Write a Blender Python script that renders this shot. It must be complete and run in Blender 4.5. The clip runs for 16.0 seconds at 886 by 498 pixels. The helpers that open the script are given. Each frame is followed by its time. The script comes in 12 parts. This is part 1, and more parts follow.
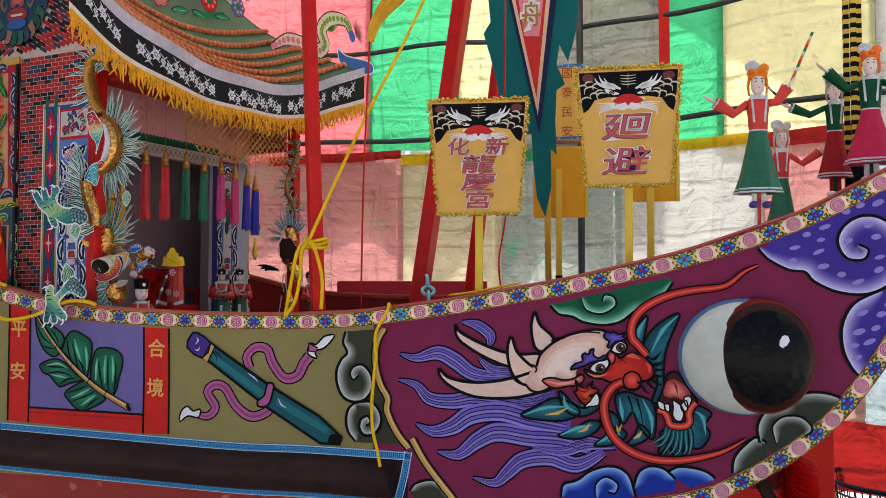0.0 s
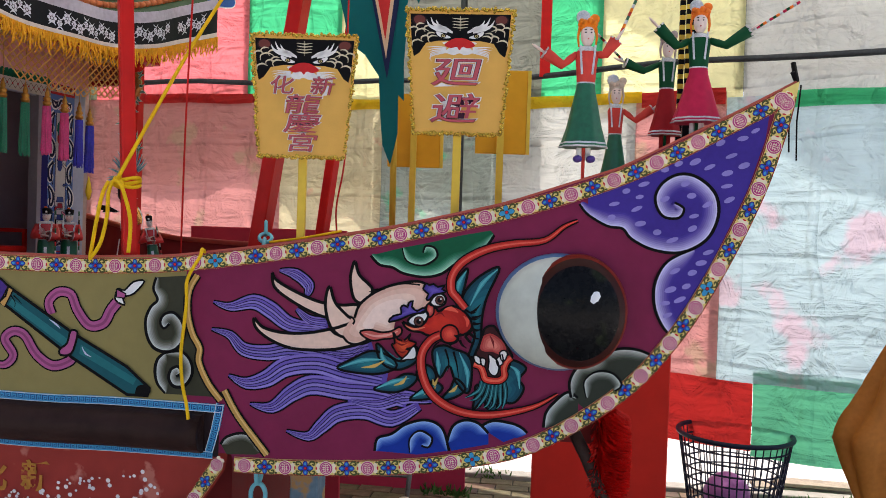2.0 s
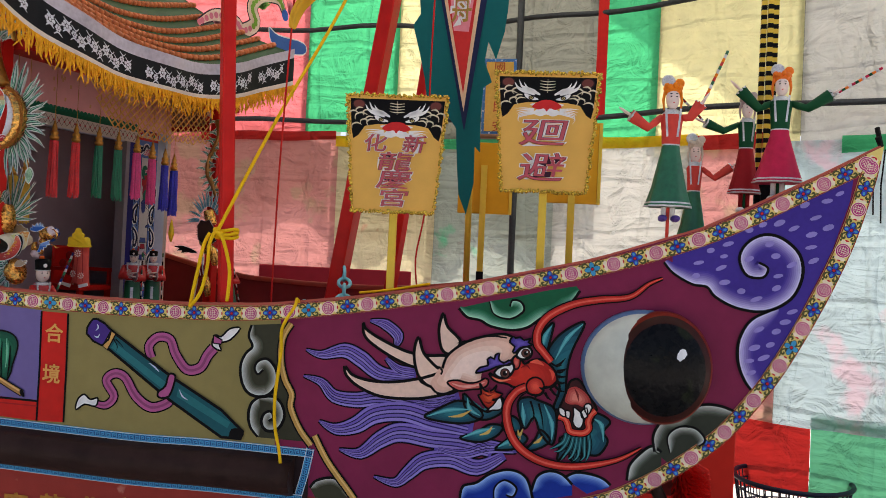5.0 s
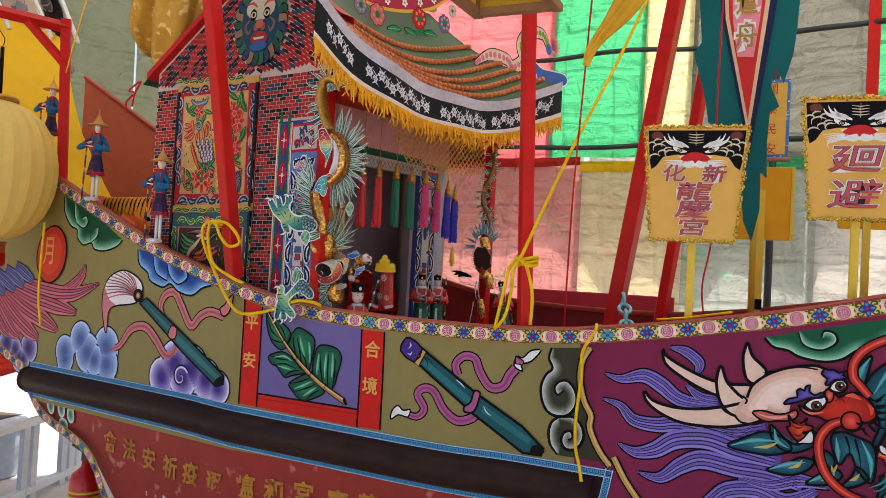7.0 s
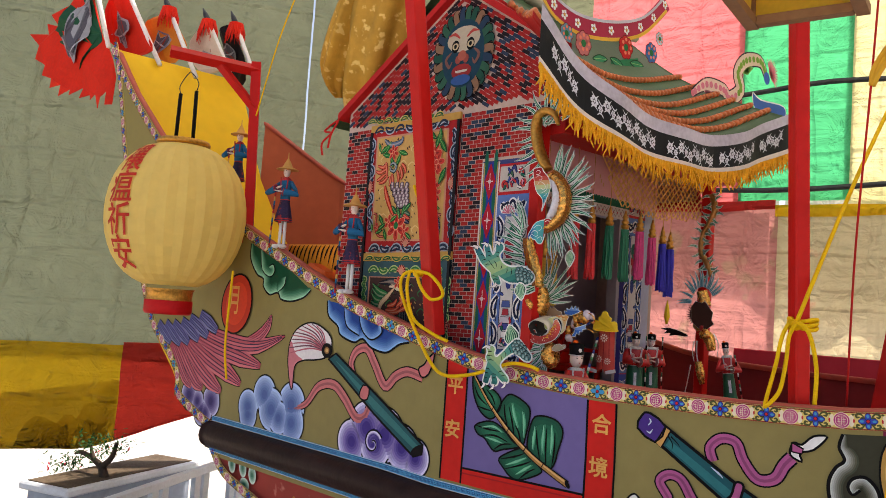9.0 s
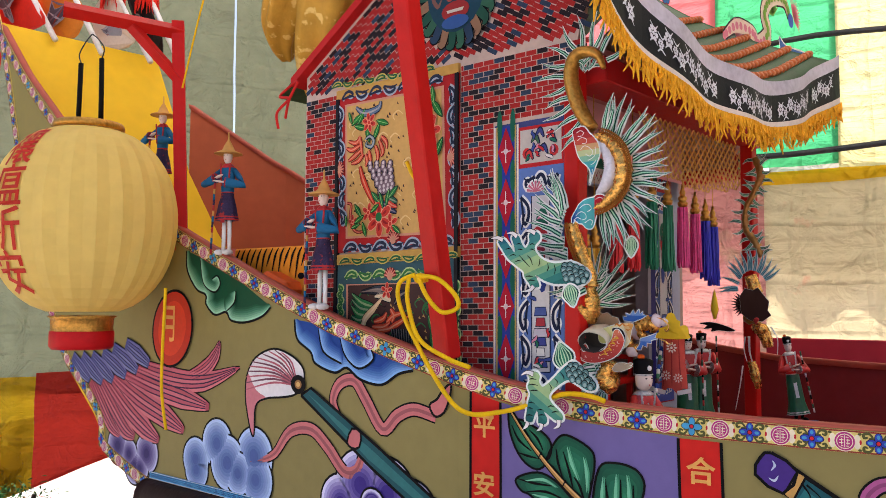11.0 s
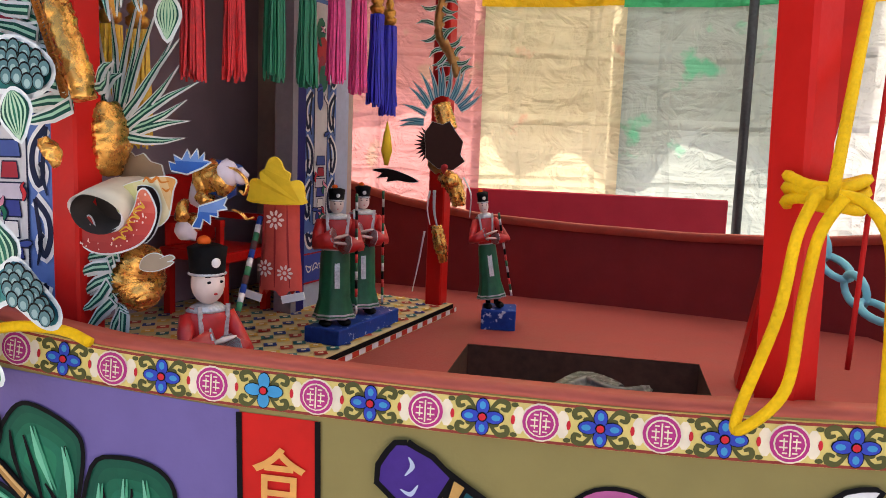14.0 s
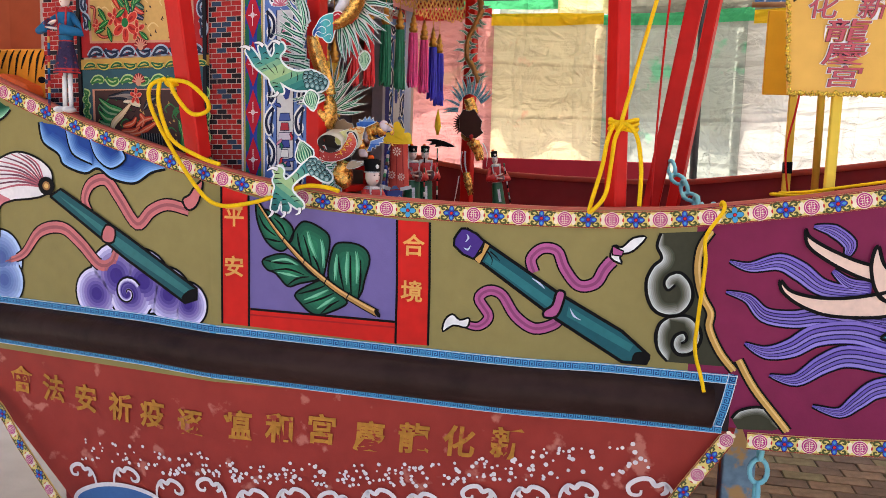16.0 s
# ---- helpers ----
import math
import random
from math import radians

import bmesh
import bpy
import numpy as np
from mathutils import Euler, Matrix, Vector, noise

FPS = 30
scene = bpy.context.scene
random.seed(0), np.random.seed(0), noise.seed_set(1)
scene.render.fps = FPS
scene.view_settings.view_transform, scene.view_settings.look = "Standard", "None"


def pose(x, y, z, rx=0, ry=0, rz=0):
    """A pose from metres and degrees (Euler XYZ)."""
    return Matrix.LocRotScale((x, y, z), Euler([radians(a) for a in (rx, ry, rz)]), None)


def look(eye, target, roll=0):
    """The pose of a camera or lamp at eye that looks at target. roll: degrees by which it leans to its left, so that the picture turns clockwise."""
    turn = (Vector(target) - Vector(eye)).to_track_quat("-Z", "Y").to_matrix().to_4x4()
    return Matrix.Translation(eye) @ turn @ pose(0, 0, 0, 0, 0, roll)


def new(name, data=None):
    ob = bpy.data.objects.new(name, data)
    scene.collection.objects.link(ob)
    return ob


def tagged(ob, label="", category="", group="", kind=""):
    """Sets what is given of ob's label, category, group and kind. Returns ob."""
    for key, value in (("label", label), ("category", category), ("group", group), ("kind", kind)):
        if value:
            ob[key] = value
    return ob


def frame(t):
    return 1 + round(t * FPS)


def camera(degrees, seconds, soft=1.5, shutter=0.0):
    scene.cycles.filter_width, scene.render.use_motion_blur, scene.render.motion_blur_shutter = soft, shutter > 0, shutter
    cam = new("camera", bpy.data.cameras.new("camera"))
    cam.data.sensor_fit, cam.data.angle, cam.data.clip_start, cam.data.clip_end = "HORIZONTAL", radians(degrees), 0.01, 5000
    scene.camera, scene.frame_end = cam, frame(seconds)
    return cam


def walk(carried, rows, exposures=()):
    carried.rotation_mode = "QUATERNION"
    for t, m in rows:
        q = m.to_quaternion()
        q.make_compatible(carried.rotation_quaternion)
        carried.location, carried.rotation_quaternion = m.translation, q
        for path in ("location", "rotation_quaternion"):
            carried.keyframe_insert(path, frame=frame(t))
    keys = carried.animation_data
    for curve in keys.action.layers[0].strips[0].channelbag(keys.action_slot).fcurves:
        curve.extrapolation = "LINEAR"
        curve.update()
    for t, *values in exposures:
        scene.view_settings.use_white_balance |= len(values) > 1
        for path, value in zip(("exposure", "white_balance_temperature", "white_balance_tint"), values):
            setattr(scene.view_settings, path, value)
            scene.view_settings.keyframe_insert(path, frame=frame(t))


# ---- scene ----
cam = camera(57.9, 16.0, 0.9)

PATH = [
    (0, (1.427, -2.068, 1.196), (0.937, -0.131, 1.27), 0.1),
    (0.5, (1.468, -2.046, 1.173), (1.042, -0.092, 1.166), 0.4),
    (1, (1.552, -2.019, 1.151), (1.209, -0.049, 1.104), 0.8),
    (1.5, (1.617, -1.977, 1.163), (1.319, -0.001, 1.1), 1.4),
    (2, (1.629, -1.942, 1.189), (1.367, 0.04, 1.149), 1.9),
    (2.5, (1.617, -1.943, 1.215), (1.376, 0.042, 1.253), 2.3),
    (3, (1.595, -1.984, 1.219), (1.362, 0.001, 1.282), 2.6),
    (3.2, (1.591, -1.995, 1.212), (1.357, -0.01, 1.278), 2.6),
    (5.3, (1.492, -2.048, 1.255), (1.079, -0.091, 1.268), 2.8),
    (5.5, (1.491, -2.059, 1.255), (0.934, -0.138, 1.269), 2.8),
    (6, (1.493, -2.082, 1.254), (0.742, -0.228, 1.268), 3.2),
    (6.5, (1.458, -2.135, 1.247), (0.656, -0.303, 1.264), 3.4),
    (7, (1.307, -2.204, 1.255), (0.454, -0.395, 1.307), 3.2),
    (7.5, (1.184, -2.258, 1.246), (0.249, -0.492, 1.311), 3.1),
    (8, (1.109, -2.299, 1.25), (0.167, -0.536, 1.318), 3.0),
    (8.5, (1.015, -2.22, 1.254), (0.015, -0.49, 1.337), 3.6),
    (9, (0.919, -2.036, 1.272), (-0.232, -0.406, 1.418), 4.1),
    (9.2, (0.859, -1.997, 1.286), (-0.294, -0.371, 1.451), 4.1),
    (11.3, (0.37, -1.555, 1.322), (-0.542, 0.222, 1.431), -1.8),
    (11.5, (0.363, -1.502, 1.317), (-0.402, 0.344, 1.402), -1.6),
    (12, (0.455, -1.26, 1.313), (-0.281, 0.599, 1.366), -1.2),
    (12.5, (0.537, -0.996, 1.337), (-0.322, 0.809, 1.36), 2.2),
    (13, (0.458, -0.808, 1.35), (-0.362, 1.014, 1.264), 3.0),
    (13.5, (0.358, -0.7, 1.362), (-0.272, 1.184, 1.128), 3.7),
    (14, (0.338, -0.702, 1.326), (-0.056, 1.241, 1.057), 2.2),
    (14.5, (0.452, -0.952, 1.293), (0.058, 0.992, 1.039), 0.9),
    (15, (0.555, -1.302, 1.256), (0.131, 0.635, 0.996), 1.4),
    (15.5, (0.492, -1.6, 1.269), (0.096, 0.345, 1.022), 2.0),
    (16, (0.517, -1.878, 1.239), (0.099, 0.061, 0.979), 1.6),
]
walk(cam, [(t, look(eye, target, roll)) for t, eye, target, roll in PATH], exposures=[(0, 0.6, 6550, 14), (1, 0.66, 6500, 15), (2, 0.56, 6430, 14), (3, 0.36, 6350, 14), (5.5, 0.5, 6950, 15), (7, 0.72, 7000, 15), (9, 0.66, 7300, 17), (12, 1.1, 6750, 20), (16, 1.25, 7050, 18)])

# ---------------------------------------------------------------- light
world = bpy.data.worlds.new("sky")
scene.world = world
world.use_nodes = True
sky = world.node_tree.nodes.new("ShaderNodeTexSky")
sky.sky_type = "NISHITA"
sky.sun_disc = False
sky.sun_elevation = radians(58)
sky.sun_rotation = radians(25)
sky.air_density, sky.dust_density = 1.0, 3.0
world.node_tree.links.new(sky.outputs[0], world.node_tree.nodes["Background"].inputs[0])
world.node_tree.nodes["Background"].inputs[1].default_value = 0.15
sun_data = bpy.data.lights.new("sun", "SUN")
sun_data.energy, sun_data.angle, sun_data.color = 5.0, radians(0.6), (1.0, 0.95, 0.87)
sun = new("sun", sun_data)
sun.matrix_world = look((1.5, 3.0, 6.0), (0, 0, 0))


# ---------------------------------------------------------------- helpers
def srgb(r, g, b):
    return tuple(((v / 255) / 12.92 if v < 10.4 else ((v / 255 + 0.055) / 1.055) ** 2.4) for v in (r, g, b))


MATS = {}


def mat(name, rgb, rough=0.6, metal=0.0, vary=0.12, scale=30.0, bump=0.1, fine=220.0, spec=0.14, through_light=0.0, fleck=None, wear=0.0):
    """A painted, paper, cloth or metal surface: two scales of colour variation and a fine relief."""
    if name in MATS:
        return MATS[name]
    m = bpy.data.materials.new(name)
    m.use_nodes = True
    t = m.node_tree
    n, ln = t.nodes, t.links
    b = n["Principled BSDF"]
    base = srgb(*rgb)
    co = n.new("ShaderNodeTexCoord")
    big, small = n.new("ShaderNodeTexNoise"), n.new("ShaderNodeTexNoise")
    big.inputs["Scale"].default_value, big.inputs["Detail"].default_value = scale * 0.2, 5
    small.inputs["Scale"].default_value, small.inputs["Detail"].default_value = scale * 2.0, 4
    for o in (big, small):
        ln.new(co.outputs["Object"], o.inputs["Vector"])
    mix = n.new("ShaderNodeMix")
    mix.data_type = "FLOAT"
    mix.inputs[0].default_value = 0.45
    ln.new(big.outputs[0], mix.inputs[2])
    ln.new(small.outputs[0], mix.inputs[3])
    ramp = n.new("ShaderNodeValToRGB")
    ramp.color_ramp.elements[0].position, ramp.color_ramp.elements[1].position = 0.3, 0.7
    lo = [v * (1 - vary * 1.6) for v in base]
    hi = [min(1.0, v * (1 + vary) + 0.01 * vary) for v in base]
    ramp.color_ramp.elements[0].color, ramp.color_ramp.elements[1].color = (*lo, 1), (*hi, 1)
    ln.new(mix.outputs[0], ramp.inputs[0])
    colour = ramp.outputs[0]
    if fleck:
        sp = n.new("ShaderNodeTexNoise")
        sp.inputs["Scale"].default_value, sp.inputs["Detail"].default_value = fleck[3], 6
        ln.new(co.outputs["Object"], sp.inputs["Vector"])
        r2 = n.new("ShaderNodeValToRGB")
        r2.color_ramp.elements[0].position, r2.color_ramp.elements[1].position = fleck[4], fleck[4] + 0.06
        ln.new(sp.outputs[0], r2.inputs[0])
        mx = n.new("ShaderNodeMix")
        mx.data_type = "RGBA"
        mx.inputs[7].default_value = (*srgb(*fleck[:3]), 1)
        ln.new(r2.outputs[0], mx.inputs[0])
        ln.new(colour, mx.inputs[6])
        colour = mx.outputs[2]
    ln.new(colour, b.inputs["Base Color"])
    rr = n.new("ShaderNodeMapRange")
    rr.inputs[3].default_value, rr.inputs[4].default_value = max(0.05, rough - 0.1), min(1.0, rough + 0.12)
    ln.new(small.outputs[0], rr.inputs[0])
    ln.new(rr.outputs[0], b.inputs["Roughness"])
    b.inputs["Metallic"].default_value = metal
    b.inputs["Specular IOR Level"].default_value = spec
    if bump:
        tx = n.new("ShaderNodeTexNoise")
        tx.inputs["Scale"].default_value, tx.inputs["Detail"].default_value = fine, 3
        ln.new(co.outputs["Object"], tx.inputs["Vector"])
        bp = n.new("ShaderNodeBump")
        bp.inputs["Strength"].default_value, bp.inputs["Distance"].default_value = bump, 0.004
        ln.new(tx.outputs[0], bp.inputs["Height"])
        ln.new(bp.outputs[0], b.inputs["Normal"])
    if through_light:
        tr = n.new("ShaderNodeBsdfTranslucent")
        ln.new(colour, tr.inputs[0])
        ms = n.new("ShaderNodeMixShader")
        ms.inputs[0].default_value = through_light
        ln.new(b.outputs[0], ms.inputs[1])
        ln.new(tr.outputs[0], ms.inputs[2])
        ln.new(ms.outputs[0], n["Material Output"].inputs[0])
    MATS[name] = m
    return m


ORIGIN = {}


def thing(name, at, label, category, group="", kind=""):
    """An empty at the base of a thing; its parts are modelled in world coordinates and hung below it."""
    ob = new(name)
    ob.location = at
    ORIGIN[ob] = Vector(at)
    return tagged(ob, label, category, group, kind)


def part(name, bm, mats, parent=None, label="", smooth=False):
    """One mesh object from a bmesh in world coordinates, under a thing or a part."""
    me = bpy.data.meshes.new(name)
    o = ORIGIN.get(parent, Vector((0, 0, 0)))
    if o.length:
        bm.transform(Matrix.Translation(-o))
    bm.to_mesh(me)
    bm.free()
    for m in mats if isinstance(mats, (list, tuple)) else [mats]:
        me.materials.append(m)
    if smooth:
        me.polygons.foreach_set("use_smooth", [True] * len(me.polygons))
    ob = new(name, me)
    if parent:
        ob.parent = parent
        ORIGIN[ob] = o
    if label:
        ob["label"] = label
    return ob


def single(name, bm, mats, label, category, group="", kind="", smooth=False):
    return tagged(part(name, bm, mats, None, "", smooth), label, category, group, kind)


def B():
    return bmesh.new()


def box(bm, c, s, m=None, mi=0, bevel=0.0):
    """A box with centre c and sizes s, turned by the matrix m about its centre."""
    m = (m or Matrix()).to_3x3()
    c = Vector(c)
    vs = [bm.verts.new(c + m @ Vector((x * s[0] / 2, y * s[1] / 2, z * s[2] / 2))) for x in (-1, 1) for y in (-1, 1) for z in (-1, 1)]
    fs = [bm.faces.new([vs[i] for i in q]) for q in ((0, 1, 3, 2), (4, 6, 7, 5), (0, 4, 5, 1), (2, 3, 7, 6), (0, 2, 6, 4), (1, 5, 7, 3))]
    for f in fs:
        f.material_index = mi
    if bevel:
        es = {e for f in fs for e in f.edges}
        r = bmesh.ops.bevel(bm, geom=list(es), offset=bevel, segments=1, affect="EDGES", profile=0.5)
        for f in r["faces"]:
            f.material_index = mi
    return vs


def side_of(d):
    d = d.normalized()
    a = d.cross(Vector((0, 0, 1)))
    if a.length < 0.05:
        a = d.cross(Vector((0, 1, 0)))
    a.normalize()
    return a, d.cross(a).normalized()


def tube(bm, pts, r, seg=8, mi=0, caps=True, flat=1.0):
    """A round (or flattened) tube along points; r is a number or a list."""
    pts = [Vector(p) for p in pts]
    n = len(pts)
    rs = list(r) if isinstance(r, (list, tuple)) else [r] * n
    rings, a = [], None
    for i, p in enumerate(pts):
        d = pts[min(i + 1, n - 1)] - pts[max(i - 1, 0)]
        if d.length < 1e-9:
            d = Vector((0, 0, 1))
        d.normalize()
        if a is None:
            a, b = side_of(d)
        else:
            a = (a - d * a.dot(d))
            a = a.normalized() if a.length > 1e-6 else side_of(d)[0]
            b = d.cross(a)
        rings.append([bm.verts.new(p + (a * math.cos(k * math.tau / seg) + b * flat * math.sin(k * math.tau / seg)) * rs[i]) for k in range(seg)])
    for i in range(n - 1):
        for k in range(seg):
            f = bm.faces.new((rings[i][k], rings[i][(k + 1) % seg], rings[i + 1][(k + 1) % seg], rings[i + 1][k]))
            f.material_index, f.smooth = mi, seg > 5
    if caps:
        for q in (rings[0][::-1], rings[-1]):
            bm.faces.new(q).material_index = mi
    return rings


def lathe(bm, base, prof, seg=20, mi=0, axis=None, squash=1.0):
    """A turned body: prof is a list of (radius, height) above base."""
    m = axis.to_3x3() if axis else Matrix.Identity(3)
    base = Vector(base)
    rings = [[bm.verts.new(base + m @ Vector((r * math.cos(k * math.tau / seg), squash * r * math.sin(k * math.tau / seg), h))) for k in range(seg)] for r, h in prof]
    for i in range(len(prof) - 1):
        for k in range(seg):
            f = bm.faces.new((rings[i][k], rings[i][(k + 1) % seg], rings[i + 1][(k + 1) % seg], rings[i + 1][k]))
            f.material_index, f.smooth = (mi[i] if isinstance(mi, (list, tuple)) else mi), True
    for q, j in ((rings[0][::-1], 0), (rings[-1], -1)):
        f = bm.faces.new(q)
        f.material_index = mi[j] if isinstance(mi, (list, tuple)) else mi
    return rings


def ball(bm, c, r, mi=0, seg=12, rings=8, m=None):
    r = (r, r, r) if isinstance(r, (int, float)) else r
    c, m = Vector(c), (m or Matrix()).to_3x3()
    rows = [[bm.verts.new(c + m @ Vector((r[0] * math.sin(a) * math.cos(k * math.tau / seg), r[1] * math.sin(a) * math.sin(k * math.tau / seg), r[2] * math.cos(a)))) for k in range(seg)] for a in [math.pi * (i + 0.02) / (rings + 0.04) for i in range(rings + 1)]]
    for i in range(rings):
        for k in range(seg):
            f = bm.faces.new((rows[i][k], rows[i + 1][k], rows[i + 1][(k + 1) % seg], rows[i][(k + 1) % seg]))
            f.material_index, f.smooth = mi, True


def spline(pts, sub=6, closed=False):
    """A smooth line through a few control points."""
    p = [Vector(q) for q in pts]
    n, out = len(p), []
    if n < 3:
        return p
    for i in range(n if closed else n - 1):
        a, b, c, d = (p[(i + k) % n] if closed else p[min(max(i + k, 0), n - 1)] for k in (-1, 0, 1, 2))
        for s in range(sub):
            t = s / sub
            out.append(0.5 * (2 * b + (c - a) * t + (2 * a - 5 * b + 4 * c - d) * t * t + (3 * b - a - 3 * c + d) * t ** 3))
    if not closed:
        out.append(p[-1])
    return out


def lerp_curve(x, table):
    return float(np.interp(x, [a for a, _ in table], [b for _, b in table]))


class Paint:
    """Flat painted or cut shapes on a surface; place maps plane coordinates and a layer to the world."""

    def __init__(self, place, step=0.0012):
        self.bm, self.place, self.mats, self.step = bmesh.new(), place, [], step

    def index(self, m):
        if m not in self.mats:
            self.mats.append(m)
        return self.mats.index(m)

    def v(self, p, layer):
        return self.bm.verts.new(self.place(p[0], p[1], layer * self.step))

    def fill(self, pts, m, layer=1, smooth=5, edge=None, width=0.004):
        q = spline([(x, z, 0) for x, z in pts], smooth, True) if smooth else [Vector((x, z, 0)) for x, z in pts]
        f = self.bm.faces.new([self.v(p, layer) for p in q])
        f.material_index = self.index(m)
        if edge:
            self.line([*[(p.x, p.y) for p in q], (q[0].x, q[0].y)], width, edge, layer + 0.4, 0)
        return q

    def line(self, pts, width, m, layer=2, smooth=5, taper=None):
        """A brush stroke; width is a number or a list of widths spread evenly along it."""
        q = spline([(x, z, 0) for x, z in pts], smooth) if smooth else [Vector((x, z, 0)) for x, z in pts]
        n = len(q)
        ws = width if isinstance(width, (list, tuple)) else [width, width]
        prev = None
        for i, p in enumerate(q):
            d = q[min(i + 1, n - 1)] - q[max(i - 1, 0)]
            if d.length < 1e-9:
                continue
            s = Vector((-d.y, d.x, 0)).normalized() * (float(np.interp(i / (n - 1), np.linspace(0, 1, len(ws)), ws)) / 2 + 1e-5)
            cur = (self.v(p + s, layer), self.v(p - s, layer))
            if prev:
                f = self.bm.faces.new((prev[0], prev[1], cur[1], cur[0]))
                f.material_index = self.index(m)
            prev = cur

    def disc(self, c, r, m, layer=1, seg=14, turn=0.0):
        r = (r, r) if isinstance(r, (int, float)) else r
        ca, sa = math.cos(turn), math.sin(turn)
        pts = [(r[0] * math.cos(k * math.tau / seg), r[1] * math.sin(k * math.tau / seg)) for k in range(seg)]
        f = self.bm.faces.new([self.v((c[0] + x * ca - y * sa, c[1] + x * sa + y * ca), layer) for x, y in pts])
        f.material_index = self.index(m)

    def done(self, name, parent=None, label=""):
        return part(name, self.bm, self.mats, parent, label)


# ---------------------------------------------------------------- colours
BLACK = mat("black_paint", (13, 11, 12), 0.6, spec=0.1)
WHITE = mat("white_paint", (232, 228, 224), 0.5)
OLIVE = mat("olive_paint", (142, 128, 76), 0.5, vary=0.08, scale=12)
PURPLE = mat("violet_panel_paint", (112, 98, 152), 0.5, vary=0.08, scale=12)
MAROON = mat("maroon_paint", (126, 32, 70), 0.45, vary=0.1, scale=12)
RED = mat("red_paint", (205, 30, 22), 0.45, vary=0.12, scale=15)
POLE_RED = mat("red_lacquered_wood", (200, 32, 26), 0.35, vary=0.14, scale=10, bump=0.15, fine=90)
DECK = mat("dusky_red_deck_paint", (165, 78, 70), 0.6, vary=0.12, scale=10, bump=0.2)
BULWARK = mat("dark_red_bulwark_paint", (128, 42, 42), 0.6, vary=0.12, scale=8)
HULL_RED = mat("weathered_red_hull_paint", (160, 57, 48), 0.5, vary=0.12, scale=8, fleck=(190, 110, 95, 14, 0.62))
TAPE = mat("printed_yellow_paper_tape", (228, 204, 118), 0.5, vary=0.1, scale=60)
GOLD = mat("gold_foil", (206, 148, 66), 0.34, 0.7, vary=0.35, scale=60, bump=0.6, fine=120)
ROPE = mat("yellow_twisted_rope", (240, 190, 20), 0.6, vary=0.12, scale=120, bump=0.5, fine=300)
WOOD_DARK = mat("dark_brown_stained_wood", (50, 31, 26), 0.42, vary=0.35, scale=9, bump=0.35, fine=60, spec=0.1, fleck=(66, 48, 40, 7, 0.68))


# ---------------------------------------------------------------- the boat's lines
def hull_y(x):
    return 0.024 * (x + 0.5) if x > -0.5 else -0.155 * (x + 0.5)


RAIL = [(-3.1, 2.57), (-2.78, 2.26), (-2.4, 1.96), (-2.0, 1.72), (-1.63, 1.545), (-1.21, 1.378), (-1.0, 1.303), (-0.9, 1.268), (-0.6, 1.19), (-0.38, 1.138), (-0.15, 1.105), (0.13, 1.094), (0.4, 1.092), (0.65, 1.103), (0.9, 1.137), (1.1, 1.172), (1.24, 1.198), (1.52, 1.265), (1.8, 1.361), (2.06, 1.497), (2.206, 1.578)]
BOW = [(2.206, 1.578), (2.185, 1.466), (2.138, 1.308), (2.055, 1.119), (1.956, 0.945), (1.825, 0.793), (1.616, 0.654), (1.42, 0.598), (1.251, 0.572), (1.016, 0.556), (0.843, 0.553)]
STERN = [(-3.1, 2.57), (-2.97, 2.28), (-2.86, 1.98), (-2.7, 1.6), (-2.5, 1.27), (-2.36, 1.09), (-2.2, 0.98), (-2.1, 0.89), (-2.06, 0.79), (-1.75, 0.69)]
FAR = [(-2.62, 1.08), (-2.2, 1.34), (-1.2, 1.5), (-0.3, 1.46), (0.0, 1.43), (0.37, 1.38), (0.63, 1.33), (1.1, 1.2), (1.5, 0.93), (1.9, 0.48), (2.2, 0.09)]


def rail_z(x):
    return lerp_curve(x, RAIL)


def far_z(x):
    return rail_z(x - 0.15) + 0.025


def far_y(x):
    return lerp_curve(x, FAR)


def on_hull(x, z, out=0.0):
    """A place on the near side of the hull, out metres proud of it."""
    return Vector((x, hull_y(x) - out, z))


# the house stands along the boat's centre line, which is turned from the near side
HX, HY = Vector((-0.977, 0.213, 0)), Vector((0.213, 0.977, 0))


def house(u, v, z):
    """u runs aft along the house's side, v across the boat."""
    return Vector((-0.48, 0.165, 0)) + HX * u + HY * v + Vector((0, 0, z))


HROT = Matrix(((-HX.x, HY.x, 0), (-HX.y, HY.y, 0), (0, 0, 1)))

# ---------------------------------------------------------------- ground and tarpaulins
GROUND = -0.45


bm = B()
bmesh.ops.create_grid(bm, x_segments=40, y_segments=40, size=60)
for v in bm.verts:
    v.co.z = GROUND - 0.004
single("ground", bm, mat("pale_sunlit_concrete", (196, 192, 186), 0.9, vary=0.15, scale=2, bump=0.4, fine=30), "pale grey concrete yard under and around the boat", "ground", kind="structure")

TARP_LINE = [(-6.5, -1.8), (-5.2, 0.2), (-2.6, 4.1), (-0.3, 3.9), (0.6, 3.88), (1.4, 3.62), (2.4, 3.2), (3.2, 2.85), (6.5, 2.4)]


def tarp_y(x):
    return lerp_curve(x, TARP_LINE)


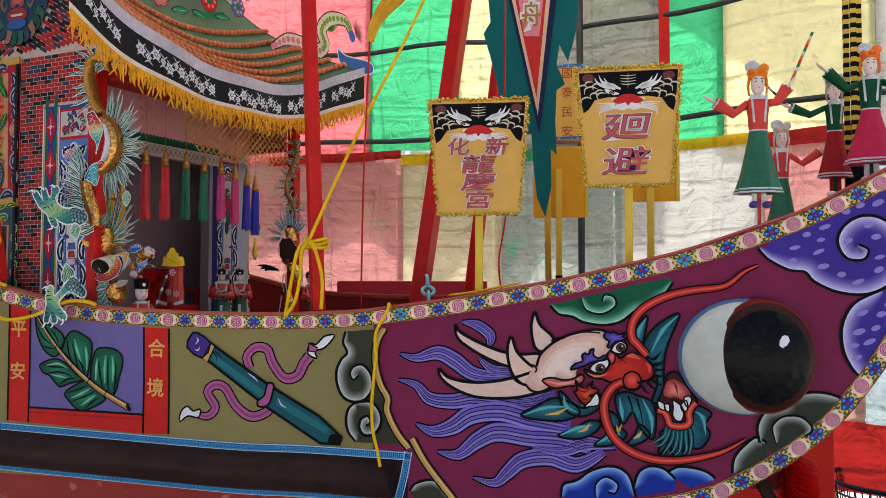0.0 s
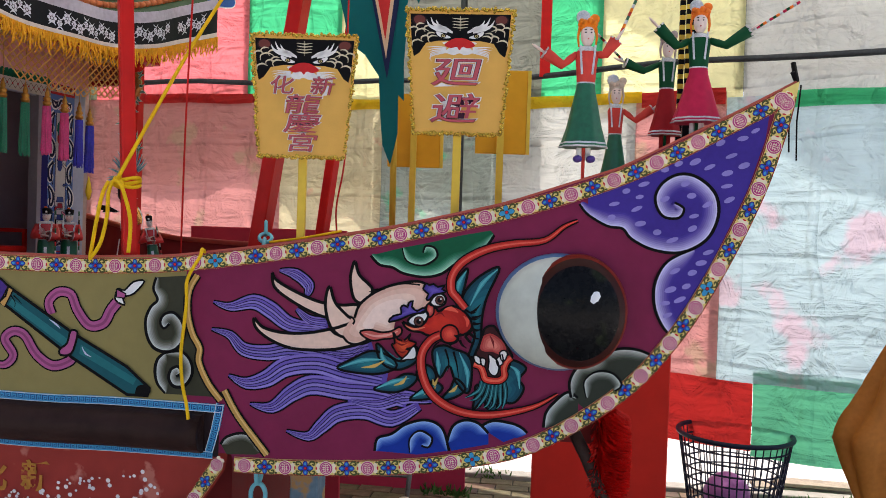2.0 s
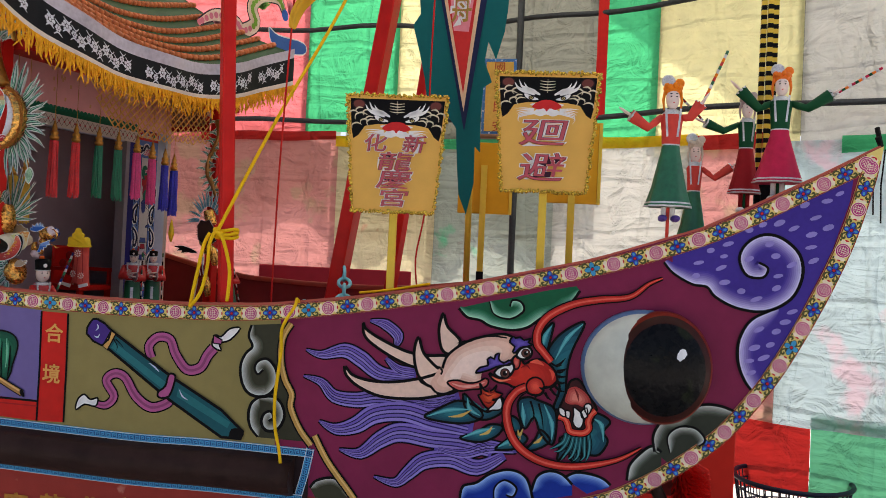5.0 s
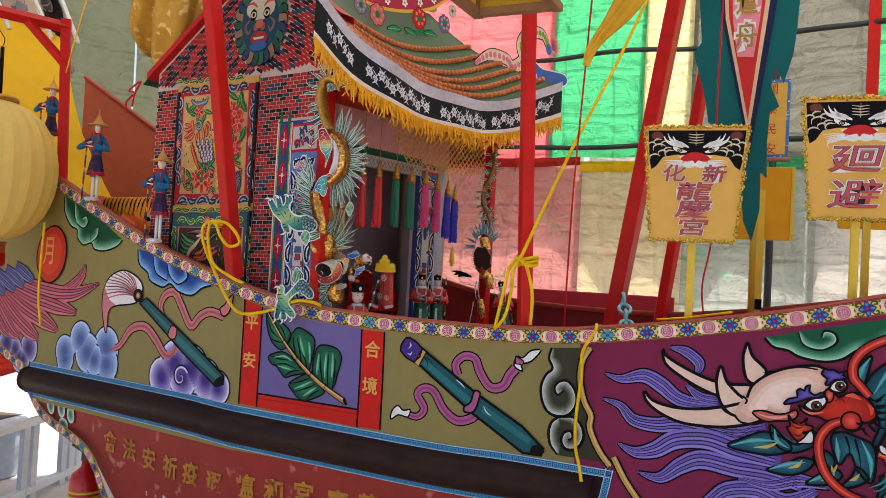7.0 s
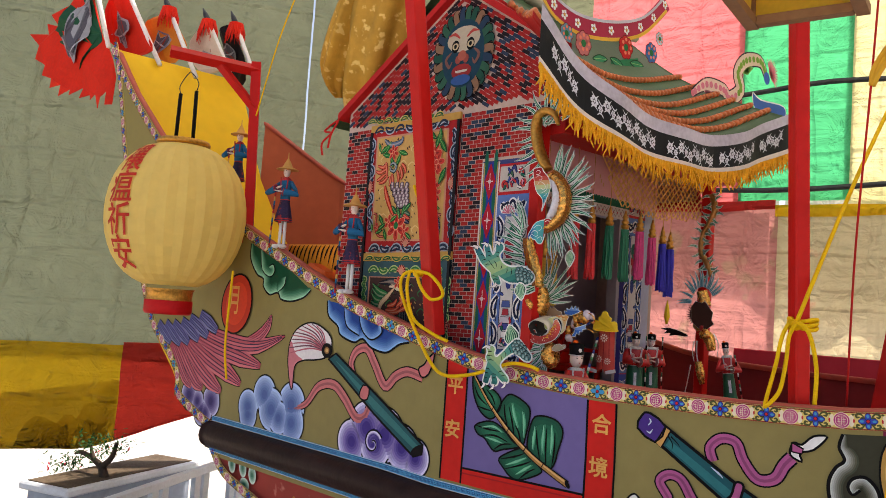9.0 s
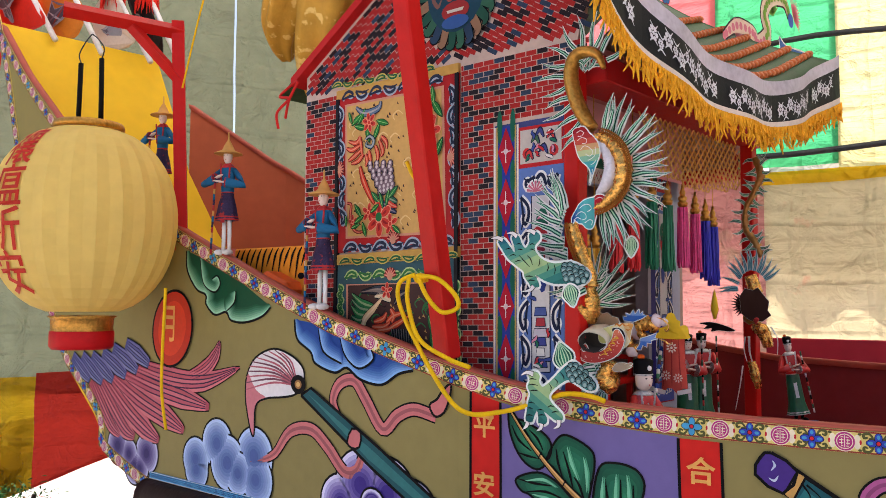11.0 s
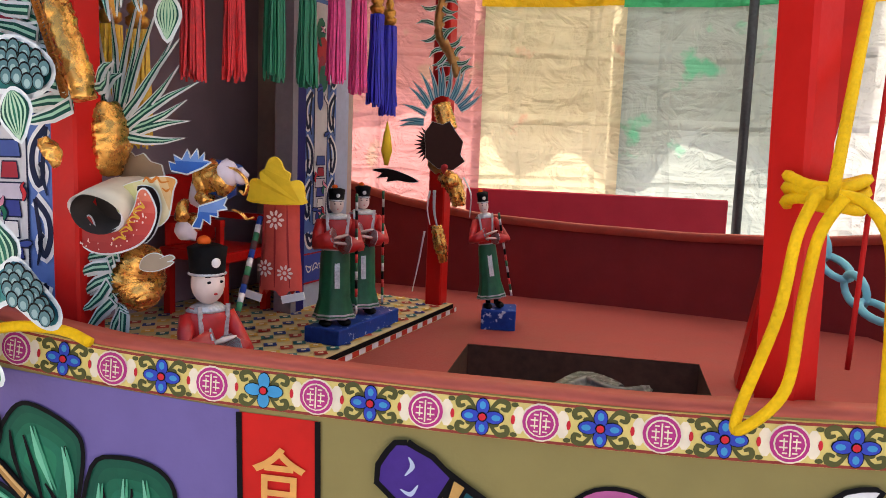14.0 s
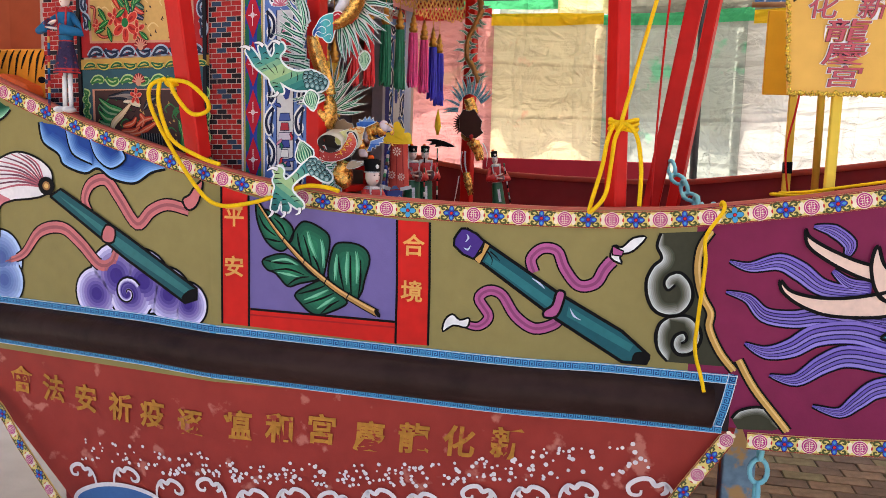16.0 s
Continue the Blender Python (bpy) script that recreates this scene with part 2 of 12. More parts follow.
def tarp_material(name, rgb, glow=0.62, streak=None):
    """Thin woven plastic sheet: light comes through it; creased."""
    if name in MATS:
        return MATS[name]
    m = mat(name, rgb, 0.42, vary=0.1, scale=5, bump=0.0, through_light=glow, fleck=streak)
    n, ln = m.node_tree.nodes, m.node_tree.links
    co = n.new("ShaderNodeTexCoord")
    wave = n.new("ShaderNodeTexNoise")
    wave.inputs["Scale"].default_value, wave.inputs["Detail"].default_value, wave.inputs["Distortion"].default_value = 5, 8, 1.6
    crumple = n.new("ShaderNodeTexVoronoi")
    crumple.feature = "DISTANCE_TO_EDGE"
    crumple.inputs["Scale"].default_value = 3.2
    fold = n.new("ShaderNodeTexNoise")
    fold.inputs["Scale"].default_value, fold.inputs["Detail"].default_value, fold.inputs["Distortion"].default_value = 2.0, 3, 0.6
    turn = n.new("ShaderNodeMapping")
    turn.inputs["Scale"].default_value, turn.inputs["Rotation"].default_value = (1.0, 1.0, 4.5), (0, radians(24), 0)
    warp = n.new("ShaderNodeVectorMath")
    warp.operation = "MULTIPLY_ADD"
    warp.inputs[1].default_value = (0.25, 0.25, 0.25)
    ln.new(wave.outputs["Color"], warp.inputs[0])
    ln.new(co.outputs["Object"], warp.inputs[2])
    ln.new(co.outputs["Object"], wave.inputs["Vector"])
    ln.new(warp.outputs[0], crumple.inputs["Vector"])
    ln.new(co.outputs["Object"], turn.inputs["Vector"])
    ln.new(turn.outputs[0], fold.inputs["Vector"])
    prior = None
    creases = []
    for axis, scale in (("Z", 0.9), ("X", 0.75)):
        band = n.new("ShaderNodeTexWave")
        band.wave_type, band.bands_direction = "BANDS", axis
        band.inputs["Scale"].default_value, band.inputs["Distortion"].default_value, band.inputs["Detail"].default_value, band.inputs["Detail Scale"].default_value = scale, 1.6, 2, 1.4
        ln.new(co.outputs["Object"], band.inputs["Vector"])
        line = n.new("ShaderNodeMapRange")
        line.inputs[1].default_value, line.inputs[2].default_value = 0.94, 1.0
        ln.new(band.outputs["Fac"], line.inputs[0])
        creases.append((line, 0, 0.7, 0.02))
    for node, out, strength, dist in ((wave, 0, 0.85, 0.05), (crumple, 0, 0.85, 0.05), (fold, 0, 0.6, 0.08), *creases):
        bp = n.new("ShaderNodeBump")
        bp.inputs["Strength"].default_value, bp.inputs["Distance"].default_value = strength, dist
        ln.new(node.outputs[out], bp.inputs["Height"])
        if prior:
            ln.new(prior.outputs[0], bp.inputs["Normal"])
        prior = bp
    for b in n:
        if b.bl_idname in ("ShaderNodeBsdfPrincipled", "ShaderNodeBsdfTranslucent"):
            ln.new(bp.outputs[0], b.inputs["Normal"])
    return m


def sheet(name, x0, x1, z0, z1, m, label, off=0.0, nx=24, nz=14, parent=None):
    """A hanging sheet with soft folds along the line of the back wall."""
    bm = B()
    rows = []
    for j in range(nz + 1):
        z = z0 + (z1 - z0) * j / nz
        row = []
        for i in range(nx + 1):
            x = x0 + (x1 - x0) * i / nx
            if m in (T_MUSTARD, T_BRICK):
                z = max(z, lerp_curve(x, [(-6.4, -0.3), (-4.74, -0.07), (-4.35, 0.14), (-4.05, 0.33), (-3.6, 0.5)]) - 0.0) + 0.02 * (j == 0)
            fold = 0.03 * noise.noise((x * 2.3, z * 0.8, 3.1)) + 0.012 * noise.noise((x * 7, z * 4, 1.7))
            row.append(bm.verts.new((x, tarp_y(x) + off + fold, z + 0.012 * noise.noise((x * 3, z * 9, 8)))))
        rows.append(row)
    for j in range(nz):
        for i in range(nx):
            bm.faces.new((rows[j][i], rows[j][i + 1], rows[j + 1][i + 1], rows[j + 1][i])).smooth = True
    return part(name, bm, m, parent)


T_GREEN = tarp_material("green_tarpaulin", (74, 200, 136), 0.5)
T_CREAM = tarp_material("cream_tarpaulin", (236, 230, 172), 0.5)
T_GREY = tarp_material("grey_tarpaulin", (128, 130, 118), 0.4)
T_PINK = tarp_material("pink_tarpaulin", (244, 128, 132), 0.5)
T_PALE = tarp_material("pale_silvery_tarpaulin", (202, 202, 194), 0.38)
T_ROSE = tarp_material("faded_rose_tarpaulin", (205, 140, 135), 0.42, (190, 150, 130, 3, 0.56))
T_SAND = tarp_material("sand_tarpaulin", (215, 203, 165), 0.42, (222, 160, 135, 2.5, 0.6))
T_DUSK = tarp_material("grey_green_tarpaulin", (170, 180, 170), 0.45, (110, 190, 150, 3, 0.6))
T_SKY = tarp_material("pale_blue_tarpaulin", (186, 208, 212), 0.38, (210, 190, 200, 2.5, 0.57))
T_RED = tarp_material("red_tarpaulin", (190, 46, 42), 0.3)
T_MINT = tarp_material("mint_tarpaulin", (100, 190, 145), 0.28)
T_SAGE = tarp_material("sage_tarpaulin", (138, 146, 118), 0.3)
T_MUSTARD = tarp_material("mustard_tarpaulin", (196, 158, 30), 0.3)
T_BRICK = tarp_material("brick_red_tarpaulin", (176, 48, 36), 0.35)
T_YELLOW = tarp_material("yellow_tarpaulin", (235, 190, 40), 0.5)

back = thing("tarpaulin_wall", (0, 3.9, GROUND), "patchwork wall of translucent coloured plastic sheets behind the boat", "tarpaulin wall", kind="structure")
for x0, x1, z0, z1, m, off in [
    (-2.0, -0.70, 2.16, 4.3, T_PINK, 0.02), (-0.70, 0.04, 2.2, 4.3, T_GREEN, 0.03), (0.04, 0.39, 2.16, 4.3, T_CREAM, 0.02),
    (0.39, 1.54, 2.1, 4.3, T_GREY, 0.04), (1.54, 1.93, 2.1, 4.3, T_GREEN, 0.02), (1.93, 2.75, 2.0, 4.3, T_CREAM, 0.03),
    (2.75, 6.4, 2.0, 4.3, T_PALE, 0.02),
    (-2.5, -0.40, 0.55, 2.16, T_ROSE, 0.0), (-0.40, 0.38, 1.03, 2.12, T_SAND, -0.01), (0.38, 1.27, 0.75, 2.12, T_DUSK, 0.0),
    (1.27, 2.15, 0.45, 2.1, T_PALE, -0.01), (2.15, 2.66, 0.36, 2.1, T_ROSE, 0.0), (2.66, 6.4, 0.36, 2.06, T_SKY, -0.01),
    (1.3, 2.86, -0.05, 0.37, T_RED, 0.01), (2.86, 6.4, -0.08, 0.44, T_MINT, 0.0),
    (-1.6, -0.42, 2.13, 2.2, T_RED, -0.02), (-0.42, 0.36, 2.08, 2.16, T_YELLOW, -0.025), (0.36, 1.3, 2.07, 2.15, T_GREEN, -0.02),
    (1.3, 2.18, 2.05, 2.13, T_YELLOW, -0.025), (2.18, 2.65, 2.02, 2.12, T_RED, -0.02), (2.95, 6.0, 1.98, 2.08, T_GREEN, -0.02),
    (-6.4, -3.7, 0.72, 4.3, T_SAGE, 0.0), (-3.7, -2.0, 0.4, 4.3, T_SAGE, 0.02), (-6.4, -4.34, 0.0, 0.84, T_MUSTARD, -0.02), (-4.34, -3.6, 0.0, 0.86, T_BRICK, -0.02)]:
    sheet("plastic_sheet", x0, x1, z0, z1, m, "", off, max(6, int((x1 - x0) * 14)), max(4, int((z1 - z0) * 12)), back)

# unseen added layer: its lower edge is cut so its shade leaves sun patches
SHADE_EDGE = [(-2.4, 1.36), (-1.5, 1.34), (-1.05, 1.40), (-0.92, 1.47), (-0.7, 1.50), (-0.55, 1.40), (-0.42, 1.30), (-0.38, 1.38), (-0.31, 1.40), (-0.25, 1.28), (-0.15, 1.20), (-0.03, 1.20), (0.05, 1.32), (0.14, 1.30), (0.25, 1.20), (0.37, 1.12), (0.55, 1.10), (0.70, 1.32), (0.82, 1.28), (1.25, 1.16), (1.3, 1.38), (1.47, 1.45), (1.65, 1.40), (1.86, 1.22), (2.15, 1.12), (2.6, 0.9)]
for x0, x1, seed in ((-2.3, -0.42, 1.0), (-0.38, 0.36, 5.0), (0.40, 1.25, 9.0), (1.29, 1.6, 13.0)):
    bm = B()
    rows = []
    n = int((x1 - x0) * 40)
    for j in range(9):
        row = []
        for i in range(n + 1):
            x = x0 + (x1 - x0) * i / n
            low = lerp_curve(x - 0.045, SHADE_EDGE) + 0.18 + 0.02 * noise.noise((x * 14, seed, 2.5))
            row.append(bm.verts.new((x, tarp_y(x) + 0.09 + 0.02 * noise.noise((x * 3, j, seed)), low + (2.3 - low) * j / 8)))
        rows.append(row)
    for j in range(8):
        for i in range(n):
            bm.faces.new((rows[j][i], rows[j][i + 1], rows[j + 1][i + 1], rows[j + 1][i])).smooth = True
    part("shade_sheet", bm, T_PALE, back, "unseen sheet added behind to shade the upper wall")
# doubled hems where neighbouring sheets overlap
for x, z0, z1 in ((-0.40, 0.9, 2.12), (0.38, 0.9, 2.12), (1.27, 0.5, 2.1), (2.15, 0.4, 2.08), (2.66, 0.38, 2.06), (-0.70, 2.2, 4.2), (0.04, 2.2, 4.2), (0.39, 2.2, 4.2), (1.93, 2.1, 4.2), (2.75, 2.1, 4.2)):
    bm = B()
    v = [[bm.verts.new((x + dx + 0.008 * noise.noise((z0 + (z1 - z0) * k / 12, x, 1)), tarp_y(x + dx) + 0.05, z0 + (z1 - z0) * k / 12)) for k in range(13)] for dx in (-0.028, 0.028)]
    for k in range(12):
        bm.faces.new((v[0][k], v[1][k], v[1][k + 1], v[0][k + 1]))
    part("sheet_hem", bm, T_GREY, back, "doubled hem between two sheets")

steel = mat("dark_scaffold_steel", (70, 72, 74), 0.5, 0.6, vary=0.25, scale=30)
for z, x0, x1 in ((2.27, -1.6, 5.0), (2.98, -1.6, 3.0)):
    bm = B()
    tube(bm, [(x0 + (x1 - x0) * i / 24, tarp_y(x0 + (x1 - x0) * i / 24) - 0.09, z + 0.015 * math.sin(i)) for i in range(25)], 0.019, 8)
    part("scaffold_pole", bm, steel, back, "dark horizontal scaffold tube", True)
for x in (1.0,):
    bm = B()
    tube(bm, [(x, tarp_y(x) - 0.13, GROUND), (x - 0.02, tarp_y(x) - 0.13, 4.3)], 0.024, 8)
    part("scaffold_pole", bm, steel, back, "upright scaffold tube", True)
bm = B()
box(bm, (1.56, tarp_y(1.56) - 0.08, 3.3), (0.07, 0.05, 2.1), bevel=0.004)
part("red_post", bm, POLE_RED, back)

# unseen canopy added over the boat; its edges are set by where sun falls
bm = B()
rows = []
for j in range(13):
    row = []
    for i in range(25):
        x, y = -2.9 + 9.4 * i / 24, -1.0 + 5.2 * j / 12
        row.append(bm.verts.new((x, y, 4.25 + 0.06 * noise.noise((x, y, 2)))))
    rows.append(row)
for j in range(12):
    for i in range(24):
        bm.faces.new((rows[j][i], rows[j][i + 1], rows[j + 1][i + 1], rows[j + 1][i])).smooth = True
single("canopy", bm, tarp_material("white_canopy_sheet", (225, 225, 215), 0.5), "unseen pale plastic canopy added above the boat to hold off the sun", "canopy", kind="structure")

# ---------------------------------------------------------------- the boat
boat = thing("ceremonial_boat", (0, 0.6, GROUND), "brightly painted wooden temple boat with upswept bow and stern", "boat")


def hull_outline_z(x):
    """The lower edge of the painted side at x."""
    if x > 0.843:
        return lerp_curve(x, sorted([(a, b) for a, b in BOW]))
    if x < -1.75:
        return lerp_curve(x, STERN)
    return 0.60


def side_grid(x0, x1, zlo, zhi, n, m, out=0.0, rows=1):
    bm = B()
    prev = None
    for i in range(n + 1):
        x = x0 + (x1 - x0) * i / n
        a, b = zlo(x), zhi(x)
        cur = [bm.verts.new(on_hull(x, a + (b - a) * j / rows, out)) for j in range(rows + 1)]
        if prev:
            for j in range(rows):
                bm.faces.new((prev[j], cur[j], cur[j + 1], prev[j + 1]))
        prev = cur
    return bm


# planked near side, built in three painted fields
side = part("hull_side", side_grid(-3.1, 0.70, hull_outline_z, rail_z, 120, OLIVE, 0.0, 4), OLIVE, boat, "olive-painted side planking")
part("bow_side", side_grid(0.70, 2.206, lambda x: min(hull_outline_z(x), rail_z(x) - 0.001), rail_z, 80, MAROON, 0.0, 4), MAROON, boat, "maroon-painted bow planking")


def strip(bm, pts, width, thick, mi=0):
    """A flat tape laid on the hull along points (x, z); width is measured into the hull's field, to the right of its run."""
    q = [(p.x, p.y) for p in spline([(x, z, 0) for x, z in pts], 6)]
    prev = None
    for i, (x, z) in enumerate(q):
        a, b = q[max(0, i - 1)], q[min(len(q) - 1, i + 1)]
        d = Vector((b[0] - a[0], b[1] - a[1])).normalized()
        nx, nz = d.y * width, -d.x * width
        cur = [bm.verts.new(on_hull(x, z, 0)), bm.verts.new(on_hull(x, z, thick)), bm.verts.new(on_hull(x + nx, z + nz, thick)), bm.verts.new(on_hull(x + nx, z + nz, 0))]
        if prev:
            for k in range(3):
                bm.faces.new((prev[k], cur[k], cur[k + 1], prev[k + 1])).material_index = mi
        prev = cur
    return q


TAPE_BLUE = mat("printed_blue_flower", (52, 70, 175), 0.5)
TAPE_PINK = mat("printed_pink_medallion", (190, 55, 125), 0.5)
TAPE_LIGHT = mat("printed_cream", (240, 225, 195), 0.5)
TAPE_DARK = mat("printed_dark_green", (85, 85, 45), 0.5)
TAPE_RED = mat("printed_red_dot", (205, 40, 50), 0.5)
TAPE_SKY = mat("printed_light_blue_flower", (60, 150, 195), 0.5)


def printed_tape(pts, width, name, period=0.108, shift=0.0):
    bm = B()
    q = strip(bm, pts, width, 0.004)
    tape = part(name, bm, TAPE, boat, "yellow paper tape printed with medallions and flowers")
    p = Paint(lambda x, z, o: on_hull(x, z, 0.004 + o), 0.0006)
    s, k, n = shift, 0, 0
    run = 0.0
    for (x0, z0), (x1, z1) in zip(q, q[1:]):
        d = Vector((x1 - x0, z1 - z0))
        while s < run + d.length:
            f = (s - run) / max(d.length, 1e-9)
            e = d.normalized()
            cx, cz = x0 + d.x * f + e.y * width / 2, z0 + d.y * f - e.x * width / 2
            a = math.atan2(e.y, e.x)
            w = width

            def rel(i, j):
                return (cx + e.x * i + e.y * -j * -1, cz + e.y * i - e.x * -j * -1)
            if n % 2 == 0:
                for i in (-1, 1):
                    p.disc(rel(i * w * 0.50, 0), (w * 0.16, w * 0.34), TAPE_LIGHT, 1, 10, a)
                    p.disc(rel(i * w * 0.64, 0), (w * 0.05, w * 0.12), TAPE_RED, 1.5, 8, a)
                p.disc((cx, cz), w * 0.46, TAPE_LIGHT, 2, 18, a)
                p.disc((cx, cz), w * 0.42, TAPE_PINK, 3, 18, a)
                p.disc((cx, cz), w * 0.345, TAPE_LIGHT, 4, 16, a)
                p.disc((cx, cz), w * 0.31, TAPE_PINK, 5, 16, a)
                for t in (-0.2, -0.07, 0.07, 0.2):
                    p.line([rel(-w * (0.26 - abs(t) * 0.5), t * w), rel(-w * 0.05, t * w)], w * 0.035, TAPE_LIGHT, 6, 0)
                    p.line([rel(w * 0.05, t * w), rel(w * (0.26 - abs(t) * 0.5), t * w)], w * 0.035, TAPE_LIGHT, 6, 0)
                p.line([rel(0, -w * 0.27), rel(0, w * 0.27)], w * 0.035, TAPE_LIGHT, 6.5, 0)
                p.line([rel(-w * 0.13, -w * 0.14), rel(-w * 0.13, w * 0.14)], w * 0.03, TAPE_LIGHT, 6.5, 0)
                p.line([rel(w * 0.13, -w * 0.14), rel(w * 0.13, w * 0.14)], w * 0.03, TAPE_LIGHT, 6.5, 0)
            else:
                petal = TAPE_SKY if (n // 2) % 7 == 4 else TAPE_BLUE
                for i, j in ((1, 1), (1, -1), (-1, 1), (-1, -1)):
                    p.line([rel(i * w * 0.16, j * w * 0.14), rel(i * w * 0.36, j * w * 0.40), rel(i * w * 0.58, j * w * 0.36), rel(i * w * 0.56, j * w * 0.2), rel(i * w * 0.42, j * w * 0.24)], [w * 0.06, w * 0.13, w * 0.13, w * 0.07], TAPE_DARK, 1, 3)
                    p.disc(rel(i * w * 0.30, j * w * 0.17), (w * 0.10, w * 0.07), TAPE_DARK, 1.4, 8, a)
                    p.disc(rel(i * w * 0.74, j * w * 0.36), (w * 0.09, w * 0.06), TAPE_DARK, 1.4, 8, a)
                for i, j in ((1, 0), (-1, 0), (0, 1), (0, -1)):
                    r1, r2 = (w * 0.22, w * 0.15) if i else (w * 0.15, w * 0.2)
                    p.disc(rel(i * w * 0.27, j * w * 0.24), (r1 * 1.12, r2 * 1.12), BLACK, 2.5, 12, a)
                    p.disc(rel(i * w * 0.27, j * w * 0.24), (r1, r2), petal, 3, 12, a)
                    p.disc(rel(i * w * 0.32, j * w * 0.28), (r1 * 0.5, r2 * 0.5), TAPE_SKY, 3.5, 8, a)
                p.disc((cx, cz), w * 0.12, BLACK, 4, 10)
                p.disc((cx, cz), w * 0.09, TAPE_RED, 5, 8)
            s += period / 2
            n += 1
        run += d.length
    for side_in in (0.04, 0.96):
        line = []
        for i, (x, z) in enumerate(q):
            a, b = q[max(0, i - 1)], q[min(len(q) - 1, i + 1)]
            d = Vector((b[0] - a[0], b[1] - a[1])).normalized()
            line.append((x + d.y * width * side_in, z - d.x * width * side_in))
        p.line(line, width * 0.07, mat("tape_edge_red", (150, 60, 50)), 0.5, 0)
    p.done("printed_pattern", tape)
    return tape


rail_run = sum(math.hypot(b[0] - a[0], b[1] - a[1]) for a, b in zip(RAIL, RAIL[1:]) if b[0] < 0.42) + 0.054
printed_tape([*RAIL[:-1], (2.166, 1.556)], 0.040, "rail_tape", shift=(rail_run - 0.054) % 0.108)
printed_tape([(2.2, 1.54), *BOW[1:]], 0.040, "bow_tape", shift=0.02)
bm = B()
bm.faces.new([bm.verts.new(on_hull(x, z, 0.0035)) for x, z in ((2.205, 1.577), (2.166, 1.556), (2.161, 1.546), (2.2, 1.54))])
part("tape_tip", bm, TAPE, boat, "yellow paper tape folded at the bow tip")
printed_tape(STERN[::-1], 0.040, "stern_tape")


# raked transom, yellow inside
bm = B()
prev = None
for i in range(13):
    t = i / 12
    a = Vector((lerp_curve(2.55 - 1.78 * t, sorted((z, x) for x, z in STERN)) + 0.02, 0, 2.55 - 1.78 * t))
    a.y = hull_y(a.x) + 0.01
    b = Vector((a.x + 0.23, min(far_y(max(a.x + 0.23, -2.62)), 1.45) - 0.01, a.z - 0.02))
    cur = [bm.verts.new(q) for q in (a, b, b + Vector((-0.03, 0, -0.01)), a + Vector((-0.03, 0, -0.01)))]
    if prev:
        for k in range(4):
            bm.faces.new((prev[k], prev[(k + 1) % 4], cur[(k + 1) % 4], cur[k]))
    prev = cur
part("transom", bm, mat("bright_yellow_stern_paint", (242, 190, 40), 0.55, vary=0.06, scale=8), boat, "bright yellow inner face of the raked transom")

# gunwale board on top of the near side, and the far bulwark
def gunwale(y_of, name, thick, x0=-3.08, x1=2.2, n=90, z_of=rail_z):
    bm = B()
    prev = None
    for i in range(n + 1):
        x = x0 + (x1 - x0) * i / n
        y, z = y_of(x), z_of(x)
        cur = [bm.verts.new((x, y - 0.004, z)), bm.verts.new((x, y - 0.006, z + 0.006)), bm.verts.new((x, y + thick, z + 0.006)), bm.verts.new((x, y + thick, z - 0.014)), bm.verts.new((x, y, z - 0.014))]
        if prev:
            for k in range(5):
                bm.faces.new((prev[k], prev[(k + 1) % 5], cur[(k + 1) % 5], cur[k]))
        prev = cur
    return part(name, bm, mat("salmon_gunwale_paint", (186, 92, 76), 0.55, vary=0.15, scale=14), boat, "salmon-painted gunwale edge", True)


gunwale(lambda x: hull_y(x) + 0.004, "gunwale", 0.03)
gunwale(lambda x: far_y(x) - 0.02, "far_gunwale", 0.03, -2.6, 2.16, 90, far_z)

DECK_Z = 0.92


def bulwark(y_of, y_out, name, x0, x1, z_low, m, label, n=80, z_of=rail_z):
    bm = B()
    prev = None
    for i in range(n + 1):
        x = x0 + (x1 - x0) * i / n
        zt = z_of(x) - 0.003
        cur = [bm.verts.new((x, y_of(x), z_low(x))), bm.verts.new((x, y_of(x), zt)), bm.verts.new((x, y_out(x), zt)), bm.verts.new((x, y_out(x), z_low(x)))]
        if prev:
            for k in range(3):
                bm.faces.new((prev[k], cur[k], cur[k + 1], prev[k + 1]))
        prev = cur
    return part(name, bm, m, boat, label)


def deck_at(x):
    return DECK_Z if -0.9 < x < 1.0 else (DECK_Z + max(0.0, rail_z(x) - 1.17) * 0.9)


bulwark(lambda x: hull_y(x) + 0.022, lambda x: hull_y(x) + 0.003, "near_bulwark_lining", -2.8, 2.15, lambda x: min(max(deck_at(x) - 0.02, hull_outline_z(min(x + 0.02, 2.2)) + 0.03 if x > 1.6 else 0.0), rail_z(x) - 0.02), BULWARK, "dark red inner side of the bulwark")
bulwark(lambda x: far_y(x) - 0.012, lambda x: far_y(x), "far_bulwark", -1.15, 2.15, lambda x: 0.6 if x < 1.2 else min(rail_z(x) - 0.02, hull_outline_z(min(x + 0.15, 2.2)) + 0.06), BULWARK, "dark red inner side of the far bulwark", 80, far_z)
bulwark(lambda x: far_y(x) - 0.012, lambda x: far_y(x), "far_stern_side", -2.6, -1.15, lambda x: 0.75, mat("terracotta_stern_paint", (190, 96, 62), 0.6, vary=0.1, scale=8), "terracotta-painted inner side of the stern", 80, far_z)

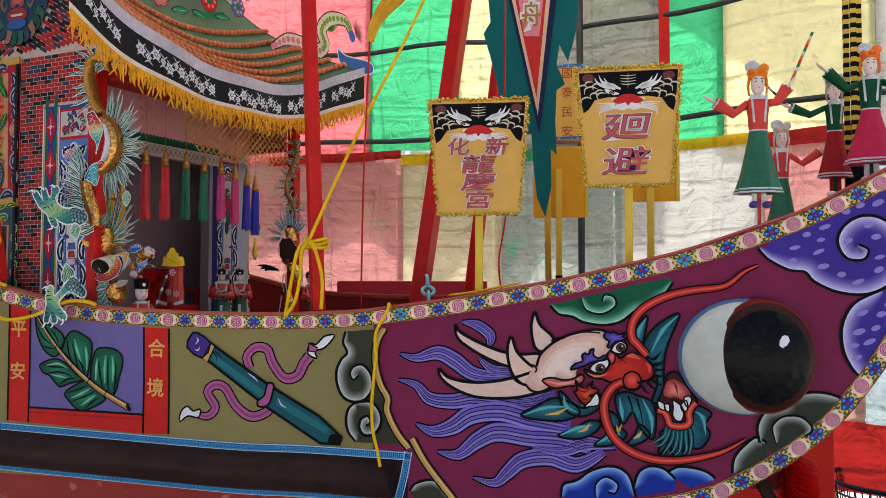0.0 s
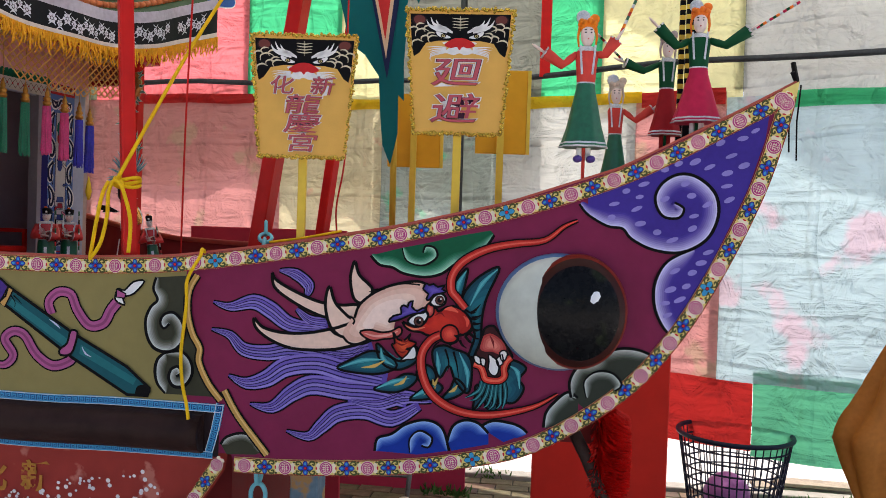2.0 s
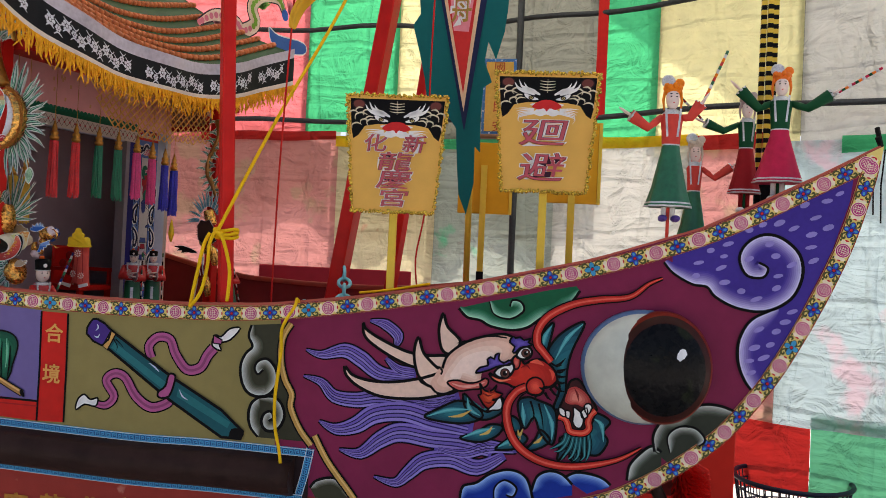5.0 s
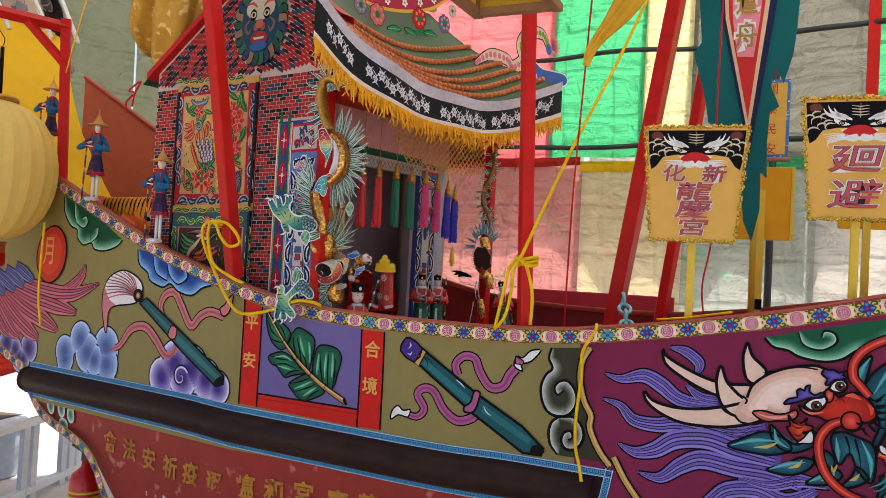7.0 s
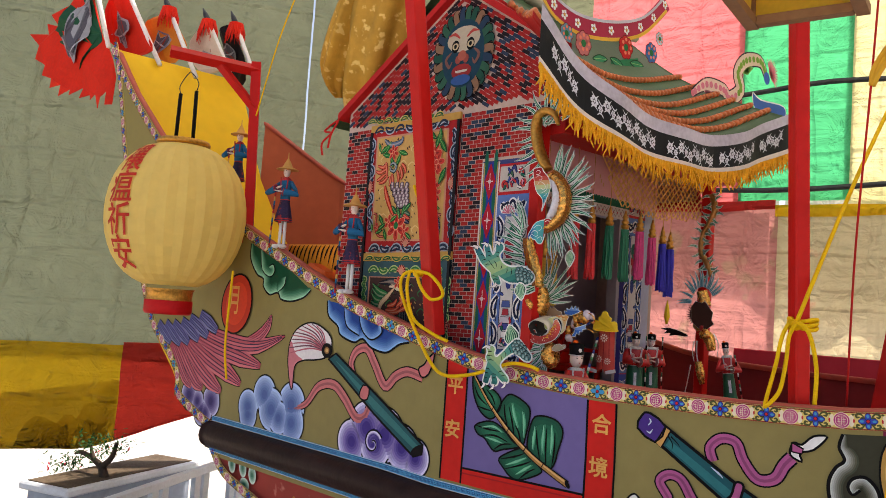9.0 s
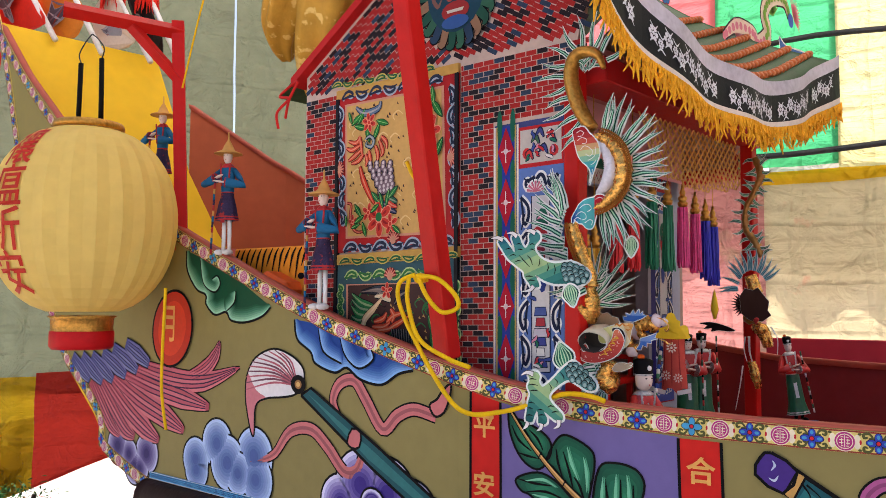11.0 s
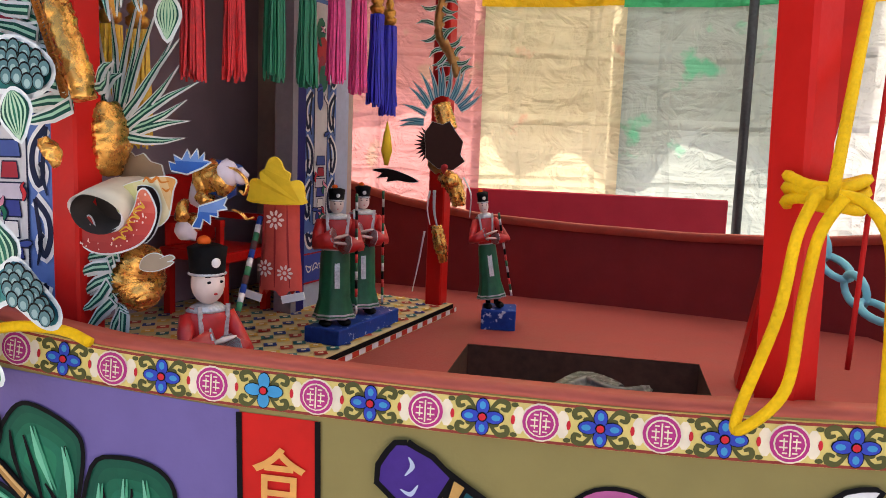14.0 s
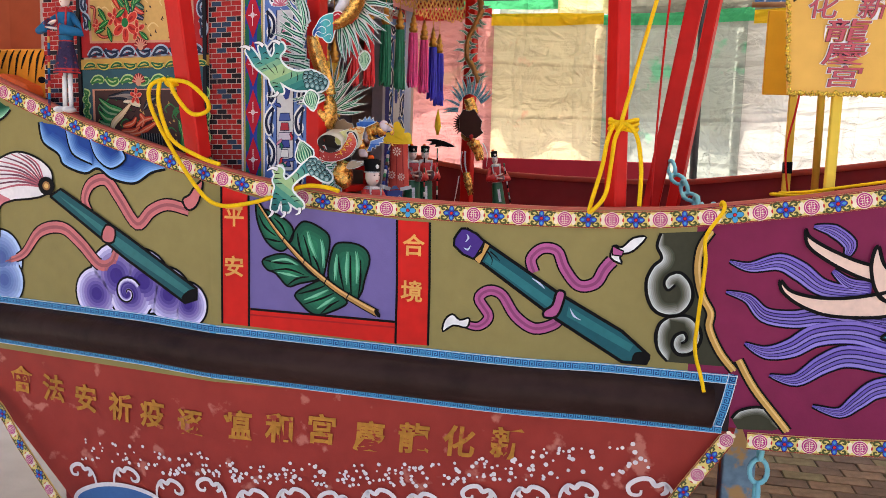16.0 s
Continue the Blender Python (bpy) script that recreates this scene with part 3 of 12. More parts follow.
bm = B()
prev = None
hx0, hx1, hy0, hy1 = 0.08, 0.53, 0.60, 0.86
xs = sorted([-2.3 + 4.22 * i / 60 for i in range(61)] + [hx0, hx1])
for x in xs:
    y0, y1 = hull_y(x) + 0.01, max(hull_y(x) + 0.012, far_y(x) - 0.005)
    z = deck_at(x) - 0.02 if x > 1.0 or x < -0.9 else DECK_Z
    inner = hx0 - 1e-6 <= x <= hx1 + 1e-6
    ys = [y0, hy0, hy1, y1] if inner else [y0, y0 + (y1 - y0) / 3, y0 + (y1 - y0) * 2 / 3, y1]
    cur = ([bm.verts.new((x, y, z)) for y in ys], inner)
    if prev:
        for k in range(3):
            if k == 1 and prev[1] and cur[1]:
                continue
            bm.faces.new((prev[0][k], cur[0][k], cur[0][k + 1], prev[0][k + 1]))
    prev = cur
part("deck", bm, DECK, boat, "dusky pink painted deck")
# hatch well
bm = B()
cx, cy = (hx0 + hx1) / 2, (hy0 + hy1) / 2
for sx, sy, lx, ly in ((0, -1, hx1 - hx0, 0.012), (0, 1, hx1 - hx0, 0.012), (-1, 0, 0.012, hy1 - hy0), (1, 0, 0.012, hy1 - hy0)):
    box(bm, (cx + sx * ((hx1 - hx0) / 2 + 0.006), cy + sy * ((hy1 - hy0) / 2 + 0.006), DECK_Z - 0.147), (lx, ly, 0.29))
box(bm, (cx, cy, DECK_Z - 0.29), (hx1 - hx0 + 0.03, hy1 - hy0 + 0.03, 0.012))
part("hatch_well", bm, mat("raw_dark_hold_wood", (92, 62, 50), 0.8, vary=0.3), boat, "open square hatch showing the dark hold")

# lower hull, red, with the long rubbing log between
LOW_BACK = [(-1.78, 0.66), (-1.64, 0.53), (-1.33, 0.44), (-1.19, 0.29), (-1.02, 0.1), (-0.9, -0.1)]
LOW_FRONT = [(0.82, 0.60), (0.81, 0.55), (0.72, 0.42), (0.62, 0.25), (0.5, -0.1)]
bm = B()
prev = None
for i in range(29):
    z = 0.66 - 0.76 * i / 28
    a = lerp_curve(-z, [(-q, p) for p, q in LOW_BACK])
    b = lerp_curve(-z, [(-q, p) for p, q in LOW_FRONT])
    cur = []
    for j in range(31):
        x = a + (b - a) * j / 30
        cur.append(bm.verts.new((x, hull_y(x) + 0.012 + (0.6 - z) * 0.12, z)))
    if prev:
        for j in range(30):
            bm.faces.new((prev[j], cur[j], cur[j + 1], prev[j + 1])).smooth = True
    prev = cur
part("lower_hull", bm, HULL_RED, boat, "weathered red lower hull with white wave crests", True)
bm = B()
box(bm, (-0.2, 0.75, 0.25), (1.9, 1.0, 0.6))
box(bm, (1.35, 0.45, 0.82), (0.9, 0.3, 0.4))
part("hull_core", bm, BULWARK, boat, "plain inner body of the hull")

LOG_TOP = [(-1.76, 0.757), (-0.83, 0.757), (-0.64, 0.754), (-0.15, 0.738), (0.28, 0.725), (0.51, 0.727), (0.81, 0.722)]


def log_mid(x):
    return lerp_curve(x, LOG_TOP) - 0.072


bm = B()
prev = None
for i in range(61):
    x = -1.78 + 2.54 * i / 60
    c = log_mid(x)
    cur = []
    for k in range(9):
        a = math.pi * k / 8
        cur.append(bm.verts.new(on_hull(x, c + 0.052 * math.cos(a) * 1.0, 0.004 + 0.05 * math.sin(a))))
    if prev:
        for k in range(8):
            bm.faces.new((prev[k], prev[k + 1], cur[k + 1], cur[k])).smooth = True
    elif True:
        bm.faces.new(cur)
    prev = cur
bm.faces.new(prev[::-1])
part("rubbing_log", bm, WOOD_DARK, boat, "half-round dark brown wooden rubbing log")
# flat dark strip behind the log, slightly taller than it
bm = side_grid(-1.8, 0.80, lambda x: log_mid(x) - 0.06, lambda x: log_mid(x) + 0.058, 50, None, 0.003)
part("log_backing", bm, mat("dark_backing_strip", (40, 26, 28), 0.6), boat, "flat dark strip behind the log")

KEY_BLUE = mat("printed_cyan_key_tape", (70, 160, 205), 0.5)
KEY_DARK = mat("printed_navy_key_line", (22, 62, 120), 0.5)


def key_tape(pts, width, n_units):
    """Blue tape with a running key pattern."""
    bm = B()
    q = strip(bm, pts, width, 0.005)
    t = part("key_tape", bm, KEY_BLUE, boat, "bright blue tape printed with a Greek key pattern")
    p = Paint(lambda x, z, o: on_hull(x, z, 0.005 + o), 0.0006)
    lens = [0.0]
    for a, b in zip(q, q[1:]):
        lens.append(lens[-1] + math.hypot(b[0] - a[0], b[1] - a[1]))

    def at(s, h):
        x, z = np.interp(s, lens, [a[0] for a in q]), np.interp(s, lens, [a[1] for a in q])
        x2, z2 = np.interp(s + 0.01, lens, [a[0] for a in q]), np.interp(s + 0.01, lens, [a[1] for a in q])
        d = Vector((x2 - x, z2 - z)) if s + 0.01 < lens[-1] else Vector((q[-1][0] - q[-3][0], q[-1][1] - q[-3][1]))
        d.normalize()
        return (float(x + d.y * h), float(z - d.x * h))
    step = lens[-1] / n_units
    w = width
    for k in range(n_units):
        s = k * step
        path = [(0.08, 0.8), (0.08, 0.2), (0.8, 0.2), (0.8, 0.68), (0.36, 0.68), (0.36, 0.46), (0.58, 0.46)]
        p.line([at(s + a * step, b * w) for a, b in path], w * 0.12, KEY_DARK, 1, 0)
    for h in (0.04, 0.96):
        p.line([at(i * lens[-1] / 60, h * w) for i in range(61)], w * 0.07, WHITE, 1.5, 0)
    p.done("key_pattern", t)


key_tape([(x, z + 0.004) for x, z in LOG_TOP] , 0.021, 150)
key_tape([(0.812, 0.727), (0.80, 0.66), (0.785, 0.60)], 0.021, 7)
key_tape([(x, z - 0.121) for x, z in LOG_TOP[:-1]] + [(0.785, 0.603)], 0.018, 150)
printed_tape([(0.812, 0.56), (0.725, 0.425), (0.62, 0.25)], 0.036, "stem_tape")
printed_tape([(-1.02, 0.1), (-1.19, 0.29), (-1.33, 0.44), (-1.64, 0.53), (-1.76, 0.62)], 0.036, "quarter_tape")

# ---------------------------------------------------------------- paintings on the hull
def col(r, g, b, rough=0.45):
    return mat("paint_%d_%d_%d" % (r, g, b), (r, g, b), rough, vary=0.09, scale=40, bump=0.08)


def mixc(a, b, t):
    return tuple(int(round((x + (y - x) * t) / 4) * 4) for x, y in zip(a, b))


def hull_paint():
    return Paint(on_hull, 0.0011)


def shaded(p, pts, rim, core, layer=1, steps=6, least=0.25, edge=BLACK, width=0.007, smooth=5):
    """A painted body that blends from its rim to its middle, with a dark contour."""
    q = spline([(x, z, 0) for x, z in pts], smooth, True) if smooth else [Vector((x, z, 0)) for x, z in pts]
    c = sum(q, Vector()) / len(q)
    for k in range(steps):
        t = k / (steps - 1)
        s = 1 - (1 - least) * t
        p.fill([((v.x - c.x) * s + c.x, (v.y - c.y) * s + c.y) for v in q], col(*mixc(rim, core, t)), layer + k * 0.16, 0)
    if edge:
        p.line([(v.x, v.y) for v in [*q, q[0]]], width, edge, layer + 1.1, 0)


def swirl(p, c, r, turns, start, rim, core, layer=3, hand=1):
    """A cloud scroll: a light spiral with a dark line along it."""
    pts = []
    for i in range(int(18 * turns) + 1):
        a = i / 18 * math.tau
        k = 1 - a / (turns * math.tau)
        pts.append((c[0] + hand * r * k * math.cos(start + a), c[1] + r * k * math.sin(start + a)))
    for j in range(4):
        t = j / 3
        p.line(pts, [r * 0.55 * (1 - 0.75 * t), r * 0.3 * (1 - 0.75 * t)], col(*mixc(core, rim, t)), layer + j * 0.2, 0)
    off = [(x + (x - c[0]) * 0.16, z + (z - c[1]) * 0.16) for x, z in pts]
    p.line(off, [0.006, 0.004], BLACK, layer + 1, 0)


def keel_z(x):
    return lerp_curve(x, sorted(BOW[2:])) if x > 0.843 else 0.553


def clamp(x, z):
    """Keeps a painted point inside the border tapes."""
    z = min(z, rail_z(x) - 0.045)
    if x > 0.8:
        x = min(x, lerp_curve(z, sorted((b, a) for a, b in BOW)) - 0.045)
        z = max(z, keel_z(x) + 0.045)
    return x, z


def lobed(p, lobes, rim, core, layer=1.5, steps=7, edge=0.006, deep=0.75):
    """A scalloped cloud: overlapping round lobes that blend from a pale rim to a deep core."""
    for k in range(-1, steps):
        t = max(k, 0) / (steps - 1)
        m = BLACK if k < 0 else col(*mixc(rim, core, t ** 0.8))
        for x, z, r in lobes:
            rr = r + edge if k < 0 else r * (1 - deep * t)
            f = p.bm.faces.new([p.v(clamp(x + rr * math.cos(j * math.tau / 26), z + rr * math.sin(j * math.tau / 26)), layer + (k + 1) * 0.2) for j in range(26)])
            f.material_index = p.index(m)


def inside(x, z, poly):
    """Whether a painted point lies within a closed outline."""
    hit = False
    for (x0, z0), (x1, z1) in zip(poly, poly[1:] + poly[:1]):
        if (z0 > z) != (z1 > z) and x < x0 + (x1 - x0) * (z - z0) / (z1 - z0):
            hit = not hit
    return hit


def fade(p, pts, w, rim, core, side, layer, steps=8, sub=6, taper=True):
    """Airbrushed edge: colour runs from rim to core over w metres to one side of a line."""
    q = spline([(x, z, 0) for x, z in pts], sub)
    n = len(q)
    for k in range(steps):
        t = k / (steps - 1)
        m = col(*mixc(core, rim, t ** 1.3))
        prev = None
        for i, v in enumerate(q):
            d = q[min(i + 1, n - 1)] - q[max(i - 1, 0)]
            if d.length < 1e-9:
                continue
            d.normalize()
            ww = w * (1 - 0.93 * t)
            if taper:
                ww *= min(1.0, 0.25 + 6 * min(i, n - 1 - i) / n)
            cur = (p.v(v, layer + k * 0.14), p.v((v.x - side * d.y * ww, v.y + side * d.x * ww), layer + k * 0.14))
            if prev:
                p.bm.faces.new((prev[0], prev[1], cur[1], cur[0])).material_index = p.index(m)
            prev = cur


def lock(p, pts, w, base=(92, 72, 160), layer=2, light=(150, 135, 205)):
    """A wavy lock of painted mane: dark contour, violet strands parted by fine dark lines."""
    p.line(pts, [v + 0.008 for v in w], BLACK, layer)
    p.line(pts, w, col(*base), layer + 0.4)
    q = spline([(x, z, 0) for x, z in pts], 6)
    n = len(q)

    def shifted(s):
        line = []
        for i in range(1, n - 1):
            d = (q[i + 1] - q[i - 1]).normalized()
            ww = float(np.interp(i / (n - 1), np.linspace(0, 1, len(w)), w))
            line.append((q[i].x - d.y * ww * s, q[i].y + d.x * ww * s))
        return line
    wide = max(w)
    for s, c in ((-0.40, 0.9), (-0.2, 0.35), (0.0, 0.75), (0.2, 0.25), (0.4, 0.6)):
        p.line(shifted(s), [0.001, wide * 0.13, wide * 0.15, wide * 0.08], col(*mixc(base, light, c)), layer + 0.7, 0)
    for s in (-0.3, -0.1, 0.1, 0.3):
        p.line(shifted(s), [0.0005, wide * 0.05, wide * 0.055, wide * 0.03], col(*mixc(base, (16, 10, 50), 0.75)), layer + 0.95, 0)


def ribbon(p, pts, w, c, layer=2):
    p.line(pts, [v + 0.008 for v in w], BLACK, layer)
    p.line(pts, w, col(*c), layer + 0.5)
    p.line(pts, [v * 0.3 for v in w], col(*mixc(c, (40, 10, 30), 0.25)), layer + 0.8)


def glyphs(text, place, size, m, name, parent, across=True, label="", bold=0.0, gap=1.0, outline=None):
    """Lettering as flat meshes: place maps a letter's plane coordinates to the world."""
    bm = B()
    for k, ch in enumerate(text):
        cu = bpy.data.curves.new("lettering", "FONT")
        cu.body, cu.size, cu.align_x, cu.align_y, cu.offset, cu.resolution_u = ch, size, "CENTER", "CENTER", bold, 3
        ob = new("lettering", cu)
        bpy.context.view_layer.update()
        me = bpy.data.meshes.new_from_object(ob.evaluated_get(bpy.context.evaluated_depsgraph_get()))
        bpy.data.objects.remove(ob)
        bpy.data.curves.remove(cu)
        t = bmesh.new()
        t.from_mesh(me)
        bpy.data.meshes.remove(me)
        vs = [bm.verts.new(place(v.co.x, v.co.y, k)) for v in t.verts]
        for f in t.faces:
            try:
                bm.faces.new([vs[v.index] for v in f.verts])
            except ValueError:
                pass
        t.free()
    return part(name, bm, m, parent, label)


LETTER_GOLD = mat("pale_gold_letter_paint", (226, 160, 84), 0.5, vary=0.15)
RED_DARK = col(165, 24, 26)

# red bands and violet field with the banana leaf
bands = None
for quad, lines in (([(-0.470, 1.116), (-0.396, 1.096), (-0.396, 0.757), (-0.470, 0.760)], ([(-0.470, 1.116), (-0.470, 0.942), (-0.470, 0.760)], [(-0.396, 1.096), (-0.395, 0.931), (-0.396, 0.757)])), ([(-0.007, 1.051), (0.075, 1.049), (0.078, 0.742), (-0.005, 0.741)], ([(-0.007, 1.051), (-0.004, 0.896), (-0.005, 0.741)], [(0.075, 1.049), (0.078, 0.901), (0.078, 0.742)])), ([(-0.396, 0.806), (-0.002, 0.799), (-0.002, 0.740), (-0.396, 0.757)], ([(-0.392, 0.803), (-0.005, 0.796)],))):
    p = hull_paint()
    p.fill(quad, RED, 1, 0)
    for ln in lines:
        p.line(ln, 0.006, BLACK, 2, 0)
    if len(lines) == 1:
        p.line([(-0.393, 0.788), (-0.006, 0.782)], 0.004, RED_DARK, 2, 0)
    band = p.done("painted_band", boat, "bright red painted band with black lines")
    bands = bands or band
p = hull_paint()
p.fill([(-0.394, 1.096), (-0.365, 1.089), (-0.275, 1.073), (-0.186, 1.065), (-0.098, 1.059), (-0.007, 1.053), (-0.002, 0.798), (-0.396, 0.804)], PURPLE, 0.6, 0)
p.done("violet_field", boat, "violet painted field behind the banana leaf")

for text, spots in (("平安", [(-0.435, 1.038), (-0.436, 0.908)]), ("合境", [(0.036, 0.987), (0.034, 0.872)])):
    for letter, spot in zip(text, spots):
        glyphs(letter, lambda x, y, k, s=spot: on_hull(s[0] + x, s[1] + y, 0.0035), 0.056, LETTER_GOLD, "gold_letter", bands, bold=0.0012)

p = hull_paint()
LG, LD, LL = (34, 128, 90), (12, 80, 60), (110, 190, 150)
leafs = []
leafs.append([(-0.374, 1.082), (-0.371, 1.029), (-0.345, 0.978), (-0.309, 0.958), (-0.287, 0.977), (-0.312, 1.003), (-0.345, 1.05)])
leafs.append([(-0.352, 1.062), (-0.295, 1.038), (-0.275, 1.011), (-0.286, 0.981), (-0.316, 1.009)])
leafs.append([(-0.287, 0.977), (-0.266, 1.022), (-0.241, 1.037), (-0.193, 1.016), (-0.179, 0.989), (-0.189, 0.924), (-0.201, 0.889), (-0.225, 0.917), (-0.272, 0.967)])
leafs.append([(-0.182, 0.896), (-0.17, 0.975), (-0.137, 0.989), (-0.093, 0.98), (-0.075, 0.95), (-0.088, 0.895), (-0.094, 0.867), (-0.112, 0.844), (-0.145, 0.861)])
leafs.append([(-0.357, 0.934), (-0.307, 0.952), (-0.266, 0.938), (-0.232, 0.908), (-0.21, 0.892), (-0.258, 0.878), (-0.29, 0.869), (-0.322, 0.9), (-0.347, 0.91)])
leafs.append([(-0.27, 0.851), (-0.223, 0.881), (-0.194, 0.889), (-0.163, 0.864), (-0.132, 0.84), (-0.15, 0.822), (-0.2, 0.801), (-0.227, 0.804), (-0.254, 0.826)])
for pts in leafs:
    shaded(p, pts, LD, LG, 1.5, 6, 0.2, BLACK, 0.005, 4)
for pts in ([(-0.198, 0.889), (-0.211, 0.931), (-0.224, 0.951)], [(-0.225, 0.919), (-0.235, 0.961), (-0.248, 1.002)], [(-0.249, 0.944), (-0.260, 0.978), (-0.264, 1.006)], [(-0.186, 0.932), (-0.195, 0.963), (-0.199, 0.995)], [(-0.139, 0.861), (-0.151, 0.913), (-0.157, 0.955)], [(-0.121, 0.852), (-0.124, 0.905), (-0.124, 0.957)], [(-0.103, 0.854), (-0.098, 0.896), (-0.098, 0.948)], [(-0.355, 0.934), (-0.314, 0.928), (-0.273, 0.927)], [(-0.336, 0.907), (-0.289, 0.913), (-0.246, 0.901)], [(-0.290, 0.872), (-0.264, 0.891), (-0.232, 0.897)], [(-0.265, 0.850), (-0.219, 0.864), (-0.190, 0.877)], [(-0.247, 0.825), (-0.197, 0.844), (-0.167, 0.859)], [(-0.202, 0.803), (-0.177, 0.826), (-0.152, 0.841)], [(-0.368, 1.049), (-0.351, 1.018), (-0.321, 0.996)], [(-0.352, 0.990), (-0.329, 0.985), (-0.308, 0.982)], [(-0.327, 1.042), (-0.307, 1.024), (-0.294, 1.000)]):
    p.line(pts, [0.0015, 0.006, 0.002], BLACK, 3.2)
for pts in ([(-0.161, 0.959), (-0.164, 0.923), (-0.165, 0.891)], [(-0.111, 0.968), (-0.107, 0.927), (-0.109, 0.885)], [(-0.133, 0.967), (-0.135, 0.925), (-0.134, 0.883)], [(-0.239, 1.013), (-0.230, 0.980), (-0.215, 0.945)], [(-0.203, 0.994), (-0.197, 0.963), (-0.196, 0.921)], [(-0.335, 0.931), (-0.295, 0.938), (-0.264, 0.925)], [(-0.247, 0.836), (-0.213, 0.851), (-0.183, 0.867)], [(-0.213, 0.815), (-0.186, 0.834), (-0.165, 0.849)], [(-0.319, 0.904), (-0.289, 0.900), (-0.262, 0.895)]):
    p.line(pts, [0.001, 0.007, 0.001], col(*LL), 3.4)
    p.line([(x + 0.004, z) for x, z in pts], [0.001, 0.006, 0.001], col(*mixc(LG, LL, 0.45)), 3.3)
stem = [(-0.370, 1.078), (-0.319, 1.009), (-0.245, 0.933), (-0.167, 0.874), (-0.101, 0.838), (-0.052, 0.815)]
p.line(stem, [0.007, 0.018, 0.021], BLACK, 4)
p.line(stem, [0.003, 0.011, 0.015], col(176, 128, 70), 4.5)
p.line([(x, z + 0.003) for x, z in stem], [0.001, 0.004, 0.005], col(222, 176, 110), 4.8)
for c in [(-0.301, 0.989), (-0.246, 0.935), (-0.187, 0.892), (-0.129, 0.856)]:
    p.line([(c[0] - 0.004, c[1] - 0.008), (c[0] + 0.004, c[1] + 0.008)], 0.003, BLACK, 5, 0)
p.disc([(-0.052, 0.815)][0], (0.006, 0.012), BLACK, 5, 10, 0.6)
p.done("painted_banana_leaf", boat, "painted green banana leaf on a cane stem")

# teal scroll tied with a pink ribbon
p = hull_paint()
PINK = (178, 88, 138)
ribbon(p, [(0.333, 0.941), (0.324, 0.973), (0.349, 0.999), (0.385, 0.995), (0.404, 0.955), (0.438, 0.916), (0.477, 0.923), (0.497, 0.958), (0.514, 0.979)], [0.022, 0.022, 0.024, 0.026], PINK)
ribbon(p, [(0.167, 0.804), (0.204, 0.800), (0.227, 0.827), (0.202, 0.868), (0.225, 0.890), (0.258, 0.881), (0.292, 0.832), (0.339, 0.804), (0.388, 0.820), (0.392, 0.839)], [0.014, 0.022, 0.022, 0.024, 0.022], PINK)
for pts in ([(0.509, 0.986), (0.536, 0.973), (0.531, 0.993), (0.560, 1.004), (0.588, 1.038), (0.558, 1.035), (0.534, 1.012), (0.516, 1.015)], [(0.180, 0.819), (0.174, 0.795), (0.141, 0.798), (0.115, 0.781), (0.119, 0.810), (0.138, 0.826), (0.157, 0.813)]):
    p.fill(pts, WHITE, 3, 3, BLACK, 0.005)
p.fill([(0.512, 1.015), (0.538, 1.003), (0.535, 0.991), (0.513, 0.993)], col(*PINK), 3.8, 0, BLACK, 0.004)
scroll = [(0.166, 1.039), (0.225, 1.000), (0.394, 0.894), (0.545, 0.813), (0.611, 0.758), (0.606, 0.739), (0.549, 0.739), (0.392, 0.830), (0.209, 0.955), (0.137, 0.996)]
p.fill(scroll, col(16, 84, 92), 4.2, 0, BLACK, 0.008)
p.fill([(0.222, 0.977), (0.390, 0.871), (0.382, 0.850), (0.213, 0.962)], col(30, 112, 116), 4.5, 0)
p.fill([(0.418, 0.864), (0.573, 0.781), (0.565, 0.765), (0.414, 0.840)], col(28, 108, 112), 4.5, 0)
p.fill([(0.166, 1.039), (0.211, 1.009), (0.185, 0.966), (0.137, 0.996), (0.147, 1.029)], col(72, 44, 128), 4.8, 2, BLACK, 0.006)
p.fill([(0.211, 1.009), (0.225, 1.000), (0.202, 0.954), (0.187, 0.965)], col(205, 155, 85), 5, 0, BLACK, 0.004)
p.fill([(0.578, 0.764), (0.609, 0.765), (0.610, 0.744), (0.573, 0.738)], BLACK, 5, 3)
p.fill([(0.389, 0.899), (0.407, 0.898), (0.406, 0.877), (0.392, 0.839), (0.363, 0.834), (0.360, 0.849), (0.380, 0.866)], col(*PINK), 5.2, 3, BLACK, 0.006)
for pts in ([(0.165, 1.006), (0.172, 1.016), (0.168, 1.025)], [(0.161, 0.992), (0.171, 0.988), (0.178, 0.998)], [(0.422, 0.859), (0.432, 0.842), (0.448, 0.833)], [(0.329, 0.927), (0.348, 0.915), (0.360, 0.904)]):
    p.line(pts, [0.001, 0.005, 0.001], col(190, 200, 220), 6)
for pts in ([(0.219, 0.986), (0.231, 0.968), (0.230, 0.954)], [(0.226, 0.986), (0.242, 0.973), (0.250, 0.964)]):
    p.line(pts, [0.004, 0.001], BLACK, 5.4)
p.done("painted_scroll", boat, "painted teal scroll tied with a pink ribbon")

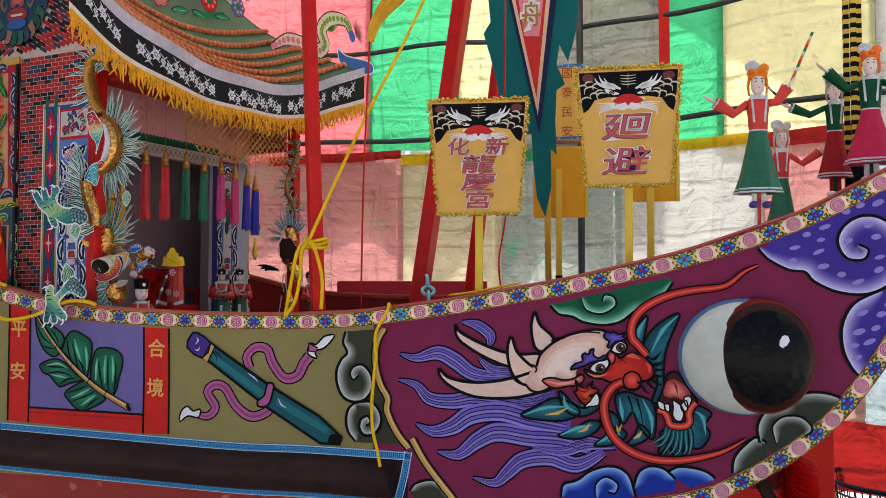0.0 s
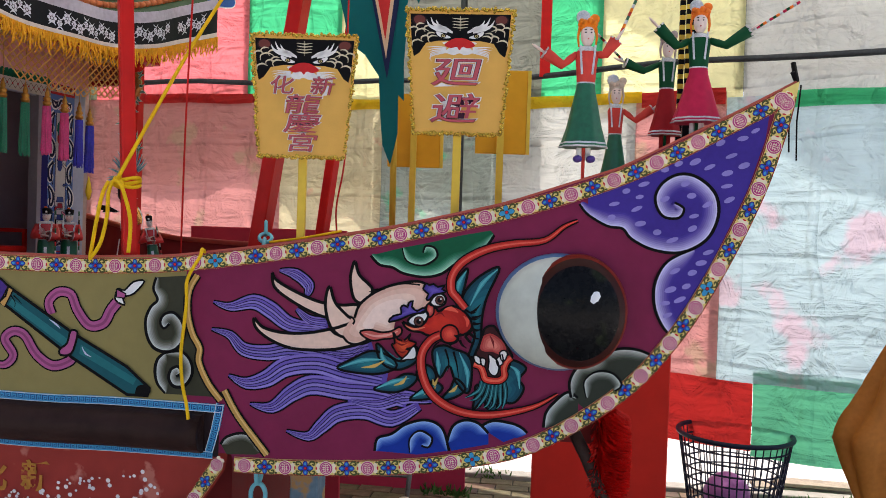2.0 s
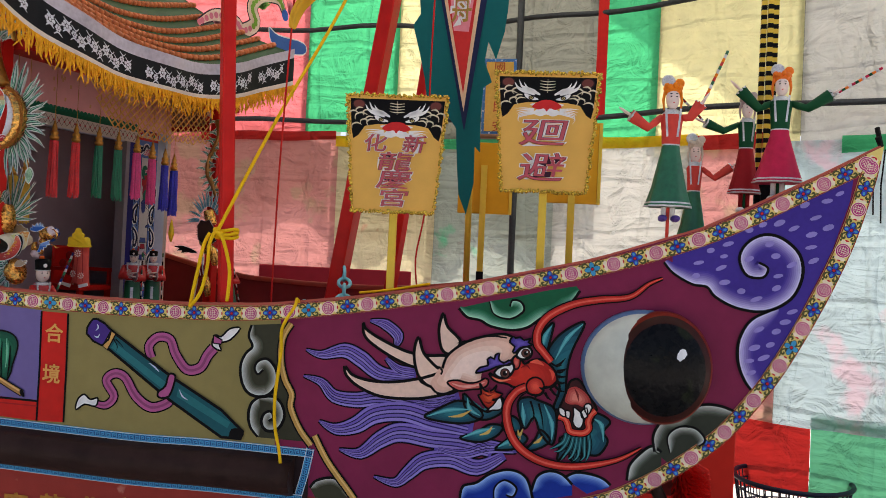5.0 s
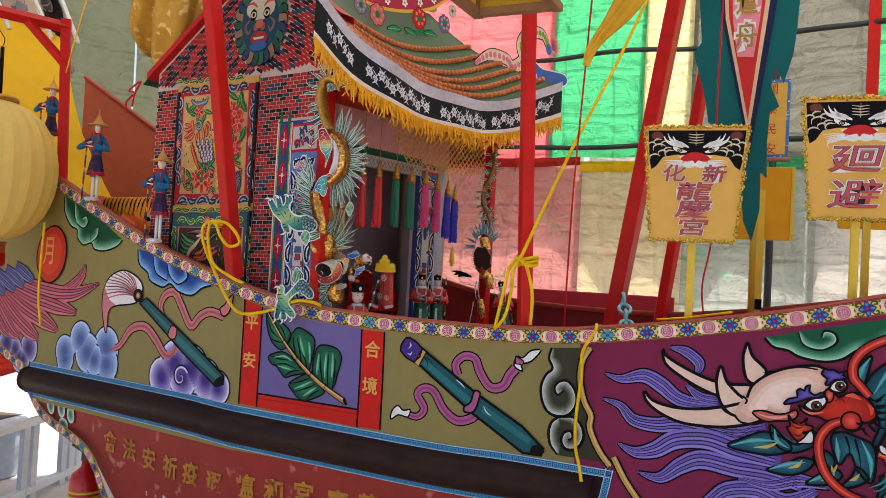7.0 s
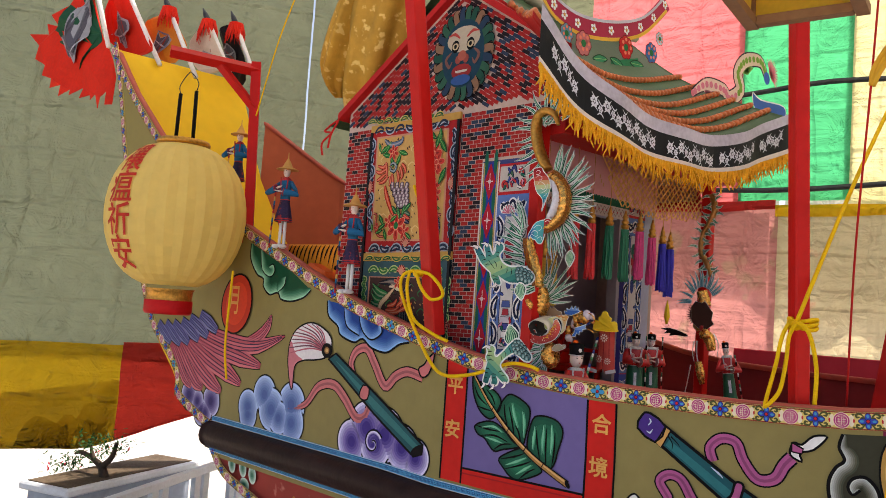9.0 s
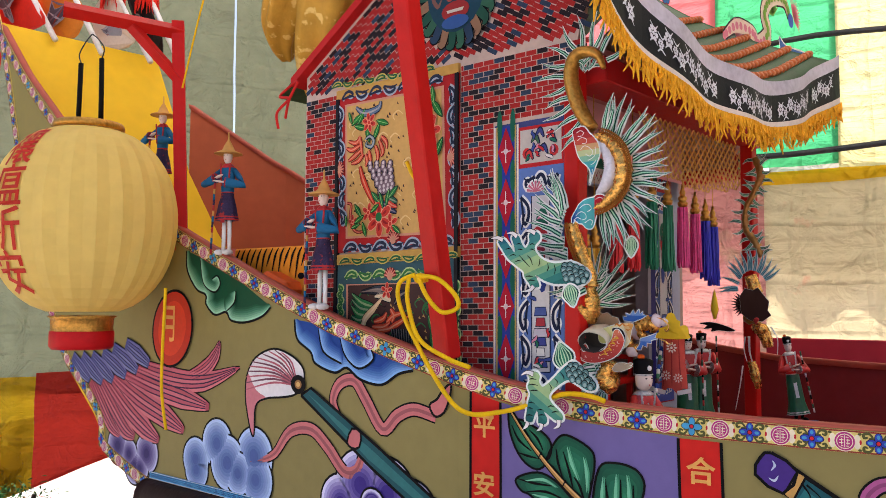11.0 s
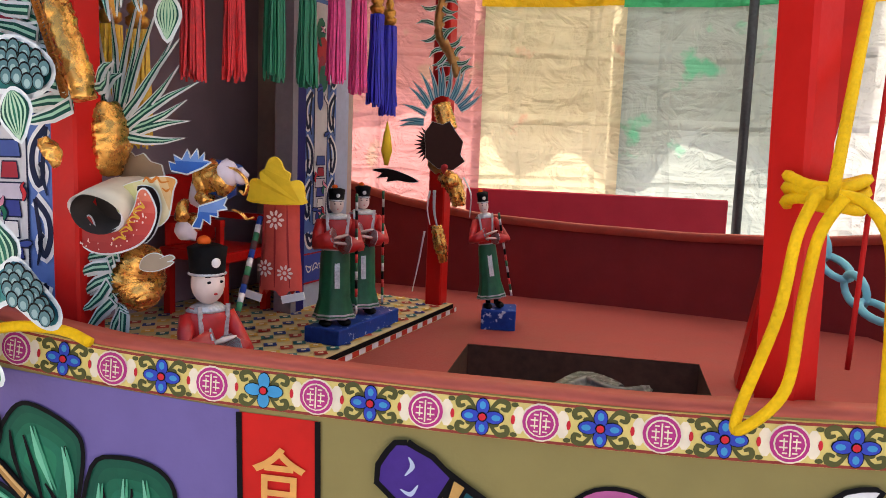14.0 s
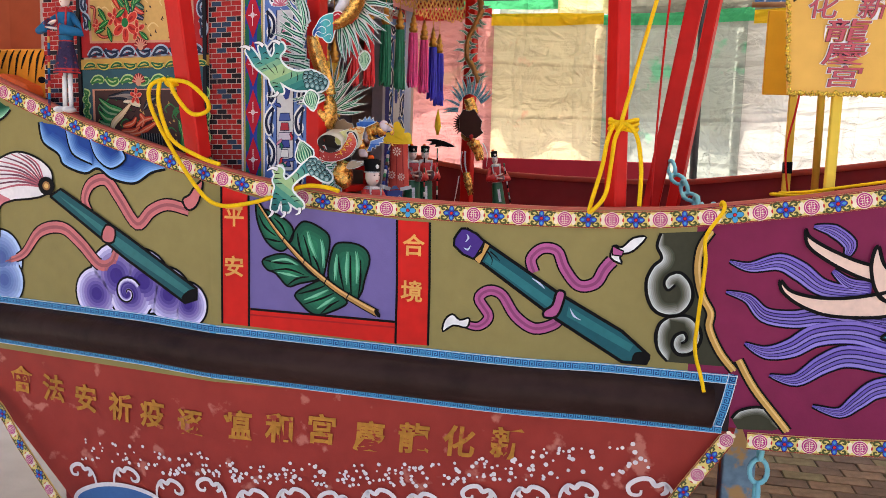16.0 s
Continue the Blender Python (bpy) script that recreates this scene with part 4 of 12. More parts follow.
# dark scroll-cloud divider beside a gold border
p = hull_paint()
DIV = (58, 58, 42)
p.fill([(0.618, 1.049), (0.731, 1.059), (0.710, 1.019), (0.707, 0.963), (0.721, 0.908), (0.742, 0.870), (0.741, 0.834), (0.768, 0.779), (0.797, 0.745), (0.652, 0.746), (0.630, 0.773), (0.623, 0.808), (0.630, 0.837), (0.649, 0.855), (0.616, 0.865), (0.598, 0.898), (0.593, 0.936), (0.605, 0.969), (0.624, 0.989), (0.613, 1.013)], col(*DIV), 0.5, 0)
p.done("divider_ground", boat, "dark olive painted ground")
p = hull_paint()
PALE = (236, 240, 234)
top = [(0.620, 1.049), (0.613, 1.019), (0.625, 0.991), (0.607, 0.971), (0.594, 0.938), (0.598, 0.898), (0.616, 0.867), (0.647, 0.856), (0.679, 0.865), (0.699, 0.897), (0.694, 0.934), (0.670, 0.959), (0.644, 0.953), (0.634, 0.933), (0.644, 0.917), (0.659, 0.930)]
low = [(0.649, 0.854), (0.630, 0.837), (0.623, 0.807), (0.630, 0.773), (0.652, 0.748)]
curl = [(0.649, 0.854), (0.692, 0.859), (0.718, 0.836), (0.724, 0.803), (0.706, 0.772), (0.676, 0.767), (0.661, 0.787), (0.667, 0.811), (0.686, 0.819), (0.693, 0.803), (0.681, 0.793)]
for pts, w in ((top, 0.034), (low, 0.03), (curl, 0.03)):
    fade(p, pts, w, PALE, DIV, 1 if pts is not curl else -1, 2, 9)
    p.line(pts, [0.007, 0.009, 0.006], BLACK, 3.6)
fade(p, top[7:], 0.03, PALE, DIV, 1, 2.2, 9)
small = [(0.805, 0.624), (0.823, 0.645), (0.866, 0.656), (0.903, 0.639), (0.913, 0.609)]
p.fill([*small, *[(0.898, 0.602), (0.821, 0.598)]], col(*DIV), 1, 0)
fade(p, small, 0.022, PALE, DIV, -1, 2, 7)
p.line(small, 0.007, BLACK, 3.4)
for pts in ([(0.731, 1.059), (0.710, 1.019), (0.707, 0.963), (0.721, 0.908), (0.742, 0.870), (0.741, 0.834), (0.768, 0.779), (0.802, 0.738)], [(0.811, 0.764), (0.850, 0.699), (0.910, 0.627), (0.929, 0.604)]):
    p.line(pts, 0.024, BLACK, 3)
    p.line(pts, 0.015, col(196, 150, 78), 3.6)
    p.line([(x + 0.003, z) for x, z in pts], 0.004, col(226, 186, 116), 3.9)
p.done("painted_cloud_divider", boat, "painted grey scroll clouds beside a gold border")


# the dragon head
p = hull_paint()
locks = []
locks.append(([(0.775, 0.992), (0.821, 0.981), (0.882, 0.996), (0.928, 0.977), (0.982, 0.942), (1.069, 0.936)], [0.003, 0.02, 0.037, 0.042, 0.036, 0.02]))
locks.append(([(0.948, 1.08), (0.99, 1.072), (1.025, 1.045), (1.022, 1.018)], [0.004, 0.026, 0.028, 0.01]))
locks.append(([(0.996, 0.983), (1.033, 0.955), (1.079, 0.95)], [0.008, 0.024, 0.03]))
locks.append(([(0.772, 0.921), (0.822, 0.908), (0.86, 0.873), (0.922, 0.867), (0.992, 0.878), (1.11, 0.865), (1.199, 0.888)], [0.003, 0.02, 0.032, 0.038, 0.044, 0.05, 0.04]))
locks.append(([(1.178, 0.902), (1.136, 0.871), (1.076, 0.874)], [0.01, 0.03, 0.02]))
locks.append(([(0.978, 0.669), (1.036, 0.658), (1.071, 0.687), (1.111, 0.721), (1.181, 0.733), (1.251, 0.716), (1.32, 0.753)], [0.003, 0.022, 0.034, 0.042, 0.045, 0.04, 0.02]))
locks.append(([(0.88, 0.733), (0.938, 0.727), (0.991, 0.767), (1.044, 0.791), (1.128, 0.783), (1.214, 0.78), (1.289, 0.761)], [0.003, 0.028, 0.042, 0.05, 0.05, 0.05, 0.03]))
locks.append(([(0.821, 0.804), (0.869, 0.786), (0.922, 0.8), (0.974, 0.834), (1.052, 0.846), (1.129, 0.83), (1.235, 0.812)], [0.003, 0.028, 0.042, 0.05, 0.052, 0.055, 0.04]))
locks.append(([(1.137, 0.758), (1.212, 0.751), (1.279, 0.772), (1.352, 0.767)], [0.01, 0.03, 0.036, 0.01]))
for k, (pts, w) in enumerate(locks):
    lock(p, pts, w, layer=1.4 + k * 0.12)
TEAL, TEAL_D, TEAL_L = (30, 120, 130), (12, 62, 78), (90, 175, 180)
teal = []
teal.append([(1.106, 0.839), (1.144, 0.862), (1.195, 0.886), (1.246, 0.871), (1.258, 0.846), (1.212, 0.828), (1.144, 0.829)])
teal.append([(1.202, 0.789), (1.245, 0.808), (1.28, 0.831), (1.313, 0.827), (1.297, 0.801), (1.255, 0.783)])
teal.append([(1.295, 0.768), (1.32, 0.791), (1.352, 0.817), (1.378, 0.801), (1.354, 0.776), (1.321, 0.768)])
teal.append([(1.374, 0.77), (1.397, 0.801), (1.41, 0.827), (1.435, 0.802), (1.411, 0.78)])
teal.append([(1.208, 0.906), (1.213, 0.87), (1.235, 0.847), (1.271, 0.842), (1.311, 0.867), (1.307, 0.903), (1.278, 0.864), (1.245, 0.873)])
teal.append([(1.431, 1.103), (1.403, 1.073), (1.395, 1.039), (1.411, 1.008), (1.422, 1.047)])
teal.append([(1.51, 1.108), (1.463, 1.086), (1.428, 1.048), (1.417, 1.008), (1.441, 0.966), (1.454, 0.934), (1.44, 0.884), (1.468, 0.897), (1.47, 0.977), (1.481, 1.034)])
teal.append([(1.351, 0.898), (1.377, 0.908), (1.402, 0.901), (1.442, 0.884), (1.45, 0.837), (1.441, 0.791), (1.41, 0.818), (1.392, 0.858), (1.37, 0.826), (1.352, 0.866)])
teal.append([(1.462, 0.813), (1.498, 0.818), (1.538, 0.855), (1.548, 0.88), (1.584, 0.862), (1.568, 0.834), (1.58, 0.81), (1.56, 0.776), (1.532, 0.775), (1.521, 0.798), (1.513, 0.753), (1.489, 0.757), (1.481, 0.78), (1.456, 0.751), (1.46, 0.789)])
teal.append([(1.311, 0.84), (1.331, 0.857), (1.352, 0.848), (1.36, 0.825), (1.341, 0.808), (1.319, 0.816)])
for pts in teal:
    shaded(p, pts, TEAL_D, TEAL, 4, 6, 0.2, BLACK, 0.006, 4)
for pts in ([(1.506, 1.104), (1.468, 1.066), (1.439, 1.009)], [(1.428, 1.097), (1.410, 1.065), (1.407, 1.032)], [(1.114, 0.839), (1.170, 0.860), (1.228, 0.865)], [(1.209, 0.791), (1.253, 0.811), (1.293, 0.821)], [(1.303, 0.774), (1.331, 0.791), (1.360, 0.806)], [(1.416, 0.893), (1.438, 0.845), (1.439, 0.804)], [(1.360, 0.893), (1.365, 0.859), (1.368, 0.834)], [(1.544, 0.865), (1.563, 0.850), (1.569, 0.809)], [(1.218, 0.895), (1.225, 0.867), (1.253, 0.851)]):
    p.line(pts, [0.001, 0.012, 0.001], col(*mixc(TEAL, TEAL_L, 0.5)), 5.3)
    p.line(pts, [0.001, 0.005, 0.001], col(*TEAL_L), 5.6)
for pts in ([(1.475, 0.797), (1.478, 0.773), (1.472, 0.755)], [(1.491, 0.798), (1.495, 0.777), (1.497, 0.759)], [(1.505, 0.807), (1.511, 0.783), (1.513, 0.760)], [(1.520, 0.815), (1.530, 0.795), (1.535, 0.779)], [(1.381, 0.899), (1.391, 0.868), (1.389, 0.843)], [(1.402, 0.894), (1.412, 0.860), (1.417, 0.828)], [(1.428, 1.000), (1.444, 0.992), (1.457, 0.996)], [(1.436, 0.981), (1.453, 0.976), (1.465, 0.983)], [(1.351, 0.898), (1.358, 0.911), (1.369, 0.918)], [(1.392, 0.909), (1.402, 0.917), (1.414, 0.923)], [(1.429, 0.935), (1.440, 0.941), (1.450, 0.952)]):
    p.line(pts, [0.006, 0.004, 0.001], BLACK, 5.8)
for pts in ([(1.170, 0.842), (1.203, 0.848), (1.230, 0.864)], [(1.254, 0.801), (1.275, 0.810), (1.286, 0.826)], [(1.331, 0.781), (1.352, 0.792), (1.360, 0.804)], [(1.393, 0.791), (1.406, 0.798), (1.415, 0.811)], [(1.352, 0.823), (1.357, 0.809), (1.365, 0.826)]):
    p.line(pts, [0.001, 0.009, 0.001], col(206, 172, 90), 5.7)
horns = [[(0.931, 1.073), (0.940, 1.057), (0.977, 1.035), (1.036, 1.010), (1.077, 1.000), (1.117, 0.998), (1.157, 0.999), (1.151, 0.970), (1.086, 0.964), (1.037, 0.977), (0.979, 1.006), (0.938, 1.037)], [(0.887, 0.955), (0.912, 0.932), (0.966, 0.921), (1.031, 0.924), (1.096, 0.938), (1.159, 0.955), (1.185, 0.915), (1.122, 0.890), (1.058, 0.881), (0.984, 0.883), (0.926, 0.904), (0.892, 0.931)],
         [(1.083, 1.043), (1.097, 1.005), (1.126, 0.975), (1.156, 0.949), (1.121, 0.918), (1.087, 0.943), (1.073, 0.988), (1.074, 1.024)], [(1.146, 1.109), (1.158, 1.076), (1.193, 1.040), (1.169, 1.007), (1.145, 1.017), (1.135, 1.063), (1.139, 1.095)]]
for k, pts in enumerate(horns):
    p.fill(pts, col(232, 196, 176), 5.9 + k * 0.3, 5, BLACK, 0.008)
shaded(p, [(1.131, 0.950), (1.152, 0.984), (1.182, 1.021), (1.243, 1.052), (1.306, 1.064), (1.342, 1.050), (1.336, 1.013), (1.298, 0.988), (1.255, 0.965), (1.248, 0.930), (1.216, 0.937), (1.184, 0.940), (1.173, 0.911), (1.137, 0.909), (1.119, 0.923)], (222, 176, 156), (246, 216, 198), 7.4, 4, 0.5, None)
p.line([(1.149, 0.967), (1.161, 1.001), (1.196, 1.032), (1.243, 1.054), (1.306, 1.066), (1.340, 1.053)], 0.007, BLACK, 8.3)
p.line([(1.119, 0.921), (1.137, 0.903), (1.170, 0.902), (1.193, 0.912)], 0.006, BLACK, 8.3)
p.line([(1.138, 0.972), (1.149, 0.961), (1.145, 0.951)], 0.005, BLACK, 8.3)
p.line([(1.086, 0.938), (1.098, 0.925), (1.119, 0.918)], 0.005, BLACK, 8.3)
p.line([(1.184, 1.035), (1.204, 1.041), (1.224, 1.042)], [0.001, 0.006, 0.001], BLACK, 8.3)
p.line([(1.235, 1.051), (1.274, 1.059), (1.313, 1.057)], 0.004, BLACK, 8)
FACE = (208, 46, 34)
# cheek flame and ear behind the face
shaded(p, [(1.249, 0.936), (1.261, 0.919), (1.278, 0.917), (1.294, 0.934), (1.289, 0.918), (1.308, 0.912), (1.297, 0.899), (1.283, 0.895), (1.299, 0.890), (1.281, 0.871), (1.265, 0.877), (1.254, 0.891), (1.246, 0.905), (1.254, 0.909)], (168, 34, 22), (222, 84, 44), 8.0, 4, 0.35, BLACK, 0.005, 3)
for pts in ([(1.256, 0.912), (1.271, 0.905), (1.284, 0.909)], [(1.260, 0.890), (1.274, 0.886), (1.283, 0.891)], [(1.270, 0.925), (1.278, 0.913), (1.290, 0.918)]):
    p.line(pts, [0.001, 0.005, 0.001], col(120, 20, 18), 9.2)
p.fill([(1.164, 0.933), (1.189, 0.939), (1.216, 0.934), (1.243, 0.938), (1.262, 0.949), (1.271, 0.943), (1.267, 0.930), (1.250, 0.921), (1.223, 0.917), (1.198, 0.912), (1.176, 0.920)], col(204, 92, 84), 8.1, 4, BLACK, 0.005)
p.line([(1.176, 0.930), (1.203, 0.924), (1.236, 0.928), (1.261, 0.939)], [0.002, 0.007, 0.002], col(232, 160, 146), 8.8)
# red face with a rounded muzzle
shaded(p, [(1.272, 0.963), (1.282, 0.948), (1.299, 0.941), (1.319, 0.939), (1.336, 0.932), (1.363, 0.930), (1.373, 0.920), (1.396, 0.914), (1.412, 0.923), (1.414, 0.934), (1.431, 0.940), (1.446, 0.956), (1.441, 0.977), (1.426, 0.995), (1.403, 1.007), (1.379, 1.003), (1.362, 0.993), (1.350, 1.010), (1.339, 1.013), (1.330, 1.001), (1.337, 0.987), (1.328, 0.963), (1.309, 0.952), (1.289, 0.956)], (166, 28, 24), FACE, 8.2, 6, 0.4, BLACK, 0.006, 4)
shaded(p, [(1.332, 1.005), (1.341, 1.012), (1.350, 1.003), (1.349, 0.986), (1.340, 0.978), (1.333, 0.987)], (180, 50, 44), (226, 110, 96), 9.5, 4, 0.3, BLACK, 0.004, 4)
shaded(p, [(1.369, 0.937), (1.375, 0.953), (1.391, 0.961), (1.407, 0.955), (1.414, 0.939), (1.408, 0.922), (1.392, 0.916), (1.376, 0.920)], (186, 34, 28), (230, 84, 66), 9.6, 5, 0.3, BLACK, 0.0045, 4)
p.line([(1.402, 0.936), (1.411, 0.933), (1.420, 0.941)], [0.002, 0.008, 0.002], BLACK, 10.9)
p.line([(1.376, 0.998), (1.393, 1.001), (1.411, 0.993)], [0.002, 0.012, 0.002], col(230, 90, 70), 10.2)
p.line([(1.425, 0.984), (1.435, 0.973), (1.434, 0.957)], [0.002, 0.010, 0.002], col(228, 80, 62), 10.2)
p.line([(1.353, 0.982), (1.367, 0.990), (1.377, 0.980)], [0.001, 0.005, 0.001], col(120, 18, 18), 10.2)
p.line([(1.280, 0.954), (1.301, 0.946), (1.329, 0.952)], [0.001, 0.006, 0.002], col(232, 120, 90), 10.2)
# eyes and violet brows
for white, c, r in (([(1.285, 0.965), (1.297, 0.979), (1.317, 0.989), (1.332, 0.991), (1.336, 0.980), (1.328, 0.966), (1.313, 0.954), (1.297, 0.955)], [(1.313, 0.966)], 0.0115), ([(1.340, 1.012), (1.349, 1.030), (1.366, 1.038), (1.379, 1.028), (1.376, 1.012), (1.361, 1.005), (1.347, 1.007)], [(1.364, 1.021)], 0.0105)):
    p.fill(white, col(176, 190, 206), 10, 3, BLACK, 0.006)
    x0, z0 = sum(a for a, _ in white) / len(white), sum(b for _, b in white) / len(white)
    p.fill([(x0 + (a - x0) * 0.84, z0 + (b - z0) * 0.8) for a, b in white], WHITE, 10.5, 3)
    p.disc(c[0], r * 1.15, BLACK, 11, 16)
    p.disc(c[0], r * 0.95, col(92, 52, 44), 11.3, 16)
    p.disc(c[0], r * 0.55, BLACK, 11.6, 12)
    p.disc((c[0][0] + r * 0.3, c[0][1] + r * 0.3), r * 0.2, WHITE, 11.9, 8)
for brow in ([(1.237, 0.961), (1.248, 0.977), (1.268, 0.983), (1.266, 0.998), (1.274, 1.005), (1.284, 1.001), (1.286, 1.011), (1.297, 1.017), (1.295, 1.002), (1.308, 0.992), (1.321, 1.000), (1.329, 0.997), (1.324, 0.988), (1.308, 0.986), (1.288, 0.980), (1.268, 0.970)], [(1.321, 1.047), (1.329, 1.062), (1.336, 1.058), (1.348, 1.061), (1.359, 1.054), (1.377, 1.060), (1.369, 1.049), (1.380, 1.044), (1.366, 1.038), (1.349, 1.034), (1.337, 1.020), (1.330, 1.023), (1.335, 1.036)]):
    shaded(p, brow, (64, 46, 128), (104, 84, 176), 10.3, 4, 0.35, BLACK, 0.005, 2)
# dark hair tufts round the muzzle
for pts in ([(1.442, 0.992), (1.454, 1.001), (1.466, 1.016)], [(1.445, 0.980), (1.457, 0.983), (1.470, 0.989)], [(1.448, 0.967), (1.459, 0.966), (1.470, 0.969)], [(1.446, 0.954), (1.458, 0.950), (1.470, 0.954)], [(1.441, 0.942), (1.455, 0.931), (1.467, 0.929)], [(1.430, 0.935), (1.441, 0.922), (1.454, 0.915)], [(1.417, 0.924), (1.424, 0.912), (1.436, 0.904)]):
    p.line(pts, [0.008, 0.006, 0.001], BLACK, 9.4)
# mouth, tongue and teeth
p.fill([(1.480, 0.957), (1.499, 0.963), (1.514, 0.947), (1.525, 0.930), (1.537, 0.911), (1.549, 0.889), (1.537, 0.878), (1.533, 0.864), (1.537, 0.844), (1.533, 0.829), (1.516, 0.824), (1.487, 0.825), (1.475, 0.839), (1.466, 0.854), (1.452, 0.866), (1.455, 0.887), (1.466, 0.915), (1.473, 0.938)], col(58, 18, 22), 9.0, 4, BLACK, 0.006)
shaded(p, [(1.475, 0.936), (1.492, 0.944), (1.511, 0.936), (1.527, 0.921), (1.533, 0.904), (1.517, 0.893), (1.499, 0.899), (1.481, 0.898), (1.469, 0.905), (1.471, 0.924)], (176, 60, 56), (226, 128, 112), 9.3, 4, 0.4, None, 0.004, 3)
p.line([(1.491, 0.940), (1.499, 0.925), (1.503, 0.907)], [0.001, 0.006, 0.001], col(120, 30, 32), 10.1)
for w, m, ly in ((0.021, BLACK, 10.2), (0.015, col(200, 44, 32), 10.5), (0.006, col(228, 100, 76), 10.8)):
    p.line([(1.454, 0.866), (1.470, 0.861), (1.478, 0.847), (1.484, 0.831), (1.501, 0.827), (1.520, 0.829), (1.531, 0.840), (1.529, 0.858), (1.535, 0.876), (1.546, 0.887)], w, m, ly)
for pts in ([(1.454, 0.889), (1.469, 0.883), (1.471, 0.866), (1.457, 0.872)], [(1.471, 0.882), (1.483, 0.880), (1.482, 0.863), (1.473, 0.866)], [(1.490, 0.892), (1.502, 0.886), (1.513, 0.876), (1.517, 0.858), (1.511, 0.841), (1.498, 0.842), (1.490, 0.856), (1.492, 0.874)], [(1.510, 0.882), (1.524, 0.893), (1.526, 0.870), (1.514, 0.866)], [(1.517, 0.897), (1.529, 0.904), (1.537, 0.894), (1.526, 0.874)], [(1.270, 0.866), (1.286, 0.882), (1.297, 0.899), (1.305, 0.902), (1.310, 0.887), (1.306, 0.872), (1.286, 0.869)]):
    p.fill(pts, WHITE, 11.0, 2, BLACK, 0.004)
# dark beard strands
for pts in ([(1.475, 0.824), (1.470, 0.803), (1.453, 0.789), (1.435, 0.780)], [(1.485, 0.822), (1.476, 0.797), (1.462, 0.779), (1.447, 0.774)], [(1.494, 0.820), (1.488, 0.791), (1.475, 0.769), (1.465, 0.754)], [(1.503, 0.820), (1.500, 0.791), (1.492, 0.767), (1.482, 0.758)], [(1.512, 0.821), (1.510, 0.789), (1.506, 0.766), (1.495, 0.754)], [(1.521, 0.821), (1.522, 0.793), (1.523, 0.769), (1.514, 0.757)], [(1.530, 0.825), (1.535, 0.800), (1.533, 0.774), (1.527, 0.756)]):
    p.line(pts, [0.012, 0.014, 0.010, 0.001], BLACK, 6.4)
    p.line(pts, [0.008, 0.009, 0.006, 0.0005], col(20, 84, 92), 6.7)
    p.line(pts, [0.001, 0.003, 0.001], col(64, 146, 150), 7.0)
# red whiskers
for pts, w in (([(1.697, 1.230), (1.664, 1.214), (1.618, 1.179), *[(1.544, 1.168), (1.480, 1.153), (1.422, 1.122), (1.394, 1.085), (1.392, 1.048), (1.407, 1.028), (1.429, 1.003)]], [0.003, 0.010, 0.016, 0.018, 0.019, 0.019, 0.016]), ([*[(1.370, 0.935), (1.344, 0.920), (1.324, 0.888), (1.323, 0.848), (1.341, 0.799), (1.378, 0.764), (1.435, 0.743), (1.507, 0.742)], (1.602, 0.766), (1.663, 0.802)], [0.017, 0.019, 0.020, 0.019, 0.016, 0.003])):
    p.line(pts, [v + 0.007 for v in w], BLACK, 9)
    p.line(pts, w, col(176, 32, 28), 9.4)
    p.line(pts, [v * 0.62 for v in w], col(204, 50, 38), 9.6)
    p.line(pts, [v * 0.25 for v in w], col(226, 96, 80), 9.9)
p.done("painted_dragon", boat, "painted horned dragon with violet mane and red whiskers")


def cloud(name, lobes, swirls, rim, core, label):
    """lobes: points with radii; later lobes lie over earlier ones with a contour of their own."""
    p = hull_paint()
    for k, group in enumerate(lobes):
        lobed(p, [(c[0], c[1], r) for c, r in group], rim, core, 1.5 + k * 0.35)
    for c, r, st, hd in swirls:
        swirl(p, c, r, 1.4, st, rim, core, 4.2, hd)
    return p.done(name, boat, label)


def disks(pts, radii):
    return list(zip(pts, radii))


def scroll_cloud(name, edges, base, curls, rim, core, label, w=0.03):
    """Airbrushed cloud: lobes with a pale rim that deepens inwards, closed along a border, with spiral curls."""
    p = hull_paint()
    for k, (edge, close, sd) in enumerate(edges):
        q = [(v.x, v.y) for v in spline([(x, z, 0) for x, z in edge], 5)]
        p.fill([*q, *close], col(*core), base + k * 0.9, 0)
        fade(p, edge, w, rim, core, sd, base + k * 0.9 + 0.1, 9)
        p.line(edge, 0.007, BLACK, base + k * 0.9 + 1.5)
    for pts, sd in curls:
        fade(p, pts, w * 0.8, rim, core, sd, base + len(edges) * 0.9 + 1.0, 8)
        p.line(pts, [0.003, 0.006, 0.005], BLACK, base + len(edges) * 0.9 + 2.4)
    return p.done(name, boat, label)


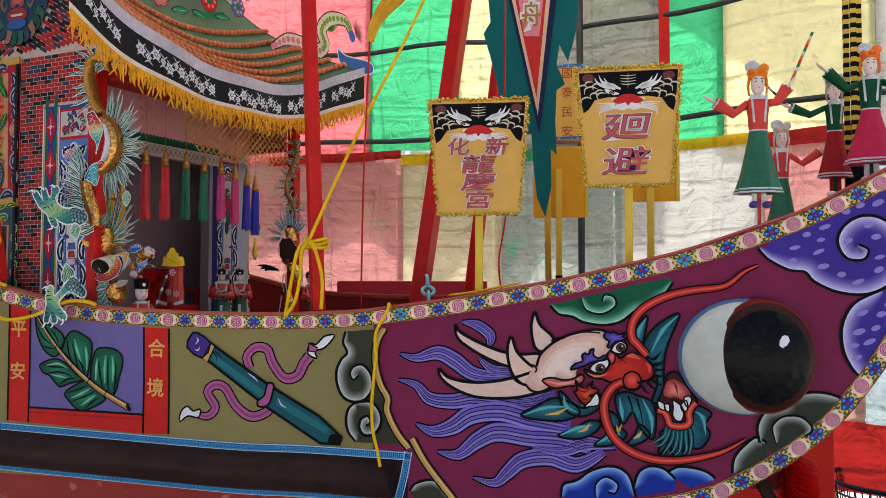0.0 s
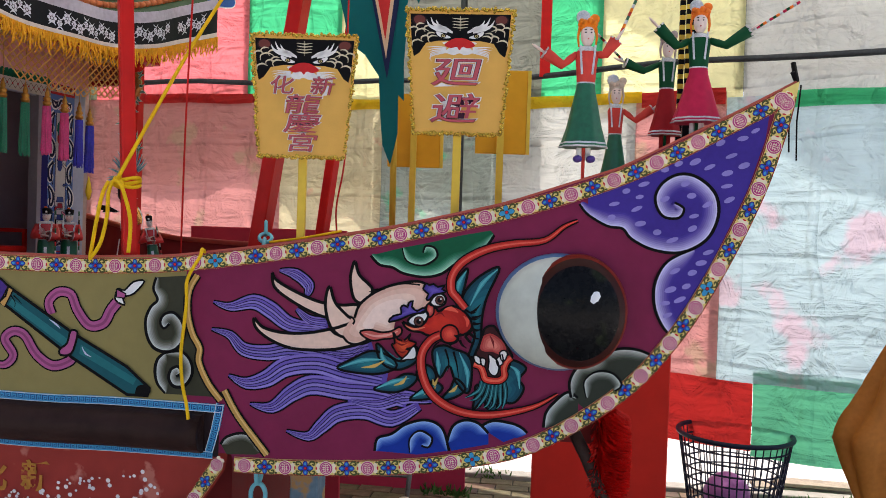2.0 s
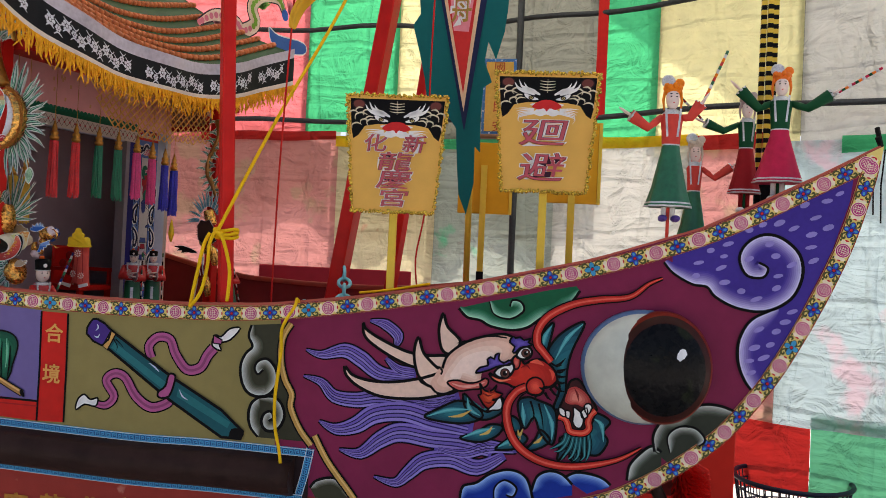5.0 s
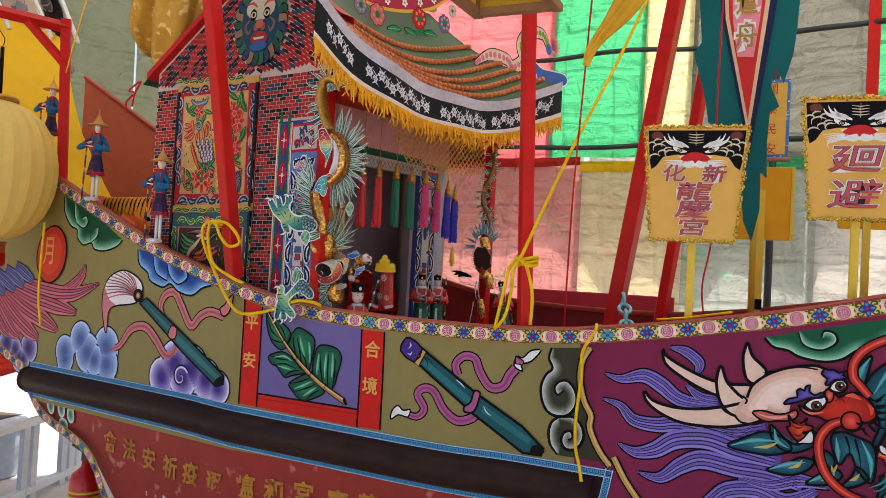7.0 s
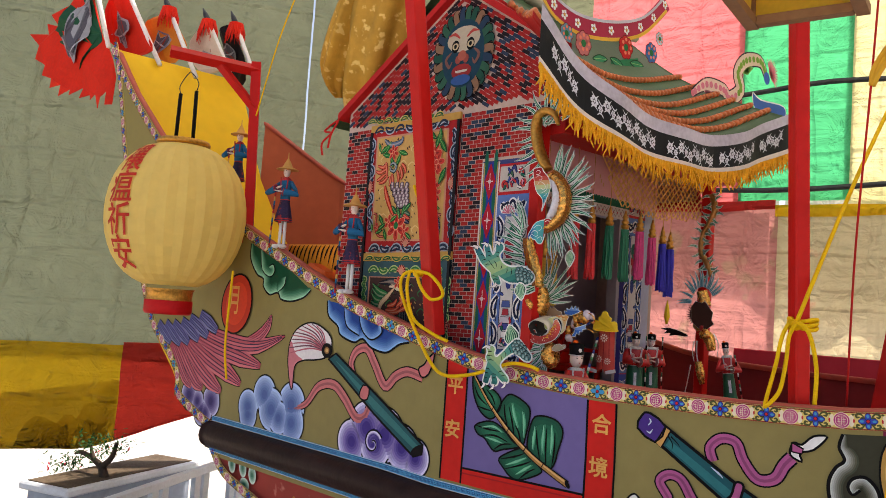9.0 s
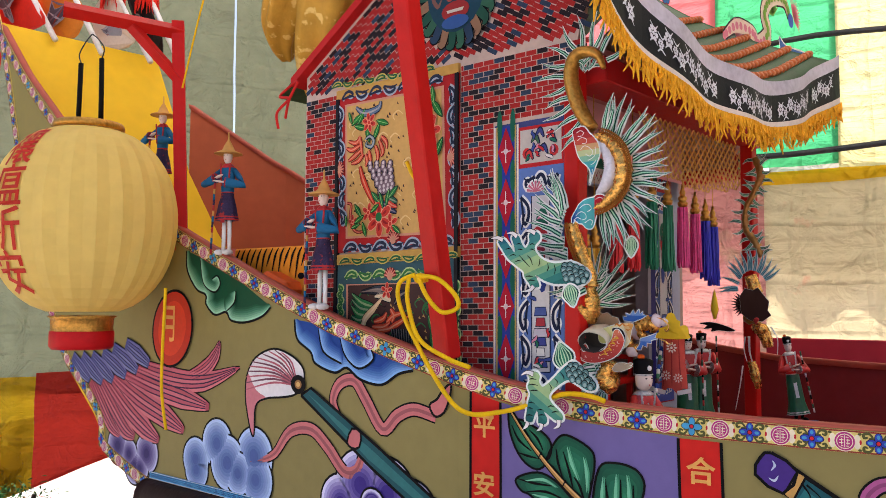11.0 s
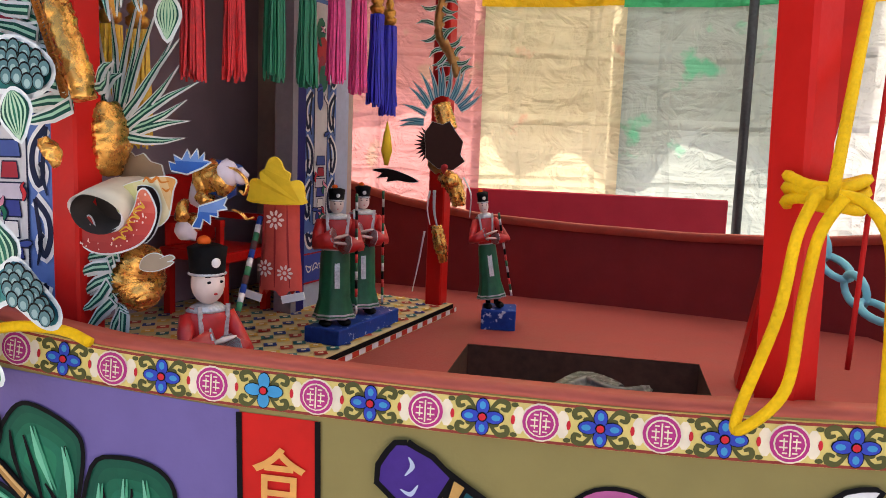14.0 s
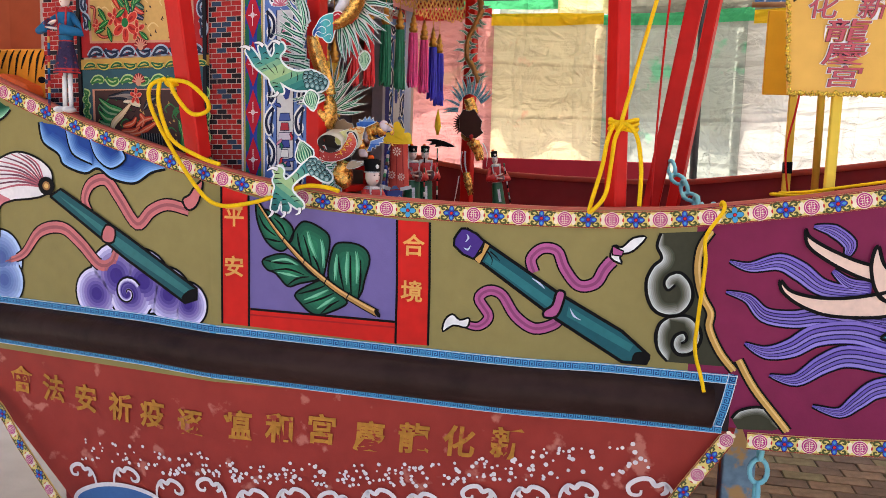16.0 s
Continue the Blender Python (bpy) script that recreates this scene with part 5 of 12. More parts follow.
scroll_cloud("painted_green_cloud", [([(1.184, 1.126), (1.207, 1.104), (1.241, 1.098), (1.270, 1.084), (1.322, 1.077), (1.365, 1.087), (1.400, 1.113), (1.436, 1.125), (1.471, 1.154), (1.494, 1.188)], [(1.484, 1.199), (1.406, 1.183), (1.334, 1.164), (1.262, 1.148)], 1)], 1.4, [([(1.264, 1.148), (1.277, 1.116), (1.318, 1.106), (1.352, 1.127), (1.347, 1.150), (1.324, 1.155), (1.317, 1.138)], 1)], (196, 238, 208), (8, 88, 56), "painted green scroll cloud below the rail")
scroll_cloud("painted_blue_cloud", [([(1.473, 0.708), (1.504, 0.725), (1.546, 0.723), (1.575, 0.714), (1.592, 0.700)], [(1.534, 0.673)], -1), ([(1.393, 0.666), (1.406, 0.706), (1.435, 0.723), (1.469, 0.718), (1.496, 0.694)], [(1.497, 0.666), (1.405, 0.644)], -1), ([(1.210, 0.632), (1.217, 0.665), (1.252, 0.678), (1.287, 0.704), (1.338, 0.718), (1.380, 0.700), (1.399, 0.644)], [(1.318, 0.629)], -1)], 1.4, [([(1.300, 0.634), (1.299, 0.669), (1.324, 0.691), (1.355, 0.675), (1.348, 0.651), (1.329, 0.653)], -1)], (178, 210, 250), (8, 48, 146), "painted blue scroll clouds along the keel")
scroll_cloud("painted_grey_cloud", [([(1.631, 0.716), (1.636, 0.753), (1.658, 0.783), (1.688, 0.807), (1.713, 0.794)], [(1.715, 0.743), (1.673, 0.724)], -1), ([(1.696, 0.794), (1.691, 0.833), (1.711, 0.871), (1.752, 0.883), (1.768, 0.907), (1.814, 0.921), (1.855, 0.919), (1.896, 0.904)], [(1.863, 0.855), (1.796, 0.793), (1.742, 0.759)], -1)], 1.4, [([(1.733, 0.795), (1.726, 0.835), (1.753, 0.861), (1.794, 0.860), (1.817, 0.833), (1.801, 0.816)], -1)], (226, 230, 224), (48, 54, 44), "painted grey scroll clouds below the eye")
p = hull_paint()
VIO, VIO_L = (64, 46, 140), (226, 222, 246)
edge_top = [(1.699, 1.271), (1.722, 1.245), (1.769, 1.219), (1.805, 1.214), (1.827, 1.190), (1.880, 1.165), (1.947, 1.161), (2.005, 1.194), (2.030, 1.250), (2.022, 1.304), (1.981, 1.342), (1.936, 1.350), (1.896, 1.327), (1.880, 1.288), (1.899, 1.248), (1.937, 1.244), (1.949, 1.267), (1.927, 1.281)]
edge_low = [(1.976, 1.171), (1.916, 1.139), (1.888, 1.088), (1.887, 1.033), (1.905, 0.986), (1.930, 0.956)]
rail_edge = [(x, rail_z(x) - 0.041) for x in np.linspace(edge_top[0][0] + 0.02, 2.14, 12)]
bow_edge = [(lerp_curve(z, sorted((b, a) for a, b in BOW)) - 0.044, z) for z in np.linspace(1.44, edge_low[-1][1], 9)]
field = [(float(x), float(z)) for x, z in [*rail_edge, *bow_edge, *edge_low[::-1], *edge_top[6:0:-1]]]
p.fill(field, col(*VIO), 1, 0)
for pts in (edge_top, edge_low):
    sd = 1
    fade(p, pts, 0.042, VIO_L, VIO, sd, 2, 10)
    p.line(pts, [0.006, 0.008, 0.006], BLACK, 3.6)
SPOT = col(142, 130, 198)
random.seed(5)
taken = []
for k in range(1600):
    x, z = random.uniform(1.66, 2.16), random.uniform(0.98, 1.52)
    if not inside(x, z, field) or not all(inside(x + dx, z + dz, field) for dx, dz in ((0.02, 0), (-0.02, 0), (0, 0.012), (0, -0.012))):
        continue
    if min(math.hypot(x - v.x, z - v.y) for e in (edge_top, edge_low) for v in spline([(a, b, 0) for a, b in e], 3)) < 0.022 or any(math.hypot(x - a, (z - b) * 1.3) < 0.036 for a, b in taken):
        continue
    taken.append((x, z))
    p.disc((x, z), (random.uniform(0.010, 0.016), random.uniform(0.005, 0.0075)), SPOT, 3.4, 10, 0.35 + random.uniform(-0.2, 0.2))
p.done("painted_violet_cloud", boat, "painted violet spotted scroll cloud at the bow")

# bulging eye, a true half globe
eye_c = [(1.657, 1.004)][0]
bm = B()
n = Vector((0.024, -1, 0)).normalized()
turn = n.to_track_quat("Z", "Y").to_matrix().to_4x4()
lathe(bm, on_hull(*eye_c, 0.0), [(0.154, 0.0), (0.153, 0.012), (0.145, 0.034), (0.125, 0.058), (0.09, 0.076), (0.05, 0.085), (0.012, 0.088)], 48, [1, 1, 0, 0, 0, 0, 0], turn, 0.94)
eye = part("eye", bm, [mat("cracked_white_eye_paint", (200, 204, 190), 0.35, vary=0.14, scale=14, bump=0.5, fine=40, spec=0.5), mat("blue_grey_eye_rim", (92, 122, 160), 0.4)], boat, "bulging white painted eye with black pupil", True)
bm = B()
c2 = on_hull(eye_c[0] + 0.044, eye_c[1] + 0.006, 0.002)
lathe(bm, c2, [(0.119, 0.012), (0.118, 0.05), (0.111, 0.068), (0.096, 0.083), (0.075, 0.094), (0.048, 0.103), (0.02, 0.107), (0.004, 0.1075)], 48, [1, 1, 2, 0, 0, 0, 0, 0], turn, 1.17)
part("pupil", bm, [mat("glossy_black_enamel", (9, 8, 9), 0.26, vary=0.4, scale=30, bump=0.8, fine=40, spec=0.12, fleck=(30, 34, 20, 14, 0.62)), mat("rust_iris_rim", (126, 40, 24), 0.4), mat("dark_rust_paint", (54, 20, 14), 0.4)], eye, "glossy black pupil", True)
bm = B()
ball(bm, on_hull(eye_c[0] + 0.092, eye_c[1] + 0.038, 0.092), (0.027, 0.010, 0.029), 0, 16, 8, Matrix.Rotation(0.5, 3, 'Z'))
part("eye_glint", bm, mat("white_glint_paint", (240, 240, 240), 0.4), eye, "round white painted glint", True)

# stern paintings: brush, feathers, oval, clouds
p = hull_paint()
ROSE = (202, 112, 112)
ribbon(p, [(-0.891, 1.018), (-0.912, 1.060), (-0.889, 1.104), (-0.837, 1.117), (-0.795, 1.073), (-0.736, 1.004), (-0.688, 1.041), (-0.635, 1.061), (-0.567, 1.050)], [0.02, 0.028, 0.03, 0.03, 0.026], ROSE)
ribbon(p, [(-1.246, 0.859), (-1.193, 0.871), (-1.139, 0.896), (-1.079, 0.961), (-0.997, 0.977), (-0.931, 0.938), (-0.869, 0.884), (-0.824, 0.893), (-0.803, 0.937)], [0.008, 0.02, 0.03, 0.032, 0.03, 0.02], ROSE)
p.fill([(-0.570, 1.051), (-0.586, 1.076), (-0.564, 1.091), (-0.550, 1.109), (-0.524, 1.130), (-0.526, 1.100), (-0.543, 1.062)], col(*ROSE), 3, 3, BLACK, 0.006)
p.fill([(-1.035, 1.064), (-0.995, 1.086), (-0.753, 0.961), (-0.543, 0.845), (-0.545, 0.818), (-0.581, 0.804), (-0.776, 0.908)], col(18, 82, 88), 3.8, 0, BLACK, 0.008)
p.fill([(-1.006, 1.069), (-0.769, 0.949), (-0.561, 0.838), (-0.567, 0.821), (-0.784, 0.926)], col(40, 112, 112), 4.2, 0)
p.fill([(-0.856, 0.960), (-0.839, 0.995), (-0.808, 0.987), (-0.813, 0.951), (-0.840, 0.946)], col(*ROSE), 4.6, 2, BLACK, 0.006)
p.fill([(-0.579, 0.804), (-0.546, 0.817), (-0.543, 0.845), (-0.572, 0.838), (-0.593, 0.818)], BLACK, 4.6, 2)
head = [(-1.029, 1.090), (-1.028, 1.134), (-1.076, 1.168), (-1.154, 1.184), (-1.233, 1.155), (-1.270, 1.103), (-1.275, 1.045), (-1.267, 1.002), (-1.247, 0.943), (-1.232, 0.938), (-1.228, 1.017), (-1.181, 1.043), (-1.112, 1.052), (-1.059, 1.064)]
p.fill(head, col(232, 224, 222), 2.6, 4, BLACK, 0.006)
p.fill([(-1.181, 1.043), (-1.227, 1.063), (-1.259, 1.104), (-1.270, 1.103), (-1.275, 1.045), (-1.267, 1.002), (-1.247, 0.943), (-1.232, 0.938), (-1.228, 1.017)], col(206, 120, 128), 2.9, 3)
for k in range(11):
    a, b, c = [(-1.052, 1.087)][0], spline([(x, z, 0) for x, z in [(-1.042, 1.145), (-1.147, 1.180), (-1.246, 1.143), (-1.274, 1.081), (-1.256, 1.005)]], 4)[min(16, k + 3)], [(-1.122, 1.126)][0]
    mid = ((a[0] + b.x) / 2 + 0.012, (a[1] + b.y) / 2 + 0.016)
    p.line([a, mid, (b.x, b.y)], [0.004, 0.006, 0.003], col(*((120, 70, 84) if k % 2 else (186, 96, 108))), 3.4, 4)
p.disc([(-1.046, 1.092)][0], (0.030, 0.026), BLACK, 5, 16)
for r, c in ((0.024, (202, 152, 88)), (0.014, (150, 104, 60)), (0.008, (214, 170, 100))):
    p.disc([(-1.046, 1.092)][0], (r, r * 0.9), col(*c), 5.4 - r * 20, 14)
p.done("painted_writing_brush", boat, "painted teal writing brush with a pink ribbon")
p = hull_paint()
for k, (pts, w) in enumerate((([(-1.563, 1.077), (-1.474, 1.110), (-1.424, 1.153), (-1.404, 1.197)], [0.03, 0.05, 0.04, 0.003]), ([(-1.918, 1.105), (-1.673, 1.068), (-1.480, 1.071), (-1.305, 1.123)], [0.05, 0.075, 0.06, 0.003]), ([(-1.970, 1.079), (-1.771, 1.039), (-1.590, 1.014), (-1.450, 0.995)], [0.06, 0.08, 0.075, 0.02]), ([(-2.024, 1.061), (-1.842, 0.990), (-1.677, 0.944), (-1.578, 0.911)], [0.06, 0.085, 0.075, 0.02]), ([(-2.066, 1.050), (-1.919, 0.954), (-1.799, 0.896), (-1.715, 0.865)], [0.06, 0.085, 0.075, 0.02]), ([(-2.109, 1.039), (-2.003, 0.945), (-1.920, 0.882), (-1.860, 0.861)], [0.06, 0.08, 0.07, 0.02]), ([(-2.153, 1.032), (-2.077, 0.953), (-2.006, 0.887), (-1.952, 0.857)], [0.05, 0.07, 0.06, 0.02]))):
    lock(p, pts, w, (176, 72, 88), 1.6 + k * 0.12, (214, 120, 128))
for k, (pts, w) in enumerate((([(-1.930, 1.169), (-1.855, 1.138), (-1.783, 1.108)], [0.04, 0.06, 0.03]), ([(-2.012, 1.150), (-1.920, 1.112), (-1.853, 1.081)], [0.04, 0.06, 0.03]), ([(-2.082, 1.131), (-1.986, 1.090), (-1.924, 1.061)], [0.04, 0.06, 0.03]), ([(-2.155, 1.118), (-2.071, 1.075), (-2.006, 1.040)], [0.04, 0.06, 0.03]), ([(-2.225, 1.114), (-2.145, 1.066), (-2.077, 1.030)], [0.04, 0.06, 0.03]), ([(-2.295, 1.109), (-2.222, 1.063), (-2.163, 1.032)], [0.04, 0.055, 0.03]))):
    lock(p, pts, w, (74, 76, 130), 3.2 + k * 0.12, (130, 132, 178))
p.disc([(-1.654, 1.228)][0], (0.128, 0.112), BLACK, 4.6, 30, 1.2)
p.disc([(-1.654, 1.228)][0], (0.12, 0.104), col(196, 52, 30), 5, 30, 1.2)
p.disc([(-1.654, 1.228)][0], (0.09, 0.075), col(222, 66, 36), 5.3, 30, 1.2)
wing = p.done("painted_wing", boat, "painted rose feathers beside a red disc")
spot = [(-1.667, 1.236)][0]
glyphs("月", lambda x, y, k: on_hull(spot[0] + x * 0.9, spot[1] + y * 1.3, 0.0075), 0.10, LETTER_GOLD, "gold_lettering", wing, bold=0.001)
scroll_cloud("painted_green_cloud", [([(-1.586, 1.476), (-1.580, 1.413), (-1.529, 1.354), (-1.480, 1.336), (-1.476, 1.306), (-1.431, 1.275), (-1.376, 1.284), (-1.350, 1.260), (-1.284, 1.255), (-1.209, 1.273), (-1.170, 1.301)], [(-1.321, 1.381), (-1.467, 1.438)], 1)], 1.4, [([(-1.510, 1.449), (-1.490, 1.371), (-1.433, 1.344), (-1.405, 1.368), (-1.420, 1.394), (-1.447, 1.384)], 1), ([(-1.376, 1.284), (-1.334, 1.313), (-1.328, 1.347)], 1)], (176, 226, 190), (6, 74, 48), "painted green scroll cloud below the stern rail", 0.05)
scroll_cloud("painted_blue_cloud", [([(-1.068, 1.268), (-1.055, 1.214), (-1.001, 1.182), (-0.981, 1.152), (-0.908, 1.132), (-0.863, 1.147), (-0.815, 1.121), (-0.741, 1.112), (-0.685, 1.142), (-0.639, 1.153)], [(-0.781, 1.212), (-0.939, 1.254)], 1)], 1.4, [([(-0.970, 1.246), (-0.949, 1.185), (-0.880, 1.157)], 1), ([(-0.888, 1.226), (-0.867, 1.177), (-0.818, 1.148), (-0.768, 1.174), (-0.781, 1.206)], 1)], (150, 196, 240), (20, 66, 140), "painted blue cloud below the stern rail", 0.05)
cloud("painted_blue_cloud", [disks([(-1.406, 0.891), (-1.512, 0.832), (-1.231, 0.876), (-1.507, 0.800)], [0.072, 0.065, 0.080, 0.058]), disks([(-1.354, 0.841), (-1.222, 0.810)], [0.080, 0.072]), disks([(-1.303, 0.817)], [0.061])], [], (176, 200, 236), (70, 98, 156), "painted pale blue cloud above the log")
cloud("painted_violet_cloud", [disks([(-0.879, 0.801), (-0.809, 0.857), (-0.718, 0.849), (-0.637, 0.821), (-0.574, 0.801)], [0.072, 0.087, 0.087, 0.072, 0.058]), disks([(-0.762, 0.810)], [0.072])], [([(-0.771, 0.814)][0], 0.042, 0.5, 1)], (220, 212, 242), (60, 40, 126), "painted violet cloud above the log")
cloud("painted_violet_cloud", [disks([(-1.964, 0.820), (-1.785, 0.815), (-1.856, 0.763)], [0.065, 0.065, 0.058]), disks([(-1.891, 0.801), (-1.823, 0.761)], [0.049, 0.049])], [], (186, 182, 216), (48, 36, 100), "painted dark violet cloud at the stern")


# gold inscription and white surf on the lower hull
def low_hull(x, z, out=0.0):
    return Vector((x, hull_y(x) + 0.012 + (0.6 - z) * 0.12 - 0.004 - out, z))


line = list("會法安祈疫逐瘟和宮慶龍化新")
spots = [(-1.193, 0.500), (-1.071, 0.489), (-0.952, 0.475), (-0.828, 0.466), (-0.717, 0.465), (-0.591, 0.456), (-0.442, 0.471), (-0.322, 0.474), (-0.206, 0.483), (-0.077, 0.476), (0.041, 0.483), (0.159, 0.487), (0.281, 0.494)]
FADED = mat("faded_gold_letter_paint", (190, 128, 52), 0.5, vary=0.25, fleck=(168, 66, 54, 40, 0.6))
for i, ch in enumerate(line):
    glyphs(ch, lambda x, y, k, c=spots[i]: low_hull(c[0] + x * 1.02 + y * 0.1, c[1] + y * 1.08), 0.082, FADED, "gold_inscription", boat, label="faded gold letter of the hull inscription", bold=0.0022)
p = Paint(low_hull, 0.001)
SURF = col(232, 220, 218)
random.seed(3)
crests = [(-0.996, 0.252), (-0.830, 0.273), (-0.677, 0.264), (-0.538, 0.292), (-0.411, 0.279), (-0.293, 0.296), (-0.176, 0.298), (-0.053, 0.322), (0.064, 0.325), (0.213, 0.363), (0.344, 0.378), (0.464, 0.401), (0.635, 0.430)]
for k in range(300):
    i = random.uniform(0, len(crests) - 1)
    a, b, f = crests[int(i)], crests[min(int(i) + 1, len(crests) - 1)], i % 1
    x = a[0] + (b[0] - a[0]) * f
    z = a[1] + (b[1] - a[1]) * f + 0.028 + random.random() ** 1.4 * (0.085 if i < 2 or i > 10 else 0.065)
    if lerp_curve(-z, [(-q, c) for c, q in LOW_BACK]) + 0.05 < x < lerp_curve(-z, [(-q, c) for c, q in LOW_FRONT]) - 0.05:
        p.disc((x, z), random.uniform(0.003, 0.0065), SURF, 1 + k * 0.002, 8)
for k, (x, z) in enumerate(crests):
    w = 0.05 if k < 12 else 0.062
    for pts in ([(-1.0, -1.6), (-0.9, -0.5), (-0.55, 0.1), (-0.2, -0.05), (0.05, 0.28), (0.5, 0.2), (0.85, -0.2), (0.75, -0.62), (0.4, -0.62), (0.35, -0.36)], [(-0.55, 0.1), (-0.62, -0.3), (-0.4, -0.52)]):
        p.line([(x + a * w * (1 if k % 3 else -1), z + b * w * 0.8) for a, b in pts], [0.006, 0.013, 0.012, 0.006], SURF, 1.6 + 0.05 * k, 4)
tub = [(-1.044, 0.121), (-1.017, 0.170), (-0.935, 0.210), (-0.839, 0.226), (-0.749, 0.218), (-0.698, 0.193)]
p.fill([*tub, *[(-0.872, 0.110)]], col(64, 108, 160), 2.6, 0)
p.line(tub, 0.013, SURF, 3)
p.done("painted_surf", boat, "white painted surf and spray")

# ---------------------------------------------------------------- the house on the boat
temple = thing("temple_house", house(0.3, 0.5, DECK_Z), "small printed-brick temple house with a swept tiled roof on the deck", "model house")
M_MORTAR = mat("pale_mortar_print", (196, 172, 158), 0.7)
BRICK_MATS = [mat("brick_red_print", (170, 40, 36), 0.55, vary=0.18, scale=60), mat("brick_black_print", (36, 26, 30), 0.55, vary=0.2), mat("brick_slate_print", (46, 62, 84), 0.55, vary=0.2)]


def hbox(bm, u0, u1, v0, v1, z0, z1, mi=0, bevel=0.0):
    box(bm, house((u0 + u1) / 2, (v0 + v1) / 2, (z0 + z1) / 2), (abs(u1 - u0), abs(v1 - v0), z1 - z0), HROT, mi, bevel)


def side(u, out, z):
    """A place on the near side wall, which runs askew to the house; out towards the viewer."""
    u1 = (u - 0.041) / 1.158
    v1 = -(0.03 + 0.115 * u1)
    return house(u1, v1 - out, z + 0.23 * v1)


SIDE_X = (side(0, 0, 1) - side(1, 0, 1)).normalized()
SIDE_Y = Vector((0, 0, 1)).cross(SIDE_X).normalized()
SROT = Matrix((SIDE_X, SIDE_Y, SIDE_X.cross(SIDE_Y))).transposed()


def side_board(bm, u0, u1, thick, z0, z1, mi=0):
    a = [bm.verts.new(side(u, o, z)) for o in (thick, -0.004) for u, z in ((u0, z0), (u1, z0), (u1, z1), (u0, z1))]
    for q in ((0, 1, 2, 3), (7, 6, 5, 4), (0, 4, 5, 1), (1, 5, 6, 2), (2, 6, 7, 3), (3, 7, 4, 0)):
        bm.faces.new([a[i] for i in q]).material_index = mi


APEX_U, APEX_Z, PITCHED = 0.18, 2.37, 0.6


def gable_z(u):
    return APEX_Z - PITCHED * abs(u - APEX_U)


def wall_slab(v0, v1, name):
    bm = B()
    outline = [(-0.19, 1.76), (-0.27, gable_z(-0.27)), (APEX_U, APEX_Z), (0.79, gable_z(0.79)), (0.79, DECK_Z), (0.0, DECK_Z), (0.0, 1.76)]
    a = [bm.verts.new(side(u, 0, z) if v0 == 0 else house(u, v0, z)) for u, z in outline]
    b = [bm.verts.new(side(u, -0.02, z) if v0 == 0 else house(u, v1, z)) for u, z in outline]
    bm.faces.new(a)
    bm.faces.new(b[::-1])
    for i in range(len(a)):
        j = (i + 1) % len(a)
        bm.faces.new((a[j], a[i], b[i], b[j]))
    return part(name, bm, M_MORTAR, temple, "wall sheet printed with red and black brickwork")


near_wall = wall_slab(0.0, 0.02, "side_wall")
wall_slab(1.0, 0.98, "far_side_wall")
bm = B()
hbox(bm, 0.79, 0.81, 0.02, 0.98, DECK_Z, 1.93)
part("back_wall", bm, M_MORTAR, temple, "plain back wall sheet")
# dark room behind the doorway
bm = B()
hbox(bm, 0.26, 0.27, 0.02, 0.98, DECK_Z, 1.9)
part("room_curtain", bm, mat("dark_grey_violet_cloth", (164, 144, 150), 0.85, vary=0.12, scale=6), temple, "dark grey-violet cloth closing the room")
bm = B()
hbox(bm, -0.27, 0.8, 0.02, 0.98, 1.90, 1.915)
part("house_ceiling", bm, mat("pale_rose_board", (214, 150, 146), 0.6), temple)

# porch platform with a printed carpet and a chequered front edge
plat = B()
hbox(plat, -0.26, 0.30, 0.0, 1.04, DECK_Z, 0.945)
platform = part("porch_platform", plat, mat("printed_carpet_cream", (214, 190, 140), 0.6), temple, "low porch platform with patterned carpet")


def carpet_place(u, v, out):
    return house(u, v, 0.945 + 0.001 + out)


p = Paint(carpet_place, 0.0008)
cc = [col(190, 60, 40), col(40, 110, 110), col(40, 60, 130), col(226, 176, 70)]
for i in range(15):
    for j in range(26):
        u, v = -0.24 + i * 0.036, 0.02 + j * 0.04
        c = cc[(i * 2 + j) % 4]
        p.fill([(u - 0.015, v), (u, v + 0.018), (u + 0.015, v), (u, v - 0.018)], c, 1, 0)
        p.fill([(u - 0.006, v), (u, v + 0.007), (u + 0.006, v), (u, v - 0.007)], TAPE_LIGHT, 2, 0)
p.done("carpet_pattern", platform, "small printed lozenges in red, teal and blue")
p = Paint(lambda v, z, out: house(-0.261 - out, v, z), 0.0008)
for j in range(42):
    v = 0.01 + j * 0.025
    p.fill([(v, 0.9225), (v + 0.0125, 0.9225), (v + 0.0125, 0.933), (v, 0.933)], [WHITE, col(190, 60, 40)][j % 2], 1, 0)
    p.fill([(v + 0.0125, 0.9225), (v + 0.025, 0.9225), (v + 0.025, 0.933), (v + 0.0125, 0.933)], [col(190, 60, 40), WHITE][j % 2], 1, 0)
p.fill([(0.0, 0.934), (1.04, 0.934), (1.04, 0.944), (0.0, 0.944)], BLACK, 1, 0)
p.done("chequer_edge", platform, "chequered red and white front edge")


# corner posts of printed panels beside the doorway
def on_side(u, z, out=0.0):
    return side(u, 0.001 + out, z)


def on_front(v, z, out=0.0):
    return house(0.0 - out, v, z)


SKYP = col(92, 122, 182)
WHITEP = col(230, 230, 228)
NAVY = col(24, 34, 62)


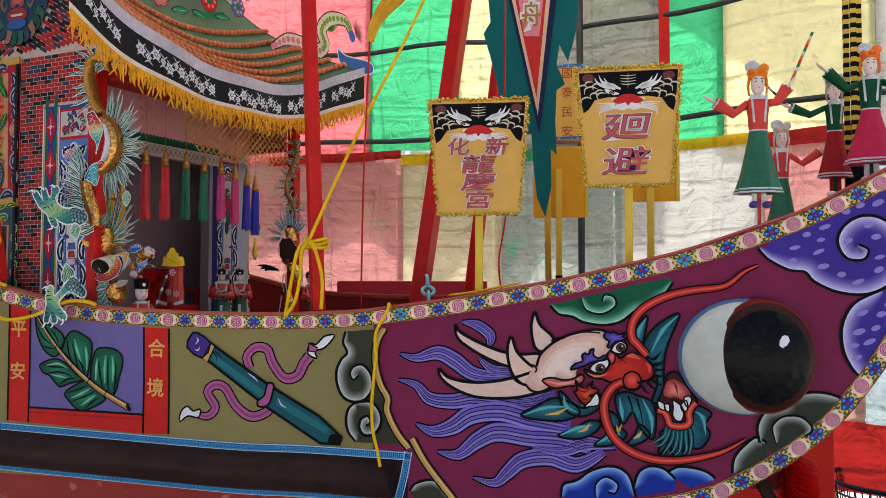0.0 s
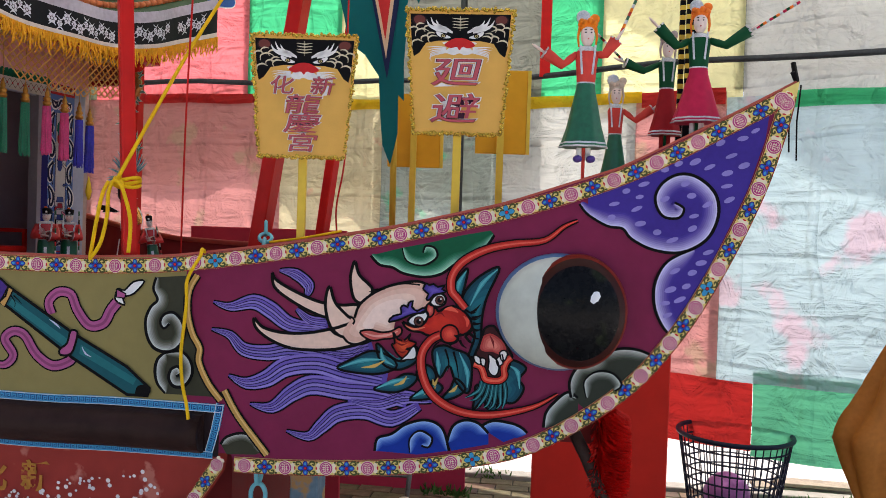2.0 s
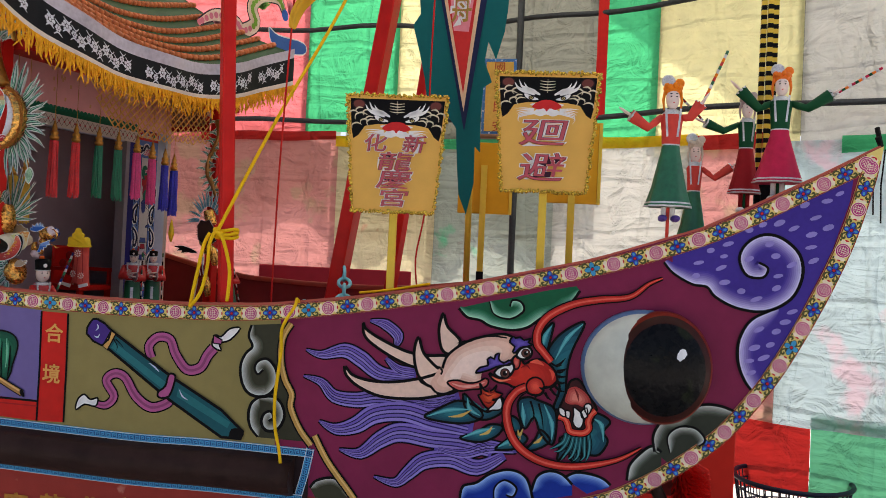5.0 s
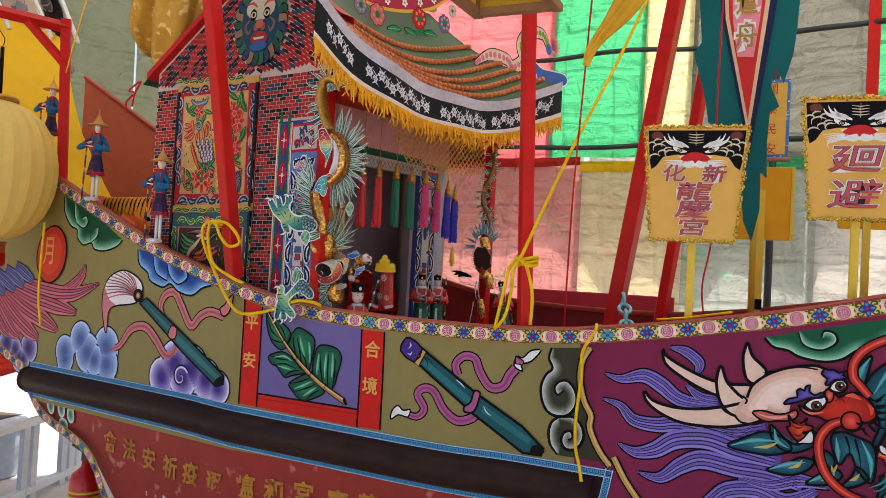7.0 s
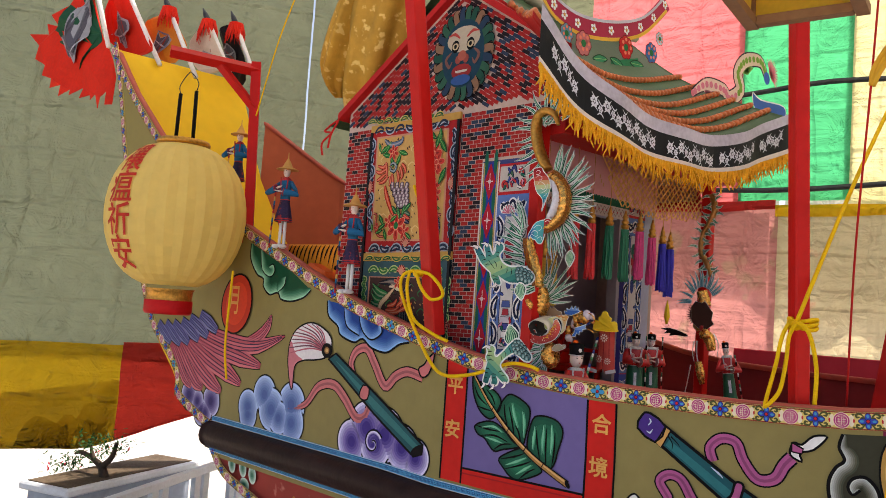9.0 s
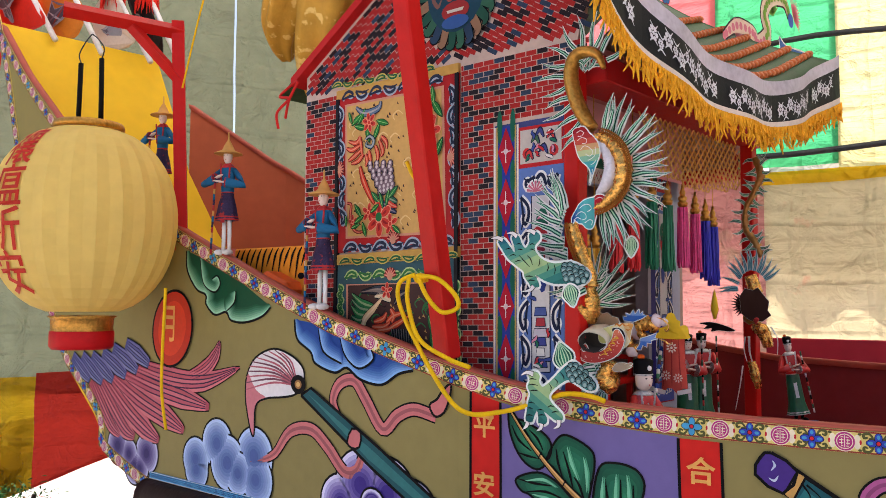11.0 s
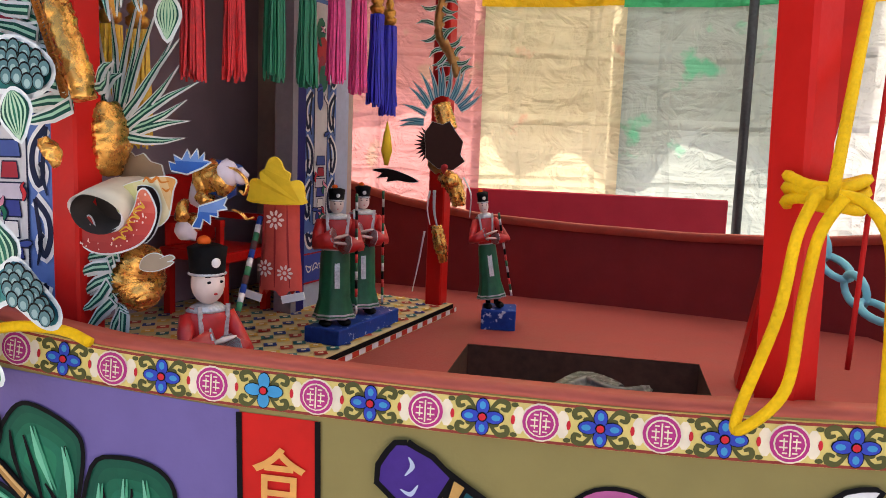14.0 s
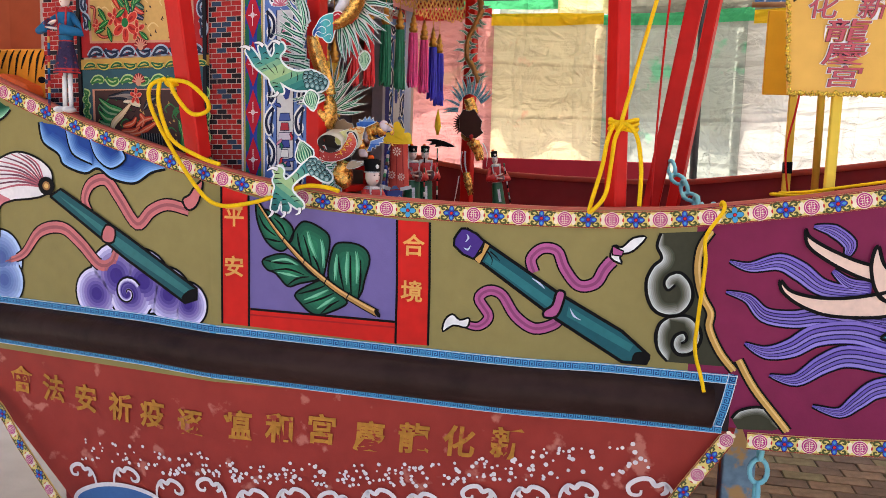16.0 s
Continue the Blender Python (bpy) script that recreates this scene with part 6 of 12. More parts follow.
def scroll_row(p, a, b, w, m, layer, n, line=0.004, back=None):
    """A run of curling tendrils between two points."""
    a, b = Vector((a[0], a[1])), Vector((b[0], b[1]))
    d = (b - a) / n
    s = Vector((-d.y, d.x)).normalized() * w
    for k in range(n):
        o = a + d * k
        sg = 1 if k % 2 else -1
        pts = [o + d * t + s * sg * h for t, h in ((0.0, -0.35), (0.25, 0.3), (0.55, 0.42), (0.8, 0.1), (0.62, -0.15), (0.5, 0.08))]
        if back:
            p.line([(q.x, q.y) for q in pts], [line * 2.4, line * 2.6, line * 1.8], back, layer, 4)
        p.line([(q.x, q.y) for q in pts], [line, line * 1.2, line * 0.6], m, layer + 0.5, 4)
        e = o + d * 0.95 - s * sg * 0.3
        p.line([(pts[0].x, pts[0].y), ((o - s * sg * 0.1 + d * 0.6).x, (o - s * sg * 0.1 + d * 0.6).y), (e.x, e.y)], [line * 0.7, line, line * 0.3], m, layer + 0.5, 4)


def diamond_pillar(place, a0, a1, z0, z1, name):
    w = abs(a1 - a0)
    lo = min(a0, a1)
    p = Paint(place, 0.0008)
    p.fill([(lo, z0), (lo + w, z0), (lo + w, z1), (lo, z1)], col(40, 62, 150), 1, 0)
    for e, c in ((0.03, col(222, 214, 205)), (0.12, col(190, 165, 90)), (0.88, col(190, 165, 90)), (0.97, col(222, 214, 205))):
        p.line([(lo + w * e, z0), (lo + w * e, z1)], w * 0.07, c, 2, 0)
    n = int((z1 - z0) / 0.115)
    h = (z1 - z0) / n
    cx = lo + w / 2
    for k in range(n):
        z = z0 + h * (k + 0.5)
        for sgn in (-1, 1):
            p.disc((cx + sgn * w * 0.27, z + h / 2), (w * 0.11, h * 0.34), col(20, 96, 74), 2, 10)
        p.fill([(cx - w * 0.33, z), (cx, z + h * 0.48), (cx + w * 0.33, z), (cx, z - h * 0.48)], col(176, 28, 46), 3, 0)
        p.line([(cx, z - h * 0.22), (cx, z + h * 0.22)], 0.002, WHITEP, 4, 0)
        p.line([(cx - w * 0.2, z), (cx + w * 0.2, z)], 0.002, WHITEP, 4, 0)
        p.disc((cx, z), w * 0.09, col(214, 190, 190), 4.5, 10)
    return p.done(name, temple, "blue pillar strip printed with red lozenges")


def vase_panel(place, a0, a1, z0, z1, name):
    """A tall printed panel: pale blue ground, dark scrolls edged white, a red-framed head and a vase picture."""
    lo, w = min(a0, a1), abs(a1 - a0)
    p = Paint(place, 0.0008)
    p.fill([(lo, z0), (lo + w, z0), (lo + w, z1), (lo, z1)], SKYP, 1, 0)
    p.fill([(lo, z1 - 0.10), (lo + w, z1 - 0.10), (lo + w, z1), (lo, z1)], col(188, 36, 40), 2, 0)
    p.fill([(lo + 0.006, z1 - 0.09), (lo + w - 0.006, z1 - 0.09), (lo + w - 0.006, z1 - 0.008), (lo + 0.006, z1 - 0.008)], col(196, 186, 176), 2.5, 0)
    rng = random.Random(9)
    for k in range(44):
        low = k % 4 == 0
        x, z, a = lo + w * rng.uniform(0.14, 0.86), (rng.uniform(z0 + 0.14, z1 - 0.19) if not low else rng.uniform(z1 - 0.08, z1 - 0.02)), rng.uniform(0, math.tau)
        if not low and not 0.32 < (x - lo) / w < 0.68:
            continue
        q = [(x + 0.011 * t * math.cos(a) + 0.004 * math.sin(3 * t), z + 0.011 * t * math.sin(a)) for t in (-1, -0.2, 0.5, 1)]
        p.line(q, [0.004, 0.012, 0.009, 0.003], NAVY, 5.2 + k * 0.02, 3)
        p.line(q, [0.002, 0.007, 0.005, 0.001], col(*((200, 50, 54), (232, 226, 220), (24, 110, 84), (216, 140, 160), (60, 80, 150))[k % 5]), 6.2 + k * 0.02, 3)
    for a in (0.2, 0.8):
        p.disc((lo + w * a, z1 - 0.066), w * 0.1, col(200, 50, 50), 4, 10)
        p.disc((lo + w * a, z1 - 0.066), w * 0.05, col(120, 20, 30), 4.5, 8)
    scroll_row(p, (lo + w * 0.12, z1 - 0.135), (lo + w * 0.88, z1 - 0.135), 0.034, NAVY, 3, 3, 0.0085, WHITEP)
    for n in range(7):
        a = math.pi * (n + 0.5) / 7
        p.line([(lo + w * 0.6, z1 - 0.16), (lo + w * 0.6 + 0.032 * math.cos(a), z1 - 0.16 + 0.03 * math.sin(a))], [0.004, 0.011], WHITEP, 4.6, 0)
        p.line([(lo + w * 0.6, z1 - 0.16), (lo + w * 0.6 + 0.028 * math.cos(a), z1 - 0.16 + 0.026 * math.sin(a))], [0.002, 0.007], col(206, 110, 130), 5, 0)
    for n, (x, z) in enumerate(((0.26, 0.03), (0.42, 0.06), (0.6, 0.035), (0.74, 0.07), (0.5, 0.02))):
        p.line([(lo + w * x - 0.012, z1 - z - 0.012), (lo + w * x, z1 - z + 0.008), (lo + w * x + 0.014, z1 - z - 0.006)], [0.006, 0.016, 0.004], NAVY, 4.2 + 0.1 * n, 4)
        p.line([(lo + w * x - 0.010, z1 - z - 0.010), (lo + w * x, z1 - z + 0.007), (lo + w * x + 0.012, z1 - z - 0.005)], [0.003, 0.010, 0.002], col(*((196, 60, 56), (60, 70, 130), (70, 110, 80))[n % 3]), 4.8 + 0.1 * n, 4)
    for a in (0.14, 0.86):
        scroll_row(p, (lo + w * a, z1 - 0.17), (lo + w * a, z0 + 0.13), 0.032, NAVY, 3, 5, 0.008, WHITEP)
    pz0, pz1 = z0 + 0.13, z1 - 0.17
    p.fill([(lo + w * 0.3, pz0), (lo + w * 0.7, pz0), (lo + w * 0.7, pz1), (lo + w * 0.3, pz1)], col(206, 204, 202), 3, 0, NAVY, 0.003)
    c = lo + w * 0.5
    for dz, r, m in ((0.10, 0.26, col(190, 44, 52)), (0.06, 0.2, col(24, 104, 80)), (0.16, 0.2, col(24, 104, 80)), (0.14, 0.16, col(150, 40, 60)), (0.2, 0.14, col(44, 62, 130))):
        p.disc((c + w * 0.05 * math.sin(dz * 90), pz1 - dz), (w * r * 0.7, 0.03), m, 4 + dz, 9)
    for dz, ww, m in ((0.02, 0.3, col(60, 70, 140)), (0.045, 0.2, col(228, 226, 220)), (0.07, 0.26, col(60, 70, 140)), (0.09, 0.34, col(200, 190, 200)), (0.115, 0.22, col(170, 50, 60)), (0.14, 0.28, col(70, 90, 150))):
        z = pz0 + dz
        p.fill([(c - w * ww / 2, z - 0.009), (c + w * ww / 2, z - 0.009), (c + w * ww * 0.4, z + 0.011), (c - w * ww * 0.4, z + 0.011)], m, 4.6, 0, NAVY, 0.002)
    scroll_row(p, (lo + w * 0.1, z0 + 0.10), (lo + w * 0.9, z0 + 0.10), 0.034, NAVY, 3, 3, 0.0085, WHITEP)
    p.fill([(lo, z0), (lo + w, z0), (lo + w, z0 + 0.065), (lo, z0 + 0.065)], col(64, 84, 168), 2, 0, col(180, 40, 50), 0.004)
    scroll_row(p, (lo + w * 0.1, z0 + 0.033), (lo + w * 0.9, z0 + 0.033), 0.02, WHITEP, 3, 4, 0.003)
    return p.done(name, temple, "pale blue panel printed with scrolls and a vase")


bm = B()
side_board(bm, -0.19, 0.03, 0.0012, DECK_Z, 1.76)
part("porch_cheek", bm, col(60, 70, 120), temple, "thin side cheek of the porch")
diamond_pillar(lambda u, z, o: on_side(u, z, o + 0.001), -0.05, 0.03, 1.0, 1.755, "lozenge_pillar")
vase_panel(lambda u, z, o: on_side(u, z, o + 0.001), -0.19, -0.05, 1.03, 1.745, "vase_panel")
bm = B()
hbox(bm, 0.0, 0.02, 0.78, 0.98, DECK_Z, 1.76)
hbox(bm, 0.0, 0.02, 0.02, 0.2, DECK_Z, 1.76)
hbox(bm, 0.0, 0.02, 0.02, 0.98, 1.66, 1.9)
part("door_wall", bm, col(176, 184, 206), temple, "front wall sheet round the doorway")
vase_panel(lambda v, z, o: on_front(v, z, o + 0.002), 0.79, 0.92, 1.0, 1.78, "vase_panel")
vase_panel(lambda v, z, o: on_front(v, z, o + 0.002), 0.04, 0.19, 1.0, 1.78, "vase_panel")
bm = B()
hbox(bm, -0.012, 0.03, 0.755, 0.785, DECK_Z, 1.7, 0)
hbox(bm, -0.013, 0.031, 0.735, 0.754, DECK_Z, 1.7, 1)
part("door_jamb", bm, [col(36, 34, 110), col(150, 142, 148)], temple, "dark blue and grey door jamb")

# lattice band and pink transom over the doorway
p = Paint(lambda v, z, o: on_front(v, z, o + 0.022), 0.0008)
p.fill([(0.02, 1.66), (0.78, 1.66), (0.78, 1.705), (0.02, 1.705)], col(206, 200, 190), 1, 0)
for k in range(32):
    v = 0.03 + k * 0.0235
    p.line([(v, 1.667), (v + 0.0235, 1.699)], 0.002, col(120, 100, 90), 2, 0)
    p.line([(v, 1.699), (v + 0.0235, 1.667)], 0.002, col(120, 100, 90), 2.2, 0)
    p.disc((v + 0.0118, 1.683), 0.004, col(170, 60, 70), 3, 6)
p.fill([(0.02, 1.705), (0.78, 1.705), (0.78, 1.725), (0.02, 1.725)], col(22, 96, 70), 1.5, 0)
for k in range(44):
    p.disc((0.03 + k * 0.0172, 1.727), 0.009, col(26, 110, 82), 1.8, 8)
p.done("lattice_band", temple, "cream lattice band with a green scalloped top")
PINKB = mat("dusty_pink_board", (244, 186, 188), 0.6, vary=0.1, scale=8)
p = Paint(lambda v, z, o: on_front(v, z, o + 0.014), 0.0008)
p.fill([(0.02, 1.72), (0.98, 1.72), (0.98, 1.90), (0.02, 1.90)], PINKB, 1, 0)
random.seed(11)
for k in range(38):
    p.fill([(x := random.uniform(0.05, 0.75), z := random.uniform(1.75, 1.88)), (x + 0.008, z), (x + 0.009, z + 0.013), (x + 0.001, z + 0.014)], col(226, 176, 130), 2, 0)
p.done("transom_board", temple, "dusty pink board flecked with gold leaf")

# front posts and eave beam
for v in (0.0, 1.02):
    bm = B()
    hbox(bm, -0.245, -0.205, v - 0.02, v + 0.02, DECK_Z, 1.86, 0, 0.003)
    part("porch_post", bm, POLE_RED, temple, "square red lacquered porch post")
bm = B()
hbox(bm, -0.29, -0.18, 0.03, 1.08, 1.83, 1.89, 0, 0.003)
part("eave_beam", bm, mat("red_eave_board", (196, 40, 38), 0.5, vary=0.1), temple, "red eave beam")
bm = B()
hbox(bm, -0.2, 0.0, 0.98, 1.0, 1.74, 1.83)
part("far_cross_beam", bm, BRICK_MATS[0], temple, "brick-printed cross beam")

# carved panels of the side wall
SCROLL_D = col(40, 48, 70)


def flower(p, c, r, layer, red=(206, 54, 44)):
    for k in range(7):
        a = k * math.tau / 7
        q = (c[0] + r * 0.55 * math.cos(a), c[1] + r * 0.55 * math.sin(a))
        p.disc(q, r * 0.46, col(120, 22, 28), layer, 9)
        p.disc(q, r * 0.38, col(*red), layer + 0.3, 9)
        p.disc((q[0] + r * 0.1, q[1] + r * 0.1), r * 0.16, col(236, 130, 104), layer + 0.5, 7)
    p.disc(c, r * 0.3, col(30, 110, 60), layer + 0.8, 8)


def leaf(p, c, r, a, layer, g=(36, 124, 56)):
    d, s = Vector((math.cos(a), math.sin(a))) * r, Vector((-math.sin(a), math.cos(a))) * r * 0.36
    c = Vector(c)
    q = [c - d, c + s, c + d, c - s]
    p.fill([(v.x, v.y) for v in q], col(14, 60, 34), layer, 3)
    q = [c - d * 0.85, c + s * 0.75, c + d * 0.85, c - s * 0.75]
    p.fill([(v.x, v.y) for v in q], col(*g), layer + 0.4, 3)
    p.line([tuple(c - d * 0.8), tuple(c + d * 0.8)], 0.0015, col(150, 200, 120), layer + 0.7, 0)


CARVED_RED, CARVED_TEAL, OCHRE_M = mat("carved_panel_red", (176, 34, 34), 0.5), mat("carved_panel_teal", (52, 88, 96), 0.5), mat("ochre_moulding", (196, 150, 74), 0.5)
boards = None
for name, u0, u1, z0, z1, th, m, lab in (("upper_panel", 0.15, 0.64, 1.475, 1.918, 0.006, CARVED_RED, "red bordered carved panel with a phoenix"), ("lower_panel", 0.15, 0.64, 1.165, 1.44, 0.006, CARVED_TEAL, "teal bordered carved panel with a cockerel"), ("moulding", 0.148, 0.642, 1.441, 1.469, 0.009, OCHRE_M, "ochre scroll moulding"), ("moulding", 0.15, 0.64, 1.915, 1.94, 0.009, OCHRE_M, "ochre scroll moulding")):
    bm = B()
    side_board(bm, u0, u1, th, z0, z1)
    boards = part(name, bm, m, temple, lab) if boards is None else (part(name, bm, m, temple, lab), boards)[1]
for u in (0.156, 0.634):
    bm = B()
    side_board(bm, u - 0.006, u + 0.006, 0.011, 1.165, 1.915)
    part("panel_edge", bm, col(26, 22, 26), temple)
carved = Paint(lambda u, z, o: side(0.15 + (u - 0.112) * 0.894, 0.0065 + o, z), 0.0012)
p = Paint(lambda u, z, o: side(u, 0.0065 + o, z), 0.0011)
OCHRE, GOLDC, HOLE = col(206, 160, 92), col(226, 190, 128), col(60, 36, 32)
PINKISH, CARVE_RED, CARVE_RIM = col(206, 140, 112), (206, 58, 44), (118, 24, 26)


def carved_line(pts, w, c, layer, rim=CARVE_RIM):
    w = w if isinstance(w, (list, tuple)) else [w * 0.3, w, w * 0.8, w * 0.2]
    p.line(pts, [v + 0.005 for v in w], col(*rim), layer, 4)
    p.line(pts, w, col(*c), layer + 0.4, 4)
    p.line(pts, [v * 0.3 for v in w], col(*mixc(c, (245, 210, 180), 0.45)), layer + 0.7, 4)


def peony(c, r, n, turn, layer, arc=math.tau):
    """A carved flower of oval petals, pale rimmed, round a small heart."""
    for k in range(n):
        a = turn + arc * k / n
        q = (c[0] + r * 0.62 * math.cos(a), c[1] + r * 0.62 * math.sin(a))
        p.disc(q, (r * 0.46, r * 0.29), col(236, 150, 120), layer + 0.05 * k, 12, a)
        p.disc(q, (r * 0.40, r * 0.23), col(*CARVE_RED), layer + 0.3 + 0.05 * k, 12, a)
        p.disc((q[0] - 0.1 * r * math.cos(a), q[1] - 0.1 * r * math.sin(a)), (r * 0.2, r * 0.08), col(150, 30, 30), layer + 0.5 + 0.05 * k, 9, a)
    p.disc(c, r * 0.28, col(236, 150, 120), layer + 1.0, 12)
    p.disc(c, r * 0.20, col(*CARVE_RED), layer + 1.2, 12)


for field, holes in (([(0.603, 1.896), (0.204, 1.890), (0.194, 1.504), (0.593, 1.513)], 110), ([(0.588, 1.385), (0.185, 1.381), (0.187, 1.163), (0.586, 1.246)], 60)):
    p.fill(field, PINKISH, 0.6, 0)
    cu, cz = sum(a for a, _ in field) / 4, sum(b for _, b in field) / 4
    inner = [(cu + (a - cu) * 0.955, cz + (b - cz) * 0.965) for a, b in field]
    p.fill(inner, OCHRE if holes > 80 else col(70, 44, 40), 1, 0)
    random.seed(holes)
    lo, hi = min(a for a, _ in inner), max(a for a, _ in inner)
    zl, zh = min(b for _, b in inner), max(b for _, b in inner)
    for n in range(holes):
        u, z = random.uniform(lo, hi), random.uniform(zl, zh)
        if inside(u - 0.012, z, inner) and inside(u + 0.014, z + 0.012, inner):
            p.fill([(u, z), (u + random.uniform(0.007, 0.012), z + 0.003), (u + 0.006, z + random.uniform(0.007, 0.012))], HOLE if holes > 80 else col(196, 150, 84), 1.4 + n * 0.002, 0)
    for n in range(holes // 3):
        u, z = random.uniform(lo + 0.03, hi - 0.03), random.uniform(zl + 0.03, zh - 0.03)
        p.line([(u - 0.02, z), (u, z + 0.012), (u + 0.02, z), (u + 0.012, z - 0.012)], [0.002, 0.005, 0.002], GOLDC if holes > 80 else col(40, 110, 60), 1.8, 4)
for a, b in ([(0.626, 1.892), (0.605, 1.547)], [(0.174, 1.883), (0.163, 1.511)], [(0.614, 1.921), (0.202, 1.907)], [(0.597, 1.485), (0.160, 1.480)]):
    scroll_row(p, a, b, 0.026, SCROLL_D, 2, 7, 0.0075, col(164, 172, 184))
for a, b in ([(0.612, 1.382), (0.607, 1.265)], [(0.156, 1.383), (0.151, 1.171)], [(0.590, 1.409), (0.181, 1.405)]):
    scroll_row(p, a, b, 0.022, col(50, 116, 60), 2, 7, 0.006, col(176, 196, 130))
for a, b in ([(0.613, 1.450), (0.142, 1.445)], [(0.656, 1.956), (0.230, 1.939)]):
    scroll_row(p, a, b, 0.016, col(34, 96, 60), 4.2, 9, 0.0045, col(206, 186, 90))
for c, up in ([(0.626, 1.712), (0.707, 2.004)][:1] + [1], [(0.178, 1.699), (0.707, 2.004)][:1] + [1], [(0.392, 1.498), (0.714, 1.554)][:1] + [0], [(0.403, 1.401), (0.714, 1.554)][:1] + [0], [(0.164, 1.226), (0.714, 1.554)][:1] + [1]):
    for n in range(7):
        a = (math.pi * (n + 0.5) / 7) + (math.pi / 2 if up else 0)
        carved_line([c, (c[0] + 0.014 * math.cos(a), c[1] + 0.014 * math.sin(a)), (c[0] + 0.025 * math.cos(a), c[1] + 0.025 * math.sin(a))], [0.004, 0.006, 0.003], (206, 110, 92), 2.6)
    p.disc(c, 0.011, PINKISH, 3.6, 12)
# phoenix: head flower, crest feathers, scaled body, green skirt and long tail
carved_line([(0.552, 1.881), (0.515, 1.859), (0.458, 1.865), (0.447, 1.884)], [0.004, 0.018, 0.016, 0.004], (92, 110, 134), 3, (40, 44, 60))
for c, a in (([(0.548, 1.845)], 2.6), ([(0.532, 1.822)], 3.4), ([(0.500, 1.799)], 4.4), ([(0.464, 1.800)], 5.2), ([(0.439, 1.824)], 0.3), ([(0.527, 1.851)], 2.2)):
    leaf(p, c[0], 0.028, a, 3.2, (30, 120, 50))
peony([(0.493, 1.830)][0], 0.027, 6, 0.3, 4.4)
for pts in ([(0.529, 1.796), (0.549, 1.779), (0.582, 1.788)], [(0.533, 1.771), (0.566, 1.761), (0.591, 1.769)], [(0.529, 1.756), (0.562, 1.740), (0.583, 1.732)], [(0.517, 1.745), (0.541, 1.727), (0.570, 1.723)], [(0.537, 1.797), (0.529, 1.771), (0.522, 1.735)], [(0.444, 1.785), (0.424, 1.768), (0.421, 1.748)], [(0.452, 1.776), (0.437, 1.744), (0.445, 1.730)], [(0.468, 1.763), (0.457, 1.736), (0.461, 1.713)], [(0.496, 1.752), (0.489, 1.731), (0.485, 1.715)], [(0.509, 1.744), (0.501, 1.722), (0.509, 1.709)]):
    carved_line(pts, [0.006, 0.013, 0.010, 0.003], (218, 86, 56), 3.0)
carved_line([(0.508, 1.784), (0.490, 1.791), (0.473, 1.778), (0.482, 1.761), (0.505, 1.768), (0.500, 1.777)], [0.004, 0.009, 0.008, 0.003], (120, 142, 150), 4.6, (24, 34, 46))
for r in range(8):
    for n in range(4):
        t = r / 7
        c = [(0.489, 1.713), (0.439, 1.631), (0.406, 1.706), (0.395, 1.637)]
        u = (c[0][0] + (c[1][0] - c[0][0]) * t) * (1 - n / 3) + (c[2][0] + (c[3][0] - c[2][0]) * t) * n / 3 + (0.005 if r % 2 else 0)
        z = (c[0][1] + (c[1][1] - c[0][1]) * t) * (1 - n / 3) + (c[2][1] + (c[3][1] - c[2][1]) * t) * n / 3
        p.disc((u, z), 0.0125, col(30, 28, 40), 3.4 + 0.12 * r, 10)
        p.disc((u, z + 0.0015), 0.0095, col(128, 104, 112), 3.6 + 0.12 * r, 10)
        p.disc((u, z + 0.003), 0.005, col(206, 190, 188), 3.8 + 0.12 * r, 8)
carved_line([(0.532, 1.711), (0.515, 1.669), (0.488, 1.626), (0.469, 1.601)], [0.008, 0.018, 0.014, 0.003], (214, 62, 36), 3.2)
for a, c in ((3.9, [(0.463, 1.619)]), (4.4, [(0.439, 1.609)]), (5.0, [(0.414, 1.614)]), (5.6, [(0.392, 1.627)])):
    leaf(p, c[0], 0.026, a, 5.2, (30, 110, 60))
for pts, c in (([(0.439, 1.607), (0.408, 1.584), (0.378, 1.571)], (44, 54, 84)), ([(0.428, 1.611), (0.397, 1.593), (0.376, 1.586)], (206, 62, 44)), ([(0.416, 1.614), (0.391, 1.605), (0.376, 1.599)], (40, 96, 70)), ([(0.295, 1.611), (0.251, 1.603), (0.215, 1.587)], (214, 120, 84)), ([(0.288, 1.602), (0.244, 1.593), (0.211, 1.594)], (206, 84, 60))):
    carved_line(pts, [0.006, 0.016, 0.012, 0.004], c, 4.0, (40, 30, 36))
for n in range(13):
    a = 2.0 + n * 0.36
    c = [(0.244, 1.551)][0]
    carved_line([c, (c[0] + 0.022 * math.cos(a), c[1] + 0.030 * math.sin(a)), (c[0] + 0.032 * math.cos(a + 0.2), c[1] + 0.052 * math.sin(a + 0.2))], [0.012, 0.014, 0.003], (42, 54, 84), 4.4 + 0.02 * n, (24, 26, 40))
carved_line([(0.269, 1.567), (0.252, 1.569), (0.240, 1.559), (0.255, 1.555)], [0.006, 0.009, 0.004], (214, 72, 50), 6)
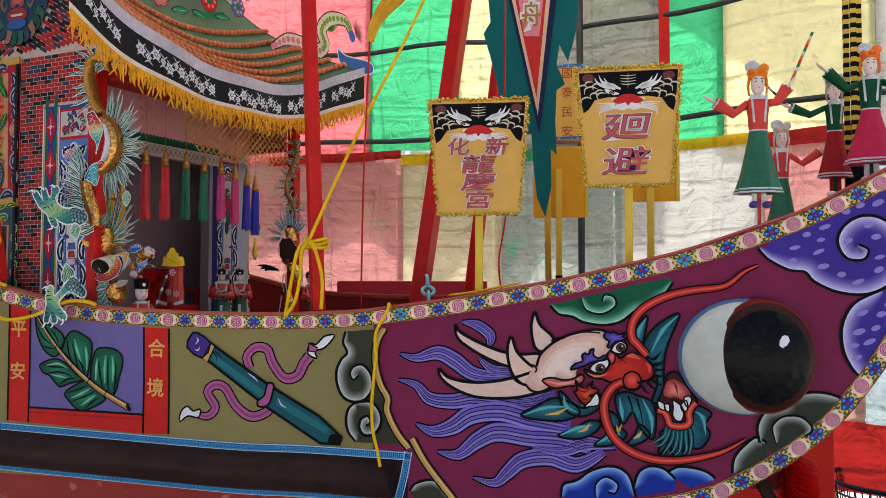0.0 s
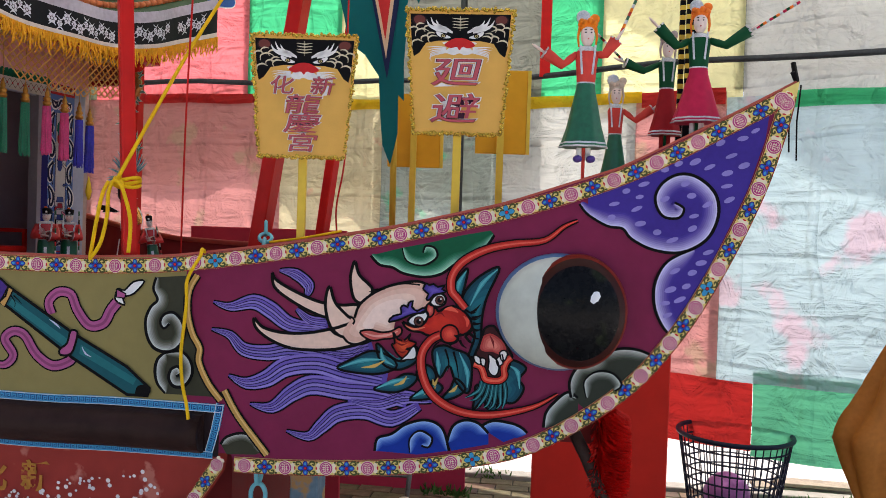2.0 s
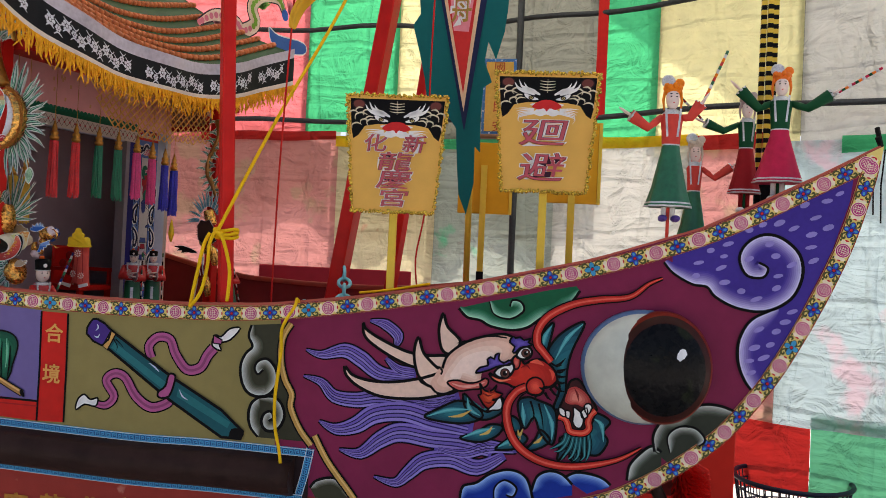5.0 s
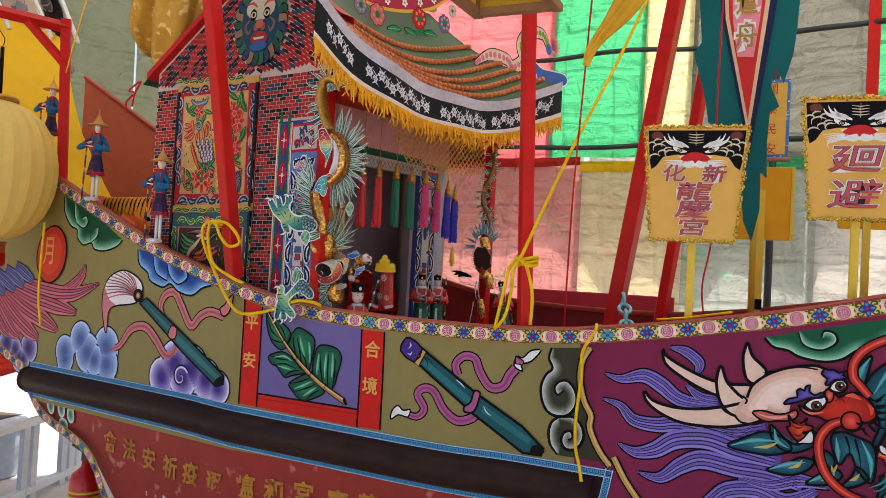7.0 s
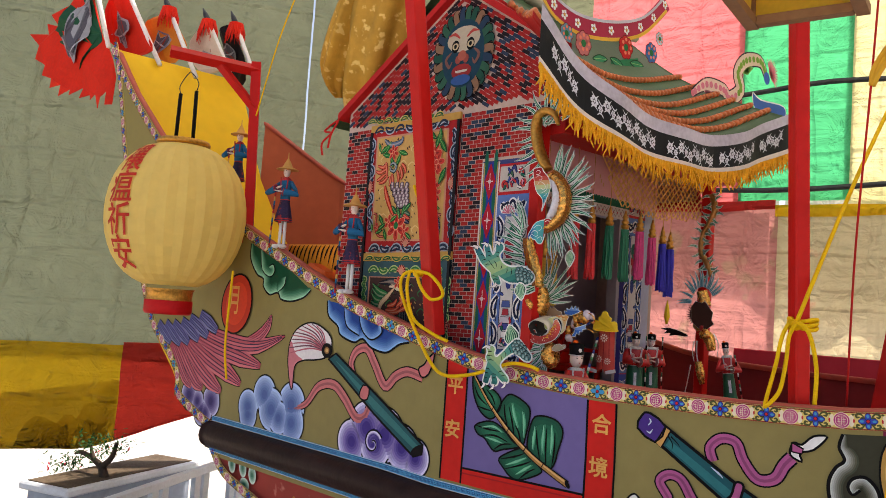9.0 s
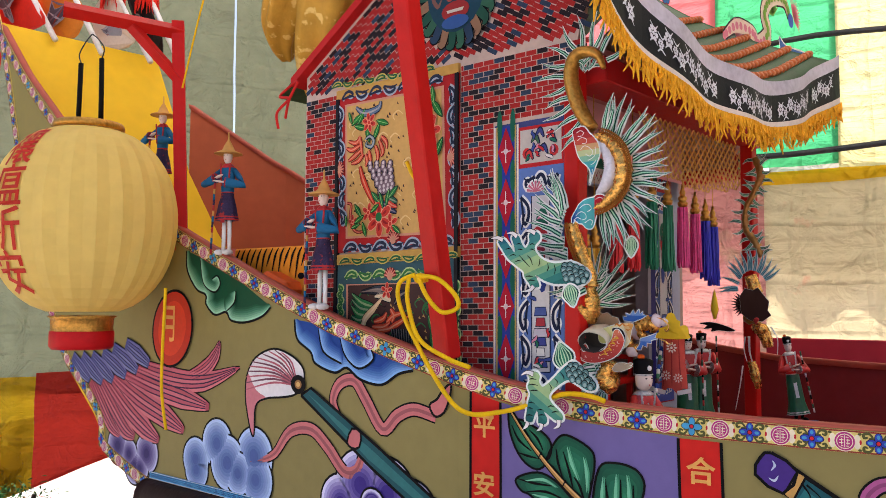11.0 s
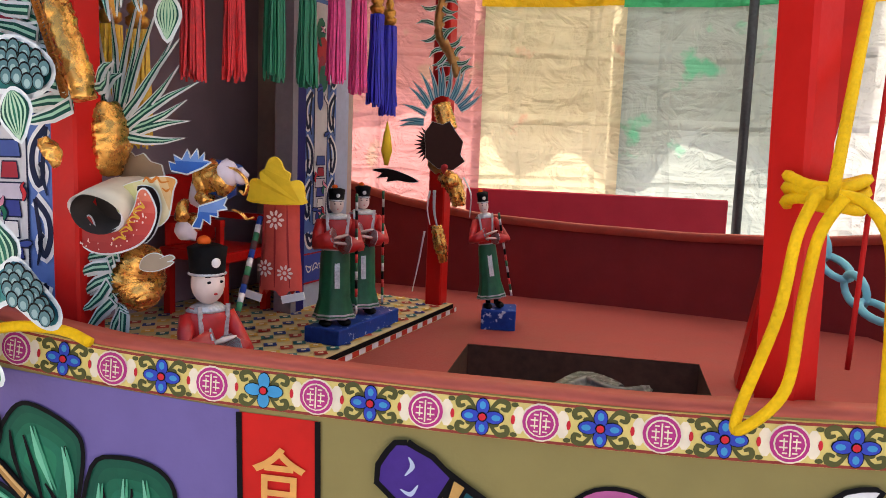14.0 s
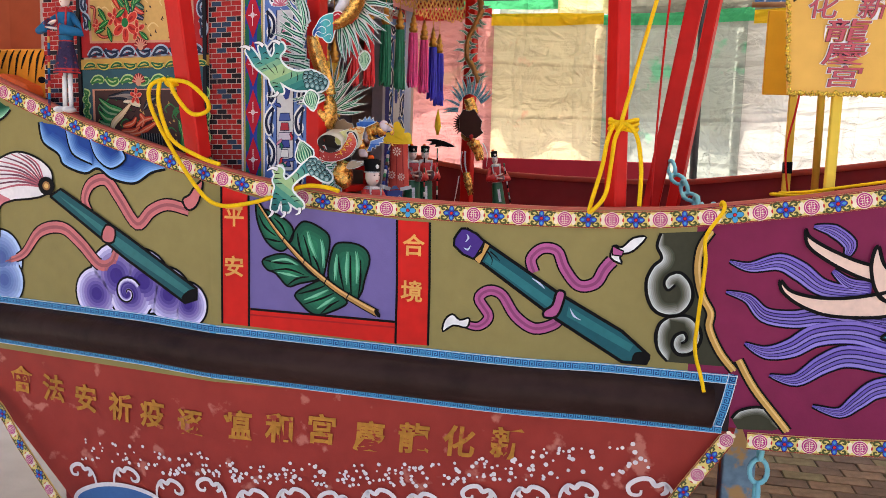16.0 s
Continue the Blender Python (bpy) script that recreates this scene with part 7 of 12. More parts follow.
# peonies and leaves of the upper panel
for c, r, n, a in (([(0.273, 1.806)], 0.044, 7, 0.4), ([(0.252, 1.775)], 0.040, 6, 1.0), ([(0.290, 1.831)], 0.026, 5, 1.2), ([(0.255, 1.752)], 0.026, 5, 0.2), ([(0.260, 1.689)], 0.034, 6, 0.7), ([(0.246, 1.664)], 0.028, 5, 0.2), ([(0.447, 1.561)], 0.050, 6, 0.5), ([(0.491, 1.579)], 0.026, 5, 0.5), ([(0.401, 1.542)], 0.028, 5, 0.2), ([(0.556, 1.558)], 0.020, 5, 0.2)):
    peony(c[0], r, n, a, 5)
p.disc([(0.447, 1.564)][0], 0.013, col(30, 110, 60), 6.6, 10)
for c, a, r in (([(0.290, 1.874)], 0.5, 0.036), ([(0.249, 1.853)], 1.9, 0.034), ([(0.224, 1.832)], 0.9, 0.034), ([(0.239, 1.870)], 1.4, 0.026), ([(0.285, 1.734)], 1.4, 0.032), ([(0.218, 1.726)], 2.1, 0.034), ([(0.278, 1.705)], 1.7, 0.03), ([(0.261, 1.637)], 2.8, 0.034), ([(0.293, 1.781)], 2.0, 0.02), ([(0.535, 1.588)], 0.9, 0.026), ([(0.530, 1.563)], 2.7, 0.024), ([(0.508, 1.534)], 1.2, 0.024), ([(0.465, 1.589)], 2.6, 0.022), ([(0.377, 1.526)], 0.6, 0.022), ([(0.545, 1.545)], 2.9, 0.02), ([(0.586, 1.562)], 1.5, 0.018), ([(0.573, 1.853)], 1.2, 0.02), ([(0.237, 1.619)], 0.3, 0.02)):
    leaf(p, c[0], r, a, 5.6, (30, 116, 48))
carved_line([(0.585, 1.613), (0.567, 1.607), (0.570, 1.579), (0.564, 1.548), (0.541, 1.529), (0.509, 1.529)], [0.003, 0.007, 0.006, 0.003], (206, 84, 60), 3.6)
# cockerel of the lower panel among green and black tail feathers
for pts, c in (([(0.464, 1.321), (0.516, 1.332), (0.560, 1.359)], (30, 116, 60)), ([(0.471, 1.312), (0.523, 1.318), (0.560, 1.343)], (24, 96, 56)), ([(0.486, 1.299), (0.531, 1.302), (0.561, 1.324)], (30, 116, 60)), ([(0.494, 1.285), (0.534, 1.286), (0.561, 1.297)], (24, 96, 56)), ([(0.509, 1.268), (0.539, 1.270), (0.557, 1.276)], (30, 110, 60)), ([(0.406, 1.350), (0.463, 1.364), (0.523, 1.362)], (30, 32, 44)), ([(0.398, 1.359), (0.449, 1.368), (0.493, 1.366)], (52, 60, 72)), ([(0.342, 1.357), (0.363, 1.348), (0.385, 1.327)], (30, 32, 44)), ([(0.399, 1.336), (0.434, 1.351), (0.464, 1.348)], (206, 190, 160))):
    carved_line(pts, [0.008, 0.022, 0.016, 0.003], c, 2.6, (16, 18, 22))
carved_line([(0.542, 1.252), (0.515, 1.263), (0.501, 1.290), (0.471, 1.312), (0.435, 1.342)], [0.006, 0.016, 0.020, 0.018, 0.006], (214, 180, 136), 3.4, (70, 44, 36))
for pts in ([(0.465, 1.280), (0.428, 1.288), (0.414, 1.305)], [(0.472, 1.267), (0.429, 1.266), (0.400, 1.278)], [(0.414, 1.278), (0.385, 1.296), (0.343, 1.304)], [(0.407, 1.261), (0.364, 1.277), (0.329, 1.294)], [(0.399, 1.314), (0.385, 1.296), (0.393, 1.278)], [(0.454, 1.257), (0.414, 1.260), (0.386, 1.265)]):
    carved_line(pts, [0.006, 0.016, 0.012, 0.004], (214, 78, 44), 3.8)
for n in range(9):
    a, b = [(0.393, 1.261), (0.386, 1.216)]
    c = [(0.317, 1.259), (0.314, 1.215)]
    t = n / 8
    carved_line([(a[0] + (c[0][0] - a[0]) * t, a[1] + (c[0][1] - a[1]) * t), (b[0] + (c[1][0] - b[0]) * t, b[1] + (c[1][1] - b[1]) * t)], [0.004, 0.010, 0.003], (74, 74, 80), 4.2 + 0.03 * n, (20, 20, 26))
for pts in ([(0.450, 1.311), (0.435, 1.297), (0.416, 1.314)], [(0.446, 1.297), (0.428, 1.291)], [(0.435, 1.324), (0.419, 1.320), (0.413, 1.328)]):
    p.line(pts, [0.001, 0.004, 0.001], col(40, 26, 26), 5.4)
for c, a in (([(0.220, 1.351)], 1.2), ([(0.215, 1.334)], 0.9), ([(0.222, 1.304)], 1.6), ([(0.487, 1.240)], 0.2), ([(0.443, 1.237)], 0.1), ([(0.532, 1.245)], 0.4), ([(0.237, 1.235)], 1.5), ([(0.242, 1.271)], 1.2)):
    leaf(p, c[0], 0.032, a, 4.6, (34, 112, 56))
for c in ([(0.216, 1.287)], [(0.413, 1.363)], [(0.216, 1.257)]):
    peony(c[0], 0.022, 5, 0.4, 5.2)
p.done("carved_relief", boards, "carved phoenix and cockerel among peonies and leaves")
p = carved
# lion mask in the gable
L = (0.123, 2.14)
p.disc(L, (0.165, 0.155), col(112, 84, 62), 1, 22)
random.seed(2)
for k in range(26):
    a = k * math.tau / 26
    q = (L[0] + 0.155 * math.cos(a), L[1] + 0.15 * math.sin(a))
    c = [(30, 76, 60), (140, 104, 78), (40, 60, 82), (46, 92, 70)][k % 4]
    p.line([(L[0] + 0.11 * math.cos(a), L[1] + 0.105 * math.sin(a)), q, (q[0] + 0.02 * math.cos(a + 1.3), q[1] + 0.02 * math.sin(a + 1.3))], [0.04, 0.034, 0.012], BLACK, 1.6, 4)
    p.line([(L[0] + 0.11 * math.cos(a), L[1] + 0.105 * math.sin(a)), q, (q[0] + 0.02 * math.cos(a + 1.3), q[1] + 0.02 * math.sin(a + 1.3))], [0.03, 0.026, 0.006], col(*c), 2, 4)
p.disc(L, (0.118, 0.118), col(26, 62, 78), 2.6, 20)
p.disc((L[0], L[1] + 0.05), (0.092, 0.045), col(190, 176, 152), 3, 16)
for s in (-1, 1):
    p.line([(L[0] + s * 0.02, L[1] + 0.055), (L[0] + s * 0.05, L[1] + 0.072), (L[0] + s * 0.085, L[1] + 0.068)], [0.006, 0.012, 0.003], col(190, 70, 60), 3.6, 4)
    p.disc((L[0] + s * 0.042, L[1] + 0.028), 0.022, BLACK, 4, 14)
    p.disc((L[0] + s * 0.042, L[1] + 0.028), (0.018, 0.012), col(196, 176, 140), 4.3, 14)
    p.disc((L[0] + s * 0.042, L[1] + 0.028), 0.008, BLACK, 4.6, 10)
    p.line([(L[0] + s * 0.062, L[1] + 0.01), (L[0] + s * 0.092, L[1] - 0.012), (L[0] + s * 0.072, L[1] - 0.04), (L[0] + s * 0.056, L[1] - 0.022)], [0.004, 0.014, 0.012, 0.003], col(124, 84, 74), 4, 4)
    p.disc((L[0] + s * 0.022, L[1] - 0.02), 0.016, col(150, 72, 62), 4.6, 10)
p.disc((L[0], L[1] - 0.008), (0.024, 0.018), col(176, 92, 74), 5, 12)
p.disc((L[0], L[1] - 0.062), (0.056, 0.026), col(150, 44, 42), 4.2, 14)
p.fill([(L[0] - 0.035, L[1] - 0.058), (L[0] + 0.035, L[1] - 0.058), (L[0] + 0.03, L[1] - 0.066), (L[0] - 0.03, L[1] - 0.066)], col(196, 186, 170), 5, 0)
p.disc((L[0], L[1] - 0.092), (0.055, 0.018), col(48, 84, 140), 5.2, 14)
p.done("lion_mask", boards, "painted lion mask relief with a curled mane")


# red barge boards
bm = B()
for u0, u1 in ((APEX_U, 0.83), (APEX_U, -0.30)):
    prev = None
    for i in range(9):
        u = u0 + (u1 - u0) * i / 8
        z = gable_z(u) + 0.012
        cur = [bm.verts.new(side(u, -v, z + dz)) for v, dz in ((-0.03, -0.012), (-0.03, 0.014), (0.03, 0.014), (0.03, -0.012))]
        if prev:
            for k in range(4):
                bm.faces.new((prev[k], prev[(k + 1) % 4], cur[(k + 1) % 4], cur[k]))
        prev = cur
part("barge_board", bm, mat("red_barge_paint", (190, 36, 34), 0.45), temple, "red barge board along the gable")

# ------- roof with swept eaves
EAVE = [(-0.29, 2.085), (-0.19, 2.03), (0.0, 1.955), (0.2, 1.915), (0.42, 1.903), (0.65, 1.92), (0.85, 1.97), (1.05, 2.05), (1.23, 2.125)]
EAVE_U = -0.42


def eave_z(v):
    q = [a for a, _ in EAVE]
    return lerp_curve(v, [(s.x, s.y) for s in spline([(a, b, 0) for a, b in EAVE], 5)])


def roof_point(s, w):
    """s runs from the eave (0) to the ridge (1), w across the house from 0 to 1."""
    u = EAVE_U + (APEX_U - EAVE_U) * s
    flare = max(0.0, 1 - s * 1.7) ** 1.4
    v0, v1 = -0.02 - 0.27 * flare, 1.02 + 0.21 * flare
    v = v0 + (v1 - v0) * w
    ve = -0.29 + 1.52 * w
    z = eave_z(ve) * (1 - s) + s * (2.43 + 0.10 * abs(w - 0.5)) - 0.05 * math.sin(math.pi * s)
    return house(u, v, z)


bm = B()
N, W = 12, 40
grid = [[bm.verts.new(roof_point(i / N, j / W)) for j in range(W + 1)] for i in range(N + 1)]
low = [[bm.verts.new(roof_point(i / N, j / W) - Vector((0, 0, 0.012))) for j in range(W + 1)] for i in range(N + 1)]
for i in range(N):
    for j in range(W):
        bm.faces.new((grid[i][j], grid[i][j + 1], grid[i + 1][j + 1], grid[i + 1][j])).smooth = True
        f = bm.faces.new((low[i][j], low[i + 1][j], low[i + 1][j + 1], low[i][j + 1]))
        f.material_index, f.smooth = 1, True
for j in range(W):
    bm.faces.new((grid[0][j + 1], grid[0][j], low[0][j], low[0][j + 1])).material_index = 1
for i in range(N):
    for j in (0, W):
        bm.faces.new((grid[i][j], grid[i + 1][j], low[i + 1][j], low[i][j])).material_index = 1
roof = part("roof", bm, [mat("green_glazed_roof", (66, 92, 62), 0.45, vary=0.2), mat("red_roof_underside", (190, 44, 40), 0.55)], temple, "swept roof with orange tile rolls over green")
bm = B()
b0 = [[bm.verts.new(house(APEX_U + 0.72 * s, v, (2.43 + 0.1 * abs(v - 0.5)) * (1 - s) + 1.98 * s)) for v in (-0.02, 0.25, 0.5, 0.75, 1.02)] for s in (0, 0.5, 1)]
for i in range(2):
    for j in range(4):
        bm.faces.new((b0[i][j], b0[i][j + 1], b0[i + 1][j + 1], b0[i + 1][j]))
part("rear_roof", bm, MATS["green_glazed_roof"], temple)
TILE = mat("orange_glazed_tile", (206, 116, 72), 0.35, vary=0.18, scale=60)
for s in (0.08, 0.17, 0.26, 0.35, 0.46, 0.58):
    bm = B()
    for k in range(46):
        a, b = roof_point(s, k / 46) + Vector((0, 0, 0.008)), roof_point(s, (k + 0.86) / 46) + Vector((0, 0, 0.008))
        tube(bm, [a, b], [0.013, 0.011], 7)
    part("tile_roll", bm, TILE, roof, "row of overlapping orange tile caps", True)
# ridge bar
bm = B()
tube(bm, [house(APEX_U, v, 2.45 + 0.12 * abs(v - 0.5)) for v in np.linspace(-0.05, 1.05, 12)], 0.022, 8)
part("ridge_bar", bm, col(176, 170, 150), roof, "", True)


# black embroidered valance along the eave, with gold fringe
def val_place(v, d, out=0.0):
    """d metres below the eave line."""
    return house(EAVE_U - 0.02 - out - 0.01 * math.sin(v * 17), v, eave_z(v) + 0.012 - d)


val = B()
VN = 60
rows = []
for j in range(VN + 1):
    v = -0.29 + 1.52 * j / VN
    h = 0.15 - 0.02 * math.cos((v - 0.47) * 3)
    rows.append([val.verts.new(val_place(v, d)) for d in (0.0, 0.028, 0.04, h * 0.86, h)])
for a, b in zip(rows, rows[1:]):
    for k, mi in enumerate((1, 1, 0, 2)):
        val.faces.new((a[k], a[k + 1], b[k + 1], b[k])).material_index = mi
# return along the near end
valance = part("valance", val, [mat("black_satin", (24, 26, 30), 0.5, vary=0.15), mat("silver_grey_satin", (190, 184, 196), 0.4, vary=0.2), mat("white_braid", (222, 210, 200), 0.6)], temple, "black satin valance with white embroidery and braid")
p = Paint(lambda v, d, o: val_place(v, d, 0.003 + o), 0.0008)
EMB = mat("white_embroidery", (214, 216, 224), 0.6, bump=0.5)
random.seed(8)
for v0, v1, n in ((-0.24, -0.1, 5), (-0.04, 0.3, 13), (0.36, 0.66, 11), (0.70, 0.94, 9), (1.0, 1.15, 6)):
    for k in range(n):
        v, d = v0 + (v1 - v0) * (k + 0.5) / n, 0.082 + 0.012 * math.sin(k * 2.1)
        r = 0.016 if k % 2 == 0 else 0.010
        for j in range(6):
            a = j * math.tau / 6 + k
            p.disc((v + r * 0.7 * math.cos(a), d + r * 0.7 * math.sin(a)), r * 0.36, EMB, 1, 7)
        p.disc((v, d), r * 0.3, EMB, 1.4, 6)
        p.line([(v - 0.012, d + 0.022), (v, d + 0.012), (v + 0.014, d + 0.02)], [0.002, 0.005, 0.002], EMB, 1.6, 4)
        p.line([(v - 0.012, d - 0.022), (v + 0.004, d - 0.012), (v + 0.014, d - 0.022)], [0.002, 0.004, 0.002], EMB, 1.6, 4)
p.done("embroidery", valance, "white embroidered flowers")
bm = B()
random.seed(21)
for k in range(330):
    v = -0.29 + 1.52 * (k + 0.5) / 330
    h = 0.15 - 0.02 * math.cos((v - 0.47) * 3)
    length = 0.05 + 0.018 * math.sin(k * 0.9) + random.uniform(-0.01, 0.012)
    a = val_place(v, h - 0.004, 0.004)
    pts = [a + Vector((random.uniform(-0.004, 0.004) * t, random.uniform(-0.004, 0.004) * t, -length * t / 3)) for t in range(4)]
    tube(bm, pts, [0.0032, 0.0036, 0.0032, 0.0015], 4, 0, False)
tagged(part("fringe", bm, mat("golden_yellow_fringe", (236, 168, 40), 0.7, vary=0.2, scale=200), valance, "golden yellow looped fringe"), kind="stuff")

# ridge crest above: crimson band with white flowers, and far-end roof dragon
p = Paint(lambda v, z, o: house(0.02 - o, v, z), 0.0015)
band = [(0.241, 2.432), (0.318, 2.383), (0.470, 2.365), (0.683, 2.406), (0.873, 2.486), (1.030, 2.631)]
p.line(band, 0.07, col(170, 40, 70), 1)
p.line([(x, z + 0.035) for x, z in band], 0.012, col(190, 186, 196), 2)
p.line([(x, z - 0.036) for x, z in band], 0.014, col(220, 170, 60), 2)
q = spline([(x, z, 0) for x, z in band], 6)
for k in range(2, len(q) - 1, 3):
    for j in range(5):
        a = j * math.tau / 5
        p.disc((q[k].x + 0.012 * math.cos(a), q[k].y + 0.012 * math.sin(a)), 0.007, WHITEP, 3, 7)
    p.disc((q[k].x, q[k].y), 0.005, col(220, 170, 60), 4, 6)
for c, r, m in (([(0.477, 2.296)][0], 0.05, (196, 110, 110)), ([(0.746, 2.355)][0], 0.05, (200, 30, 34)), ([(0.925, 2.381)][0], 0.045, (60, 110, 170)), ([(0.375, 2.305)][0], 0.04, (90, 140, 160)), ([(0.981, 2.457)][0], 0.03, (190, 200, 210))):
    flower(p, c, r, 5, m)
for c, a in (([(0.586, 2.266)][0], 0.2), ([(0.829, 2.308)][0], 0.1), ([(0.695, 2.280)][0], 3.0)):
    leaf(p, c, 0.05, a, 4, (40, 130, 90))
p.fill([(0.658, 2.279), (0.838, 2.336), (0.850, 2.302), (0.654, 2.242)], col(30, 120, 80), 3, 0)
p.done("ridge_crest", roof, "crimson crest band with white flowers and figures")
p = Paint(lambda v, z, o: house(-0.2 - o, v, z), 0.002)
for pts, w, c in (([(0.898, 2.174), (1.000, 2.233), (1.135, 2.243), (1.185, 2.219), (1.276, 2.277), (1.246, 2.342), (1.314, 2.413), (1.440, 2.442), (1.498, 2.394)], [0.02, 0.05, 0.05, 0.06, 0.07, 0.06, 0.05, 0.03], (226, 200, 180)),):
    p.line(pts, [v + 0.012 for v in w], col(60, 40, 50), 1)
    p.line(pts, w, col(*c), 1.5)
    qq = spline([(x, z, 0) for x, z in pts], 4)
    for k, v in enumerate(qq):
        p.disc((v.x, v.y), 0.014, col(*((120, 160, 60) if k > 14 else (214, 120, 140))), 2 + 0.01 * k, 8)
for k in range(15):
    c = [(1.536, 2.403)][0]
    a = -0.6 + k * 0.19
    p.line([c, (c[0] + 0.075 * math.cos(a), c[1] + 0.075 * math.sin(a))], [0.02, 0.002], col(228, 128, 140), 3, 0)
    c = [(1.328, 2.363)][0]
    p.line([c, (c[0] + 0.07 * math.cos(a + 1.2), c[1] + 0.07 * math.sin(a + 1.2))], [0.02, 0.002], col(120, 170, 80), 1.2, 0)
    c = [(1.003, 2.200)][0]
    p.line([c, (c[0] + 0.06 * math.cos(a + 0.6), c[1] + 0.06 * math.sin(a + 0.6))], [0.02, 0.002], col(220, 150, 160), 1.2, 0)
p.disc([(1.499, 2.381)][0], 0.028, col(60, 100, 180), 3.6, 12)
p.fill([(1.376, 2.288), (1.456, 2.274), (1.675, 2.294), (1.675, 2.236), (1.436, 2.202)], col(60, 100, 170), 2.6, 4, WHITEP, 0.006)
p.done("roof_dragon_cutout", roof, "flat cut-out dragon in pink, green and blue on the eave end")

# ------- net and tassels in the porch opening
NETM = mat("gold_net_cord", (226, 176, 100), 0.6)


def net_low(v):
    return 1.70 - 0.05 * math.sin((v - 0.33) / 0.72 * math.pi) + (0.14 * max(0, (0.45 - v) / 0.12) if v < 0.45 else 0)


bm = B()
step = 0.03
for k in range(-8, 46):
    for sg in (1, -1):
        pts = []
        for i in range(16):
            z = 1.85 - i * 0.015
            v = 0.30 + k * step + sg * i * 0.015
            if 0.33 < v < 1.03 and z > net_low(v):
                pts.append(house(-0.2 + (0.002 if sg > 0 else -0.002), v, z))
        if len(pts) > 1:
            tube(bm, pts, 0.0030, 4, 0, False)
tagged(part("porch_net", bm, NETM, temple, "knotted golden net under the eave"), kind="stuff")

TASSELS = [(0.075, (236, 186, 40), 1.50, 0.20), (0.12, (236, 186, 40), 1.50, 0.20), (0.222, (226, 24, 28), 1.632, 0.24), (0.311, (226, 24, 28), 1.638, 0.24), (0.411, (8, 128, 88), 1.642, 0.235), (0.502, (8, 128, 88), 1.64, 0.235), (0.595, (246, 70, 140), 1.643, 0.225), (0.675, (246, 70, 140), 1.63, 0.225), (0.745, (48, 44, 186), 1.615, 0.23), (0.797, (48, 44, 186), 1.60, 0.23)]
for v, c, zt, ln in TASSELS:
    top = house(-0.2, v, zt)
    t = thing("tassel", top, "hanging silk tassel with gold beads under the porch eave", "tassel", "porch tassels")
    t["label"] = {236: "golden yellow", 226: "crimson red", 8: "emerald green", 246: "bright pink", 48: "deep blue"}[c[0]] + " silk tassel with gold beads hanging in the porch"
    bm = B()
    lathe(bm, top - Vector((0, 0, 0.05)), [(0.008, 0.0), (0.014, 0.006), (0.015, 0.014), (0.009, 0.018), (0.013, 0.024), (0.0125, 0.030), (0.007, 0.034), (0.009, 0.042), (0.005, 0.054), (0.003, 0.066)], 12)
    tube(bm, [top, house(-0.2, v, 1.85)], 0.0012, 4, 0, False)
    part("gold_bead", bm, GOLD, t, "gold beads and cord", True)
    bm = B()
    random.seed(int(v * 1000))
    for k in range(70):
        a, r = random.uniform(0, math.tau), 0.017 * math.sqrt(random.random())
        dx, dy = r * math.cos(a), r * math.sin(a)
        l2 = ln * random.uniform(0.9, 1.0)
        pts = [top + Vector((dx * (0.75 + 0.3 * s) + random.uniform(-0.0018, 0.0018), dy * (0.75 + 0.3 * s), -0.05 - (l2 - 0.05) * s)) for s in (0, 0.35, 0.7, 1)]
        tube(bm, pts, 0.0019, 4, 0, False)
    skirt = part("silk_skirt", bm, mat("silk_%d_%d_%d" % c, c, 0.45, vary=0.25, scale=80, spec=0.5), t)
    tagged(skirt, kind="stuff")

# ---------------------------------------------------------------- masts, struts and ropes
def mast(name, a, b, w, d, label, category="mast"):
    bm = B()
    a, b = Vector(a), Vector(b)
    m = (b - a).to_track_quat("Z", "Y").to_matrix()
    box(bm, (a + b) / 2, (w, d, (b - a).length), m, 0, 0.004)
    return single(name, bm, POLE_RED, label, category)


mast("fore_mast", (0.514, 0.082, 1.06), (0.445, 0.03, 3.3), 0.046, 0.036, "square red lacquered mast standing inside the near rail", "mast")
mast("aft_mast", (-0.553, 0.038, 1.185), (-0.645, -0.27, 3.1), 0.052, 0.045, "leaning square red lacquered mast by the house wall", "mast")
mast("raking_strut", (0.60, 0.73, DECK_Z), (0.96, 0.70, 3.3), 0.075, 0.05, "raking red strut of the boat's main mast", "strut")
mast("raking_strut", (0.70, 1.16, DECK_Z), (1.02, 1.05, 3.3), 0.045, 0.04, "slim raking red strut behind the main mast", "strut")


def rope(name, pts, r, m, label, sub=8, category="rope"):
    bm = B()
    tube(bm, spline(pts, sub), r, 7)
    return single(name, bm, m, label, category, smooth=True)


def flat_pts(pts, y):
    """Points (x, z) hung in the plane y, with a little depth where the line crosses itself."""
    return [(x, y - 0.006 * (k % 3), z) for k, (x, z) in enumerate(pts)]


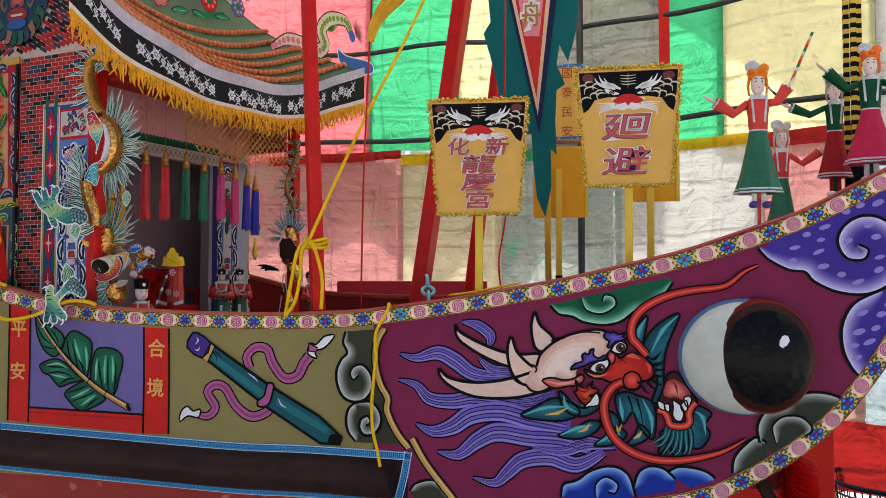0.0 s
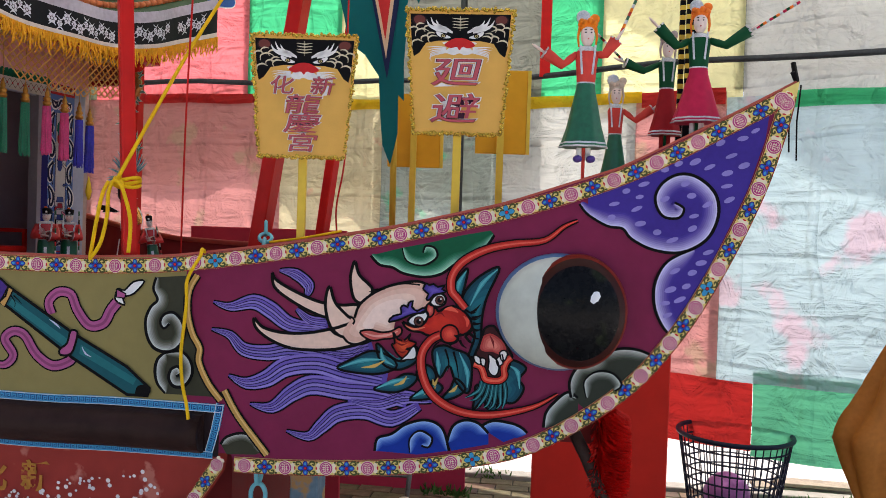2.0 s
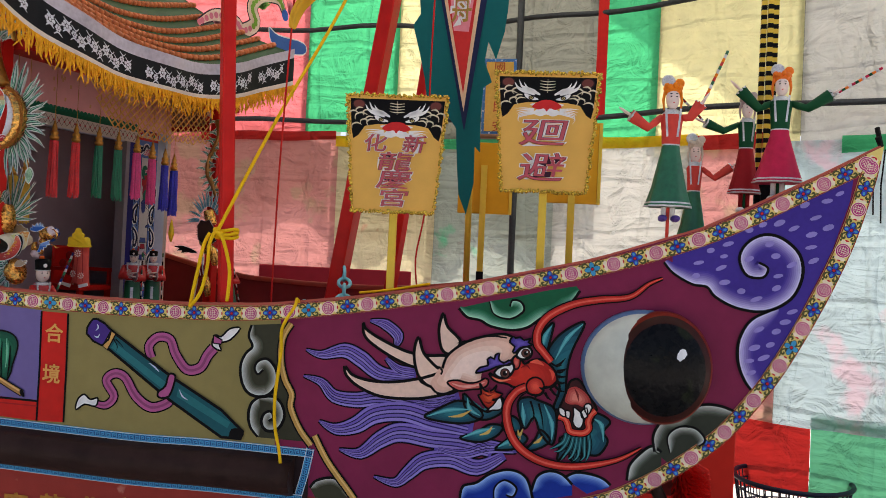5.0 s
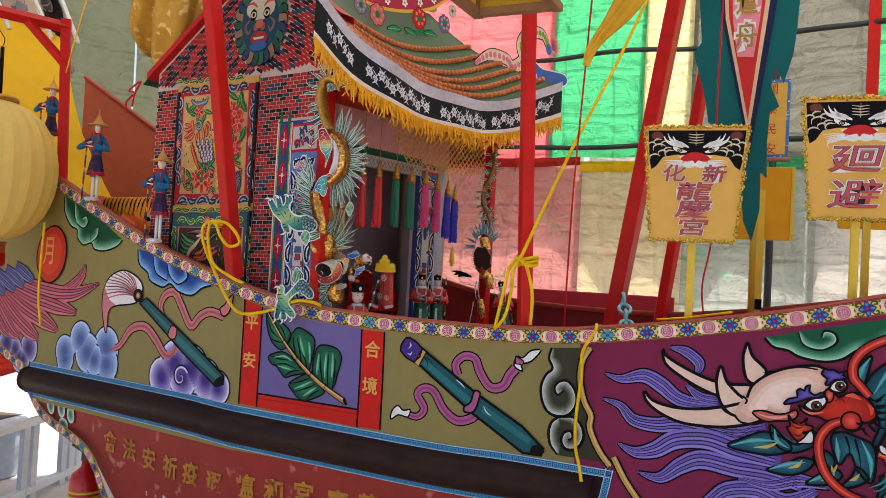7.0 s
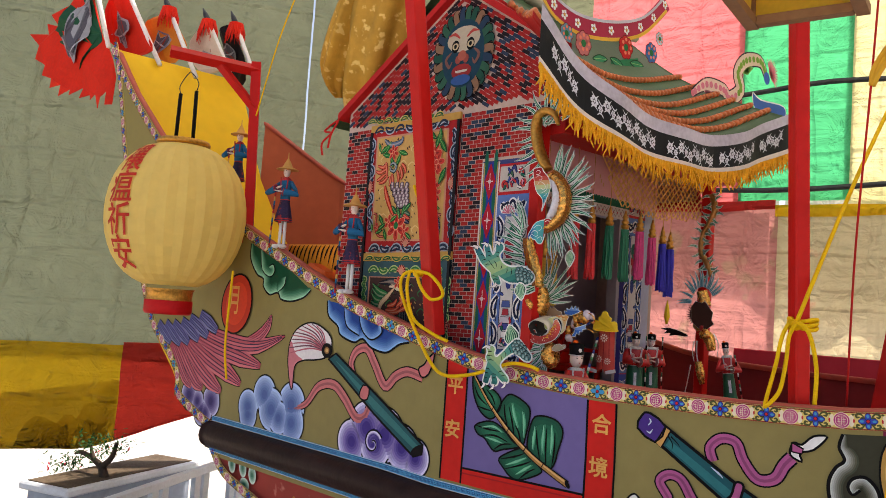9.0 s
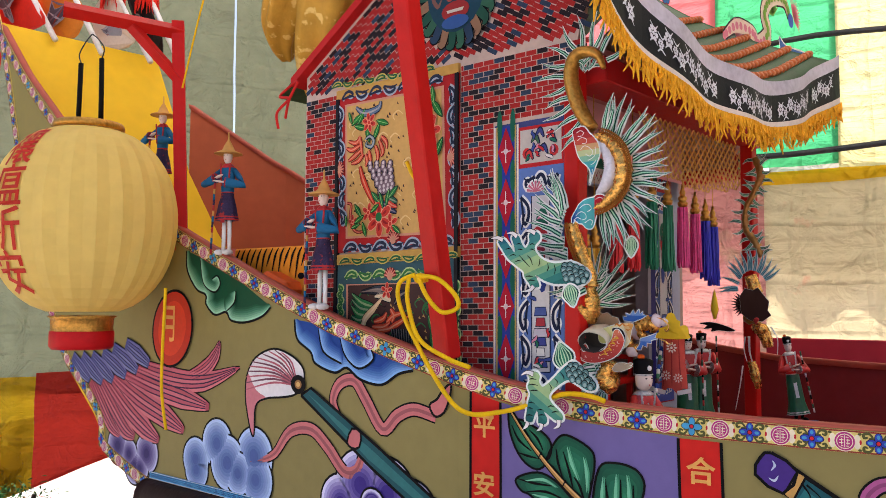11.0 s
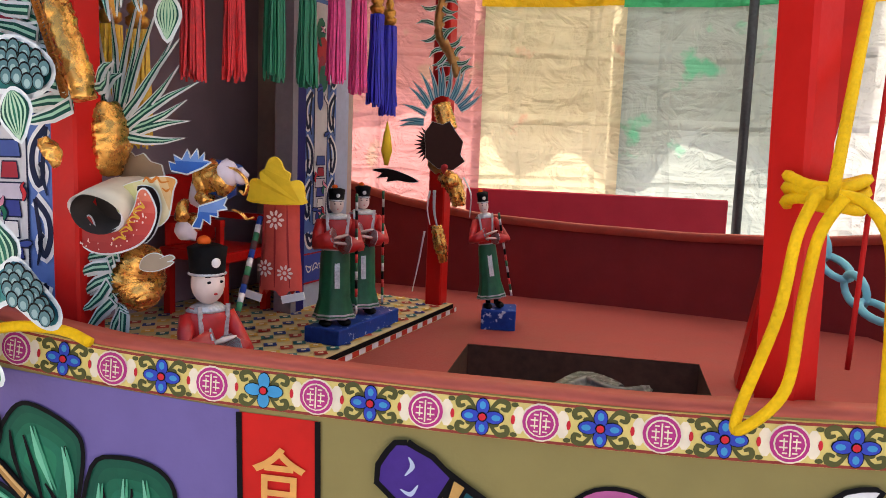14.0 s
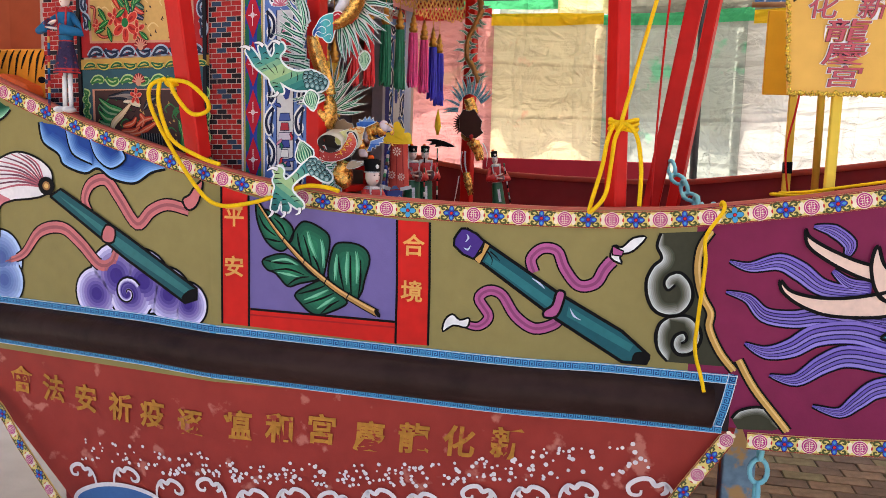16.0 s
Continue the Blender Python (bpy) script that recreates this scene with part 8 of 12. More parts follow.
rope("stay_rope", [(0.515, -0.005, 1.29), (0.60, 0.2, 1.66), (0.70, 0.42, 2.04), (0.84, 0.62, 2.55)], 0.0052, ROPE, "taut yellow rope running from the mast up to the strut")
rope("tied_rope", flat_pts([(0.502, 1.294), (0.489, 1.260), (0.479, 1.195), (0.457, 1.105), (0.462, 1.097), (0.490, 1.135), (0.499, 1.203), (0.505, 1.261), (0.520, 1.294)], -0.012), 0.005, ROPE, "yellow rope loop tied round the mast and hanging down")
rope("tied_rope", flat_pts([(0.517, 1.295), (0.537, 1.289), (0.555, 1.259), (0.566, 1.192), (0.566, 1.112)], -0.016), 0.005, ROPE, "loose yellow rope end hanging from the mast knot")
bm = B()
for k in range(3):
    z = 1.285 + k * 0.009
    tube(bm, [(0.522 + 0.033 * math.cos(a) * (1 if abs(math.cos(a)) < 0.7 else 0.95), 0.044 + 0.03 * math.sin(a), z + 0.004 * math.sin(a * 2 + k)) for a in np.linspace(0, math.tau, 20)], 0.0052, 6, 0, False)
ball(bm, (0.515, 0.008, 1.29), (0.017, 0.012, 0.012), 0, 10, 6)
single("rope_knot", bm, ROPE, "yellow rope knot wound round the red mast", "rope", smooth=True)
rope("tied_rope", flat_pts([(-0.610, 1.383), (-0.650, 1.363), (-0.644, 1.309), (-0.600, 1.214), (-0.520, 1.107), (-0.461, 1.071), (-0.389, 1.077), (-0.309, 1.100), (-0.234, 1.127), (-0.182, 1.126), (-0.146, 1.118)], -0.02), 0.0055, ROPE, "yellow rope from the aft mast lying over the painted rail")
rope("tied_rope", flat_pts([(-0.603, 1.380), (-0.543, 1.372), (-0.491, 1.333), (-0.494, 1.305), (-0.532, 1.296), (-0.567, 1.331), (-0.599, 1.377)], -0.024), 0.0055, ROPE, "yellow rope bow tied on the aft mast")
rope("tied_rope", flat_pts([(-0.623, 1.378), (-0.623, 1.320), (-0.587, 1.234), (-0.519, 1.191), (-0.457, 1.173)], -0.026), 0.0055, ROPE, "yellow rope end hanging beside the aft mast")
rope("tied_rope", flat_pts([(-0.641, 1.656), (-0.620, 1.621), (-0.580, 1.579), (-0.547, 1.532)], -0.012), 0.005, ROPE, "yellow rope turn running down the aft mast")
bm = B()
for k in range(2):
    c = Vector((-0.585, 0.028, 1.37 + k * 0.011))
    tube(bm, [c + Vector((0.036 * math.cos(a), 0.034 * math.sin(a), 0)) for a in np.linspace(0, math.tau, 18)], 0.0055, 6, 0, False)
ball(bm, (-0.60, -0.014, 1.374), (0.018, 0.012, 0.013), 0, 10, 6)
single("rope_knot", bm, ROPE, "yellow rope knot wound round the aft mast", "rope", smooth=True)
rope("tied_rope", [(0.745, 0.10, 1.07), (0.748, 0.02, 1.125), (0.75, -0.004, 1.108), *flat_pts([(0.717, 1.048), (0.719, 0.984), (0.711, 0.867), (0.710, 0.787), (0.726, 0.729), (0.735, 0.693)], -0.002)], 0.0045, ROPE, "yellow rope end hanging over the painted rail")
rope("halyard", [(-1.575, 0.12, 1.99), (-1.45, 0.1, 2.3), (-1.3, 0.1, 2.62), (-1.1, 0.1, 3.1)], 0.003, ROPE, "thin yellow cord running up from the red gallows")
CORD = mat("thin_red_cord", (190, 34, 30), 0.6)
rope("hanging_string", [(0.60, 0.2, 1.1), (0.61, 0.19, 1.5), (0.637, 0.165, 1.93), (0.66, 0.17, 2.5), (0.67, 0.17, 3.2)], 0.0028, CORD, "thin red cord stretched from the deck upwards", category="cord")
rope("hanging_string", [(0.98, 0.5, 1.12), (0.965, 0.5, 1.25), (0.99, 0.5, 1.45), (0.985, 0.5, 1.9), (1.0, 0.5, 2.8)], 0.0028, CORD, "thin red cord hanging in front of the yellow boards", category="cord")
rope("hanging_string", flat_pts([(-0.973, 1.755), (-0.973, 1.794), (-0.930, 1.824), (-0.970, 1.838), (-0.909, 1.866), (-0.929, 1.820), (-0.950, 1.779)], -0.1), 0.0035, CORD, "knotted red cord hanging at the gable corner", category="cord")

# chain of pale blue links from the strut to the rail, and one under the bow
CHAIN = mat("pale_turquoise_plastic_chain", (120, 190, 200), 0.4, vary=0.1)


def chain(pts, label, r=0.0062, length=0.078):
    path = spline(pts, 20)
    s = [0.0]
    for a, b in zip(path, path[1:]):
        s.append(s[-1] + (b - a).length)
    t = thing("chain", pts[0], label, "chain")
    n = int(s[-1] / (length * 0.72))
    for k in range(n):
        mid = (k + 0.5) * s[-1] / n

        def at(q):
            return Vector([float(np.interp(q, s, [p[i] for p in path])) for i in range(3)])
        c, d = at(mid), (at(mid + 0.01) - at(mid - 0.01)).normalized()
        a, b = side_of(d)
        w = a if k % 2 else b
        bm = B()
        ring = [c + d * (length / 2 - r) * math.cos(q) * 0.95 + w * 0.0205 * math.sin(q) for q in np.linspace(0, math.tau, 15)]
        tube(bm, ring, r, 6, 0, False)
        part("link", bm, CHAIN, t, "", True)
    return t


chain([(0.665, 0.70, 1.20), (0.70, 0.6, 1.14), (0.735, 0.45, 1.09), (0.735, 0.25, 1.08), (0.74, 0.07, 1.10)], "pale turquoise chain hanging from the red strut to the rail")
c0 = [(0.887, 0.564), (0.891, 0.440)]
chain([(c0[0][0], hull_y(c0[0][0]) + 0.06, 0.57), (c0[0][0] - 0.005, hull_y(1) + 0.06, 0.2)], "pale turquoise chain hanging down below the bow")

# ---------------------------------------------------------------- notice boards on the rail
BOARD = mat("mustard_yellow_board", (224, 172, 84), 0.5, vary=0.08, scale=10)
BOARD_Y = mat("chrome_yellow_board", (222, 160, 34), 0.5, vary=0.08, scale=10)
POLE_Y = mat("yellow_painted_wood", (226, 190, 70), 0.5, vary=0.1, scale=12)
TINSEL = mat("gold_tinsel_braid", (236, 190, 76), 0.25, 0.7, vary=0.35, scale=150, bump=0.8, fine=300)
LET_PINK = mat("rose_letter_paint", (188, 84, 92), 0.5)


def tiger_board(name, c, w, h, yaw, rows, foot_z, label):
    """A tapered notice board with a tiger mask above rose lettering edged white, on a yellow pole."""
    t = thing(name, (c[0], c[1], foot_z), label, "notice board", "notice boards on the rail")
    rot = Matrix.Rotation(yaw, 3, "Z")
    c = Vector(c)

    def place(x, z, out=0.0):
        k = 1 - 0.19 * (0.5 - z)
        return c + rot @ Vector((x * w * k, -0.008 - out, z * h))

    bm = B()
    pts = [(-0.5, 0.5), (0.5, 0.5), (0.5, -0.5), (-0.5, -0.5)]
    a = [bm.verts.new(place(x, z)) for x, z in pts]
    b = [bm.verts.new(place(x, z, -0.014)) for x, z in pts]
    bm.faces.new(a)
    bm.faces.new(b[::-1])
    for i in range(4):
        bm.faces.new((a[(i + 1) % 4], a[i], b[i], b[(i + 1) % 4]))
    panel = part("panel", bm, BOARD, t, "mustard yellow tapered panel")
    bm = B()
    for (x0, z0), (x1, z1) in zip(pts, pts[1:] + pts[:1]):
        for k in range(58):
            q = k / 58
            r = random.uniform(0.003, 0.0055)
            ball(bm, place(x0 + (x1 - x0) * q + random.uniform(-0.012, 0.012), z0 + (z1 - z0) * q + random.uniform(-0.010, 0.010), random.uniform(0.0, 0.006)), (r * 1.3, r, r * random.uniform(0.6, 1.1)), 0, 5, 3, Matrix.Rotation(random.uniform(0, 3), 3, "Y"))
    part("tinsel_edge", bm, TINSEL, panel, "glittering gold braid edge")
    p = Paint(place, 0.0005)
    CREAM = col(212, 198, 168)
    p.fill([(-0.47, 0.465), (0.47, 0.465), (0.47, 0.2), (0.455, 0.12), (0.40, 0.15), (0.33, 0.23), (0.2, 0.25), (-0.2, 0.25), (-0.33, 0.23), (-0.40, 0.15), (-0.455, 0.12), (-0.47, 0.2)], BLACK, 1, 0)
    p.fill([(-0.17, 0.235), (-0.1, 0.2), (-0.14, 0.16), (-0.06, 0.135), (0.0, 0.15), (0.06, 0.135), (0.14, 0.16), (0.1, 0.2), (0.17, 0.235), (0.0, 0.25)], WHITE, 1.6, 4)
    p.fill([(-0.15, 0.215), (-0.1, 0.25), (-0.04, 0.27), (0.04, 0.27), (0.1, 0.25), (0.15, 0.215), (0.09, 0.19), (0.03, 0.2), (0, 0.175), (-0.03, 0.2), (-0.09, 0.19)], col(198, 40, 40), 2.4, 4)
    for s in (-1, 1):
        p.disc((s * 0.385, 0.415), (0.07, 0.045), col(44, 24, 26), 1.8, 14)
        p.disc((s * 0.385, 0.418), (0.056, 0.036), col(112, 58, 50), 2, 14)
        p.fill([(s * 0.085, 0.276), (s * 0.15, 0.302), (s * 0.225, 0.325), (s * 0.215, 0.292), (s * 0.15, 0.268)], WHITE, 2.6, 3)
        p.disc((s * 0.16, 0.288), (0.028, 0.017), BLACK, 3, 12)
        p.disc((s * 0.16, 0.288), (0.017, 0.010), col(206, 186, 120), 3.3, 10)
        p.disc((s * 0.16, 0.289), (0.008, 0.006), BLACK, 3.6, 8)
        for x0, z0, r in ((0.27, 0.285, 0.05), (0.25, 0.255, 0.06), (0.30, 0.34, 0.05), (0.37, 0.36, 0.05)):
            p.line([(s * (x0 + r * math.cos(t)), z0 + r * 0.6 * math.sin(t)) for t in (2.2, 1.2, 0.2, -0.8)], [0.003, 0.014, 0.012, 0.003], CREAM, 2.25)
        for dx, dz in ((0.0, 0.0), (0.05, 0.012), (0.09, 0.0)):
            p.line([(s * (0.07 + dx * 0.6), 0.315 + dz), (s * (0.14 + dx), 0.345 + dz), (s * (0.20 + dx), 0.37 + dz), (s * (0.23 + dx), 0.415 + dz * 2)], [0.012, 0.034, 0.022, 0.003], WHITE, 2.8)
        for x0, z0, r in ((0.36, 0.30, 0.075), (0.41, 0.22, 0.06), (0.33, 0.26, 0.05), (0.44, 0.33, 0.05)):
            p.line([(s * (x0 + r * math.cos(t)), z0 + r * 0.6 * math.sin(t)) for t in (2.6, 1.6, 0.6, -0.4)], [0.003, 0.014, 0.012, 0.003], CREAM, 2.2)
        for j in range(6):
            p.line([(s * 0.13, 0.195 - j * 0.008), (s * (0.24 + 0.01 * j), 0.20 - j * 0.016), (s * (0.33 - 0.012 * j), 0.195 - j * 0.024)], [0.010, 0.008, 0.001], WHITE, 2.9, 3)
    for j in range(4):
        p.line([(-0.075, 0.36 + j * 0.024), (0, 0.353 + j * 0.024), (0.075, 0.36 + j * 0.024)], [0.003, 0.009, 0.003], CREAM, 2.2)
    p.line([(0, 0.33), (0, 0.45)], [0.004, 0.01, 0.004], CREAM, 2.3, 0)
    p.done("tiger_mask", panel, "black and white tiger mask with a red nose")
    for ch, x, z, cw, chh in rows:
        for grow, m, out in ((0.038, WHITE, 0.0038), (0.016, col(56, 22, 40), 0.0046), (0.004, LET_PINK, 0.0054)):
            glyphs(ch, lambda gx, gy, k, x=x, z=z, o=out, cw=cw, chh=chh: place(x + (gx + 0.12 * gy) * cw / w, z + gy * chh / h, o), 1.0, m, "lettering", panel, bold=grow)
    bm = B()
    top = c + rot @ Vector((0, 0.012, -h * 0.35))
    box(bm, ((top.x + c.x) / 2, top.y, (top.z + foot_z) / 2), (0.021, 0.016, top.z - foot_z), rot, 0, 0.002)
    part("pole", bm, POLE_Y, t, "yellow painted pole")
    return t


random.seed(31)
tiger_board("notice_board", (0.985, 0.075, 1.53), 0.275, 0.315, 0.12, [("化", -0.215, 0.075, 0.070, 0.050), ("新", 0.20, 0.075, 0.070, 0.050), ("龍", 0.0, -0.080, 0.108, 0.052), ("慶", 0.0, -0.235, 0.110, 0.053), ("宮", 0.0, -0.392, 0.102, 0.050)], 1.10, "mustard yellow tiger-faced notice board with rose lettering on a pole")
tiger_board("notice_board", (1.385, 0.10, 1.60), 0.275, 0.315, 0.06, [("廻", -0.02, -0.02, 0.140, 0.076), ("避", -0.03, -0.315, 0.145, 0.080)], 1.19, "mustard yellow tiger-faced notice board lettered keep clear on a pole")


def plain_board(c, w, h, yaw, foot, label):
    t = thing("back_board", (c[0], c[1], foot), label, "notice board", "plain boards on the far rail")
    rot = Matrix.Rotation(yaw, 3, "Z")
    bm = B()
    box(bm, c, (w, 0.016, h), rot, 0, 0.002)
    part("panel", bm, BOARD_Y, t, "plain chrome yellow panel")
    bm = B()
    box(bm, Vector(c) + rot @ Vector((w / 2 + 0.006, 0, 0)), (0.012, 0.02, h), rot)
    part("edge_strip", bm, POLE_Y, t)
    bm = B()
    box(bm, (c[0], c[1] - 0.014, (c[2] + foot) / 2), (0.024, 0.018, c[2] - foot + 0.1), rot)
    part("pole", bm, POLE_Y, t)
    bm = B()
    box(bm, (c[0], c[1] - 0.014, foot + 0.06), (0.028, 0.022, 0.04), rot)
    part("pole_band", bm, BLACK, t)
    return t


a = [(0.991, 1.726), (1.195, 1.441)]
plain_board(((a[0][0] + a[1][0]) / 2, 1.15, (a[0][1] + a[1][1]) / 2), a[1][0] - a[0][0], a[0][1] - a[1][1], 0.1, 1.13, "plain chrome yellow board on a yellow pole at the far rail")
a = [(1.356, 1.769), (1.535, 1.475)]
plain_board(((a[0][0] + a[1][0]) / 2, 0.9, (a[0][1] + a[1][1]) / 2), a[1][0] - a[0][0], a[0][1] - a[1][1], 0.1, 1.16, "plain chrome yellow board behind the lettered notice board")

# teal pennant flag with a red heart
flag = thing("pennant_flag", (1.0, 0.72, 1.12), "ragged teal pennant with a red lettered centre on a pole", "flag")
WOODL = mat("pale_brown_wood", (150, 112, 80), 0.55, vary=0.2, scale=20)
TEALF = mat("teal_felt", (12, 96, 96), 0.75, vary=0.1, scale=12)


def flag_place(x, z, out=0.0):
    return Vector((x, 0.70 - out, z))


p = Paint(flag_place, 0.003)
p.fill([(0.863, 2.497), (0.888, 2.229), (0.900, 2.106), (0.875, 2.067), (0.904, 1.964), (0.924, 1.882), (0.934, 1.821), (0.994, 1.778), (1.044, 1.706), (1.053, 1.577), (1.063, 1.478), (1.092, 1.409), (1.114, 1.516), (1.112, 1.644), (1.132, 1.624), (1.128, 1.742), (1.133, 1.850), (1.162, 1.868), (1.133, 1.939), (1.143, 2.008), (1.172, 1.946), (1.198, 2.043), (1.206, 2.122), (1.223, 2.457)], TEALF, 1, 0)
cloth = p.done("cloth", flag, "ragged teal felt cloth")
p = Paint(lambda x, z, o: flag_place(x, z, 0.006 + o), 0.0015)
inner = [(0.935, 2.489), (0.965, 2.181), (1.073, 1.695), (1.134, 2.167), (1.164, 2.464)]
p.fill(inner, col(30, 36, 70), 1, 0)
p.fill([(0.953, 2.487), (0.977, 2.180), (1.068, 1.764), (1.112, 2.169), (1.141, 2.466)], col(226, 190, 150), 2, 0)
p.fill([(0.965, 2.486), (0.989, 2.179), (1.064, 1.824), (1.098, 2.170), (1.125, 2.468)], col(206, 50, 46), 3, 0)
p.fill([(0.982, 2.484), (1.001, 2.178), (1.021, 2.044), (1.074, 2.040), (1.089, 2.171), (1.109, 2.470)], col(232, 140, 150), 4, 0)
heart = p.done("centre_panel", flag, "red triangular centre with patterned borders")
sp = [(1.045, 2.225), (1.047, 2.110)]
for bold, m, out in ((0.010, WHITE, 0.014), (0.0015, col(170, 130, 60), 0.016)):
    glyphs("遣舟", lambda x, y, k, o=out: flag_place(sp[k][0] + x * 0.85, sp[k][1] + y * 1.1, o), 0.085, m, "lettering", heart, bold=bold)
bm = B()
tube(bm, [(1.10, 0.735, 1.0), (1.08, 0.735, 2.9)], 0.011, 8)
part("pole", bm, POLE_Y, flag, "", True)
# framed paper scroll hanging behind the flag
ends = [(1.012, 2.179), (1.158, 1.831)]
(x0, z1), (x1, z0) = ends
scroll = thing("hanging_scroll", ((x0 + x1) / 2, 1.6, z0), "blue-bordered yellow paper scroll with brown lettering behind the flag", "scroll")
bm = B()
box(bm, ((x0 + x1) / 2, 1.6, (z0 + z1) / 2), (x1 - x0 + 0.004, 0.006, z1 - z0))
backing = part("border", bm, mat("blue_patterned_border", (70, 120, 176), 0.6, vary=0.2, scale=80, fleck=(206, 216, 226, 70, 0.6)), scroll, "blue patterned paper border")
bm = B()
box(bm, ((x0 + x1) / 2, 1.596, (z0 + z1) / 2), (x1 - x0 - 0.022, 0.004, z1 - z0 - 0.03))
part("paper", bm, mat("ochre_yellow_paper", (222, 176, 84), 0.6, vary=0.1), scroll, "ochre yellow paper")
bm = B()
tube(bm, [(x0 - 0.012, 1.597, z0 - 0.008), (x1 + 0.012, 1.597, z0 - 0.008)], 0.011, 10)
part("roller", bm, WOODL, scroll, "wooden roller", True)
for k, letter in enumerate("國泰民安"):
    glyphs(letter, lambda x, y, n, k=k: Vector(((x0 + x1) / 2 + x, 1.5925, z1 - 0.045 - k * (z1 - z0 - 0.08) / 3 + y)), 0.054, col(176, 70, 50), "letter", backing)
# gilded box and loose rope on the fore deck
bm = B()
box(bm, (1.02, 0.30, 1.075), (0.16, 0.11, 0.10), Matrix.Rotation(-0.1, 3, "Z"), 0, 0.003)
gb = single("offering_box", bm, mat("gilt_paper", (214, 140, 50), 0.4, 0.2, vary=0.2), "gilt and red paper box standing on the fore deck", "box")
bm = B()
box(bm, (1.065, 0.30, 1.075), (0.06, 0.114, 0.104), Matrix.Rotation(-0.1, 3, "Z"))
part("red_wrapper", bm, col(200, 36, 26), gb)
rope("coiled_rope", [(0.95 + 0.06 * math.cos(a) + 0.02 * a / 6, 0.30 + 0.05 * math.sin(a), 1.133 + 0.004 * a / 6) for a in np.linspace(0, 14, 30)], 0.004, ROPE, "coil of thin yellow rope lying on the gilt box", 3)
rope("loose_rope", [(1.10, 0.06, 1.185), (1.0, 0.08, 1.165), (0.94, 0.07, 1.155), (0.9, 0.09, 1.15)], 0.0035, ROPE, "thin yellow rope lying along the rail")

# box lantern hung by the fore mast
bl = thing("box_lantern", (0.56, -0.37, 1.945), "square wooden box lantern with yellow panes hung by the mast", "lantern")
cx, cy, z0, z1, h = 0.56, -0.37, 1.945, 2.195, 0.11
for sx in (-1, 1):
    for sy in (-1, 1):
        bm = B()
        box(bm, (cx + sx * h, cy + sy * h, (z0 + z1) / 2), (0.018, 0.018, z1 - z0))
        part("corner_post", bm, WOODL, bl)
for z in (z0, z1):
    bm = B()
    for s in (-1, 1):
        box(bm, (cx + s * h, cy, z), (0.026, h * 2 + 0.04, 0.02))
        box(bm, (cx, cy + s * h, z), (h * 2 - 0.03, 0.026, 0.02))
    part("rim", bm, WOODL, bl)
PANE = mat("yellow_translucent_pane", (232, 206, 90), 0.4, through_light=0.5)
for s in (-1, 1):
    for ax in (0, 1):
        bm = B()
        box(bm, (cx + (s * h if ax else 0), cy + (0 if ax else s * h), (z0 + z1) / 2), (0.004 if ax else h * 2 - 0.02, h * 2 - 0.02 if ax else 0.004, z1 - z0 - 0.02))
        part("pane", bm, PANE, bl)
bm = B()
box(bm, (cx + 0.05, cy - 0.118, z0 + 0.02), (0.09, 0.003, 0.05))
part("blue_corner", bm, col(90, 140, 200), bl)
rope("hanging_line", [(0.56, -0.37, 2.2), (0.52, -0.2, 2.5), (0.47, 0.02, 2.9)], 0.003, WOODL, "brown cord holding the box lantern on the mast", 4)

# yellow cloth tied to the stay
YCL = mat("yellow_satin_cloth", (222, 170, 50), 0.45, vary=0.15, scale=14)


def drape(name, pts, w, m, label, seed=1, thick=0.5, category="cloth"):
    """A bunched hanging cloth: a soft tube with deep folds along a line."""
    bm = B()
    q = spline(pts, 8)
    seg = 26
    rings, a = [], None
    for i, p in enumerate(q):
        d = (q[min(i + 1, len(q) - 1)] - q[max(i - 1, 0)]).normalized()
        if a is None:
            a, b = side_of(d)
        else:
            a = (a - d * a.dot(d)).normalized()
            b = d.cross(a)
        r = float(np.interp(i / (len(q) - 1), np.linspace(0, 1, len(w)), w))
        ring = []
        for k in range(seg):
            t = k * math.tau / seg
            f = 1 + 0.22 * math.sin(5 * t + seed + i * 0.05) + 0.25 * noise.noise((math.cos(t) * 2 + seed, math.sin(t) * 2, i * 0.16))
            ring.append(bm.verts.new(p + (a * math.cos(t) + b * thick * math.sin(t)) * r * f))
        rings.append(ring)
    for i in range(len(rings) - 1):
        for k in range(seg):
            bm.faces.new((rings[i][k], rings[i][(k + 1) % seg], rings[i + 1][(k + 1) % seg], rings[i + 1][k])).smooth = True
    bm.faces.new(rings[0][::-1])
    bm.faces.new(rings[-1])
    return single(name, bm, m, label, category, smooth=True)


drape("tied_cloth", [(0.637, 0.165, 1.90), (0.66, 0.16, 1.96), (0.76, 0.15, 2.08), (0.88, 0.14, 2.28)], [0.012, 0.02, 0.045, 0.07], YCL, "yellow satin cloth tied with a cord to the stay", 3)
BROCADE = mat("old_gold_brocade", (196, 148, 58), 0.42, 0.15, vary=0.2, scale=12, bump=0.3, fine=120, fleck=(226, 190, 110, 26, 0.57))
drape("gold_banner", [house(0.72, 0.06, 1.88), house(0.66, -0.02, 2.0), house(0.52, -0.10, 2.2), house(0.34, -0.14, 2.5), house(0.2, -0.12, 2.8)], [0.02, 0.07, 0.10, 0.11, 0.1], BROCADE, "old gold brocade banner gathered beside the aft mast", 5, 0.5)
